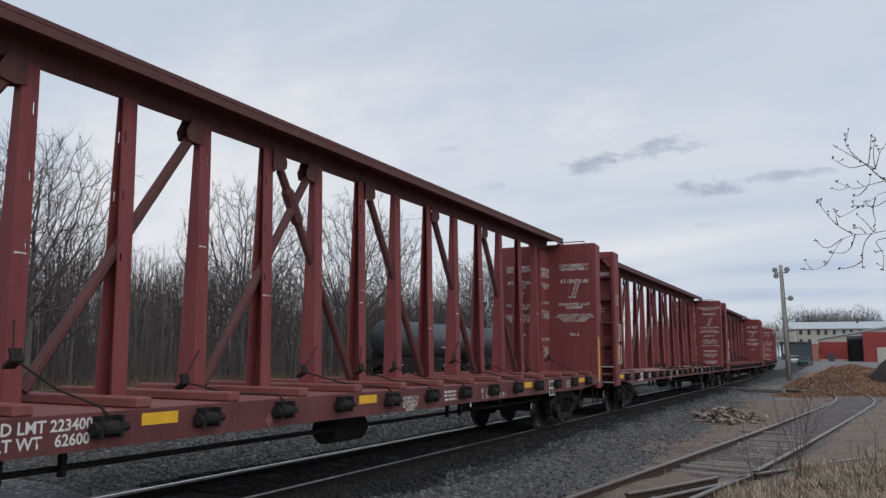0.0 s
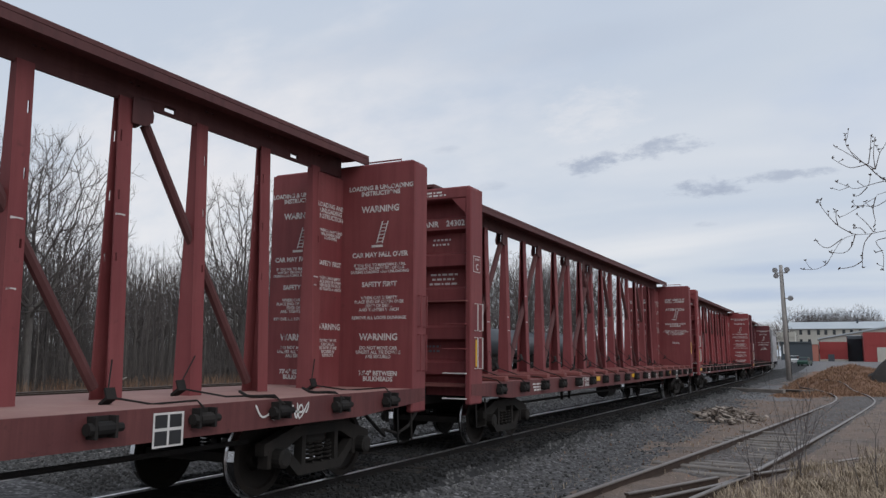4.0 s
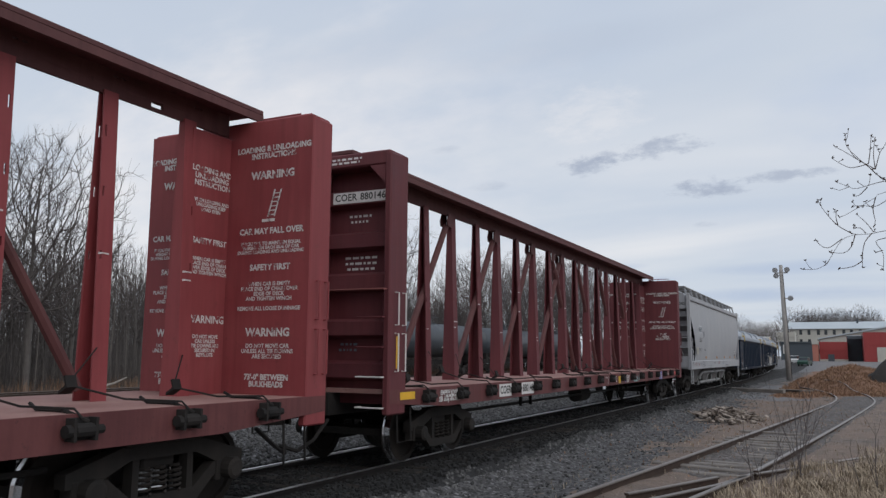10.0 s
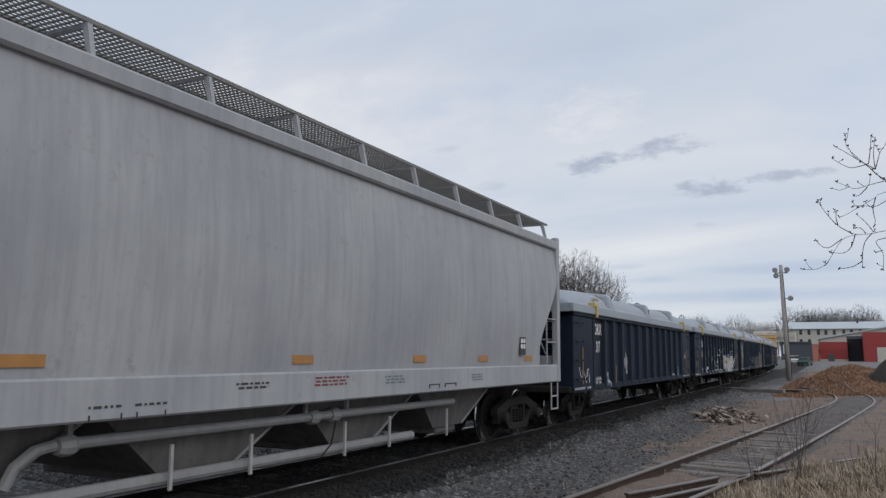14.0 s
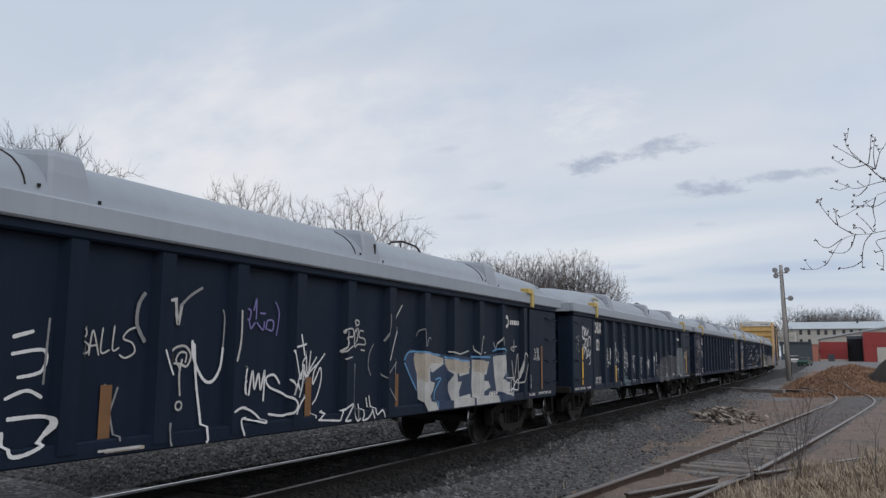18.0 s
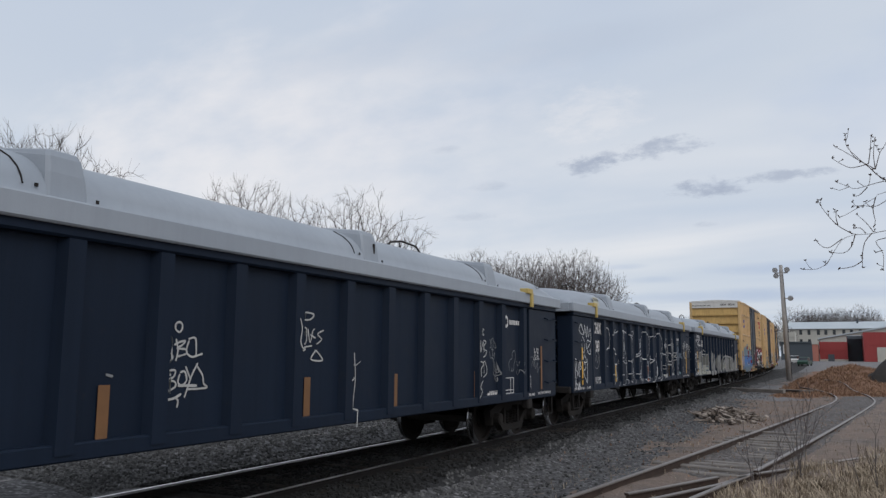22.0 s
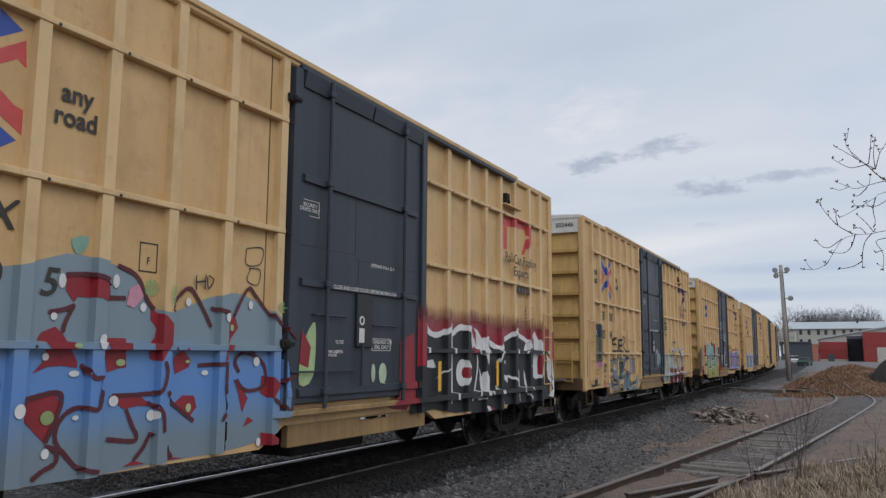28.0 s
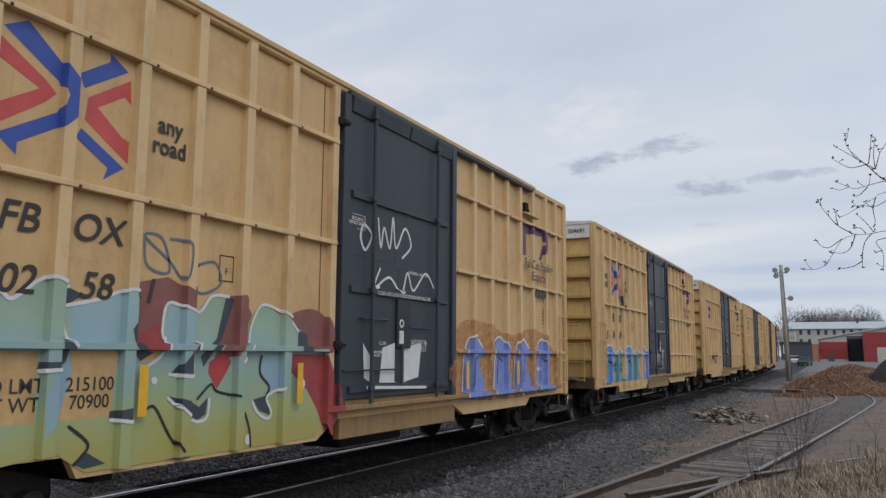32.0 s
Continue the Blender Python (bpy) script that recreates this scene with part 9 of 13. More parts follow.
stroke(B2, "spray_black", 0.026, (3.49, 1.95), (3.64, 1.98))
stroke(B2, "spray_black", 0.028, (3.94, 1.79), (3.91, 2.16), (4.13, 2.19), (4.2, 2.08), (3.95, 1.97), (4.28, 1.79), (4.38, 1.86))
stroke(B2, "spray_black", 0.03, (4.51, 1.88), (4.55, 1.82))
stroke(B2, "letter_grey", 0.007, (4.63, 2.1), (4.82, 2.14), (4.97, 2.06), (5.17, 2.14))
fill(B2, "plate_mauve", (4.54, 1.57), (5.09, 1.59), (5.11, 1.18), (4.56, 1.15))
fill(B2, "logo_red", (1.86, 0.92), (2.03, 0.91), (2.03, 0.85), (1.87, 0.85))
stroke(B2, "logo_red", 0.01, (1.78, 1.05), (1.8, 0.93), (1.86, 1.04), (1.92, 0.93), (1.95, 1.03), (2, 0.92), (2.05, 1.03))

stroke(B2, "spray_black", 0.014, (9.48, 2.83), (9.62, 2.71), (9.54, 2.6), (9.8, 2.92), (9.91, 2.68), (9.6, 2.5), (9.95, 2.76), (10.16, 2.63), (9.82, 2.52), (9.7, 2.33), (9.96, 2.57), (10.13, 2.4))
stroke(B2, "spray_black", 0.014, (9.7, 2.94), (10.1, 2.85), (9.67, 2.72), (10.14, 2.82), (9.57, 2.78), (9.55, 2.46), (10.11, 2.66), (9.74, 2.4), (9.61, 2.29))
fill(B2, "spray_teal", (9.23, 1.31), (9.36, 1.53), (9.61, 1.63), (9.5, 1.39), (9.34, 1.14), (9.23, 1.07), soft=True)
stroke(B2, "spray_white", 0.04, (9.24, 0.96), (9.28, 1.21), (9.5, 1.42), (9.62, 1.59), (9.58, 1.19), (9.62, 0.95))
stroke(B2, "spray_black", 0.014, (9.55, 1.59), (9.64, 1.28), (9.53, 0.96))
fill(B2, "spray_teal", (8.38, 1.72), (8.54, 1.78), (8.68, 1.72), (8.84, 1.54), (8.67, 1.42), (8.41, 1.4), soft=True)
fill(B2, "spray_white", (8.27, 1.49), (8.35, 1.72), (8.45, 1.75), (8.37, 1.54), (8.4, 1.31), (8.29, 1.38), soft=True)
stroke(B2, "spray_white", 0.02, (8.68, 1.72), (8.78, 1.57), (8.91, 1.52))

stroke(B3, "letter_grey", 0.014, (3.06, 2.71), (3.11, 2.46), (3.37, 2.43), (3.27, 2.73), (3.06, 2.73), (3.37, 2.53), (3.55, 2.39), (3.58, 2.71), (3.36, 2.74))
stroke(B3, "letter_grey", 0.014, (3.68, 2.51), (3.97, 2.58), (4.07, 2.38), (3.84, 2.26), (3.65, 2.3))
stroke(B3, "letter_grey", 0.006, (0.85, 2.72), (1.06, 2.79), (1.29, 2.69), (1.25, 2.44), (0.93, 2.37), (0.86, 2.56), (1.18, 2.6), (1.03, 2.46))
stroke(B3, "spray_white", 0.02, (6.57, 3.39), (6.8, 3.25), (6.65, 3.03), (6.53, 3.19), (6.6, 3.39))
stroke(B3, "spray_white", 0.018, (6.96, 3.51), (7.04, 3.11), (7.12, 3.39), (7.28, 3.13), (7.36, 3.56), (7.45, 3.15), (7.7, 3.46), (7.88, 3.23), (7.62, 3.02))
stroke(B3, "spray_white", 0.018, (7.04, 2.83), (6.89, 2.55), (7.28, 2.72), (7.62, 2.53), (7.79, 2.83), (7.97, 2.59), (8.34, 2.87), (8.62, 2.67))
fill(B3, "spray_white", (6.64, 1.82), (6.9, 1.57), (6.83, 1.31), (6.68, 1.37))
fill(B3, "spray_white", (7.13, 1.76), (7.46, 1.83), (7.46, 1.29), (7.06, 1.3))
fill(B3, "spray_white", (7.71, 1.77), (8.24, 1.84), (8.15, 1.35), (7.71, 1.29))
stroke(B3, "spray_white", 0.02, (6.68, 1.25), (8.33, 1.2))

stroke(G2, "spray_grey", 0.007, (1.08, 2.21), (1.25, 2.26), (1.44, 2.36), (1.35, 2.14), (1.14, 2.09), (1.49, 2.02))
stroke(G2, "spray_pale", 0.008, (0.26, 1.36), (0.38, 1.41), (0.48, 1.32), (0.34, 1.3), (0.29, 1.38))
stroke(G2, "spray_white", 0.016, (3.27, 1.79), (3.45, 1.84))
stroke(G2, "spray_white", 0.014, (3.27, 1.66), (3.55, 1.69), (3.54, 1.53), (3.33, 1.48))
stroke(G2, "spray_grey", 0.01, (3.58, 1.95), (3.56, 1.42))
stroke(G2, "spray_white", 0.014, (3.24, 1.32), (3.42, 1.38), (3.56, 1.32))
stroke(G2, "spray_white", 0.016, (3.27, 1.17), (3.62, 1.16), (3.53, 0.96), (3.28, 0.9), (3.24, 1.08))
stroke(G2, "spray_grey", 0.01, (4.15, 1.41), (4.28, 0.92))
stroke(G2, "spray_grey", 0.01, (4.29, 1.38), (4.17, 1.03))
stroke(G2, "spray_sand", 0.016, (4.12, 0.85), (4.55, 0.85))

fill(G2, "spray_navy", (9.36, 1.65), (9.52, 1.75), (10.62, 1.68), (11.67, 1.63), (12.71, 1.69), (13.09, 1.74), (13.5, 1.17), (13.51, 0.85), (12.8, 0.83), (10.33, 0.83), (9.96, 0.83), (9.73, 1.15), (9.48, 1.4))
fill(G2, "spray_pale", (9.66, 1.69), (10.62, 1.62), (10.63, 1.52), (10.26, 1.4), (10, 1.47), (10.01, 1.3), (10.34, 1.24), (10.28, 1.12), (10.19, 1.04), (10.33, 0.83), (9.96, 0.83), (9.79, 1.02), (9.73, 1.55))
fill(G2, "spray_pale", (10.66, 1.61), (11.63, 1.56), (11.6, 1.36), (11.27, 1.32), (10.96, 1.38), (10.97, 1.24), (11.32, 1.23), (11.24, 1.11), (11.01, 1.08), (11.06, 0.97), (11.66, 1.02), (11.67, 0.83), (10.85, 0.83), (10.79, 1.18), (10.85, 1.36))
fill(G2, "spray_pale", (11.72, 1.59), (12.46, 1.55), (12.33, 1.32), (12.09, 1.37), (12.05, 1.22), (12.43, 1.21), (12.53, 1.1), (12.15, 1.01), (12.25, 0.96), (12.69, 0.96), (12.8, 0.83), (11.76, 0.83), (11.7, 1.14))
fill(G2, "spray_pale", (12.64, 1.64), (13.03, 1.68), (13.13, 1.38), (12.89, 1.24), (13.46, 1.16), (13.46, 0.9), (12.79, 1.02), (12.7, 1.31))
stroke(G2, "spray_sky", 0.014, (9.36, 1.59), (9.52, 1.71), (9.99, 1.7), (10.51, 1.66))
stroke(G2, "spray_sky", 0.014, (9.37, 1.56), (9.54, 1.36), (9.74, 1.15))
stroke(G2, "spray_sky", 0.014, (10.65, 1.64), (11.1, 1.59), (11.59, 1.57))
stroke(G2, "spray_sky", 0.014, (11.67, 1.64), (12.51, 1.63))
stroke(G2, "spray_sky", 0.016, (12.61, 1.74), (13.03, 1.77), (13.21, 1.46), (13.05, 1.27))
stroke(G2, "spray_sky", 0.014, (10.35, 1.29), (10.53, 1.3), (10.33, 1.11), (10.31, 0.86))
fill(G2, "spray_sand", (9.68, 1.69), (10.58, 1.62), (10.52, 1.54), (10, 1.52), (9.94, 1.28), (9.8, 1.31), soft=True)
fill(G2, "spray_sand", (10.71, 1.59), (11.59, 1.54), (11.52, 1.38), (10.88, 1.4), soft=True)
fill(G2, "spray_sand", (11.76, 1.57), (12.42, 1.54), (12.23, 1.36), (11.82, 1.39), soft=True)
stroke(G2, "spray_grey", 0.009, (9.7, 1.94), (9.84, 2.05), (9.89, 1.8), (9.97, 1.93), (10.11, 1.84), (10.17, 1.89))
stroke(G2, "spray_pale", 0.012, (10.79, 1.72), (11.18, 1.68), (11.58, 1.74))
stroke(G2, "spray_pale", 0.01, (11.75, 1.83), (11.89, 1.68), (12.01, 1.99), (12.17, 1.74), (12.31, 1.71))
stroke(G2, "spray_pale", 0.01, (12.65, 1.9), (12.76, 1.8), (12.91, 1.99), (12.97, 1.85))
stroke(G2, "spray_pale", 0.012, (13.66, 1.96), (13.66, 1.75), (13.51, 1.81), (13.82, 1.84))
stroke(G2, "spray_pale", 0.014, (13.55, 1.57), (13.68, 1.22), (13.85, 1.69), (13.93, 1.21), (14.04, 1.69), (14.21, 1.57), (13.99, 1.15), (13.56, 1.22))
stroke(G2, "spray_white", 0.012, (13.53, 1.05), (13.87, 1.01), (13.86, 1.21), (13.53, 0.98))

stroke(G3, "spray_white", 0.018, (0.77, 2.35), (0.75, 2.15), (0.89, 2.11), (0.85, 2.35), (0.77, 2.33), (0.96, 2.32), (0.92, 2.16), (1.08, 2.33), (1.06, 2.16), (1.26, 2.3), (1.18, 2.15))
stroke(G3, "spray_white", 0.018, (0.78, 2.07), (0.98, 2.06), (1.05, 1.88), (0.88, 1.89), (1.1, 2.08), (1.2, 1.88), (1.27, 2.11), (1.43, 2.1), (1.38, 1.89))
stroke(G3, "spray_white", 0.018, (0.76, 1.95), (0.89, 1.75), (0.84, 1.71), (1.05, 1.84), (1.12, 1.63), (1.23, 1.82), (1.36, 1.68), (1.45, 1.8))
stroke(G3, "spray_white", 0.014, (1.01, 1.59), (1.3, 1.68), (1.4, 1.51), (1.28, 1.45))
stroke(G3, "spray_grey", 0.008, (0.2, 2.08), (0.49, 2.13), (0.25, 1.97), (0.5, 2.02), (0.24, 1.86), (0.49, 1.77), (0.34, 2.08))

stroke(G3, "spray_white", 0.016, (7.76, 1.41), (7.85, 1.47), (7.89, 1.38), (8.03, 1.42), (8.15, 1.4))
stroke(G3, "spray_white", 0.016, (8.23, 1.43), (8.3, 1.29), (8.32, 1.53), (8.34, 1.06))
stroke(G3, "spray_white", 0.016, (8.34, 1.5), (8.38, 1.53), (8.38, 1.29), (8.45, 1.55), (8.45, 1.25))
stroke(G3, "spray_white", 0.012, (7.85, 1.2), (8.05, 1.27), (8.28, 1.23))
fill(G3, "spray_grey", (8.03, 1.21), (8.06, 1.21), (8.06, 0.98), (8.03, 0.89))
fill(G3, "spray_white", (8.01, 1.6), (8.2, 1.4), (8.03, 1.21), (7.86, 1.41))
fill(G3, "spray_white", (8.84, 1.63), (9.11, 1.64), (9.09, 1.58), (8.98, 1.57), (8.93, 1.45), (8.88, 1.56))
stroke(G3, "spray_white", 0.014, (8.79, 1.67), (8.86, 1.34), (8.86, 1.05))
stroke(G3, "spray_white", 0.014, (9.11, 1.63), (9.04, 1.26), (9.39, 1.32))
stroke(G3, "spray_pale", 0.018, (9.07, 1.83), (9.17, 1.85), (9.19, 1.77), (9.05, 1.75))
stroke(G3, "spray_pale", 0.014, (8.94, 1.28), (9.24, 1.21))
stroke(G3, "spray_white", 0.016, (9.75, 1.78), (9.64, 1.71), (9.75, 1.64), (9.62, 1.59))
stroke(G3, "spray_white", 0.014, (9.65, 1.45), (9.74, 1.53), (9.65, 1.55))
stroke(G3, "spray_white", 0.014, (9.61, 1.37), (9.72, 1.38))
stroke(G3, "spray_white", 0.014, (9.6, 1.17), (9.75, 1.18), (9.68, 1.18), (9.66, 1.03))
fill(G3, "spray_haze", (9.76, 0.83), (9.78, 1.31), (10.01, 1.59), (10.32, 1.63), (10.53, 1.5), (10.5, 0.85), soft=True)
fill(G3, "spray_haze", (10.64, 0.88), (10.6, 1.54), (10.88, 1.63), (11.2, 1.44), (11.52, 1.49), (11.55, 0.83), soft=True)
fill(G3, "spray_haze", (11.72, 0.89), (11.64, 1.58), (12.04, 1.66), (12.38, 1.47), (12.45, 0.92), soft=True)
fill(G3, "spray_haze", (12.6, 0.94), (12.62, 1.58), (12.83, 1.66), (13.1, 1.52), (13.12, 0.96), soft=True)
fill(G3, "spray_pale_haze", (13.4, 1), (13.49, 1.81), (13.73, 1.97), (14.11, 1.94), (14.25, 1.57), (14.2, 0.9), soft=True)
fill(G3, "spray_haze", (14.46, 0.92), (14.45, 1.69), (14.74, 1.25), (14.81, 0.9), soft=True)
stroke(G3, "lilac", 0.022, (9.84, 1.3), (10.01, 1.51), (10.4, 1.5), (10.48, 1.28), (10.16, 1.17), (9.9, 1.26))
stroke(G3, "lilac", 0.018, (9.92, 1.55), (10.26, 1.65), (10.53, 1.59))
stroke(G3, "spray_grey", 0.012, (11.06, 1.77), (11.21, 1.88), (11.42, 1.78), (11.35, 1.54), (11.2, 1.3), (10.9, 1.27), (10.61, 1.37))
stroke(G3, "lilac", 0.016, (10.67, 1.5), (10.96, 1.54), (11.12, 1.4), (10.9, 1.27), (10.72, 1.36))
stroke(G3, "lilac", 0.014, (11.63, 1.83), (11.77, 1.68), (12.13, 1.63), (12.19, 1.37), (11.92, 1.35), (11.9, 1.13))
stroke(G3, "spray_grey", 0.012, (11.63, 1.83), (11.77, 1.68), (12.13, 1.63), (12.43, 1.53))
fill(G3, "spray_pale", (10.89, 1.05), (11.06, 1.05), (11.05, 0.93), (10.9, 0.93))
stroke(G3, "spray_pale", 0.012, (13.45, 1.2), (13.87, 1.2), (13.86, 0.95), (13.46, 0.95), (13.45, 1.2))

stroke(G5, "spray_white", 0.011, (0.52, 2.29), (0.65, 2.41), (0.88, 2.19), (0.61, 2.21), (0.52, 2.29))
stroke(G5, "spray_white", 0.011, (0.67, 2.45), (0.93, 2.2), (0.98, 2.4), (1.11, 2.12), (1.19, 2.38), (1.29, 2.13), (1.44, 2.33), (1.49, 2.02), (1.18, 2.04), (1.13, 1.84), (1.43, 1.97))
stroke(G5, "spray_white", 0.011, (0.72, 2.06), (0.74, 1.83), (0.91, 1.75), (0.95, 1.99), (0.77, 2.13))
stroke(G5, "spray_white", 0.011, (1.1, 1.84), (1.29, 1.72), (1.44, 1.72), (1.4, 1.84))
stroke(G5, "spray_white", 0.012, (0.79, 1.52), (0.91, 1.67), (1.09, 1.51), (0.87, 1.52))
stroke(G5, "spray_white", 0.012, (1.15, 1.59), (1.15, 1.07), (1.07, 1.06), (0.83, 1.28), (0.99, 1.36), (0.92, 1.52))
stroke(G5, "spray_white", 0.014, (0.16, 1.6), (0.18, 0.92), (0.24, 1.13), (0.35, 1.27), (0.2, 1.35), (0.3, 1.52), (0.18, 1.6))
stroke(G5, "spray_white", 0.014, (0.38, 1.19), (0.41, 1.41), (0.52, 1.54), (0.47, 1.22), (0.55, 1.18))
stroke(G5, "spray_white", 0.014, (0.5, 1.48), (0.63, 1.54), (0.56, 1.43), (0.66, 1.4), (0.56, 1.33))
stroke(G5, "spray_white", 0.014, (0.18, 1.03), (0.34, 0.98), (0.42, 0.86), (0.44, 1.04), (0.52, 0.89), (0.51, 1.07))
ring(G5, "spray_grey", 0.01, 2.29, 1.56, 0.25, 0.22)
stroke(G5, "spray_grey", 0.01, (2.14, 1.52), (2.24, 1.68), (2.33, 1.49), (2.47, 1.63), (2.55, 1.54))

stroke(G5, "spray_white", 0.011, (7.53, 2.4), (7.75, 2.42), (7.94, 2.33), (8.01, 2.03), (8, 1.67))
stroke(G5, "spray_white", 0.011, (7.98, 2.25), (8.13, 2.4), (8.43, 2.35))
stroke(G5, "spray_white", 0.011, (7.46, 2.22), (7.5, 2.28))
stroke(G5, "spray_white", 0.011, (7.38, 1.64), (7.51, 1.59), (7.74, 1.56), (7.53, 1.55))
stroke(G5, "spray_white", 0.011, (8.54, 2.33), (8.62, 2.16), (8.54, 1.76))
stroke(G5, "spray_white", 0.011, (8.19, 1.63), (8.37, 1.46), (8.43, 1.19), (8.29, 0.93), (7.99, 0.86), (7.57, 0.95))
stroke(G5, "spray_white", 0.011, (8.17, 1.65), (8.29, 1.63), (8.41, 1.73))
stroke(G5, "spray_white", 0.011, (8.68, 2.28), (8.91, 2.31), (9.15, 2.13), (9.17, 1.79), (9.03, 1.6), (8.85, 1.52), (8.73, 1.56), (8.67, 1.67), (8.67, 1.4), (8.85, 1.52), (9.14, 1.46), (9.29, 1.21), (9.23, 0.95), (8.95, 0.83), (8.65, 0.83))
stroke(G5, "spray_white", 0.011, (9.14, 2.23), (9.24, 2.33), (9.39, 2.37))
stroke(G5, "spray_white", 0.011, (9.53, 2.34), (9.68, 2.33), (9.85, 2.44), (10.07, 2.32), (10.15, 2.06), (10.14, 1.78), (9.92, 1.73), (10.17, 1.74), (10.36, 1.59))
stroke(G5, "spray_white", 0.011, (10.15, 2.19), (10.22, 2.31), (10.37, 2.35))
stroke(G5, "spray_white", 0.011, (9.76, 1.76), (9.66, 1.61), (9.77, 1.31), (9.77, 0.97))
stroke(G5, "spray_white", 0.011, (9.54, 0.94), (9.69, 0.91), (9.8, 0.95), (9.95, 0.85), (10.19, 0.87), (10.34, 1.05))
stroke(G5, "spray_white", 0.011, (10.54, 2.36), (10.69, 2.22), (10.75, 2), (10.57, 1.86))
stroke(G5, "spray_white", 0.011, (10.55, 1.5), (10.5, 1.15), (10.65, 0.99))
stroke(G5, "spray_white", 0.011, (10.58, 1.59), (10.61, 1.77), (10.9, 1.68), (11.1, 1.4), (11.05, 1.03), (10.66, 0.88))
ring(G5, "spray_white", 0.01, 11.07, 2.03, 0.24, 0.26)
stroke(G5, "spray_white", 0.01, (10.92, 2.03), (11.03, 2.08), (11, 1.98), (10.92, 2))
stroke(G5, "spray_white", 0.01, (11.09, 2.1), (11.23, 1.94))
stroke(G5, "spray_pale", 0.009, (10.84, 1.47), (10.85, 1.2))
stroke(G5, "spray_pale", 0.009, (10.72, 1.34), (10.92, 1.32))
stroke(G5, "spray_pale", 0.009, (10.71, 1.21), (11.04, 1.21))
ring(G5, "spray_pale", 0.018, 11.86, 1.71, 0.24, 0.36)
stroke(G5, "spray_pale", 0.014, (11.69, 1.88), (11.8, 1.48), (11.99, 1.58), (11.78, 1.78), (11.75, 1.48))
stroke(G5, "spray_pale", 0.016, (11.67, 1.36), (11.94, 1.34))
stroke(G5, "spray_pale", 0.012, (12.45, 2.34), (12.45, 2.31), (12.56, 2.29), (12.68, 2.24), (12.73, 2.19), (12.71, 2.15), (12.63, 2.12), (12.52, 2.12), (12.45, 2.13))
stroke(G5, "spray_pale", 0.011, (12.56, 2.24), (12.48, 2.17), (12.45, 2.11), (12.48, 2.03), (12.53, 1.95), (12.55, 1.83), (12.52, 1.72))
stroke(G5, "spray_pale", 0.011, (12.65, 2.11), (12.58, 2.06), (12.53, 1.99), (12.52, 1.93))
stroke(G5, "spray_pale", 0.011, (12.53, 2.02), (12.62, 1.99), (12.66, 2.08), (12.64, 1.98), (12.60, 1.88), (12.61, 1.79), (12.66, 1.74))
stroke(G5, "spray_pale", 0.012, (12.64, 1.98), (12.67, 2.04), (12.73, 2.06), (12.73, 1.98), (12.71, 1.90))
stroke(G5, "spray_pale", 0.013, (12.83, 2.12), (12.78, 2.02), (12.73, 1.89), (12.68, 1.77), (12.66, 1.75))
stroke(G5, "spray_pale", 0.011, (12.73, 1.89), (12.72, 1.77), (12.69, 1.65), (12.67, 1.53))
stroke(G5, "spray_pale", 0.012, (12.95, 1.80), (12.80, 1.77), (12.66, 1.74), (12.56, 1.69), (12.66, 1.69), (12.81, 1.65), (12.95, 1.55), (12.82, 1.51), (12.68, 1.46), (12.61, 1.39), (12.69, 1.30), (12.76, 1.20), (12.81, 1.08))
stroke(G5, "spray_pale", 0.010, (12.96, 1.80), (12.89, 1.73), (12.84, 1.65))
stroke(G5, "spray_pale", 0.011, (12.44, 1.73), (12.45, 1.70), (12.52, 1.68), (12.59, 1.62), (12.63, 1.56))
stroke(G5, "spray_pale", 0.011, (12.48, 1.65), (12.56, 1.62), (12.60, 1.59))
stroke(G5, "spray_pale", 0.011, (12.52, 1.54), (12.47, 1.47), (12.45, 1.44), (12.48, 1.35))
stroke(G5, "spray_pale", 0.011, (12.47, 1.43), (12.53, 1.40), (12.58, 1.38))
stroke(G5, "spray_pale", 0.011, (12.53, 1.40), (12.51, 1.33), (12.50, 1.25))
stroke(G5, "spray_pale", 0.011, (12.62, 1.24), (12.62, 1.31), (12.58, 1.31), (12.52, 1.26), (12.55, 1.14), (12.61, 1.02), (12.66, 1.11), (12.68, 1.22))
stroke(G5, "spray_pale", 0.011, (12.79, 1.45), (12.76, 1.36), (12.75, 1.26))
stroke(G5, "spray_grey", 0.018, (13.48, 2.10), (13.46, 2.13), (13.52, 2.18), (13.66, 2.21), (13.73, 2.19), (13.70, 2.15), (13.59, 2.11), (13.48, 2.10))
stroke(G5, "spray_bluegrey", 0.034, (13.24, 1.94), (13.31, 2.01), (13.28, 1.85), (13.28, 1.70))
stroke(G5, "spray_bluegrey", 0.030, (13.31, 1.93), (13.37, 1.80), (13.41, 1.67))
stroke(G5, "spray_bluegrey", 0.036, (13.44, 2.02), (13.43, 1.88), (13.39, 1.80))
stroke(G5, "spray_bluegrey", 0.036, (13.37, 1.83), (13.51, 1.82), (13.63, 1.85), (13.67, 2.03))
stroke(G5, "spray_bluegrey", 0.034, (13.57, 1.97), (13.53, 1.83), (13.60, 1.74), (13.66, 1.81), (13.63, 1.89))
stroke(G5, "spray_bluegrey", 0.032, (13.63, 2.04), (13.79, 1.95), (13.91, 1.86))
stroke(G5, "spray_bluegrey", 0.030, (13.79, 1.92), (13.73, 1.78), (13.68, 1.65), (13.61, 1.49), (13.56, 1.29))
stroke(G5, "spray_bluegrey", 0.030, (13.84, 1.79), (13.95, 1.65), (14.06, 1.55))
stroke(G5, "spray_bluegrey", 0.026, (13.97, 1.77), (13.93, 1.59), (13.92, 1.47))
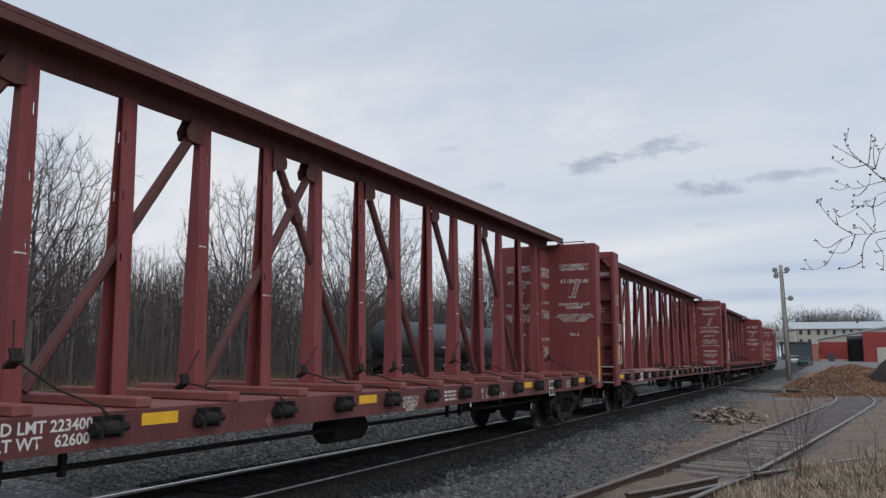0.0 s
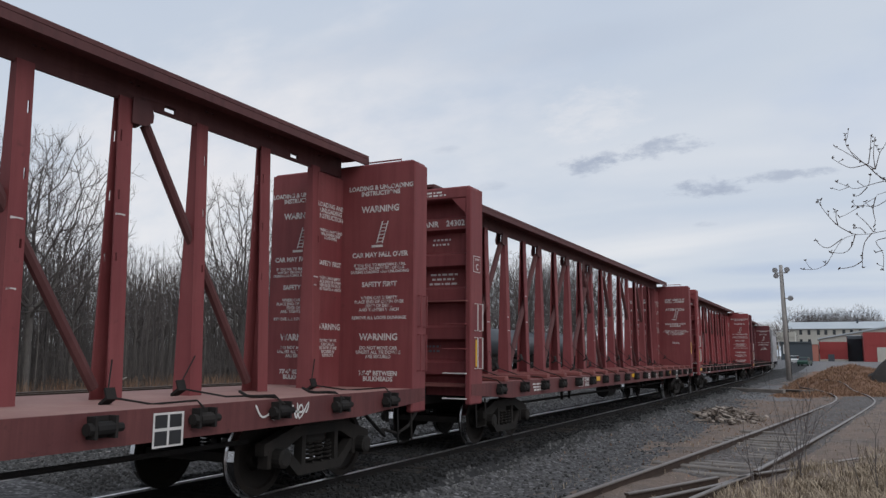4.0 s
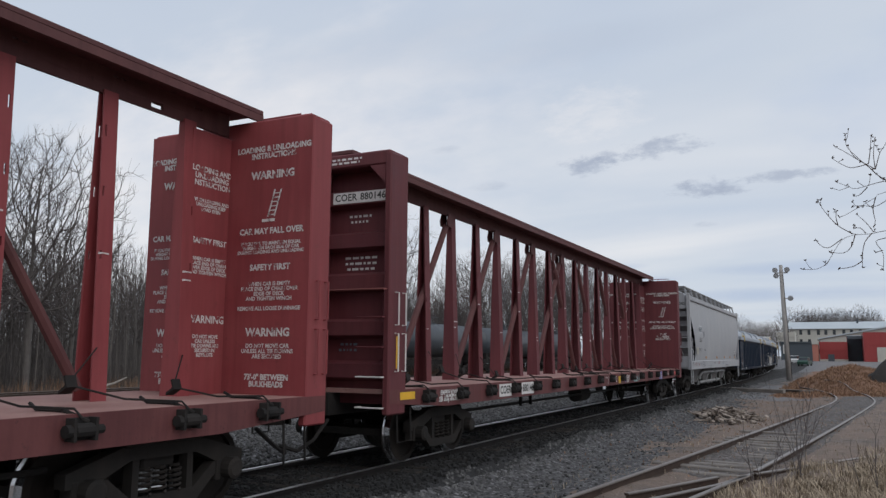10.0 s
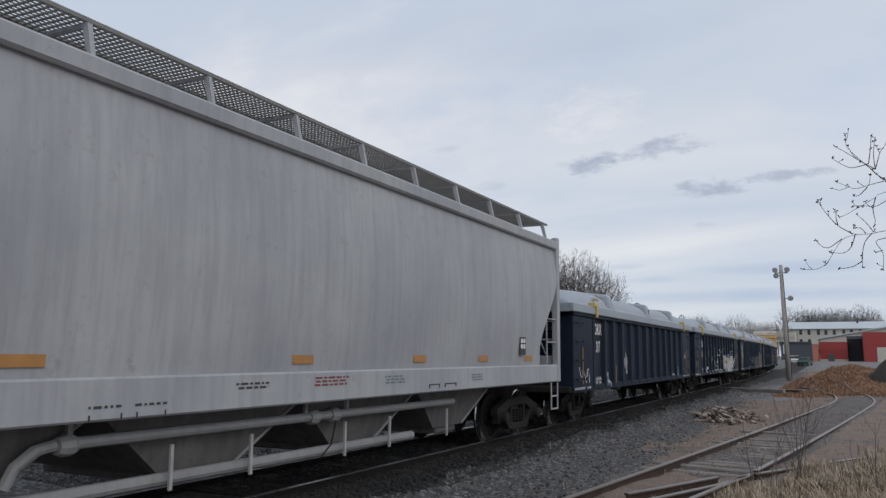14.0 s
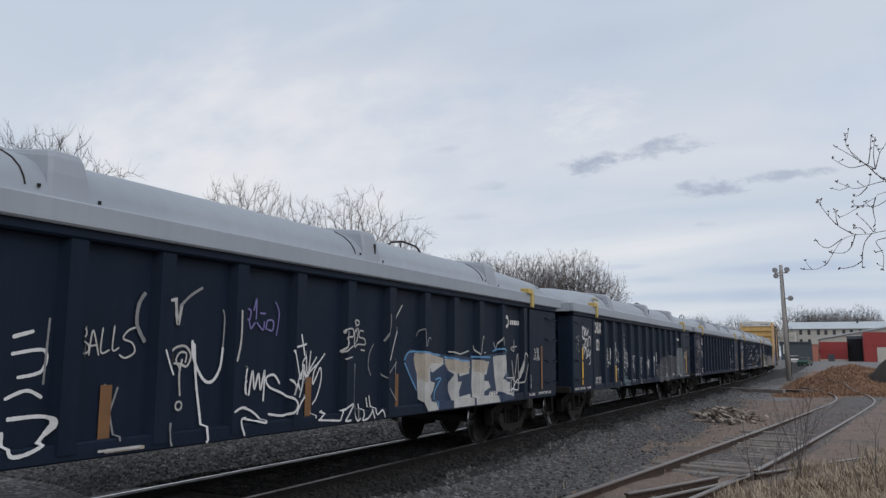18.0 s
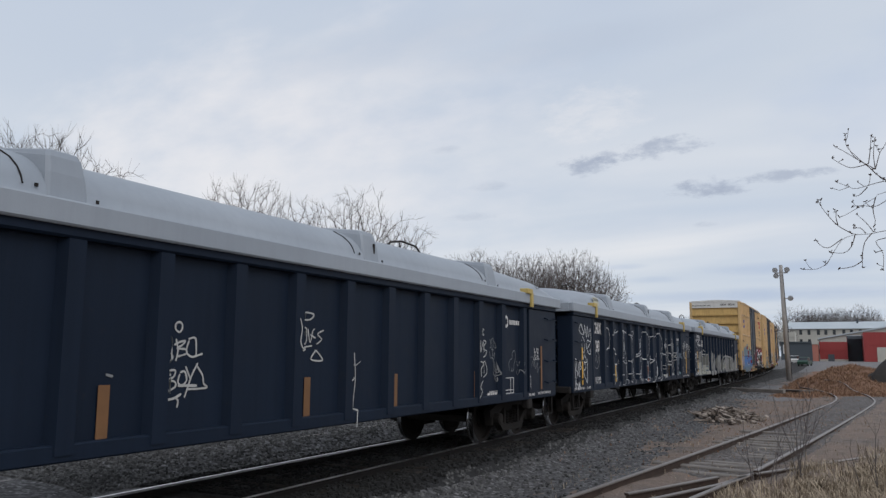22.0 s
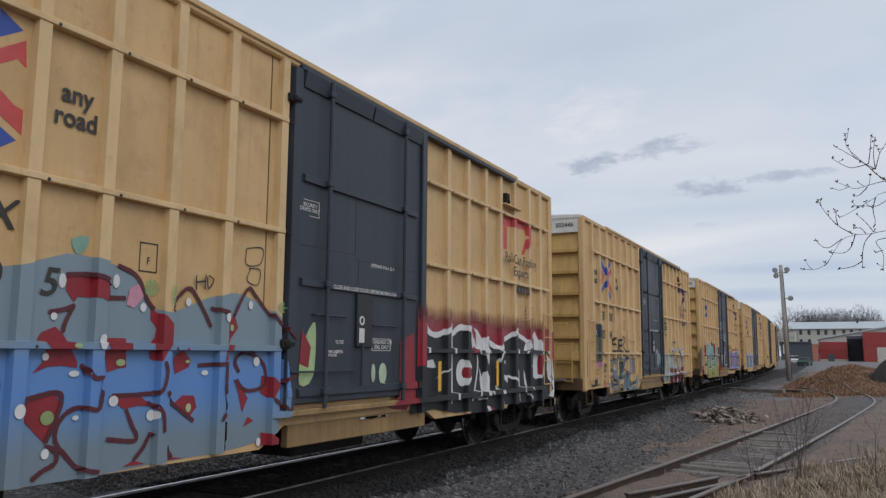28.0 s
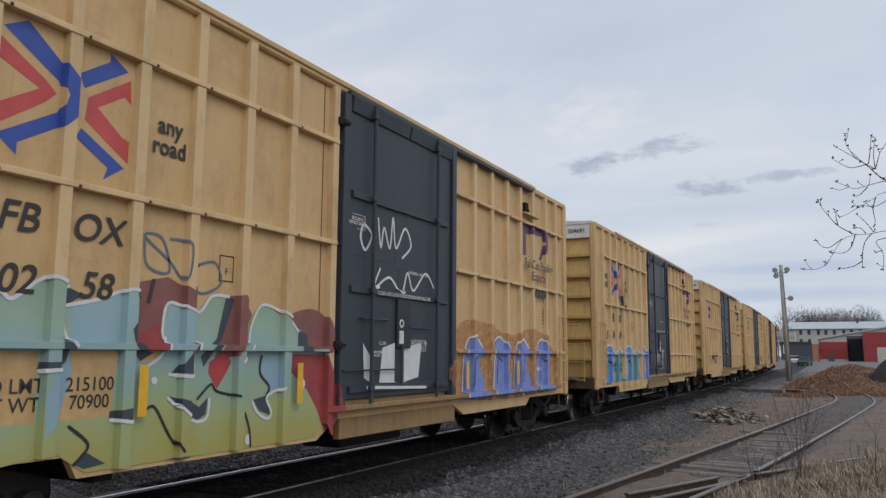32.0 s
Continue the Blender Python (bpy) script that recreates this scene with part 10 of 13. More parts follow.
stroke(G5, "spray_bluegrey", 0.024, (13.75, 1.61), (13.89, 1.63), (14.03, 1.62))
stroke(G5, "spray_bluegrey", 0.034, (13.25, 1.75), (13.28, 1.57), (13.25, 1.47), (13.23, 1.29))
stroke(G5, "spray_bluegrey", 0.034, (13.36, 1.60), (13.29, 1.52), (13.28, 1.34), (13.44, 1.30), (13.54, 1.39))
stroke(G5, "spray_bluegrey", 0.036, (13.48, 1.75), (13.49, 1.60), (13.48, 1.47))
stroke(G5, "spray_bluegrey", 0.030, (13.33, 1.45), (13.46, 1.43), (13.53, 1.54), (13.53, 1.62))
stroke(G5, "spray_bluegrey", 0.034, (13.61, 1.60), (13.74, 1.53), (13.86, 1.44), (13.83, 1.36), (13.75, 1.39), (13.76, 1.48))
stroke(G5, "spray_bluegrey", 0.026, (13.68, 1.33), (13.63, 1.25), (13.68, 1.19), (13.75, 1.21))
stroke(G5, "spray_pale_haze", 0.050, (13.52, 1.67), (13.66, 1.60), (13.78, 1.54))
stroke(G5, "spray_tealgrey", 0.045, (13.78, 1.03), (13.89, 1.02), (13.97, 1.02))
stroke(G5, "spray_pale", 0.012, (14.37, 1.85), (14.35, 2.00), (14.38, 2.10), (14.48, 2.16), (14.56, 2.14), (14.48, 2.06), (14.38, 2.00), (14.52, 1.93))
stroke(G5, "spray_pale", 0.011, (14.44, 2.06), (14.42, 1.94), (14.40, 1.88))
stroke(G5, "spray_pale", 0.012, (14.56, 2.13), (14.59, 2.04), (14.61, 1.95), (14.66, 2.07), (14.67, 2.16))
stroke(G5, "spray_pale", 0.014, (14.67, 2.16), (14.72, 2.04), (14.74, 1.98))
stroke(G5, "spray_pale", 0.014, (14.64, 2.19), (14.76, 2.22), (14.87, 2.24))
stroke(G5, "spray_pale", 0.012, (14.71, 2.10), (14.86, 2.13))
stroke(G5, "spray_pale", 0.012, (14.77, 2.20), (14.79, 2.08), (14.83, 1.99), (14.91, 2.09))
stroke(G5, "spray_pale", 0.011, (14.53, 1.83), (14.41, 1.82), (14.36, 1.75), (14.45, 1.72), (14.54, 1.70), (14.47, 1.65), (14.38, 1.68), (14.46, 1.77), (14.58, 1.81))
stroke(G5, "spray_pale", 0.011, (14.63, 1.89), (14.60, 1.77), (14.56, 1.65), (14.63, 1.63))
stroke(G5, "spray_pale", 0.013, (15.09, 1.96), (15.06, 2.06), (15.10, 2.15), (15.16, 2.14), (15.17, 2.00), (15.11, 1.89))
stroke(G5, "spray_pale", 0.012, (15.10, 2.10), (15.29, 2.13), (15.31, 2.07), (15.19, 2.02), (15.40, 1.91))
stroke(G5, "spray_pale", 0.012, (15.30, 1.94), (15.29, 2.09), (15.39, 2.12), (15.40, 1.94))
stroke(G5, "spray_pale", 0.012, (15.46, 1.94), (15.50, 2.12), (15.56, 1.98), (15.61, 1.82))
stroke(G5, "spray_pale", 0.012, (15.73, 2.12), (15.60, 1.95), (15.57, 1.81), (15.65, 1.77))
stroke(G5, "spray_pale", 0.016, (15.69, 2.05), (15.76, 1.95), (15.81, 1.90))
stroke(G5, "spray_pale", 0.010, (15.91, 2.10), (15.99, 2.05), (15.94, 1.99))
stroke(G5, "spray_pale", 0.010, (15.88, 1.95), (15.97, 1.92), (15.97, 1.84), (15.90, 1.83))
stroke(G5, "spray_haze", 0.014, (14.56, 1.39), (14.62, 1.30), (14.65, 1.37), (14.71, 1.23), (14.76, 1.34), (14.82, 1.26))
fill(G5, "spray_white", (8.01, 1.72), (8.15, 1.55), (7.97, 1.38), (7.91, 1.43))
fill(G5, "spray_orange", (7.92, 1.38), (7.98, 1.37), (8.02, 0.86), (7.95, 0.85))
stroke(G5, "spray_pale", 0.016, (7.75, 1.34), (7.89, 1.36))
stroke(G5, "spray_pale", 0.018, (7.99, 1.25), (8.15, 1.25))
stroke(G5, "spray_grey", 0.012, (8.54, 1.15), (8.67, 1.15))
stroke(G5, "spray_grey", 0.012, (9.51, 1.1), (9.67, 1.11))
fill(G5, "spray_pale", (10.8, 1.02), (11.05, 1.03), (11.03, 0.92), (10.8, 0.91))

fill(G6, "spray_bluegrey", (0.39, 1.75), (0.64, 1.81), (0.81, 1.71), (0.91, 1.09), (0.69, 1.1), (0.47, 1.08))
fill(G6, "spray_smoke", (0.81, 1.71), (1.07, 1.55), (1.32, 1.82), (1.69, 1.81), (1.69, 1.4), (0.89, 1.38))
fill(G6, "spray_bone", (0.89, 1.38), (1.69, 1.4), (1.71, 0.84), (0.87, 0.86))
fill(G6, "spray_smoke", (1.77, 1.57), (2.29, 1.67), (2.76, 1.67), (2.94, 1.58), (2.94, 1.27), (1.79, 1.26))
fill(G6, "spray_bone", (1.79, 1.26), (2.94, 1.27), (2.96, 0.86), (1.81, 0.85))
fill(G6, "spray_smoke", (3.1, 1.56), (3.45, 1.73), (3.92, 1.79), (4.46, 1.58), (4.52, 1.24), (3.09, 1.24))
fill(G6, "spray_bone", (3.09, 1.24), (4.52, 1.24), (4.54, 0.83), (3.13, 0.83))
fill(G6, "spray_ash", (4.76, 0.89), (4.79, 1.75), (5.27, 1.87), (5.65, 1.81), (5.48, 0.83), soft=True)
fill(G6, "spray_ash", (5.67, 0.85), (5.79, 1.75), (6.5, 1.76), (6.44, 0.87), soft=True)
fill(G6, "spray_smoke", (6.74, 0.92), (6.73, 1.7), (7.45, 1.77), (7.46, 0.88), soft=True)
fill(G6, "spray_ash", (7.71, 0.94), (7.71, 1.7), (8.45, 1.78), (8.45, 0.94), soft=True)
fill(G6, "spray_smoke", (8.78, 0.91), (8.84, 1.7), (9.37, 1.78), (9.4, 0.94), soft=True)
fill(G6, "spray_ash", (9.79, 0.92), (9.92, 1.71), (10.51, 1.71), (10.5, 0.96), soft=True)
stroke(G6, "spray_pale", 0.016, (0.44, 1.12), (0.44, 1.41), (0.42, 1.77), (0.67, 1.81), (1.07, 1.53), (1.29, 1.82), (1.69, 1.83))
stroke(G6, "spray_pale", 0.014, (1.8, 1.63), (2, 1.68), (2.36, 1.72), (2.67, 1.75), (2.96, 1.63), (3.03, 1.14))
stroke(G6, "spray_pale", 0.014, (3.07, 1.14), (3.1, 1.58), (3.44, 1.76), (3.63, 1.74), (3.92, 1.82), (4.45, 1.63), (4.55, 1.18), (4.16, 0.83))
stroke(G6, "spray_grey", 0.014, (1.41, 1.36), (1.36, 1.14), (1.26, 0.88))
stroke(G6, "spray_bluegrey", 0.03, (1.83, 1.11), (1.95, 1.32), (1.87, 1))
stroke(G6, "spray_bluegrey", 0.028, (2.57, 1.44), (2.45, 1.26), (2.49, 1.1), (2.64, 1.11), (2.6, 1.28), (2.45, 1.21))
stroke(G6, "spray_bluegrey", 0.028, (3.15, 1.28), (3.34, 1.05), (3.71, 1.03), (3.66, 1.19), (3.42, 1.17))
stroke(G6, "spray_bluegrey", 0.02, (0.7, 1.33), (0.89, 1.35), (0.88, 1.28), (0.71, 1.27), (0.7, 1.33))
stroke(G6, "spray_white", 0.013, (0.44, 2.47), (0.41, 2.24))
stroke(G6, "spray_white", 0.013, (0.37, 2.41), (0.53, 2.29))
stroke(G6, "spray_white", 0.013, (0.51, 2.44), (0.37, 2.29))
stroke(G6, "spray_white", 0.015, (0.62, 2.59), (0.61, 2.31), (0.75, 2.58), (0.65, 2.45), (0.8, 2.35), (0.86, 2.57), (0.85, 2.37), (0.98, 2.57), (0.93, 2.36), (1.06, 2.62), (1.11, 2.33), (1.27, 2.64), (1.23, 2.38), (1.53, 2.54))
stroke(G6, "spray_white", 0.015, (1.38, 2.37), (1.57, 2.33))
stroke(G6, "spray_white", 0.015, (1.55, 2.19), (1.18, 2.11), (0.84, 2.15), (0.83, 2.25), (1.11, 2.29), (1.18, 2.19), (0.98, 2.16), (1.03, 2.22))
stroke(G6, "spray_white", 0.015, (1.36, 2.18), (1.56, 2.11), (1.86, 2.26), (1.79, 2.36))
stroke(G6, "spray_white", 0.014, (0.14, 1.82), (0.15, 1.71), (0.09, 1.75))
stroke(G6, "spray_white", 0.014, (0.26, 1.76), (0.19, 1.74), (0.24, 1.71), (0.19, 1.66))
stroke(G6, "spray_white", 0.014, (0.37, 1.76), (0.29, 1.75), (0.29, 1.65))
stroke(G6, "spray_white", 0.014, (0.17, 1.62), (0.1, 1.58), (0.12, 1.53), (0.18, 1.53))
stroke(G6, "spray_white", 0.014, (0.22, 1.53), (0.24, 1.6), (0.29, 1.54), (0.33, 1.6), (0.37, 1.51))
stroke(G6, "spray_white", 0.018, (0.16, 1.45), (0.34, 1.43))
stroke(G6, "spray_white", 0.018, (0.12, 1.37), (0.09, 1.28))
stroke(G6, "spray_white", 0.016, (0.5, 2.07), (0.58, 2.02), (0.63, 1.94))
stroke(G6, "spray_pale", 0.009, (0.96, 1.99), (1.06, 1.94))
stroke(G6, "spray_pale", 0.009, (1.06, 2.01), (0.99, 1.91))
stroke(G6, "spray_pale", 0.009, (2.02, 1.95), (2.12, 1.88))
stroke(G6, "spray_pale", 0.009, (2.13, 1.97), (2.03, 1.87))
stroke(G6, "spray_pale", 0.009, (2.68, 1.97), (2.76, 1.87))
stroke(G6, "spray_pale", 0.01, (3.16, 2.03), (3.19, 1.88))
stroke(G6, "spray_pale", 0.01, (3.12, 1.96), (3.43, 1.98))
stroke(G6, "spray_pale", 0.01, (3.34, 2.04), (3.46, 1.88))
stroke(G6, "spray_pale", 0.01, (4.17, 1.99), (4.39, 1.9))
stroke(G6, "spray_white", 0.014, (0.33, 0.91), (0.35, 1.01), (0.4, 0.99), (0.35, 0.96), (0.43, 0.9))
stroke(G6, "spray_white", 0.014, (0.5, 1), (0.45, 1), (0.46, 0.9), (0.53, 0.91))
stroke(G6, "spray_white", 0.014, (0.54, 0.89), (0.56, 0.98), (0.6, 0.92), (0.64, 0.98), (0.67, 0.88))
stroke(G6, "spray_white", 0.014, (0.7, 0.98), (0.71, 0.89))
stroke(G6, "spray_white", 0.014, (0.73, 0.98), (0.84, 0.88))
stroke(G6, "spray_white", 0.014, (0.83, 0.98), (0.74, 0.88))
disc(G6, "spray_mist", 0, 0.02, 1.11, 0.06, 0.06)
disc(G6, "spray_mist", 0, 0.21, 0.91, 0.09, 0.05)
stroke(G6, "spray_pale", 0.009, (1.03, 1.84), (1.17, 1.84))
stroke(G6, "spray_pale", 0.01, (5.08, 2.04), (5.2, 1.9), (4.9, 1.98), (5.26, 1.94))
stroke(G6, "rust_spray", 0.012, (7.89, 1.34), (8.26, 1.37))
stroke(G6, "rust_spray", 0.012, (8.13, 1.41), (8.13, 1.05))

fill(B1, "spray_tealgrey2", (3.33, 2.6), (3.49, 2.64), (3.47, 2.53), (3.38, 2.48), soft=True)
fill(B1, "spray_lime", (6.37, 1.75), (6.61, 2.04), (6.6, 1.42), (6.34, 1.33), soft=True)
fill(B1, "spray_red", (6.36, 1.96), (6.54, 1.75), (6.5, 1.51), (6.33, 1.56))
stroke(B1, "letter_black", 0.006, (5.46, 2.78), (5.72, 2.81), (5.69, 2.64), (5.47, 2.61), (5.46, 2.78))
stroke(B1, "letter_black", 0.006, (5.51, 2.57), (5.69, 2.57), (5.66, 2.41), (5.49, 2.44), (5.54, 2.58))
stroke(B1, "spray_white", 0.014, (7.77, 0.85), (8.01, 0.85), (7.88, 0.85))
ring(B1, "spray_white", 0.014, 8.1, 0.85, 0.09, 0)
stroke(B1, "spray_white", 0.014, (8.45, 0.85), (8.27, 0.85), (8.42, 0.85), (8.24, 0.85))


stroke(G4, "spray_pale", 0.012, (0.7, 2.26), (0.86, 2.25), (0.8, 1.97), (0.68, 2.16), (0.75, 2.3), (0.95, 2.22), (0.88, 1.97))
stroke(G4, "spray_pale", 0.012, (0.98, 2.26), (1.02, 2.02), (1.14, 2.02), (1.16, 2.23))
stroke(G4, "spray_pale", 0.012, (1.2, 1.96), (1.22, 2.21), (1.35, 1.99), (1.37, 2.25))
stroke(G4, "spray_pale", 0.012, (1.4, 2.2), (1.53, 2.23), (1.57, 2.13), (1.41, 2.08), (1.7, 1.98), (1.49, 1.78))
stroke(G4, "spray_pale", 0.012, (1.4, 2.2), (1.43, 1.89))
ring(G4, "spray_pale", 0.012, 1.15, 2.36, 0.11, 0.07)
stroke(G4, "spray_pale", 0.012, (0.78, 1.81), (0.89, 1.91), (1.09, 1.94), (1.12, 1.86), (0.84, 1.85))
stroke(G4, "spray_pale", 0.01, (1.15, 1.92), (1.17, 1.83))
stroke(G4, "spray_grey", 0.01, (0.99, 1.63), (1.05, 1.53))
stroke(G4, "spray_grey", 0.01, (1.44, 1.53), (1.55, 1.61))
stroke(G4, "spray_grey", 0.007, (0.2, 1.24), (0.26, 1.36), (0.37, 1.19), (0.4, 1.34), (0.29, 1.27), (0.47, 1.17), (0.58, 1.33), (0.62, 1.18))
stroke(G4, "spray_pale", 0.010, (5.00, 1.87), (4.95, 1.90), (4.95, 1.95), (4.99, 1.97), (5.03, 1.95), (5.03, 1.90), (5.00, 1.87))
stroke(G4, "spray_pale", 0.010, (4.91, 1.82), (4.86, 1.82), (4.83, 1.70), (4.84, 1.61), (4.89, 1.59), (4.93, 1.64), (4.89, 1.67), (4.84, 1.65))
stroke(G4, "spray_pale", 0.010, (4.96, 1.81), (4.99, 1.70), (4.97, 1.60))
stroke(G4, "spray_pale", 0.010, (4.94, 1.75), (5.01, 1.78), (5.08, 1.79), (5.04, 1.75), (4.98, 1.72), (5.09, 1.71), (5.10, 1.67), (4.98, 1.64))
stroke(G4, "spray_pale", 0.010, (5.12, 1.81), (5.21, 1.82), (5.23, 1.71), (5.23, 1.65))
stroke(G4, "spray_pale", 0.010, (5.13, 1.80), (5.10, 1.69), (5.17, 1.64), (5.24, 1.65), (5.32, 1.67))
stroke(G4, "spray_pale", 0.010, (4.81, 1.47), (4.90, 1.51), (4.97, 1.51), (4.95, 1.45), (4.86, 1.42), (4.96, 1.41), (4.98, 1.36), (4.86, 1.31))
stroke(G4, "spray_pale", 0.010, (4.83, 1.48), (4.85, 1.39), (4.84, 1.30))
stroke(G4, "spray_pale", 0.010, (5.03, 1.48), (5.01, 1.40), (5.07, 1.37), (5.12, 1.42), (5.09, 1.50), (5.03, 1.49))
stroke(G4, "spray_pale", 0.010, (5.10, 1.55), (5.15, 1.46), (5.18, 1.42))
stroke(G4, "spray_pale", 0.010, (5.26, 1.58), (5.19, 1.47), (5.14, 1.35), (5.10, 1.25))
stroke(G4, "spray_pale", 0.010, (5.25, 1.55), (5.33, 1.46), (5.35, 1.38), (5.40, 1.34), (5.29, 1.33), (5.13, 1.33))
stroke(G4, "spray_pale", 0.014, (5.01, 1.37), (5.26, 1.36))
stroke(G4, "spray_pale", 0.012, (4.86, 1.24), (4.96, 1.25), (5.06, 1.29))
stroke(G4, "spray_pale", 0.010, (4.97, 1.26), (5.02, 1.23), (5.01, 1.16))
stroke(G4, "spray_pale", 0.010, (6.90, 2.14), (7.02, 2.16), (7.15, 2.14), (7.08, 2.08), (6.93, 2.08), (6.90, 2.14))
stroke(G4, "spray_pale", 0.009, (6.77, 2.08), (6.81, 1.96), (6.79, 1.81), (6.87, 1.72), (6.94, 1.79), (6.88, 1.96))
stroke(G4, "spray_pale", 0.009, (6.93, 1.97), (6.92, 1.79), (7.01, 1.81), (7.01, 1.97), (6.93, 1.97))
stroke(G4, "spray_pale", 0.009, (7.04, 1.97), (7.09, 1.81), (7.14, 1.95), (7.18, 1.97))
stroke(G4, "spray_pale", 0.009, (7.09, 1.90), (7.20, 1.86))
stroke(G4, "spray_pale", 0.009, (7.36, 1.96), (7.24, 1.91), (7.32, 1.85), (7.22, 1.79))
stroke(G4, "spray_pale", 0.009, (6.83, 1.71), (6.98, 1.75), (7.13, 1.77))
stroke(G4, "spray_pale", 0.010, (7.21, 1.72), (7.12, 1.61), (7.35, 1.60), (7.21, 1.72))
stroke(G4, "spray_pale", 0.009, (8.06, 1.69), (8.09, 1.36), (8.05, 1.06), (8.03, 0.75))
stroke(G4, "spray_pale", 0.009, (7.88, 1.34), (7.98, 1.38), (8.07, 1.37))
stroke(G4, "spray_pale", 0.006, (7.97, 1.60), (8.08, 1.53), (8.21, 1.58))
stroke(G4, "spray_pale", 0.010, (11.99, 2.12), (12.13, 2.09), (12.16, 2.03), (12.00, 2.02), (11.99, 2.12))
stroke(G4, "spray_pale", 0.011, (11.90, 1.92), (11.90, 1.72), (12.00, 1.89), (12.05, 1.72))
stroke(G4, "spray_pale", 0.011, (12.16, 1.93), (12.33, 1.90), (12.20, 1.79), (12.37, 1.73), (12.20, 1.64), (12.16, 1.93))
stroke(G4, "spray_pale", 0.011, (11.90, 1.56), (12.03, 1.52), (11.92, 1.43), (11.93, 1.30))
stroke(G4, "spray_pale", 0.011, (12.06, 1.52), (12.06, 1.36), (12.26, 1.56), (12.37, 1.37), (12.16, 1.26))
stroke(G4, "spray_pale", 0.009, (12.00, 1.23), (11.90, 1.13), (11.97, 1.05), (11.87, 0.94))
stroke(G4, "spray_grey", 0.012, (4.17, 1.49), (4.25, 1.47))

stroke(G2, "spray_white", 0.012, (6.7, 1.75), (6.96, 1.8))
stroke(G2, "spray_white", 0.012, (6.78, 1.9), (6.83, 1.73), (6.85, 1.65))
stroke(G2, "spray_white", 0.01, (6.67, 1.72), (6.72, 1.57), (6.78, 1.39), (6.81, 1.47), (6.84, 1.55), (6.89, 1.38), (6.94, 1.31), (6.94, 1.46), (6.94, 1.65), (6.97, 1.69), (7, 1.65), (7.02, 1.46))
stroke(G2, "spray_white", 0.01, (6.89, 1.38), (6.81, 1.55), (6.88, 1.65), (6.9, 1.71))
stroke(G2, "spray_white", 0.01, (7.05, 1.41), (7.07, 1.57), (7.09, 1.71))
stroke(G2, "spray_white", 0.011, (6.94, 1.3), (7.02, 1.43), (7.12, 1.54), (7.21, 1.64))
stroke(G2, "spray_white", 0.011, (6.94, 1.3), (7.08, 1.46), (7.25, 1.57), (7.38, 1.68))
stroke(G2, "spray_white", 0.011, (7.25, 1.57), (7.16, 1.46), (7.14, 1.32), (7.21, 1.4), (7.29, 1.51), (7.31, 1.37), (7.23, 1.17), (7.14, 1.08))
stroke(G2, "spray_white", 0.012, (6.73, 0.99), (6.77, 1.07), (6.86, 1.17), (6.98, 1.19), (7.08, 1.1), (7.12, 0.92))
stroke(G2, "spray_white", 0.01, (6.77, 1.18), (6.82, 1.33), (6.83, 1.49), (6.75, 1.39), (6.73, 1.28))
stroke(G2, "spray_white", 0.01, (6.65, 1.39), (6.71, 1.29), (6.68, 1.21), (6.73, 1.34), (6.78, 1.26))
stroke(G2, "spray_white", 0.012, (7.19, 0.9), (7.34, 1))
ring(G2, "spray_pale", 0.011, 8.02, 2.08, 0.12, 0.04)
stroke(G2, "spray_pale", 0.01, (7.72, 1.93), (7.73, 1.98), (7.85, 1.99), (7.86, 1.9), (7.74, 1.88), (7.77, 1.81), (7.7, 1.7), (7.87, 1.78))
stroke(G2, "spray_pale", 0.009, (7.76, 1.96), (7.75, 1.78))
stroke(G2, "spray_pale", 0.01, (7.89, 1.76), (7.89, 1.94), (7.93, 1.97), (7.97, 1.84), (8.01, 1.77), (7.97, 1.97))
stroke(G2, "spray_pale", 0.009, (8.05, 2.01), (8, 1.91), (8.03, 1.8), (8.1, 1.88), (8.11, 2.01), (8.05, 1.97))
stroke(G2, "spray_pale", 0.01, (8.25, 1.97), (8.16, 1.98), (8.14, 1.9), (8.27, 1.87), (8.28, 1.8), (8.11, 1.8), (8.03, 1.75))
stroke(G2, "spray_pale", 0.01, (7.72, 1.61), (7.86, 1.64))
stroke(G2, "spray_pale", 0.01, (8.18, 1.73), (8.28, 1.72))
stroke(G2, "spray_grey", 0.012, (8.05, 1.55), (8.04, 1.34), (8.04, 1.03), (8.04, 0.83))
stroke(G2, "spray_white", 0.012, (7.63, 0.86), (7.7, 0.97), (7.83, 1.03), (7.9, 1.04), (7.81, 0.93), (7.74, 0.85), (7.86, 0.85))
stroke(G2, "spray_white", 0.012, (7.96, 1.04), (7.95, 0.92), (8.02, 0.83), (8.09, 0.86))
stroke(G2, "spray_white", 0.012, (8.14, 1.04), (8.17, 0.89), (8.14, 0.83), (8.28, 0.85), (8.38, 0.94))
stroke(G2, "spray_white", 0.012, (8.33, 1.11), (8.38, 0.94), (8.44, 0.83))
stroke(G2, "spray_white", 0.012, (8.4, 1.13), (8.44, 1), (8.5, 0.88), (8.63, 0.93), (8.7, 0.85), (8.69, 0.83))
stroke(G2, "spray_white", 0.012, (7.16, 0.9), (7.39, 0.88), (7.63, 0.86))
stroke(G2, "spray_grey", 0.009, (8.81, 2.23), (8.81, 2.08), (8.74, 1.85))
stroke(G2, "spray_pale", 0.012, (9.27, 2.38), (9.07, 2.16), (8.93, 1.9), (8.8, 1.59))
stroke(G2, "spray_grey", 0.01, (8.79, 1.42), (9.08, 1.62), (9.09, 1.34))
stroke(G2, "spray_grey", 0.008, (8.69, 1.42), (8.77, 1.35))
stroke(G2, "spray_grey", 0.008, (8.8, 1.21), (9.01, 1.01))
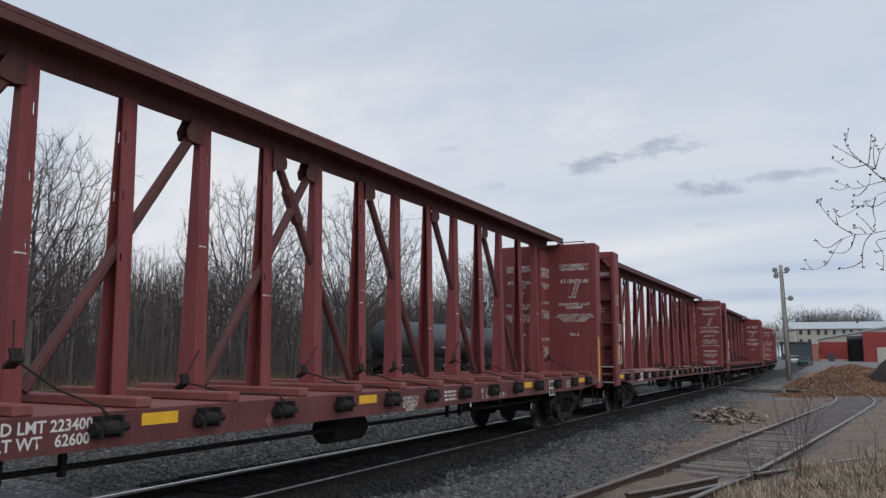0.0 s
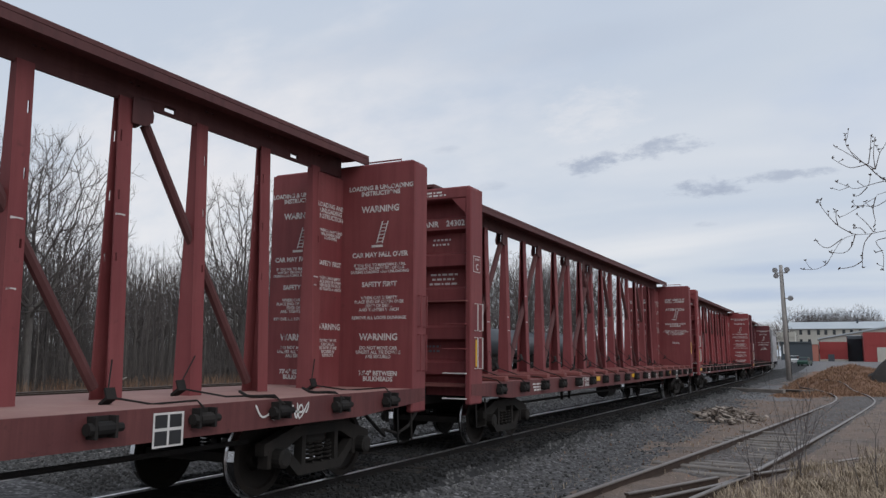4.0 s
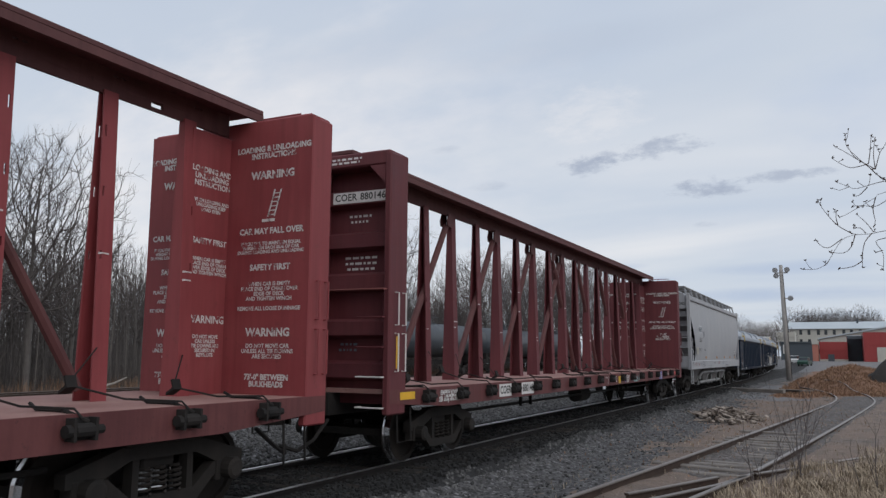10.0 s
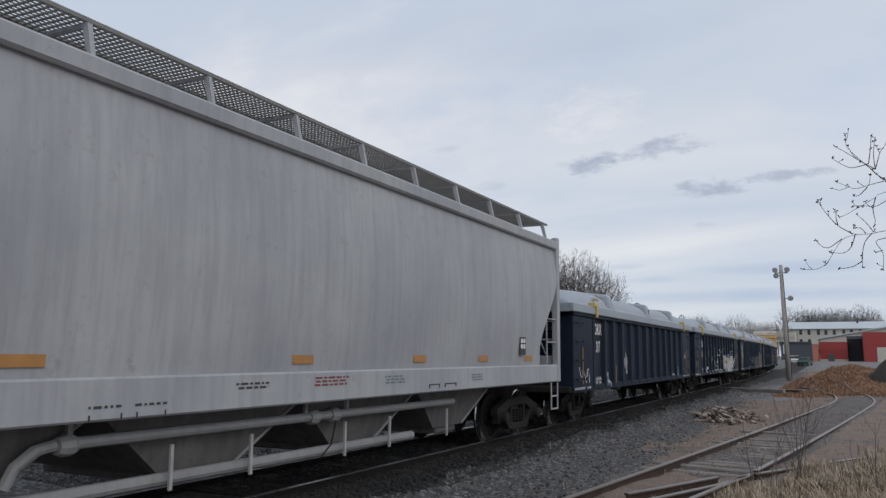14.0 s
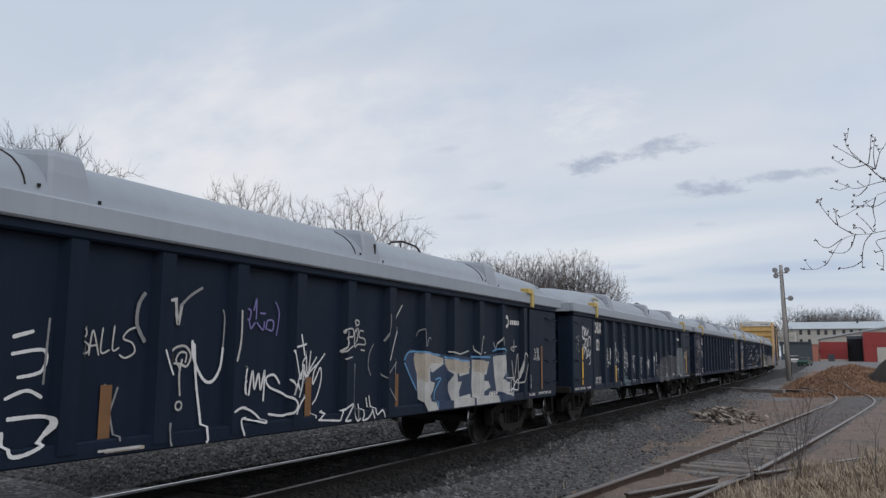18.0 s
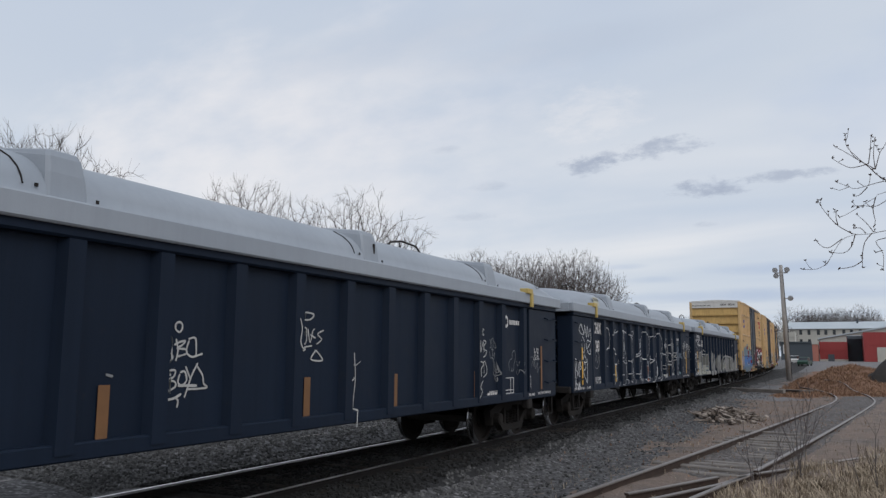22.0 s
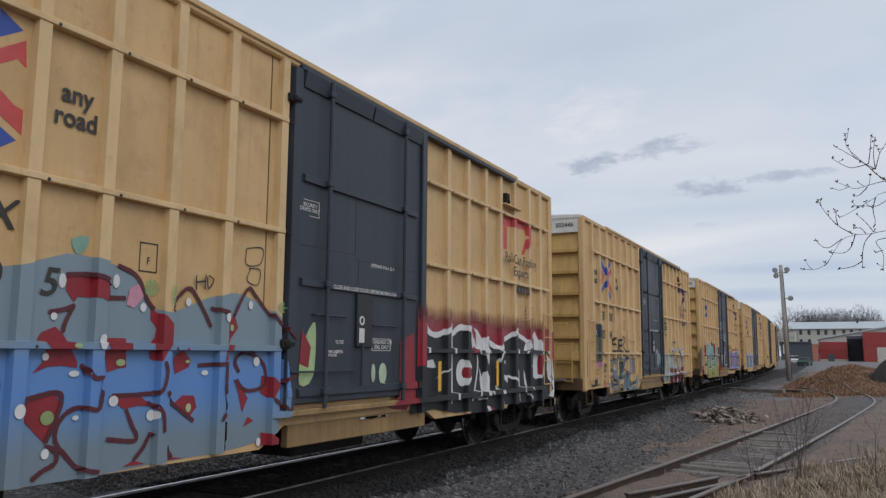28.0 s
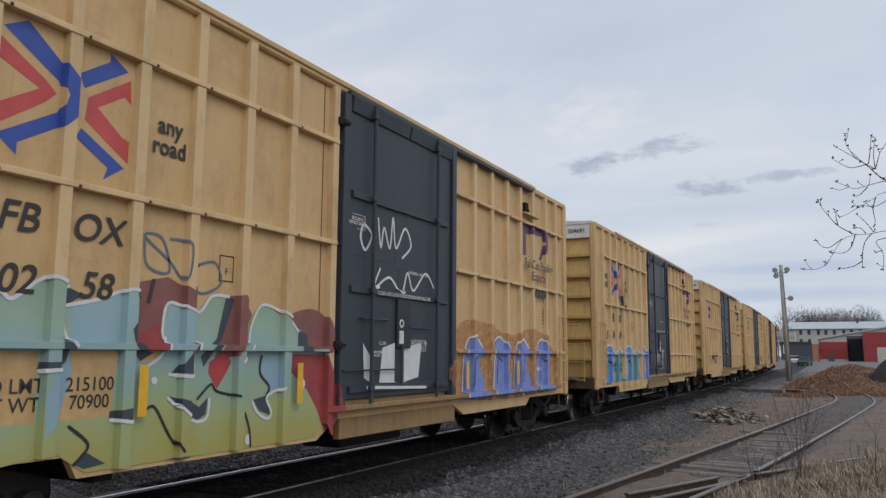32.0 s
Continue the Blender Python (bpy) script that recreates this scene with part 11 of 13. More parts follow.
stroke(G2, "spray_grey", 0.009, (8.5, 1.81), (8.4, 1.69), (8.37, 1.52), (8.44, 1.39))

stroke(G4, "spray_grey", 0.007, (12.49, 1.94), (12.53, 1.92), (12.56, 1.8), (12.5, 1.81))
stroke(G4, "spray_grey", 0.007, (12.48, 1.74), (12.54, 1.6))
stroke(G4, "spray_grey", 0.007, (12.55, 1.86), (12.58, 1.95), (12.65, 1.96), (12.64, 1.8), (12.58, 1.77), (12.68, 1.76))
stroke(G4, "spray_grey", 0.007, (12.69, 1.92), (12.75, 1.86), (12.79, 1.8), (12.68, 1.82))
stroke(G4, "spray_grey", 0.007, (12.61, 1.77), (12.64, 1.65), (12.72, 1.71), (12.68, 1.6), (12.57, 1.63))
stroke(G4, "spray_grey", 0.007, (12.59, 1.64), (12.66, 1.57), (12.69, 1.42), (12.66, 1.33))
stroke(G4, "spray_grey", 0.007, (12.72, 1.54), (12.75, 1.39), (12.78, 1.45), (12.81, 1.54), (12.84, 1.36), (12.71, 1.39))
stroke(G4, "spray_grey", 0.007, (12.66, 1.33), (12.75, 1.3), (12.82, 1.42), (12.86, 1.32), (12.72, 1.27), (12.82, 1.19), (12.83, 1.27))
stroke(G4, "spray_grey", 0.007, (13.46, 1.37), (13.41, 1.48), (13.46, 1.57), (13.57, 1.61), (13.59, 1.71), (13.7, 1.76), (13.75, 1.67), (13.73, 1.56), (13.67, 1.49), (13.65, 1.39), (13.54, 1.37), (13.58, 1.44))
stroke(G4, "spray_grey", 0.006, (13.83, 1.56), (13.83, 1.47), (13.9, 1.49))
stroke(G4, "spray_grey", 0.006, (13.95, 1.55), (13.94, 1.47))
stroke(G4, "spray_grey", 0.006, (14, 1.47), (14.04, 1.54))
stroke(G4, "spray_grey", 0.006, (13.86, 1.4), (13.81, 1.35), (13.84, 1.3), (13.91, 1.33))
stroke(G4, "spray_grey", 0.006, (13.94, 1.32), (13.96, 1.39), (14.01, 1.31))
stroke(G4, "spray_grey", 0.006, (14.05, 1.39), (14.02, 1.29))
stroke(G4, "spray_grey", 0.006, (14.37, 1.62), (14.48, 1.64), (14.59, 1.59))
stroke(G4, "spray_grey", 0.006, (14.44, 1.44), (14.49, 1.55), (14.57, 1.44), (14.59, 1.59), (14.66, 1.4), (14.77, 1.51), (14.78, 1.32), (14.89, 1.43), (15.04, 1.41))

stroke(B2, "spray_slate", 0.006, (5.75, 0.99), (5.7, 0.84), (5.76, 0.85))
stroke(B2, "letter_grey", 0.004, (5.77, 1.46), (5.91, 1.39), (6.02, 1.31), (6.21, 1.37))

stroke(G2, "spray_pale", 0.008, (3.85, 1.89), (3.87, 1.63))
stroke(G2, "spray_pale", 0.008, (3.85, 1.88), (3.92, 1.87), (3.92, 1.81), (3.87, 1.79), (3.95, 1.74), (3.95, 1.68), (3.88, 1.66))
stroke(G2, "spray_pale", 0.008, (3.96, 1.65), (3.99, 1.86), (4.06, 1.65))
stroke(G2, "spray_pale", 0.008, (3.97, 1.73), (4.04, 1.74))
stroke(G2, "spray_pale", 0.008, (4.09, 1.89), (4.08, 1.68), (4.17, 1.7))
stroke(G2, "spray_pale", 0.008, (4.21, 1.91), (4.2, 1.7), (4.27, 1.72))
stroke(G2, "spray_pale", 0.009, (4.44, 1.9), (4.36, 1.87), (4.31, 1.8), (4.41, 1.76), (4.44, 1.68), (4.34, 1.63), (4.27, 1.66))
stroke(G2, "violet", 0.01, (5.89, 2.06), (5.91, 2.14), (5.98, 2.13), (5.96, 2.03), (5.89, 2.06))
stroke(G2, "violet", 0.01, (6.03, 2.13), (6.07, 2.26), (6.07, 2.04))
stroke(G2, "violet", 0.01, (6.13, 2.11), (6.23, 2.11))
stroke(G2, "violet", 0.01, (5.96, 2.02), (5.99, 1.94), (6.06, 2.01))
stroke(G2, "violet", 0.01, (6.08, 2.01), (6.19, 1.93), (6.21, 2.03))
stroke(G2, "violet", 0.01, (6.24, 1.93), (6.26, 2.03), (6.36, 2.03), (6.35, 1.93), (6.26, 1.94))
stroke(G2, "violet", 0.009, (6.39, 2.25), (6.46, 2.12), (6.42, 1.87))
stroke(G2, "spray_pale", 0.012, (4.89, 1.54), (4.86, 1.64), (4.92, 1.72), (5.05, 1.74), (5.13, 1.65), (5.08, 1.55), (5, 1.57), (4.91, 1.58))
stroke(G2, "spray_pale", 0.01, (4.99, 1.53), (4.94, 1.61), (4.99, 1.68), (5.07, 1.67), (5.06, 1.58))
stroke(G2, "spray_pale", 0.012, (5.02, 1.62), (4.99, 1.48), (5.01, 1.27))
ring(G2, "spray_pale", 0.01, 5, 1.18, 0.04, 0.04)
stroke(G2, "spray_white", 0.016, (5.14, 1.8), (5.17, 1.62), (5.31, 1.42), (5.44, 1.4), (5.54, 1.53), (5.57, 1.74))
stroke(G2, "spray_grey", 0.01, (5.57, 1.74), (5.58, 2.02), (5.55, 2.12))
stroke(G2, "spray_white", 0.015, (5.17, 1.77), (5.21, 1.42), (5.27, 1.13), (5.33, 0.84), (5.3, 0.83))
stroke(G2, "spray_grey", 0.02, (4.55, 1.77), (4.45, 1.93), (4.46, 2.11), (4.53, 2.22))
stroke(G2, "spray_pale", 0.015, (4.75, 2.16), (4.9, 2.19))
stroke(G2, "spray_pale", 0.018, (4.9, 2.19), (4.94, 1.95), (4.98, 2.14))
stroke(G2, "spray_grey", 0.014, (4.95, 2.11), (5.09, 2.23), (5.25, 2.32))
stroke(G2, "spray_grey", 0.014, (4.82, 1.04), (4.84, 0.86), (4.87, 0.83))
stroke(G2, "spray_white", 0.009, (4.72, 1.71), (4.78, 1.57), (4.83, 1.47))
stroke(G2, "spray_pale", 0.013, (5.69, 1.59), (5.74, 1.81), (5.74, 2.12))
stroke(G2, "spray_white", 0.013, (5.83, 1.5), (5.94, 1.53), (5.93, 1.4), (5.84, 1.39), (5.84, 1.27), (5.94, 1.28), (5.92, 1.4))
stroke(G2, "spray_white", 0.013, (5.99, 1.23), (6.04, 1.49), (6.08, 1.3), (6.14, 1.46), (6.18, 1.29), (6.24, 1.49), (6.23, 1.16))
stroke(G2, "spray_white", 0.013, (6.51, 1.34), (6.4, 1.44), (6.27, 1.41), (6.33, 1.31), (6.59, 1.22), (6.74, 1.1), (6.61, 0.99), (6.32, 1.02))
stroke(G2, "spray_white", 0.012, (5.68, 1.08), (5.81, 1.12), (6.04, 1.07), (6.2, 0.94), (5.81, 1.01), (5.85, 0.83))
stroke(G2, "spray_pale", 0.012, (4.04, 0.86), (4.33, 0.86), (4.5, 0.86))

stroke(G5, "spray_white", 0.01, (3.13, 2.4), (3.31, 2.41), (3.44, 2.37), (3.54, 2.25), (3.57, 2.11), (3.5, 1.94), (3.43, 1.87))
stroke(G5, "spray_white", 0.012, (3.18, 1.81), (3.33, 1.86), (3.49, 1.87))
stroke(G5, "spray_white", 0.01, (3.64, 1.87), (3.76, 1.81))
stroke(G5, "spray_white", 0.01, (3.63, 2.22), (3.71, 2.29), (3.77, 2.33))
stroke(G5, "spray_white", 0.01, (3.79, 2.37), (3.92, 2.37), (4.01, 2.32))
stroke(G5, "spray_white", 0.014, (4, 2.33), (4.05, 2.27), (4.09, 2.12), (4.08, 1.94), (4.11, 1.72))
stroke(G5, "spray_white", 0.011, (4.01, 2.32), (4.2, 2.31), (4.5, 2.36))
stroke(G5, "spray_white", 0.014, (3.96, 1.7), (4.22, 1.71))
stroke(G5, "spray_white", 0.014, (4.03, 1.43), (4.29, 1.43))
stroke(G5, "spray_white", 0.009, (3.78, 1.75), (3.87, 1.65), (3.92, 1.48), (3.92, 1.31), (3.87, 1.09), (3.75, 0.94), (3.68, 0.91))
stroke(G5, "spray_white", 0.011, (4.16, 1.42), (4.19, 1.25), (4.28, 1.11), (4.31, 1.01), (4.28, 0.88), (4.19, 0.83))
stroke(G5, "spray_grey", 0.016, (3.22, 1.38), (3.32, 1.38))
stroke(G5, "spray_white", 0.01, (3.63, 1.16), (3.76, 1.15))
stroke(G5, "spray_white", 0.01, (4.48, 1.54), (4.41, 1.52), (4.41, 1.47), (4.48, 1.45))
stroke(G5, "spray_white", 0.011, (4.63, 2.36), (4.75, 2.37), (4.75, 2.19), (4.73, 1.93), (4.73, 1.71), (4.7, 1.63), (4.62, 1.6))
stroke(G5, "spray_white", 0.009, (4.78, 2.29), (4.94, 2.36), (5.18, 2.37), (5.35, 2.36), (5.46, 2.31))
stroke(G5, "spray_white", 0.009, (4.75, 1.95), (4.89, 1.97), (5.09, 1.95), (5.2, 1.86), (5.31, 1.69))
stroke(G5, "spray_white", 0.009, (4.66, 1.82), (4.73, 1.91))
stroke(G5, "spray_white", 0.01, (5.19, 2.07), (5.19, 1.83))
stroke(G5, "spray_white", 0.01, (4.62, 1.51), (4.75, 1.52))
stroke(G5, "spray_white", 0.01, (4.76, 1.49), (4.89, 1.45), (4.97, 1.36), (5.03, 1.17), (5, 1.01), (4.9, 0.85), (4.83, 0.83))
stroke(G5, "spray_white", 0.008, (4.91, 1.84), (4.95, 1.35))
stroke(G5, "spray_white", 0.012, (5.34, 1.63), (5.36, 1.33), (5.41, 1.15), (5.38, 1.01), (5.24, 0.85))
stroke(G5, "spray_white", 0.013, (5.25, 1.45), (5.45, 1.46))
stroke(G5, "spray_white", 0.009, (4.61, 1.13), (4.76, 1.13))
stroke(G5, "spray_white", 0.009, (4.61, 0.86), (4.74, 0.85))
stroke(G5, "spray_white", 0.009, (5.62, 2.29), (5.75, 2.19))
stroke(G5, "spray_white", 0.009, (5.71, 2.28), (5.67, 2.22))
stroke(G5, "spray_white", 0.01, (5.75, 2.38), (5.94, 2.38), (6.1, 2.26), (6.14, 2.13))
stroke(G5, "spray_white", 0.011, (6.37, 2.4), (6.22, 2.28), (6.14, 2.13), (6.09, 1.95), (6.08, 1.72))
stroke(G5, "spray_grey", 0.008, (5.75, 1.97), (5.76, 1.78), (5.75, 1.72))
fill(G5, "spray_pale", (5.81, 1.58), (6.21, 1.58), (6.21, 1.53), (5.82, 1.5))
stroke(G5, "spray_white", 0.009, (5.6, 1.52), (5.74, 1.49))
stroke(G5, "spray_white", 0.009, (5.65, 1.47), (5.73, 1.56))
stroke(G5, "spray_white", 0.009, (6.12, 1.48), (6.15, 1.34), (6.26, 1.14), (6.27, 0.98), (6.15, 0.83))
stroke(G5, "spray_white", 0.01, (5.75, 1.32), (5.79, 1.13), (5.77, 0.95), (5.68, 0.9), (5.59, 0.95))
stroke(G5, "spray_white", 0.01, (5.6, 1.14), (5.76, 1.14))

stroke(G5, "spray_white", 0.008, (6.74, 2.19), (6.75, 1.96), (6.82, 1.94), (6.85, 2.2))
stroke(G5, "spray_white", 0.008, (6.86, 2.21), (6.92, 1.94), (6.94, 2.2), (7, 1.96), (7.01, 2.21), (7.11, 1.94))
stroke(G5, "spray_white", 0.008, (6.7, 1.87), (6.75, 1.96), (6.8, 1.84), (6.68, 1.75), (6.59, 1.66))
stroke(G5, "spray_white", 0.008, (6.74, 1.71), (6.75, 1.84), (6.83, 1.72))
stroke(G5, "spray_white", 0.008, (6.86, 1.72), (6.88, 1.83), (6.94, 1.72))
stroke(G5, "spray_white", 0.008, (7, 1.91), (7.11, 1.9), (7.14, 1.79), (7.07, 1.71), (6.98, 1.75), (6.98, 1.88))
stroke(G5, "spray_white", 0.009, (6.57, 1.62), (6.74, 1.69), (6.94, 1.7), (7.15, 1.62), (7.28, 1.44), (7.3, 1.22), (7.21, 0.98), (7.01, 0.83))
fill(G5, "spray_white", (6.95, 1.36), (7.03, 1.32), (7.03, 0.91), (6.94, 0.91))
stroke(G5, "spray_white", 0.009, (6.58, 1.12), (6.82, 1.12))
stroke(G5, "spray_white", 0.009, (6.75, 1.24), (6.77, 1.12), (6.72, 1.01), (6.82, 1.05))


stroke(G3, "spray_white", 0.012, (3.2, 1.85), (3.2, 1.74), (3.18, 1.66))
stroke(G3, "spray_white", 0.012, (3.27, 1.81), (3.2, 1.72), (3.18, 1.63))
stroke(G3, "spray_white", 0.01, (3.33, 1.87), (3.33, 1.64))
stroke(G3, "spray_white", 0.01, (3.19, 1.64), (3.26, 1.63), (3.34, 1.51))
ring(G3, "spray_pale", 0.009, 3.35, 1.59, 0.1, 0.11)
stroke(G3, "spray_white", 0.01, (3.23, 1.61), (3.21, 1.52))
stroke(G3, "spray_white", 0.012, (3.31, 1.36), (3.4, 1.46), (3.49, 1.49), (3.6, 1.42))
stroke(G3, "spray_white", 0.013, (3.59, 1.88), (3.59, 1.65), (3.58, 1.42))
stroke(G3, "spray_grey", 0.01, (3.68, 1.43), (3.77, 1.37), (3.84, 1.32))
stroke(G3, "spray_grey", 0.008, (3.88, 1.32), (3.97, 1.19), (4.04, 1.04))
stroke(G3, "spray_white", 0.01, (4.05, 1.35), (4, 1.16), (3.92, 1.06))
stroke(G3, "spray_white", 0.009, (4.23, 1.3), (4.28, 1.27), (4.47, 1.3), (4.33, 1.11))
stroke(G3, "spray_grey", 0.008, (4.33, 1.11), (4.41, 1.17), (4.44, 1.02), (4.43, 0.83))
stroke(G3, "spray_grey", 0.008, (4.33, 1.11), (4.37, 0.97), (4.43, 0.83))
stroke(G3, "spray_white", 0.012, (3.87, 2), (3.9, 1.89), (3.9, 1.75))
stroke(G3, "spray_white", 0.011, (4.03, 2.04), (3.97, 1.92), (3.86, 1.78))
stroke(G3, "spray_white", 0.011, (4.11, 1.99), (3.98, 1.85), (3.9, 1.76))
stroke(G3, "spray_white", 0.01, (4.19, 2.04), (4.17, 1.87), (4.2, 1.67))
stroke(G3, "spray_white", 0.011, (3.96, 1.84), (4.06, 1.8), (4.15, 1.74), (4.2, 1.67))
stroke(G3, "spray_white", 0.01, (3.98, 1.83), (3.93, 1.67))
stroke(G3, "spray_white", 0.01, (4.11, 1.99), (4.05, 1.69))
ring(G3, "spray_pale", 0.009, 4.21, 1.74, 0.13, 0.13)
stroke(G3, "spray_white", 0.01, (4.14, 1.82), (4.22, 1.87), (4.29, 1.79))
stroke(G3, "spray_white", 0.012, (4.19, 1.44), (4.26, 1.56), (4.36, 1.56), (4.53, 1.46))
stroke(G3, "spray_white", 0.01, (4.49, 1.78), (4.46, 1.66), (4.42, 1.5))
ring(G3, "spray_pale", 0.01, 4.81, 2.26, 0.02, 0.01)
stroke(G3, "spray_white", 0.014, (4.82, 2.11), (4.86, 2.14), (4.95, 2.14), (4.96, 2))
ring(G3, "spray_pale", 0.011, 5.18, 2.04, 0.07, 0.06)
stroke(G3, "spray_white", 0.013, (5.01, 1.97), (4.89, 1.97), (4.85, 1.89), (4.9, 1.83), (5.02, 1.85), (5.03, 1.96))
stroke(G3, "spray_white", 0.013, (5.14, 1.98), (5.06, 1.9), (5.01, 1.78), (5.07, 1.67), (5.18, 1.69), (5.19, 1.84), (5.1, 1.87))
stroke(G3, "spray_white", 0.013, (5.19, 1.92), (5.23, 1.6), (5.33, 1.63), (5.34, 1.86))
stroke(G3, "spray_white", 0.013, (5.35, 1.72), (5.53, 1.74), (5.4, 1.56), (5.34, 1.47), (5.48, 1.45), (5.53, 1.4), (5.54, 1.58))
stroke(G3, "spray_white", 0.013, (5.54, 1.58), (5.53, 1.34), (5.43, 1.42))
stroke(G3, "spray_white", 0.013, (4.88, 1.52), (5.02, 1.61), (5.16, 1.63), (5.09, 1.51), (5.21, 1.47), (5.26, 1.41))
stroke(G3, "spray_white", 0.013, (5.21, 1.57), (5.2, 1.35), (5.27, 1.34), (5.1, 1.31))
stroke(G3, "spray_white", 0.013, (5.27, 1.34), (5.38, 1.21))
stroke(G3, "spray_tealgrey", 0.013, (4.76, 1.15), (4.72, 1.11), (4.78, 1.08), (4.71, 1.01), (4.79, 0.99), (4.74, 0.9))
stroke(G3, "spray_tealgrey", 0.013, (4.79, 0.99), (4.88, 0.96), (4.88, 0.83))
ring(G3, "spray_pale", 0.012, 5.06, 1.17, 0.07, 0.05)
stroke(G3, "spray_tealgrey", 0.013, (4.88, 1.04), (4.93, 0.87), (4.94, 1.01), (5.01, 0.86), (5.06, 1.03))
stroke(G3, "spray_tealgrey", 0.012, (5.1, 1.06), (5.09, 0.88), (5.01, 0.83), (5.08, 0.83), (5.18, 0.83))
stroke(G3, "spray_tealgrey", 0.012, (5.18, 1.08), (5.21, 0.84), (5.26, 1.05), (5.16, 0.96), (5.29, 0.89))
stroke(G3, "spray_tealgrey", 0.012, (5.33, 1.07), (5.44, 1.05), (5.33, 0.97), (5.42, 0.91), (5.32, 0.83))
stroke(G3, "spray_tealgrey", 0.012, (5.42, 0.91), (5.51, 0.94), (5.52, 0.83), (5.41, 0.83))
stroke(G3, "spray_tealgrey", 0.012, (5.22, 0.83), (5.35, 0.83))
stroke(G3, "spray_white", 0.01, (5.84, 1.64), (5.95, 1.46))
stroke(G3, "spray_white", 0.01, (6.04, 1.73), (5.95, 1.53), (5.83, 1.4))
ring(G3, "spray_pale", 0.009, 6.15, 1.54, 0.1, 0.14)
stroke(G3, "spray_white", 0.01, (6.17, 1.64), (6.41, 1.66), (6.34, 1.56), (6.26, 1.42), (6.11, 1.27))
stroke(G3, "spray_white", 0.01, (6.22, 1.32), (6.35, 1.38), (6.34, 1.14))
stroke(G3, "spray_white", 0.01, (5.91, 1.28), (5.9, 1.1), (5.88, 0.94))
stroke(G3, "spray_white", 0.01, (6.06, 1.32), (5.94, 1.23), (6.04, 1.18), (5.97, 1.11), (5.93, 1))
ring(G3, "spray_pale", 0.008, 6, 1.01, 0.08, 0.14)
stroke(G3, "spray_white", 0.01, (6.08, 1.46), (6.07, 1.09), (6.07, 0.83))
stroke(G3, "spray_white", 0.009, (5.9, 1), (6.13, 0.96))
stroke(G3, "spray_white", 0.01, (6.82, 1.53), (6.92, 1.33))
stroke(G3, "spray_white", 0.01, (6.97, 1.64), (6.92, 1.44), (6.83, 1.32))
stroke(G3, "spray_white", 0.01, (7.04, 1.33), (7.09, 1.62), (7.19, 1.62), (7.1, 1.44), (7.05, 1.29))
stroke(G3, "spray_white", 0.01, (7.19, 1.59), (7.42, 1.6), (7.29, 1.47), (7.2, 1.29))
stroke(G3, "spray_white", 0.01, (7.23, 1.38), (7.33, 1.36), (7.31, 1.11), (7.21, 1.25))
stroke(G3, "spray_white", 0.01, (6.96, 1.26), (6.91, 1.04), (6.89, 0.85))
stroke(G3, "spray_white", 0.01, (6.99, 1.15), (7.06, 1.04), (6.97, 0.93), (7.04, 0.83))
stroke(G3, "spray_white", 0.009, (6.8, 0.86), (7.04, 0.85))
stroke(G3, "spray_white", 0.009, (7.81, 1.66), (7.82, 1.36))
stroke(G3, "spray_white", 0.009, (7.91, 1.5), (7.95, 1.34), (8.03, 1.42))
stroke(G3, "spray_white", 0.009, (8.36, 1.56), (8.53, 1.49), (8.41, 1.37), (8.56, 1.26))
words(B2, "NO. 24 BRAKE BEAMS", 3.07 - BH, 0.69, 1.487, 0.10, M["letter_black"], 0.002)

fill(B1, "spray_red", (3.29, 2.3), (3.52, 2.31), (3.66, 2.28), (3.72, 2.18), (3.71, 2.08), (3.62, 2.13), (3.42, 2.13), (3.39, 2.08), (3.31, 2.17))
fill(B1, "spray_red", (3.11, 1.83), (3.23, 1.88), (3.3, 1.83), (3.37, 1.74), (3.46, 1.6), (3.46, 1.55), (3.31, 1.57), (3.18, 1.56), (3.06, 1.51), (3.14, 1.6), (3.17, 1.69), (3.08, 1.78))
fill(B1, "spray_red", (3.66, 1.77), (3.73, 1.8), (3.94, 1.8), (3.96, 1.55), (3.87, 1.54), (3.76, 1.51), (3.74, 1.6), (3.71, 1.72))
fill(B1, "spray_red", (4.2, 2.08), (4.34, 2.01), (4.46, 1.91), (4.45, 1.81), (4.37, 1.7), (4.31, 1.6), (4.22, 1.62), (4.2, 1.75), (4.26, 1.81), (4.28, 1.9), (4.2, 1.98))
fill(B1, "spray_red", (4.5, 1.62), (4.61, 1.73), (4.73, 1.6), (4.7, 1.54), (4.53, 1.48))
fill(B1, "spray_red", (5.19, 1.99), (5.32, 2.06), (5.38, 1.94), (5.27, 1.82), (5.2, 1.62), (5.13, 1.59), (5.17, 1.79))
fill(B1, "spray_red", (2.96, 1.3), (3.08, 1.35), (3.27, 1.36), (3.33, 1.27), (3.32, 1.14), (3.21, 0.97), (3.1, 1.07), (3.02, 1.15), (3.0, 1.24))
fill(B1, "spray_red", (3.79, 1.31), (4.13, 1.3), (4.21, 1.24), (4.27, 1.2), (4.11, 1.21), (3.96, 1.19), (3.88, 1.24))
fill(B1, "spray_red", (4.54, 1.21), (4.64, 1.28), (4.79, 1.27), (4.83, 1.16), (4.73, 1.06), (4.6, 1.15))
fill(B1, "spray_red", (5.34, 1.42), (5.49, 1.3), (5.57, 1.21), (5.49, 1.07), (5.47, 1.13), (5.42, 1.27))
fill(B1, "spray_red", (5.78, 1.44), (5.92, 1.42), (6.03, 1.34), (5.92, 1.19), (5.76, 1.26))
fill(B1, "spray_red", (4.09, 0.74), (4.23, 0.7), (3.91, 0.7), (3.98, 0.7))
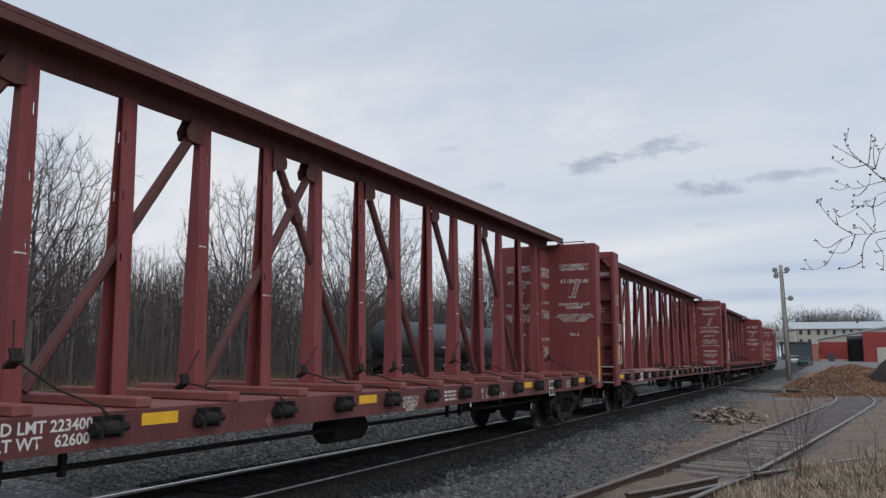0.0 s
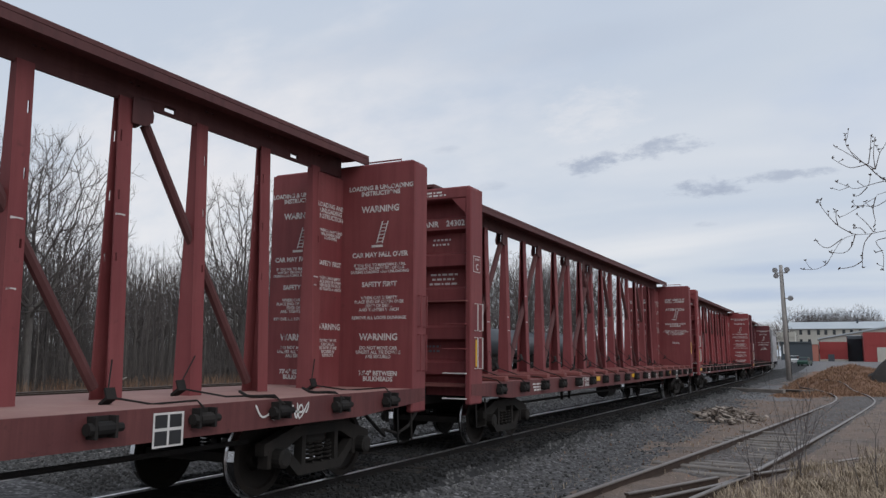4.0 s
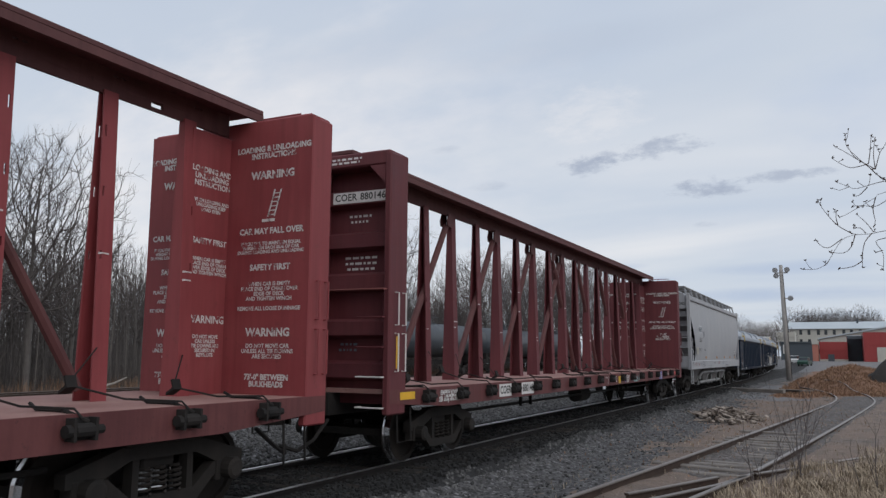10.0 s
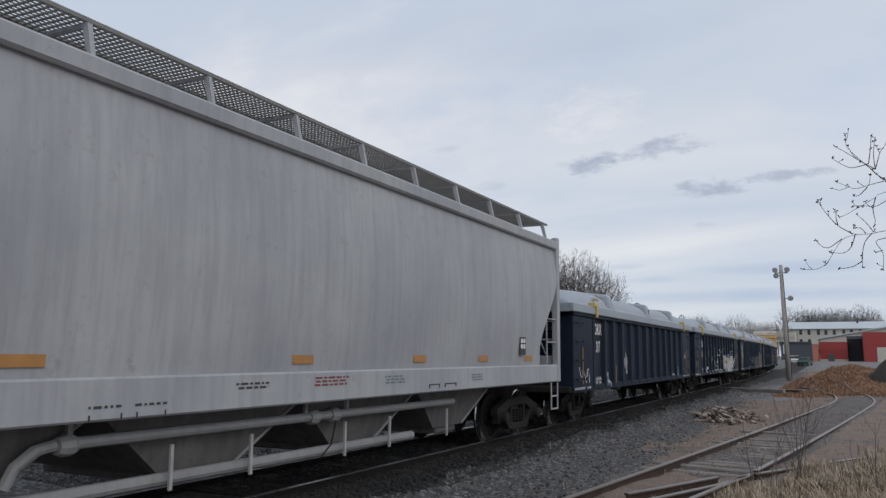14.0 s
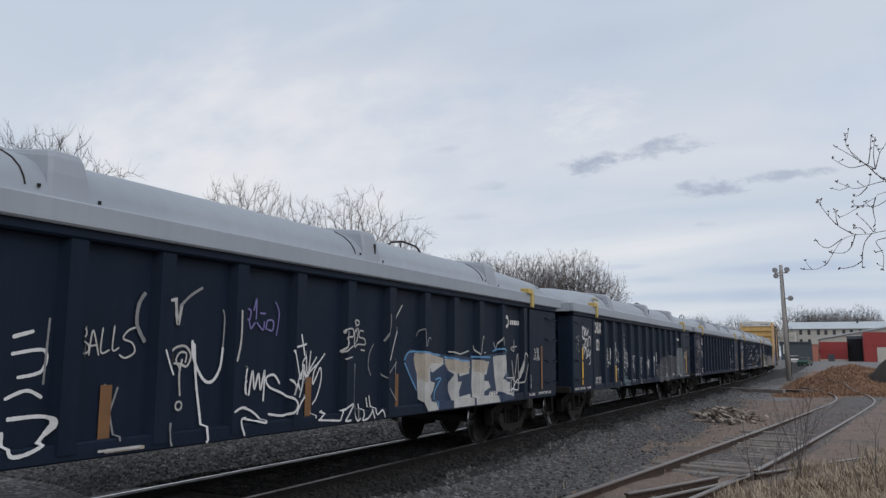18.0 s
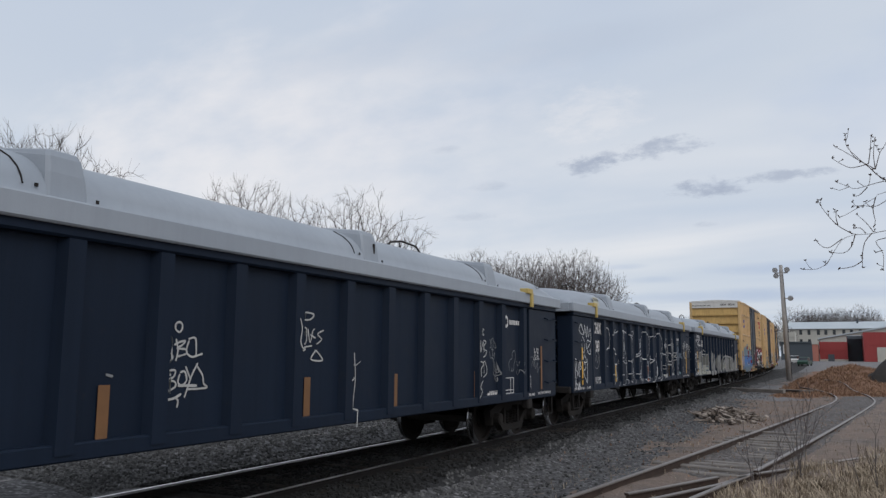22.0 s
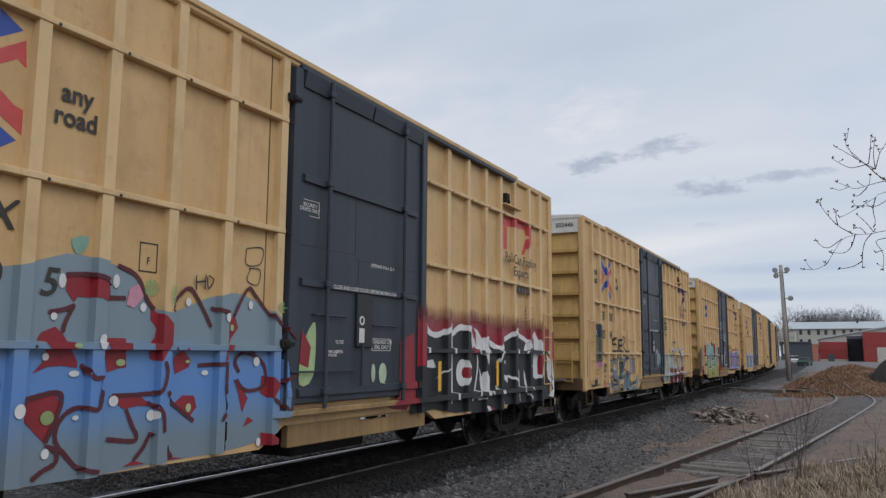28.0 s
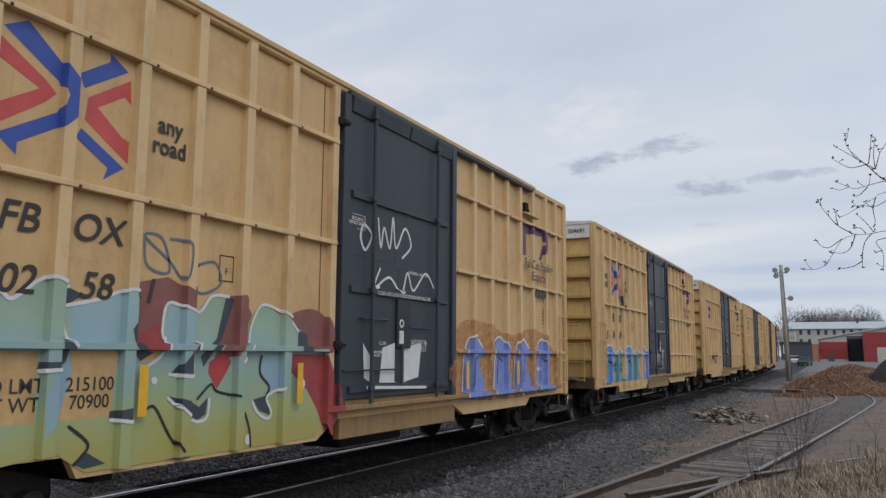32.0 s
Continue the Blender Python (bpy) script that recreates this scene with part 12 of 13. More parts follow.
fill(B1, "spray_red", (4.54, 0.72), (4.69, 0.7), (4.5, 0.7), (4.45, 0.7))
fill(B1, "spray_red", (5.8, 0.84), (5.91, 0.82), (6.12, 0.7), (5.78, 0.7))
fill(B1, "spray_red", (5.58, 1.02), (5.67, 0.97), (5.51, 0.92))
fill(B1, "spray_pink", (3.95, 2.24), (4.06, 2.3), (4.11, 2.18), (4.01, 2.07), (3.92, 2.09))
stroke(B1, "spray_maroon", 0.02, (3.7, 2.14), (3.91, 2.15))
stroke(B1, "spray_maroon", 0.02, (3.4, 2.06), (3.3, 2.02), (3.16, 1.99))
stroke(B1, "spray_maroon", 0.02, (3.3, 1.83), (3.32, 1.92), (3.39, 2.06))
stroke(B1, "spray_maroon", 0.02, (3.49, 1.58), (3.58, 1.47), (3.67, 1.46), (3.66, 1.32), (3.63, 1.21), (3.49, 1.23), (3.37, 1.18), (3.3, 1.07), (3.31, 0.96), (3.39, 0.87), (3.53, 0.74), (3.68, 0.7))
stroke(B1, "spray_maroon", 0.02, (4.34, 1.6), (4.37, 1.5), (4.32, 1.34), (4.16, 1.31), (3.82, 1.31))
stroke(B1, "spray_maroon", 0.02, (4.21, 1.24), (4.34, 1.14), (4.37, 0.96))
stroke(B1, "spray_maroon", 0.02, (3.98, 1.19), (4.06, 1.04), (4.11, 0.96), (4.08, 0.91), (3.79, 0.95))
stroke(B1, "spray_maroon", 0.02, (4.27, 0.97), (4.2, 0.85), (4.09, 0.74))
stroke(B1, "spray_maroon", 0.02, (4.43, 0.83), (4.54, 0.72))
stroke(B1, "spray_maroon", 0.02, (4.39, 1.33), (4.47, 1.24), (4.8, 1.03))
stroke(B1, "spray_maroon", 0.02, (5.16, 1.59), (5.16, 1.31), (5.2, 1.14), (5.12, 1.01))
stroke(B1, "spray_maroon", 0.02, (5.2, 1.0), (5.21, 0.7))
stroke(B1, "spray_maroon", 0.02, (5.42, 1.48), (5.35, 1.59), (5.45, 1.68), (5.68, 1.64), (5.82, 1.53), (5.83, 1.35), (5.65, 1.29), (5.49, 1.31), (5.38, 1.41))
stroke(B1, "spray_maroon", 0.02, (6.03, 1.34), (6.12, 1.4), (6.32, 1.45))
stroke(B1, "spray_maroon", 0.02, (5.92, 1.19), (6.14, 1.06))
stroke(B1, "spray_maroon", 0.02, (4.41, 2.06), (4.54, 2.22), (4.68, 2.29), (4.86, 2.1), (4.98, 1.93))
stroke(B1, "spray_maroon", 0.02, (4.96, 2.12), (5.13, 2.09), (5.24, 2.06))
stroke(B1, "spray_maroon", 0.02, (5.3, 2.05), (5.5, 2.35), (5.64, 2.28), (5.89, 2.08), (6.25, 1.84))
stroke(B1, "spray_maroon", 0.02, (4.82, 1.56), (5.16, 1.57))
stroke(B1, "spray_maroon", 0.02, (3.21, 0.95), (3.31, 0.9), (3.31, 0.81), (3.2, 0.76), (3.11, 0.7))
stroke(B1, "spray_maroon", 0.02, (3.8, 2.43), (4.02, 2.35), (4.15, 2.15), (4.24, 2.07))
stroke(B1, "spray_maroon", 0.02, (3.29, 2.3), (3.52, 2.32), (3.69, 2.27), (3.72, 2.13))
stroke(B1, "spray_maroon", 0.02, (2.96, 1.3), (3.27, 1.36), (3.33, 1.27), (3.21, 0.97))
disc(B1, "spray_white", 0, 3.265, 2.25, 0.035, 0.06)
disc(B1, "spray_white", 0, 3.795, 2.29, 0.035, 0.06)
disc(B1, "spray_white", 0, 3.21, 1.96, 0.03, 0.03)
disc(B1, "spray_white", 0, 3.64, 1.765, 0.04, 0.065)
disc(B1, "spray_white", 0, 3.16, 1.64, 0.03, 0.03)
disc(B1, "spray_white", 0, 3.43, 1.505, 0.05, 0.025)
disc(B1, "spray_white", 0, 2.925, 1.235, 0.045, 0.055)
disc(B1, "spray_white", 0, 3.84, 1.265, 0.05, 0.045)
disc(B1, "spray_white", 0, 4.26, 1.12, 0.05, 0.05)
disc(B1, "spray_white", 0, 3.215, 0.89, 0.035, 0.04)
disc(B1, "spray_white", 0, 4.655, 2.16, 0.035, 0.04)
disc(B1, "spray_white", 0, 5.145, 2.035, 0.035, 0.045)
disc(B1, "spray_white", 0, 5.555, 2.185, 0.035, 0.045)
disc(B1, "spray_white", 0, 5.68, 1.59, 0.05, 0.05)
disc(B1, "spray_white", 0, 4.915, 1.485, 0.045, 0.025)
disc(B1, "spray_white", 0, 4.105, 2.08, 0.035, 0.04)
disc(B1, "spray_white", 0, 5.755, 0.745, 0.035, 0.045)
disc(B1, "spray_white", 0, 3.47, 1.15, 0.03, 0.02)
disc(B1, "spray_lime", 0, 3.39, 1.73, 0.04, 0.02)
disc(B1, "spray_lime", 0, 3.89, 1.59, 0.05, 0.03)
disc(B1, "spray_lime", 0, 4.715, 1.16, 0.035, 0.04)
disc(B1, "spray_lime", 0, 5.275, 1.935, 0.025, 0.035)
disc(B1, "spray_lime", 0, 4.68, 1.595, 0.03, 0.015)
disc(B1, "moss", 0, 3.21, 1.165, 0.06, 0.055)
disc(B1, "haze_green", 0, 4.19, 2.26, 0.09, 0.08)
disc(B1, "haze_green", 0, 4.42, 2.215, 0.06, 0.105)
disc(B1, "haze_green", 0, 6, 2.18, 0.09, 0.06)

fill(B1, "haze_red", (9.12, 1.3), (9.12, 2.52), (10.4, 2.56), (11.5, 2.55), (11.5, 1.3))
fill(B1, "spray_ink", (9.11, 0.82), (9.12, 1.5), (9.33, 1.52), (9.33, 2.1), (9.75, 2.0), (10.1, 2.05), (10.33, 2.15), (10.5, 2.1), (10.95, 2.06), (11.25, 1.97), (11.5, 1.7), (11.5, 0.75), (10.6, 0.75), (9.84, 0.85))
fill(B1, "haze_red", (11.07, 2.45), (11.33, 2.44), (11.61, 2.38), (11.91, 2.41), (12.36, 2.42), (13.0, 2.43), (13.76, 2.44), (14.12, 2.35), (14.39, 2.44), (14.9, 2.32), (15.3, 2.15), (15.3, 1.59), (14.73, 1.59), (13.05, 1.7), (11.4, 1.61), (11.14, 1.61))
fill(B1, "spray_ink", (11.14, 1.61), (11.38, 1.75), (11.52, 1.75), (11.65, 1.93), (11.72, 1.89), (11.85, 1.85), (12.29, 1.78), (12.44, 1.78), (12.64, 1.94), (13.1, 2.06), (13.16, 2.13), (13.39, 2.03), (13.8, 1.88), (13.93, 1.81), (14.23, 1.98), (14.28, 2.07), (14.67, 1.84), (14.84, 1.71), (15.22, 1.2), (15.3, 0.77), (14.12, 0.75), (12.61, 0.77), (12.44, 0.7), (11.95, 0.7), (11.48, 0.7), (11.23, 0.7))
fill(B1, "spray_white", (11.36, 2.08), (11.42, 2.07), (11.58, 1.9), (11.69, 1.82), (11.62, 1.95), (11.67, 1.98), (11.74, 1.95), (11.75, 1.74), (11.8, 1.56), (11.85, 1.41), (11.75, 1.52), (11.67, 1.65), (11.57, 1.75), (11.45, 1.75), (11.38, 1.81))
stroke(B1, "spray_white", 0.05, (11.67, 1.95), (11.9, 1.9), (12.17, 1.83), (12.41, 1.78))
fill(B1, "spray_white", (12.23, 1.45), (12.27, 1.48), (12.38, 1.67), (12.44, 1.77), (12.51, 1.71), (12.39, 1.6), (12.27, 1.44))
stroke(B1, "spray_white", 0.045, (12.41, 1.78), (12.52, 1.91), (12.76, 1.99), (13.06, 2.07), (13.16, 2.14))
stroke(B1, "spray_white", 0.04, (13.15, 2.18), (13.19, 1.97), (13.19, 1.7), (13.2, 1.39))
stroke(B1, "spray_white", 0.045, (13.16, 2.13), (13.39, 2.05), (13.71, 1.98), (13.9, 1.9))
fill(B1, "spray_white", (13.72, 1.87), (13.9, 1.97), (13.93, 1.82), (13.81, 1.75), (13.61, 1.67))
stroke(B1, "spray_white", 0.045, (13.93, 1.83), (14.09, 1.97), (14.29, 2.11))
fill(B1, "spray_white", (14.26, 2.16), (14.46, 2.02), (14.66, 1.87), (14.67, 1.76), (14.24, 1.78), (14.22, 1.89))
fill(B1, "spray_white", (14.2, 1.71), (14.48, 1.68), (14.62, 1.76), (14.7, 1.59), (14.66, 1.34), (14.54, 1.21), (14.32, 1.19), (14.09, 1.27), (13.93, 1.47), (14.17, 1.44), (14.19, 1.59))
fill(B1, "spray_red", (14.48, 1.66), (14.6, 1.71), (14.62, 1.53), (14.55, 1.27), (14.44, 1.29), (14.42, 1.53))
fill(B1, "spray_white", (12.47, 1.36), (12.59, 1.32), (12.81, 1.29), (12.81, 1.16), (12.69, 1.21), (12.53, 1.29))
stroke(B1, "spray_white", 0.025, (12.81, 1.29), (13.09, 1.23), (13.2, 1.2), (13.21, 1.33))
stroke(B1, "spray_white", 0.022, (13.2, 1.39), (13.36, 1.37), (13.4, 1.06), (13.45, 0.79))
fill(B1, "spray_white", (13.65, 1.39), (13.71, 1.32), (13.78, 1.15), (13.9, 0.98), (13.81, 1.02), (13.69, 1.11), (13.65, 1.26))
fill(B1, "spray_white", (13.79, 0.98), (13.9, 0.9), (14.08, 0.79), (13.97, 0.8), (13.85, 0.89))
fill(B1, "spray_white", (14.82, 1.8), (14.98, 1.75), (15.21, 1.52), (15.27, 1.26), (15.3, 0.93), (15.24, 0.79), (15.11, 0.82), (15.23, 0.97), (15.06, 1.23), (15.0, 1.4), (15.04, 1.59))
fill(B1, "spray_white", (12.51, 1.55), (12.7, 1.57), (12.7, 1.51))
fill(B1, "spray_white", (11.47, 1.48), (11.55, 1.39), (11.68, 1.22), (11.74, 1.09), (11.74, 0.98), (11.63, 0.97), (11.56, 1.12), (11.52, 1.27), (11.53, 1.35))
fill(B1, "spray_white", (12.2, 1.13), (12.31, 1.11), (12.41, 0.99), (12.27, 0.98))
fill(B1, "spray_white", (11.67, 0.8), (11.94, 0.79), (12.08, 0.7), (11.76, 0.7))
fill(B1, "spray_red", (11.96, 0.79), (12.26, 0.7), (12.41, 0.7), (12.1, 0.7))
fill(B1, "spray_white", (12.45, 0.84), (12.61, 0.77), (12.58, 0.7), (12.46, 0.75))
fill(B1, "spray_white", (11.45, 0.95), (11.71, 0.94), (11.73, 0.92), (11.55, 0.9), (11.46, 0.91))
stroke(B1, "spray_white", 0.035, (9.49, 2.19), (9.5, 1.91), (9.49, 1.57), (9.38, 1.5))
stroke(B1, "spray_white", 0.045, (9.49, 2.16), (9.64, 2.01), (9.93, 1.98), (10.32, 2.1), (10.4, 2.19))
stroke(B1, "spray_white", 0.035, (10.4, 2.18), (10.41, 1.57), (10.42, 0.9))
fill(B1, "spray_white", (9.47, 1.57), (9.76, 1.6), (9.88, 1.48), (9.75, 1.47), (9.43, 1.5))
fill(B1, "spray_white", (10.03, 1.39), (10.43, 1.52), (10.46, 1.43), (10.23, 1.43), (9.84, 1.29))
stroke(B1, "spray_white", 0.05, (10.43, 2.0), (10.74, 2.12), (11.12, 2.05), (11.26, 1.8))
disc(B1, "spray_white", 0, 10.82, 1.38, 0.24, 0.22)
disc(B1, "spray_red", 0, 10.925, 1.38, 0.135, 0.09)
stroke(B1, "spray_white", 0.025, (11.26, 1.94), (11.43, 1.56), (11.31, 1.09), (11.22, 0.9))
fill(B1, "spray_white", (11.26, 2.13), (11.45, 1.95), (11.79, 1.56), (11.84, 1.71), (11.67, 1.9), (11.43, 2.09))
fill(B1, "spray_white", (11.67, 1.41), (11.84, 1.22), (11.87, 0.97), (11.72, 1.07), (11.6, 1.27))

fill(B2, "spray_chrome", (2.72, 1.64), (2.8, 1.51), (2.9, 1.33), (2.77, 1.28), (2.91, 1.17), (2.98, 0.99), (3.13, 1.14), (3.06, 1.37), (2.91, 1.51), soft=True)
fill(B2, "spray_chrome", (3.23, 1.65), (3.39, 1.53), (3.46, 1.38), (3.56, 1.28), (3.52, 1.48), (3.44, 1.64), soft=True)
fill(B2, "spray_chrome", (3.67, 1.6), (3.79, 1.67), (3.94, 1.52), (3.98, 1.26), (3.94, 1.08), (3.65, 1.13), (3.59, 1.28), (3.66, 1.4))
fill(B2, "spray_chrome", (3.98, 1.52), (4.11, 1.61), (4.39, 1.65), (4.23, 1.51), (4.06, 1.33), soft=True)
fill(B2, "spray_chrome", (3.33, 1.07), (3.53, 1.28), (3.7, 1.27), (3.55, 1.01), (3.41, 0.83), (3.36, 0.74), (3.26, 0.85))
fill(B2, "spray_chrome", (3.77, 1.09), (3.97, 1.09), (4.13, 0.81), (4.21, 0.7), (4.01, 0.68), (3.86, 0.73), (3.6, 0.81))
fill(B2, "spray_chrome", (4.29, 1.24), (4.34, 1), (4.59, 0.76), (4.75, 0.8), (4.63, 0.68), (4.36, 0.68), (4.21, 0.7), (4.16, 0.93), soft=True)
fill(B2, "spray_chrome", (5.3, 1.09), (5.64, 1.09), (5.7, 0.98), (5.76, 0.85), (5.23, 0.73))
fill(B2, "spray_chrome", (4.37, 0.79), (4.67, 0.81), (5, 0.75), (5.37, 0.75), (5.1, 0.68), (4.6, 0.68))
fill(B2, "spray_chrome", (2.56, 0.84), (2.81, 0.81), (3.07, 0.87), (3.25, 0.99), (3.15, 0.84), (2.92, 0.75), (2.69, 0.76), soft=True)
fill(B2, "spray_chrome", (2.28, 1.08), (2.48, 1.01), (2.53, 0.92), (2.53, 0.85), (2.36, 0.85), soft=True)
fill(B2, "spray_chrome", (2.37, 1.64), (2.5, 1.64), (2.58, 1.54), (2.67, 1.47), (2.56, 1.48), (2.45, 1.57), soft=True)
fill(B2, "spray_chrome", (2.64, 1.36), (2.77, 1.34), (2.9, 1.29), (2.98, 1.22), (2.92, 1.06), (2.82, 1.02), (2.79, 1.16))
fill(B2, "spray_chrome", (3.17, 1.46), (3.26, 1.49), (3.34, 1.38), (3.29, 1.29), (3.18, 1.26), (3.16, 1.34), soft=True)
fill(B2, "spray_chrome", (5.35, 1), (5.58, 0.73), (5.27, 0.74))
fill(B2, "spray_chrome", (3.67, 0.86), (3.86, 0.93), (3.92, 0.82))
fill(B2, "spray_chrome", (3.57, 0.75), (3.67, 0.78), (3.94, 0.68), (3.9, 0.68), (3.62, 0.68), soft=True)
fill(B2, "spray_chrome", (4.04, 1.07), (4.25, 1.22), (4.33, 1.16), (4.3, 0.98), (4.16, 0.93), soft=True)
stroke(B2, "spray_bluegrey", 0.03, (3.29, 1.65), (3.39, 1.5), (3.52, 1.4), (3.62, 1.32))
stroke(B2, "spray_bluegrey", 0.03, (3.67, 1.67), (3.84, 1.57), (3.81, 1.39), (3.77, 1.29))
stroke(B2, "spray_bluegrey", 0.028, (4.39, 1.64), (4.19, 1.57), (4.02, 1.44), (3.99, 1.31))
stroke(B2, "spray_bluegrey", 0.032, (4.29, 1.24), (4.3, 1), (4.37, 0.81), (4.59, 0.76))
stroke(B2, "spray_bluegrey", 0.032, (4.59, 0.79), (4.87, 0.82), (5.08, 0.89), (5.08, 0.98))
stroke(B2, "spray_bluegrey", 0.035, (2.54, 1.09), (2.67, 0.95), (2.83, 0.89), (2.99, 0.92), (3.23, 0.99))
stroke(B2, "spray_bluegrey", 0.026, (2.57, 0.98), (2.71, 0.85), (2.66, 0.8))
stroke(B2, "spray_bluegrey", 0.022, (2.87, 1.28), (2.95, 1.19), (2.95, 1.08), (2.87, 1.01))
stroke(B2, "spray_bluegrey", 0.02, (3.34, 1.05), (3.55, 1.06), (3.62, 1.08))
stroke(B2, "steel_blue", 0.02, (3.51, 1.62), (3.61, 1.47), (3.69, 1.35))
stroke(B2, "steel_blue", 0.02, (3.86, 1.65), (3.95, 1.44), (3.93, 1.26))
stroke(B2, "steel_blue", 0.018, (2.91, 1.22), (2.92, 1.15), (2.93, 1.06))
stroke(B2, "steel_blue", 0.02, (3.6, 0.71), (3.71, 0.74), (3.92, 0.68))
stroke(B2, "spray_slate", 0.007, (2.74, 1.64), (2.85, 1.55), (3, 1.43))
stroke(B2, "spray_slate", 0.007, (3.13, 1.11), (3.33, 1.11), (3.58, 1.11), (3.77, 1.13), (3.99, 1.1))
stroke(B2, "spray_slate", 0.007, (3.99, 1.09), (4.13, 0.86), (4.21, 0.7))
stroke(B2, "spray_slate", 0.008, (4, 1.27), (4.21, 1.26), (4.21, 1.14), (4.01, 1.13), (4, 1.27))
stroke(B2, "spray_slate", 0.007, (4.1, 1.27), (4.1, 1.13))
stroke(B2, "spray_slate", 0.007, (3.97, 1.31), (4.05, 1.44), (4.23, 1.51))
stroke(B2, "spray_slate", 0.007, (4.53, 1.03), (4.74, 0.94), (5, 0.91), (5.1, 0.95))
stroke(B2, "spray_slate", 0.007, (3.38, 1.62), (3.51, 1.52), (3.59, 1.35), (3.67, 1.27))
stroke(B2, "spray_slate", 0.006, (3.36, 0.74), (3.44, 0.85), (3.56, 0.86), (3.45, 0.78), (3.36, 0.75))
stroke(B2, "spray_slate", 0.006, (3.64, 1.57), (3.62, 1.47), (3.71, 1.41))
stroke(B2, "spray_slate", 0.006, (5.3, 1.09), (5.54, 1.09), (5.74, 1.08))
stroke(B2, "spray_slate", 0.006, (4.8, 0.7), (5.05, 0.68), (5.1, 0.68), (4.72, 0.68))
stroke(B2, "spray_slate", 0.008, (3.57, 0.81), (3.66, 0.91), (3.84, 0.99), (3.97, 1.08))
stroke(B2, "spray_slate", 0.008, (2.5, 1.01), (2.54, 0.88), (2.62, 0.77))
stroke(B2, "spray_bluedark", 0.022, (2.4, 1.61), (2.6, 1.52), (2.72, 1.56))
stroke(B2, "spray_bluedark", 0.022, (3.23, 1.65), (3.38, 1.5), (3.46, 1.36), (3.31, 1.3), (3.21, 1.41), (3.3, 1.5))
stroke(B2, "spray_bluedark", 0.022, (3.29, 1.6), (3.52, 1.35), (3.47, 1.11), (3.34, 0.89), (3.24, 0.71))
stroke(B2, "spray_bluedark", 0.022, (3.69, 1.6), (3.81, 1.39), (3.79, 1.19))
stroke(B2, "spray_bluedark", 0.022, (3.58, 1.01), (3.76, 1.14), (3.96, 1.08), (4.12, 0.92))
stroke(B2, "spray_bluedark", 0.022, (4.33, 1.6), (4.11, 1.54), (4.01, 1.39))
stroke(B2, "spray_bluedark", 0.022, (4.28, 1.17), (4.45, 0.89), (4.34, 0.79))
stroke(B2, "spray_bluedark", 0.022, (4.52, 0.99), (4.82, 0.85), (5.07, 0.92), (5.15, 1.06))
stroke(B2, "spray_bluedark", 0.022, (2.59, 1.0), (2.75, 0.9), (3.01, 0.88), (3.11, 0.91))
stroke(B2, "spray_bluedark", 0.022, (2.78, 1.16), (2.84, 0.98), (3.05, 0.96))
stroke(B2, "spray_bluedark", 0.022, (3.06, 0.87), (3.1, 0.7))
stroke(B2, "spray_bluedark", 0.022, (3.56, 0.77), (3.75, 0.8), (3.92, 0.7))
stroke(B2, "spray_bluedark", 0.022, (5.31, 0.7), (5.43, 0.98), (5.63, 0.7), (5.31, 0.7))
stroke(B2, "spray_black", 0.01, (2.71, 1.6), (2.95, 1.56), (3.13, 1.37), (3.16, 1.32))
stroke(B2, "spray_black", 0.01, (3.88, 1.29), (4.24, 1.27), (4.21, 1.09), (3.96, 1.11), (3.9, 1.26))
stroke(B2, "spray_black", 0.01, (3.97, 1.54), (3.95, 1.34), (4.11, 0.97), (4.28, 0.7))
stroke(B2, "spray_black", 0.01, (3.47, 1.6), (3.58, 1.35), (3.83, 1.09))
stroke(B2, "spray_black", 0.01, (2.84, 1.31), (2.98, 1.24), (3.02, 1.05))
stroke(B2, "spray_white", 0.014, (2.81, 1.31), (2.9, 1.26), (2.96, 1.15))
stroke(B2, "spray_white", 0.014, (3.68, 1.5), (3.73, 1.35))
stroke(B2, "spray_white", 0.014, (4.02, 1.28), (4.07, 1.33), (4.22, 1.46))
stroke(B2, "spray_white", 0.014, (5.34, 1.05), (5.42, 0.83))
disc(B2, "spray_white", 0, 4.56, 0.72, 0.05, 0.02)

fill(B3, "spray_slate", (-0.18, 1.87), (0.06, 2.03), (0.4, 2.11), (0.64, 2.04), (0.69, 1.75), (0.68, 1.56), (0.05, 1.53), (0.11, 1.05), (-0.11, 0.85))
fill(B3, "spray_rust", (0.11, 1.53), (0.61, 1.54), (0.64, 1.05), (0.13, 1.05))
fill(B3, "spray_red", (0.73, 2.12), (1.38, 2.2), (1.48, 1.96), (1.41, 1.67), (0.78, 1.34), (0.73, 1.71))
fill(B3, "spray_red", (0.63, 1.21), (0.72, 1.21), (0.73, 0.85), (0.45, 0.85), (0.43, 0.99), (0.65, 1.01))
stroke(B3, "spray_white", 0.012, (0.74, 1.28), (0.99, 1.44), (1.42, 1.63))
stroke(B3, "spray_white", 0.012, (1.25, 1.16), (1.44, 1.19))
fill(B3, "spray_black", (1.28, 1.2), (1.38, 1.31), (1.48, 1.47), (1.44, 1.23))
stroke(B3, "spray_white", 0.01, (0.78, 2.16), (1.03, 1.95), (1.24, 1.71))
stroke(B3, "spray_white", 0.01, (0.77, 1.94), (1.03, 1.95), (1.23, 1.95))
stroke(B3, "spray_white", 0.01, (1.08, 2.11), (1.03, 1.95), (1.02, 1.75))
stroke(B3, "spray_white", 0.01, (0.73, 1.45), (0.96, 1.46), (1.25, 1.51))
stroke(B3, "spray_white", 0.01, (1.05, 1.65), (0.96, 1.46), (0.85, 1.29))
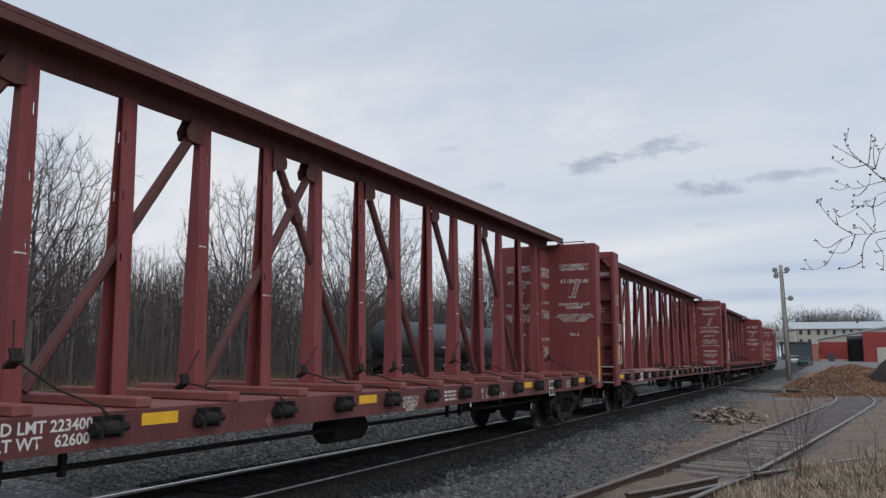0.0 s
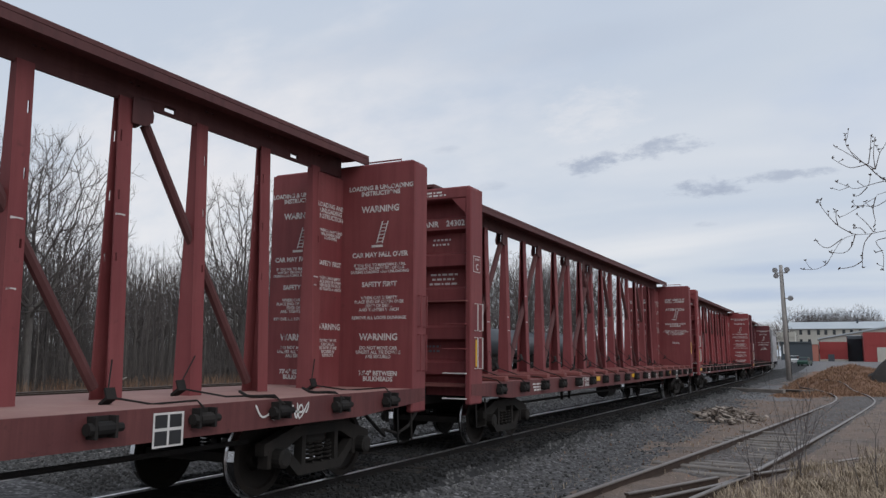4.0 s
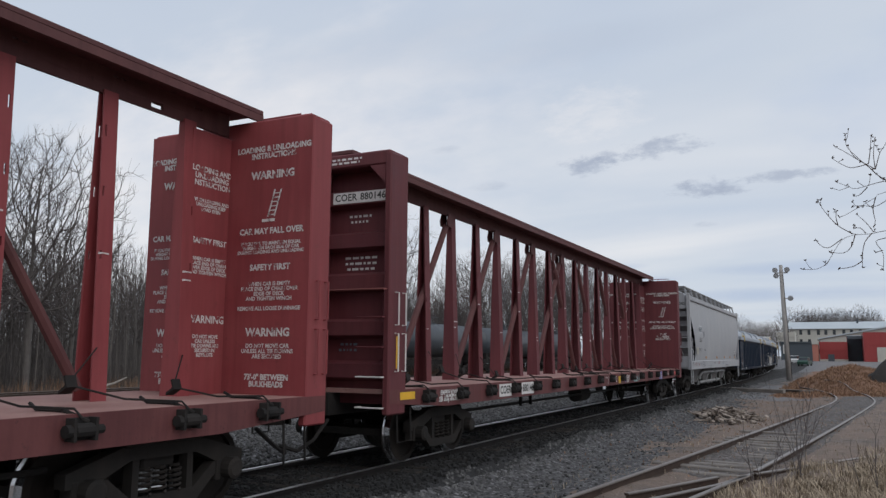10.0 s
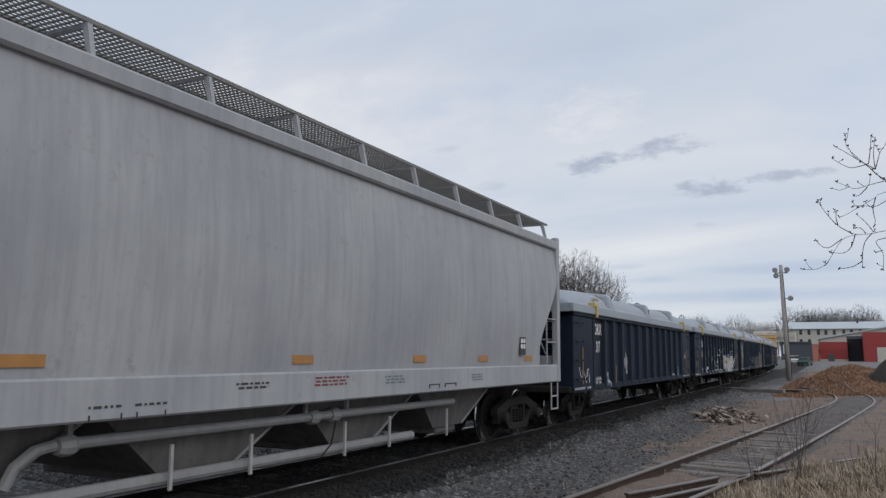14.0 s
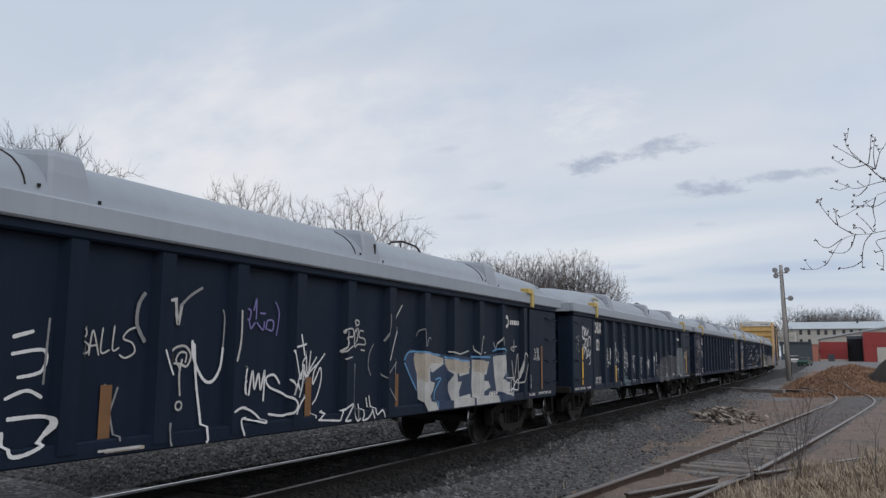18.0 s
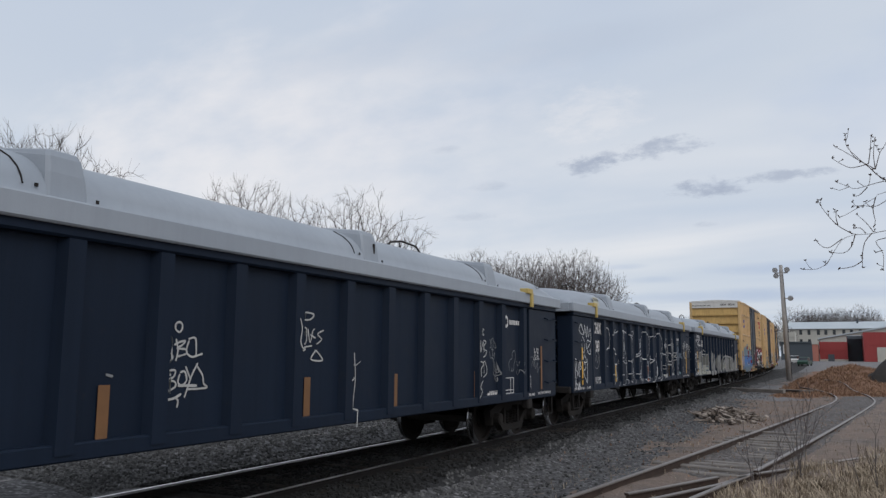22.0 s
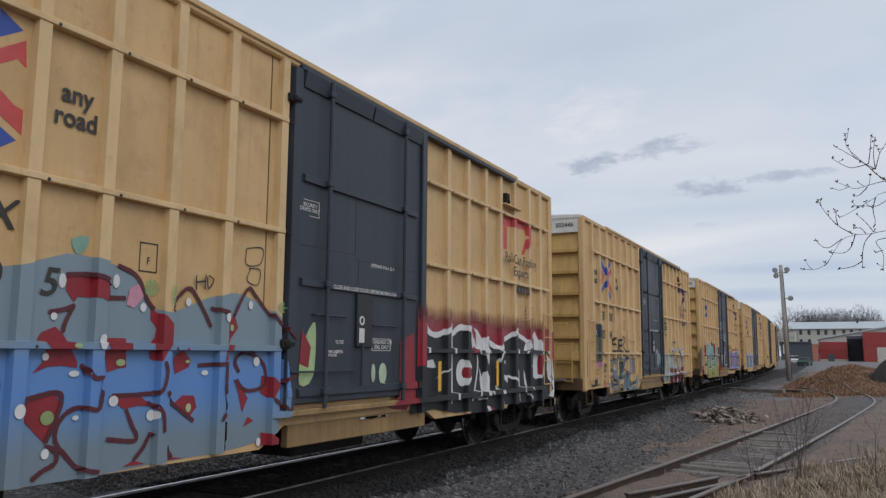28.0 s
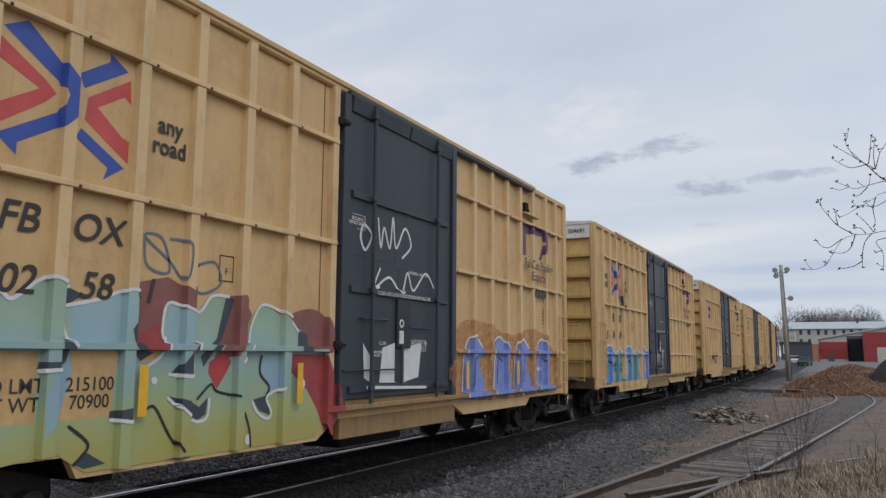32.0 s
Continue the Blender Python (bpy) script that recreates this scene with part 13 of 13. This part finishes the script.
disc(B3, "spray_white", 0, 1.03, 1.94, 0.05, 0.04)
disc(B3, "spray_white", 0, 0.96, 1.46, 0.04, 0.05)
fill(B3, "spray_rose", (3.0, 2.3), (3.36, 2.38), (3.66, 2.27), (3.73, 2.05), (3.38, 2.12), (3.34, 1.88), (3.07, 1.77), (2.92, 1.92))
fill(B3, "spray_rose", (4.13, 2.25), (4.39, 2.28), (4.56, 2.09), (4.43, 1.8), (4.26, 1.56), (4.05, 1.29), (3.92, 1.51), (3.83, 1.65), (4.04, 1.82))
fill(B3, "spray_rose", (5.21, 2.1), (5.64, 2.2), (5.96, 2.06), (5.99, 1.71), (5.39, 1.7), (5.43, 1.91), soft=True)
fill(B3, "fade_mint", (1.53, 2.13), (1.71, 2.14), (1.82, 2.08), (2.02, 2.24), (2.14, 2.28), (2.31, 2.2), (2.29, 2.06), (2.62, 2.13), (2.94, 2.24), (3.02, 2.02), (2.95, 1.8), (3.08, 1.6), (3.24, 1.6), (3.37, 1.75), (3.32, 1.96), (3.38, 2.14), (3.74, 2.07), (3.95, 2.25), (4.2, 2.25), (4.15, 1.93), (4.01, 1.59), (4.34, 1.65), (4.5, 1.89), (4.58, 2.07), (4.76, 2.21), (5.06, 2.09), (5.43, 1.94), (5.39, 1.72), (5.89, 1.73), (5.97, 1.25), (5.77, 0.7), (3.81, 0.7), (2.57, 0.7), (2.28, 0.88), (1.82, 0.83), (1.65, 0.83))
fill(B3, "boxcar_yellow", (1.74, 1.68), (2.08, 1.68), (2.08, 1.13), (1.79, 1.13))
fill(B3, "boxcar_yellow", (2.27, 1.68), (2.84, 1.69), (2.79, 1.14), (2.27, 1.13))
fill(B3, "spray_skyblue", (3.4, 2.12), (3.71, 2.05), (3.69, 1.81), (3.41, 1.68), (3.35, 1.8))
fill(B3, "spray_skyblue", (4.7, 1.59), (4.98, 1.67), (5.1, 1.34), (4.89, 1.21), (4.8, 1.41))
fill(B3, "spray_skyblue", (2.35, 1.67), (2.39, 1.53), (2.29, 1.16), (2.13, 1.01), (2.12, 1.34), (2.21, 1.52))
fill(B3, "spray_skyblue", (2.35, 2.06), (2.94, 2.22), (2.98, 2.0), (2.85, 1.77), (2.37, 1.74))
fill(B3, "rust_spray", (3.03, 1.84), (3.28, 1.93), (3.35, 1.8), (3.34, 1.7), (3.07, 1.69))
fill(B3, "rust_spray", (5.28, 1.67), (5.89, 1.67), (6.09, 1.31), (6.23, 0.89), (6.0, 0.7), (5.75, 1.06), (5.57, 1.26), (5.27, 1.46))
fill(B3, "spray_scarlet", (3.95, 1.59), (4.17, 1.68), (4.27, 1.59), (4.2, 1.48), (4.07, 1.32), (3.94, 1.48))
fill(B3, "spray_slate", (2.27, 2.21), (2.45, 2.15), (2.29, 2.06), (2.25, 1.96), (2.25, 1.78), (2.36, 1.73), (2.32, 1.6), (2.25, 1.54), (2.07, 1.54), (2.08, 1.6), (2.25, 1.6), (2.23, 1.78))
fill(B3, "spray_slate", (2.92, 1.88), (3.02, 2.01), (2.99, 1.8), (3.11, 1.7), (3.24, 1.68), (3.08, 1.6), (2.96, 1.74))
fill(B3, "spray_slate", (3.46, 1.49), (3.62, 1.64), (3.76, 1.8), (3.71, 1.65), (3.71, 1.48))
fill(B3, "spray_slate", (3.44, 1.28), (3.73, 1.21), (3.84, 1.16), (3.95, 1.24), (3.93, 1.08), (3.81, 1.03), (3.7, 1.09), (3.55, 1.18))
fill(B3, "spray_slate", (4.63, 1.19), (4.86, 1.23), (4.92, 1.01), (4.73, 1.07))
fill(B3, "spray_slate", (2.78, 1.18), (2.97, 1.2), (2.97, 1.09), (2.78, 1.12))
fill(B3, "spray_slate", (2.45, 0.78), (2.56, 0.87), (2.77, 0.75), (2.56, 0.73))
fill(B3, "spray_slate", (3.42, 0.7), (3.6, 0.72), (3.81, 0.7))
fill(B3, "spray_slate", (4.15, 2.25), (4.28, 2.23), (4.12, 1.82), (3.87, 1.54), (3.83, 1.64), (4.04, 1.82))
fill(B3, "spray_slate", (5.38, 1.94), (5.54, 1.9), (5.58, 1.7), (5.37, 1.7))
stroke(B3, "spray_white", 0.016, (1.53, 2.13), (1.71, 2.13), (1.82, 2.08), (2.02, 2.23), (2.15, 2.27), (2.31, 2.2))
stroke(B3, "spray_white", 0.016, (2.28, 2.05), (2.59, 2.12), (2.94, 2.23), (3.02, 2.05))
stroke(B3, "spray_white", 0.016, (2.26, 1.91), (2.32, 1.78), (2.37, 1.72))
stroke(B3, "spray_white", 0.016, (3.34, 1.8), (3.32, 1.91), (3.39, 2.14), (3.76, 2.07), (3.95, 2.24), (4.2, 2.25))
stroke(B3, "spray_white", 0.016, (3.16, 1.55), (3.34, 1.67), (3.36, 1.83))
stroke(B3, "spray_white", 0.016, (4.38, 1.58), (4.51, 1.74), (4.56, 1.98), (4.74, 2.2), (5.16, 2.09), (5.38, 1.92))
stroke(B3, "spray_white", 0.016, (3.42, 1.48), (3.71, 1.47), (3.73, 1.68), (3.76, 1.8))
stroke(B3, "spray_white", 0.016, (3.42, 1.27), (3.57, 1.16), (3.72, 1.06), (3.83, 1.02), (3.95, 1.06), (3.97, 1.24))
stroke(B3, "spray_white", 0.016, (4.61, 1.18), (4.7, 1.05), (4.87, 0.98), (4.93, 1.05), (4.85, 1.21), (5.1, 1.3))
stroke(B3, "spray_white", 0.016, (2.78, 1.11), (2.98, 1.08))
stroke(B3, "spray_white", 0.016, (2.07, 1.53), (2.25, 1.54))
stroke(B3, "spray_black", 0.014, (3.12, 1.55), (3.12, 1.18), (3.27, 1.19), (3.46, 0.93), (3.61, 0.76))
stroke(B3, "spray_black", 0.014, (2.38, 1.09), (2.58, 0.93), (2.51, 0.82), (2.45, 0.77))
stroke(B3, "spray_black", 0.014, (3.8, 1.23), (3.98, 1.37), (4.07, 1.3), (4.36, 1.24))
stroke(B3, "spray_black", 0.014, (4.74, 1.66), (4.72, 1.47), (4.88, 1.32), (4.83, 1.23))
stroke(B3, "spray_black", 0.014, (4.5, 1.07), (4.58, 0.89), (4.61, 0.7))
disc(B3, "spray_white", 0, 3.255, 1.425, 0.035, 0.035)
disc(B3, "spray_white", 0, 4.565, 0.785, 0.045, 0.055)
disc(B3, "spray_white", 0, 5.465, 1.33, 0.065, 0.06)

stroke(B2, "letter_black", 0.009, (1.9, 1.17), (1.96, 1.11), (2.02, 1.17), (1.96, 1.08), (1.89, 1.16))
stroke(B1, "spray_black", 0.009, (4.73, 2.43), (4.74, 2.28))
stroke(B1, "spray_black", 0.009, (4.74, 2.36), (4.86, 2.38))
stroke(B1, "spray_black", 0.009, (4.86, 2.45), (4.85, 2.3))
stroke(B1, "spray_black", 0.009, (4.89, 2.44), (4.97, 2.4), (4.9, 2.31), (4.88, 2.43))
stroke(B2, "spray_brown", 0.035, (2.27, 1.14), (2.52, 1.12), (2.71, 1.1))
stroke(B2, "spray_brown", 0.012, (4.39, 1.58), (4.78, 1.58), (5.13, 1.59))
stroke(B2, "spray_brown", 0.012, (5.13, 1.59), (5.14, 1.16))
stroke(B2, "spray_brown", 0.012, (5.14, 1.16), (4.81, 1.15), (4.41, 1.15))
stroke(B2, "spray_brown", 0.012, (4.41, 1.15), (4.39, 1.58))
stroke(B2, "letter_black", 0.004, (5.47, 1.53), (5.54, 1.54), (5.49, 1.48), (5.57, 1.45))
stroke(B2, "letter_black", 0.004, (5.62, 1.52), (5.59, 1.45), (5.7, 1.46))
stroke(B2, "letter_black", 0.004, (5.5, 1.33), (5.57, 1.35), (5.55, 1.29), (5.63, 1.28))

fill(B2, "coat_mint", (9.36, 0.80), (9.40, 1.50), (9.55, 1.72), (9.72, 1.88), (9.92, 1.86), (10.08, 1.70), (10.45, 1.66), (10.70, 1.98), (10.84, 2.02), (10.93, 1.68), (11.10, 1.40), (11.02, 0.98), (10.60, 0.84), soft=True)
fill(B2, "coat_sand", (11.00, 0.86), (11.04, 1.52), (11.30, 1.66), (12.40, 1.64), (13.30, 1.60), (13.44, 1.20), (13.40, 0.86), soft=True)
for y0, z0, y1, z1 in ((9.50, 1.62, 9.44, 0.92), (9.66, 1.70, 9.72, 1.05), (9.98, 1.70, 10.06, 1.12), (10.38, 1.68, 10.30, 0.90), (10.52, 1.72, 10.62, 1.30), (10.68, 1.36, 10.60, 0.92), (11.10, 1.66, 11.30, 0.95), (12.30, 1.58, 12.40, 0.92)):
    stroke(B2, "spray_haze_white", 0.026, (y0, z0), (0.5 * (y0 + y1) + 0.05, 0.5 * (z0 + z1)), (y1, z1))
for y in (9.85, 10.14):
    stroke(B2, "moss", 0.022, (y, 1.55), (y + 0.04, 1.35), (y - 0.02, 1.15))
fill(B2, "spray_maroon2", (10.76, 1.23), (10.92, 1.22), (11.34, 1.16), (11.72, 1.22), (11.92, 1.18), (12.33, 1.13), (12.57, 1.14), (13.19, 1.27), (13.26, 0.83), (12.68, 0.79), (12.53, 0.7), (11.54, 0.7), (10.97, 0.7), (10.81, 0.7))
fill(B2, "spray_pale", (11.08, 1.91), (11.66, 1.96), (11.7, 1.8), (11.09, 1.79))
fill(B2, "spray_pale", (11.76, 1.93), (12.31, 1.97), (12.32, 1.83), (11.77, 1.8))
fill(B2, "spray_pale", (12.39, 1.97), (13.07, 2.02), (13.08, 1.88), (12.4, 1.85))
fill(B2, "spray_smoke", (11.17, 1.86), (11.56, 1.9), (11.59, 1.83), (11.19, 1.81))
fill(B2, "spray_smoke", (12.52, 1.93), (12.95, 1.96), (12.96, 1.9), (12.52, 1.88))
disc(B2, "spray_haze_blue", 0, 11.63, 1.27, 0.115, 0.065)
disc(B2, "spray_haze_blue", 0, 11.77, 1.12, 0.085, 0.06)
disc(B2, "spray_haze_blue", 0, 11.88, 1.42, 0.045, 0.045)
disc(B2, "spray_haze_blue", 0, 11.07, 0.93, 0.085, 0.11)
disc(B2, "spray_haze_blue", 0, 12.25, 0.78, 0.095, 0.065)
disc(B2, "spray_haze_blue", 0, 11.73, 1.91, 0.05, 0.065)
disc(B2, "spray_haze_blue", 0, 11.91, 2.08, 0.08, 0.045)
disc(B2, "spray_haze_blue", 0, 11.23, 0.79, 0.05, 0.08)
stroke(B2, "spray_white", 0.022, (10.95, 1.81), (11.05, 1.61), (10.97, 1.54), (11.06, 1.46))
stroke(B2, "spray_white", 0.022, (11.28, 1.56), (11.37, 1.42), (11.44, 0.89))
stroke(B2, "spray_white", 0.022, (11.35, 1.42), (11.48, 1.56), (11.49, 1.64))
stroke(B2, "spray_white", 0.022, (11.68, 1.86), (11.74, 1.61), (11.81, 1.35))
stroke(B2, "spray_white", 0.022, (11.82, 1.64), (12.0, 1.55), (11.97, 1.29), (11.94, 0.95))
stroke(B2, "spray_white", 0.022, (10.96, 1.36), (11.08, 1.26), (10.98, 1.09), (11.04, 1.01))
stroke(B2, "spray_white", 0.022, (11.44, 1.04), (11.83, 1.07), (11.96, 1.21), (11.81, 1.3))
stroke(B2, "spray_white", 0.022, (12.08, 1.55), (12.06, 1.26), (12.1, 0.94))
stroke(B2, "spray_white", 0.022, (12.54, 1.08), (12.65, 1.2), (12.66, 0.86))
stroke(B2, "spray_white", 0.022, (12.76, 0.88), (12.79, 1.03), (12.97, 1.08), (13.06, 1.01))
stroke(B2, "spray_white", 0.022, (13.17, 1.53), (13.25, 1.37), (13.2, 1.04), (13.36, 0.83))
stroke(B2, "spray_white", 0.022, (11.46, 0.84), (11.47, 0.7))
stroke(B2, "spray_white", 0.022, (11.68, 0.81), (11.66, 0.71))
stroke(B2, "spray_white", 0.022, (12.1, 0.8), (12.18, 0.7))
stroke(B2, "spray_white", 0.022, (10.96, 0.75), (11.0, 0.82), (11.12, 0.7))
stroke(B2, "spray_black", 0.022, (10.97, 1.89), (11.09, 1.79), (11.34, 1.61))
stroke(B2, "spray_black", 0.022, (11.2, 1.48), (11.33, 1.29), (11.38, 0.93))
stroke(B2, "spray_black", 0.022, (11.85, 1.64), (12.01, 1.4), (11.94, 0.95))
stroke(B2, "spray_black", 0.022, (12.15, 1.61), (12.07, 1.2), (12.12, 0.94))
stroke(B2, "spray_black", 0.022, (12.44, 1.88), (12.53, 1.73), (12.47, 1.51))
stroke(B2, "spray_black", 0.022, (11.72, 1.83), (11.71, 1.55), (11.77, 1.44))
stroke(B2, "spray_black", 0.022, (10.97, 1.81), (10.96, 1.61), (11.01, 1.51))
stroke(B2, "spray_black", 0.012, (11.1, 2.13), (11.13, 2.18), (11.17, 2.13), (11.12, 2.08))
stroke(B2, "spray_black", 0.012, (11.21, 2.08), (11.23, 2.19), (11.31, 2.14), (11.37, 2.19), (11.39, 2.07))
stroke(B2, "spray_black", 0.012, (11.41, 2.18), (11.51, 2.19), (11.47, 2.11), (11.55, 2.11), (11.61, 2.19), (11.68, 2.1))
part("air_valve_box", Mesh().box(1.475, 1.60, -BH + 12.54, -BH + 13.16, 1.67, 1.85, 0.015), M["lamp_metal"], B2, "dull silver valve box")
words(B2, "TSL", -BH + 13.52, 1.60, 1.49, 0.20, M["spray_black"], 0.004)

# number and hazard stripes on the diamond placard
words(G3, "3077", -GH + 8.01, 1.40, 1.434, 0.15, M["letter_black"], 0.003)
for k in range(5):
    y = 7.86 + 0.075 * k
    fill(G3, "spray_black", (y, 1.50), (y + 0.035, 1.50), (y + 0.035, 1.56 + 0.05 * (2 - abs(k - 2))), (y, 1.56 + 0.05 * (2 - abs(k - 2))))
# small print on the notices
text_bars(B1, -BH + 1.14, 1.36, 1.492, 0.42, 5, M["letter_grey"], 0.02, 0.045, False, 5)
text_bars(B1, -BH + 1.08, 1.07, 1.492, 0.4, 2, M["letter_black"], 0.04, 0.08, False, 6)
text_bars(B2, -BH + 1.18, 1.28, 1.492, 0.3, 2, M["letter_black"], 0.04, 0.09, False, 7)
# scribbles over the grey letters of the last gondola
for k in range(6):
    y, q = 5.05 + 0.93 * k, k * 2.1
    stroke(G6, "spray_pale", 0.013, (y, 0.95), (y + 0.04, 1.35), (y + 0.12, 1.72 + 0.05 * math.sin(q)), (y + 0.42, 1.74), (y + 0.52, 1.4))
    stroke(G6, ("spray_haze", "spray_bluegrey", "rust_spray")[k % 3], 0.02, (y + 0.2, 1.0), (y + 0.25 + 0.1 * math.sin(q), 1.25), (y + 0.35, 1.5))
    stroke(G6, "spray_bone", 0.03, (y + 0.1, 1.02), (y + 0.16, 1.3), (y + 0.3 + 0.1 * math.cos(q), 1.1), (y + 0.42, 1.05))
# broad letters farther along the last gondola and the third boxcar
for k in range(5):
    y = 10.2 + 0.95 * k
    fill(G6, ("spray_ash", "spray_smoke")[k % 2], (y, 0.9), (y + 0.05, 1.55), (y + 0.4, 1.72), (y + 0.8, 1.5), (y + 0.85, 0.9), soft=True)
    stroke(G6, "spray_pale", 0.016, (y + 0.02, 0.92), (y + 0.05, 1.5), (y + 0.4, 1.73), (y + 0.78, 1.52), (y + 0.84, 1.0))
fill(B3, "haze_amber", (9.55, 1.0), (9.6, 2.1), (10.6, 2.25), (11.9, 2.05), (13.2, 2.2), (14.3, 1.9), (14.5, 1.0), soft=True)
for k in range(4):
    y = 9.8 + 1.15 * k
    fill(B3, "periwinkle", (y, 0.95), (y + 0.1, 1.75), (y + 0.45, 2.0), (y + 0.85, 1.8), (y + 0.7, 1.45), (y + 0.95, 1.2), (y + 0.9, 0.92))
    stroke(B3, "spray_white", 0.02, (y, 0.98), (y + 0.1, 1.75), (y + 0.45, 2.0), (y + 0.86, 1.8))
    stroke(B3, "spray_slate", 0.02, (y + 0.35, 1.15), (y + 0.4, 1.6), (y + 0.6, 1.55))
for k in range(5):
    y = 0.8 + 1.08 * k
    fill(B4, ("spray_azure", "spray_teal", "spray_azure", "spray_teal", "periwinkle")[k], (y, 0.95), (y + 0.05, 1.6), (y + 0.5, 1.95), (y + 0.95, 1.7), (y + 0.8, 1.3), (y + 1.0, 0.95))
    stroke(B4, "spray_white", 0.02, (y, 1.0), (y + 0.05, 1.6), (y + 0.5, 1.95), (y + 0.95, 1.7))
    stroke(B4, "spray_black", 0.02, (y + 0.4, 1.1), (y + 0.5, 1.55), (y + 0.7, 1.3))


# ---- tank cars standing on the far siding ----
def tank_car():
    t = thing("tank_car", "dark tank car standing on the far siding", "tank car", "standing tank cars")
    prof = [(-7.4, 0.0), (-7.35, 0.7), (-7.1, 1.25), (-6.8, 1.45), (6.8, 1.45), (7.1, 1.25), (7.35, 0.7), (7.4, 0.0)]
    m = Mesh()
    n = 28
    v = [(r_ * math.cos(2 * math.pi * k / n), y, 2.95 + r_ * math.sin(2 * math.pi * k / n)) for y, r_ in prof for k in range(n)]
    m.add(v, [(i * n + k, i * n + (k + 1) % n, (i + 1) * n + (k + 1) % n, (i + 1) * n + k) for i in range(len(prof) - 1) for k in range(n)])
    part("tank", m, M["tank"], t, smooth=True)
    part("dome", Mesh().tube([(0, 0, 4.3), (0, 0, 4.75)], 0.45, 14).box(-0.5, 0.5, -0.9, 0.9, 4.38, 4.45), M["tank"], t)
    part("railing", Mesh().tube([(0.6, -1.0, 4.2), (0.6, -1.0, 4.9), (0.6, 1.0, 4.9), (0.6, 1.0, 4.2)], 0.03, 5), M["tank"], t)
    part("frame", Mesh().box(-0.4, 0.4, -7.9, 7.9, 0.9, 1.3).box(-1.4, 1.4, -7.9, -7.4, 1.0, 1.35).box(-1.4, 1.4, 7.4, 7.9, 1.0, 1.35), M["black"], t)
    for y in (-6.6, 6.6):
        part("saddle", Mesh().box(-1.2, 1.2, y - 0.25, y + 0.25, 1.1, 1.9), M["black"], t)
    text_bars(t, -5.6, 3.2, 1.40, 1.0, 2, M["letter"], 0.10, 0.2, False, 2)
    text_bars(t, 0.6, 2.3, 1.33, 0.8, 1, M["letter"], 0.22, 0.2, False, 3)
    truck(t, -6.2)
    truck(t, 6.2)
    couplers(t, 7.9, 0.5)
    return t


M["tank"] = weathered("dark_tank_paint", (0.035, 0.042, 0.052), (0.06, 0.066, 0.076), (0.05, 0.045, 0.04), 0.38, 0.5, 0.2, 0.4)
tank = tank_car()
tank.matrix_basis = pose(TRACK_C, 60.0, -0.12)
for k in (1, 2):
    copy_thing(tank, pose(TRACK_C, 60.0 + 16.9 * k, -0.12))


# ---- the train moves ----
def along(s):
    """Place on the main line at a run of s metres."""
    if s <= BEND:
        return Vector((TRACK_X, s, 0.0))
    a = (s - BEND) / RADIUS
    return Vector((TRACK_X - RADIUS * (1 - math.cos(a)), BEND + RADIUS * math.sin(a), 0.0))


def car_pose(s, half):
    a, b = along(s - half * 0.75), along(s + half * 0.75)
    d = b - a
    mid = (a + b) / 2
    return pose(mid.x, mid.y, 0.0, 0, 0, math.degrees(math.atan2(-d.x, d.y)))


def motions():
    halves = {"centre_beam_flat_car": CB, "covered_hopper_car": 8.63, "covered_gondola_car": GH, "high_boxcar": BH}
    times = [float(t) for t in range(0, 33)]
    turn = math.degrees(SPEED / WHEEL_R)          # degrees a second
    for car, s0 in TRAIN:
        half = halves[car.name.split(".")[0]]
        walk(car, [(t, car_pose(s0 - SPEED * t, half)) for t in times])
        # wheels roll while the car is near enough to be seen
        t0 = max(0.0, min(31.8, (s0 - 60.0) / SPEED))
        t1 = max(t0 + 0.2, min(32.0, (s0 + 14.0) / SPEED))
        n = int((t1 - t0) * 15)
        steps = [t0 + k / 15 for k in range(n + 1)]
        for tr in car.children:
            if not tr.name.startswith("truck"):
                continue
            for ws in tr.children:
                if not ws.name.startswith("wheelset"):
                    continue
                y = ws.matrix_basis.translation.y
                rows = [(t, pose(0, y, WHEEL_R) @ pose(0, 0, 0, turn * (t - t0) % 360.0)) for t in steps]
                if t0 > 0.1:
                    rows = [(0.0, rows[0][1])] + rows
                if steps[-1] < 31.9:
                    rows = rows + [(32.0, rows[-1][1])]
                walk(ws, rows)


motions()
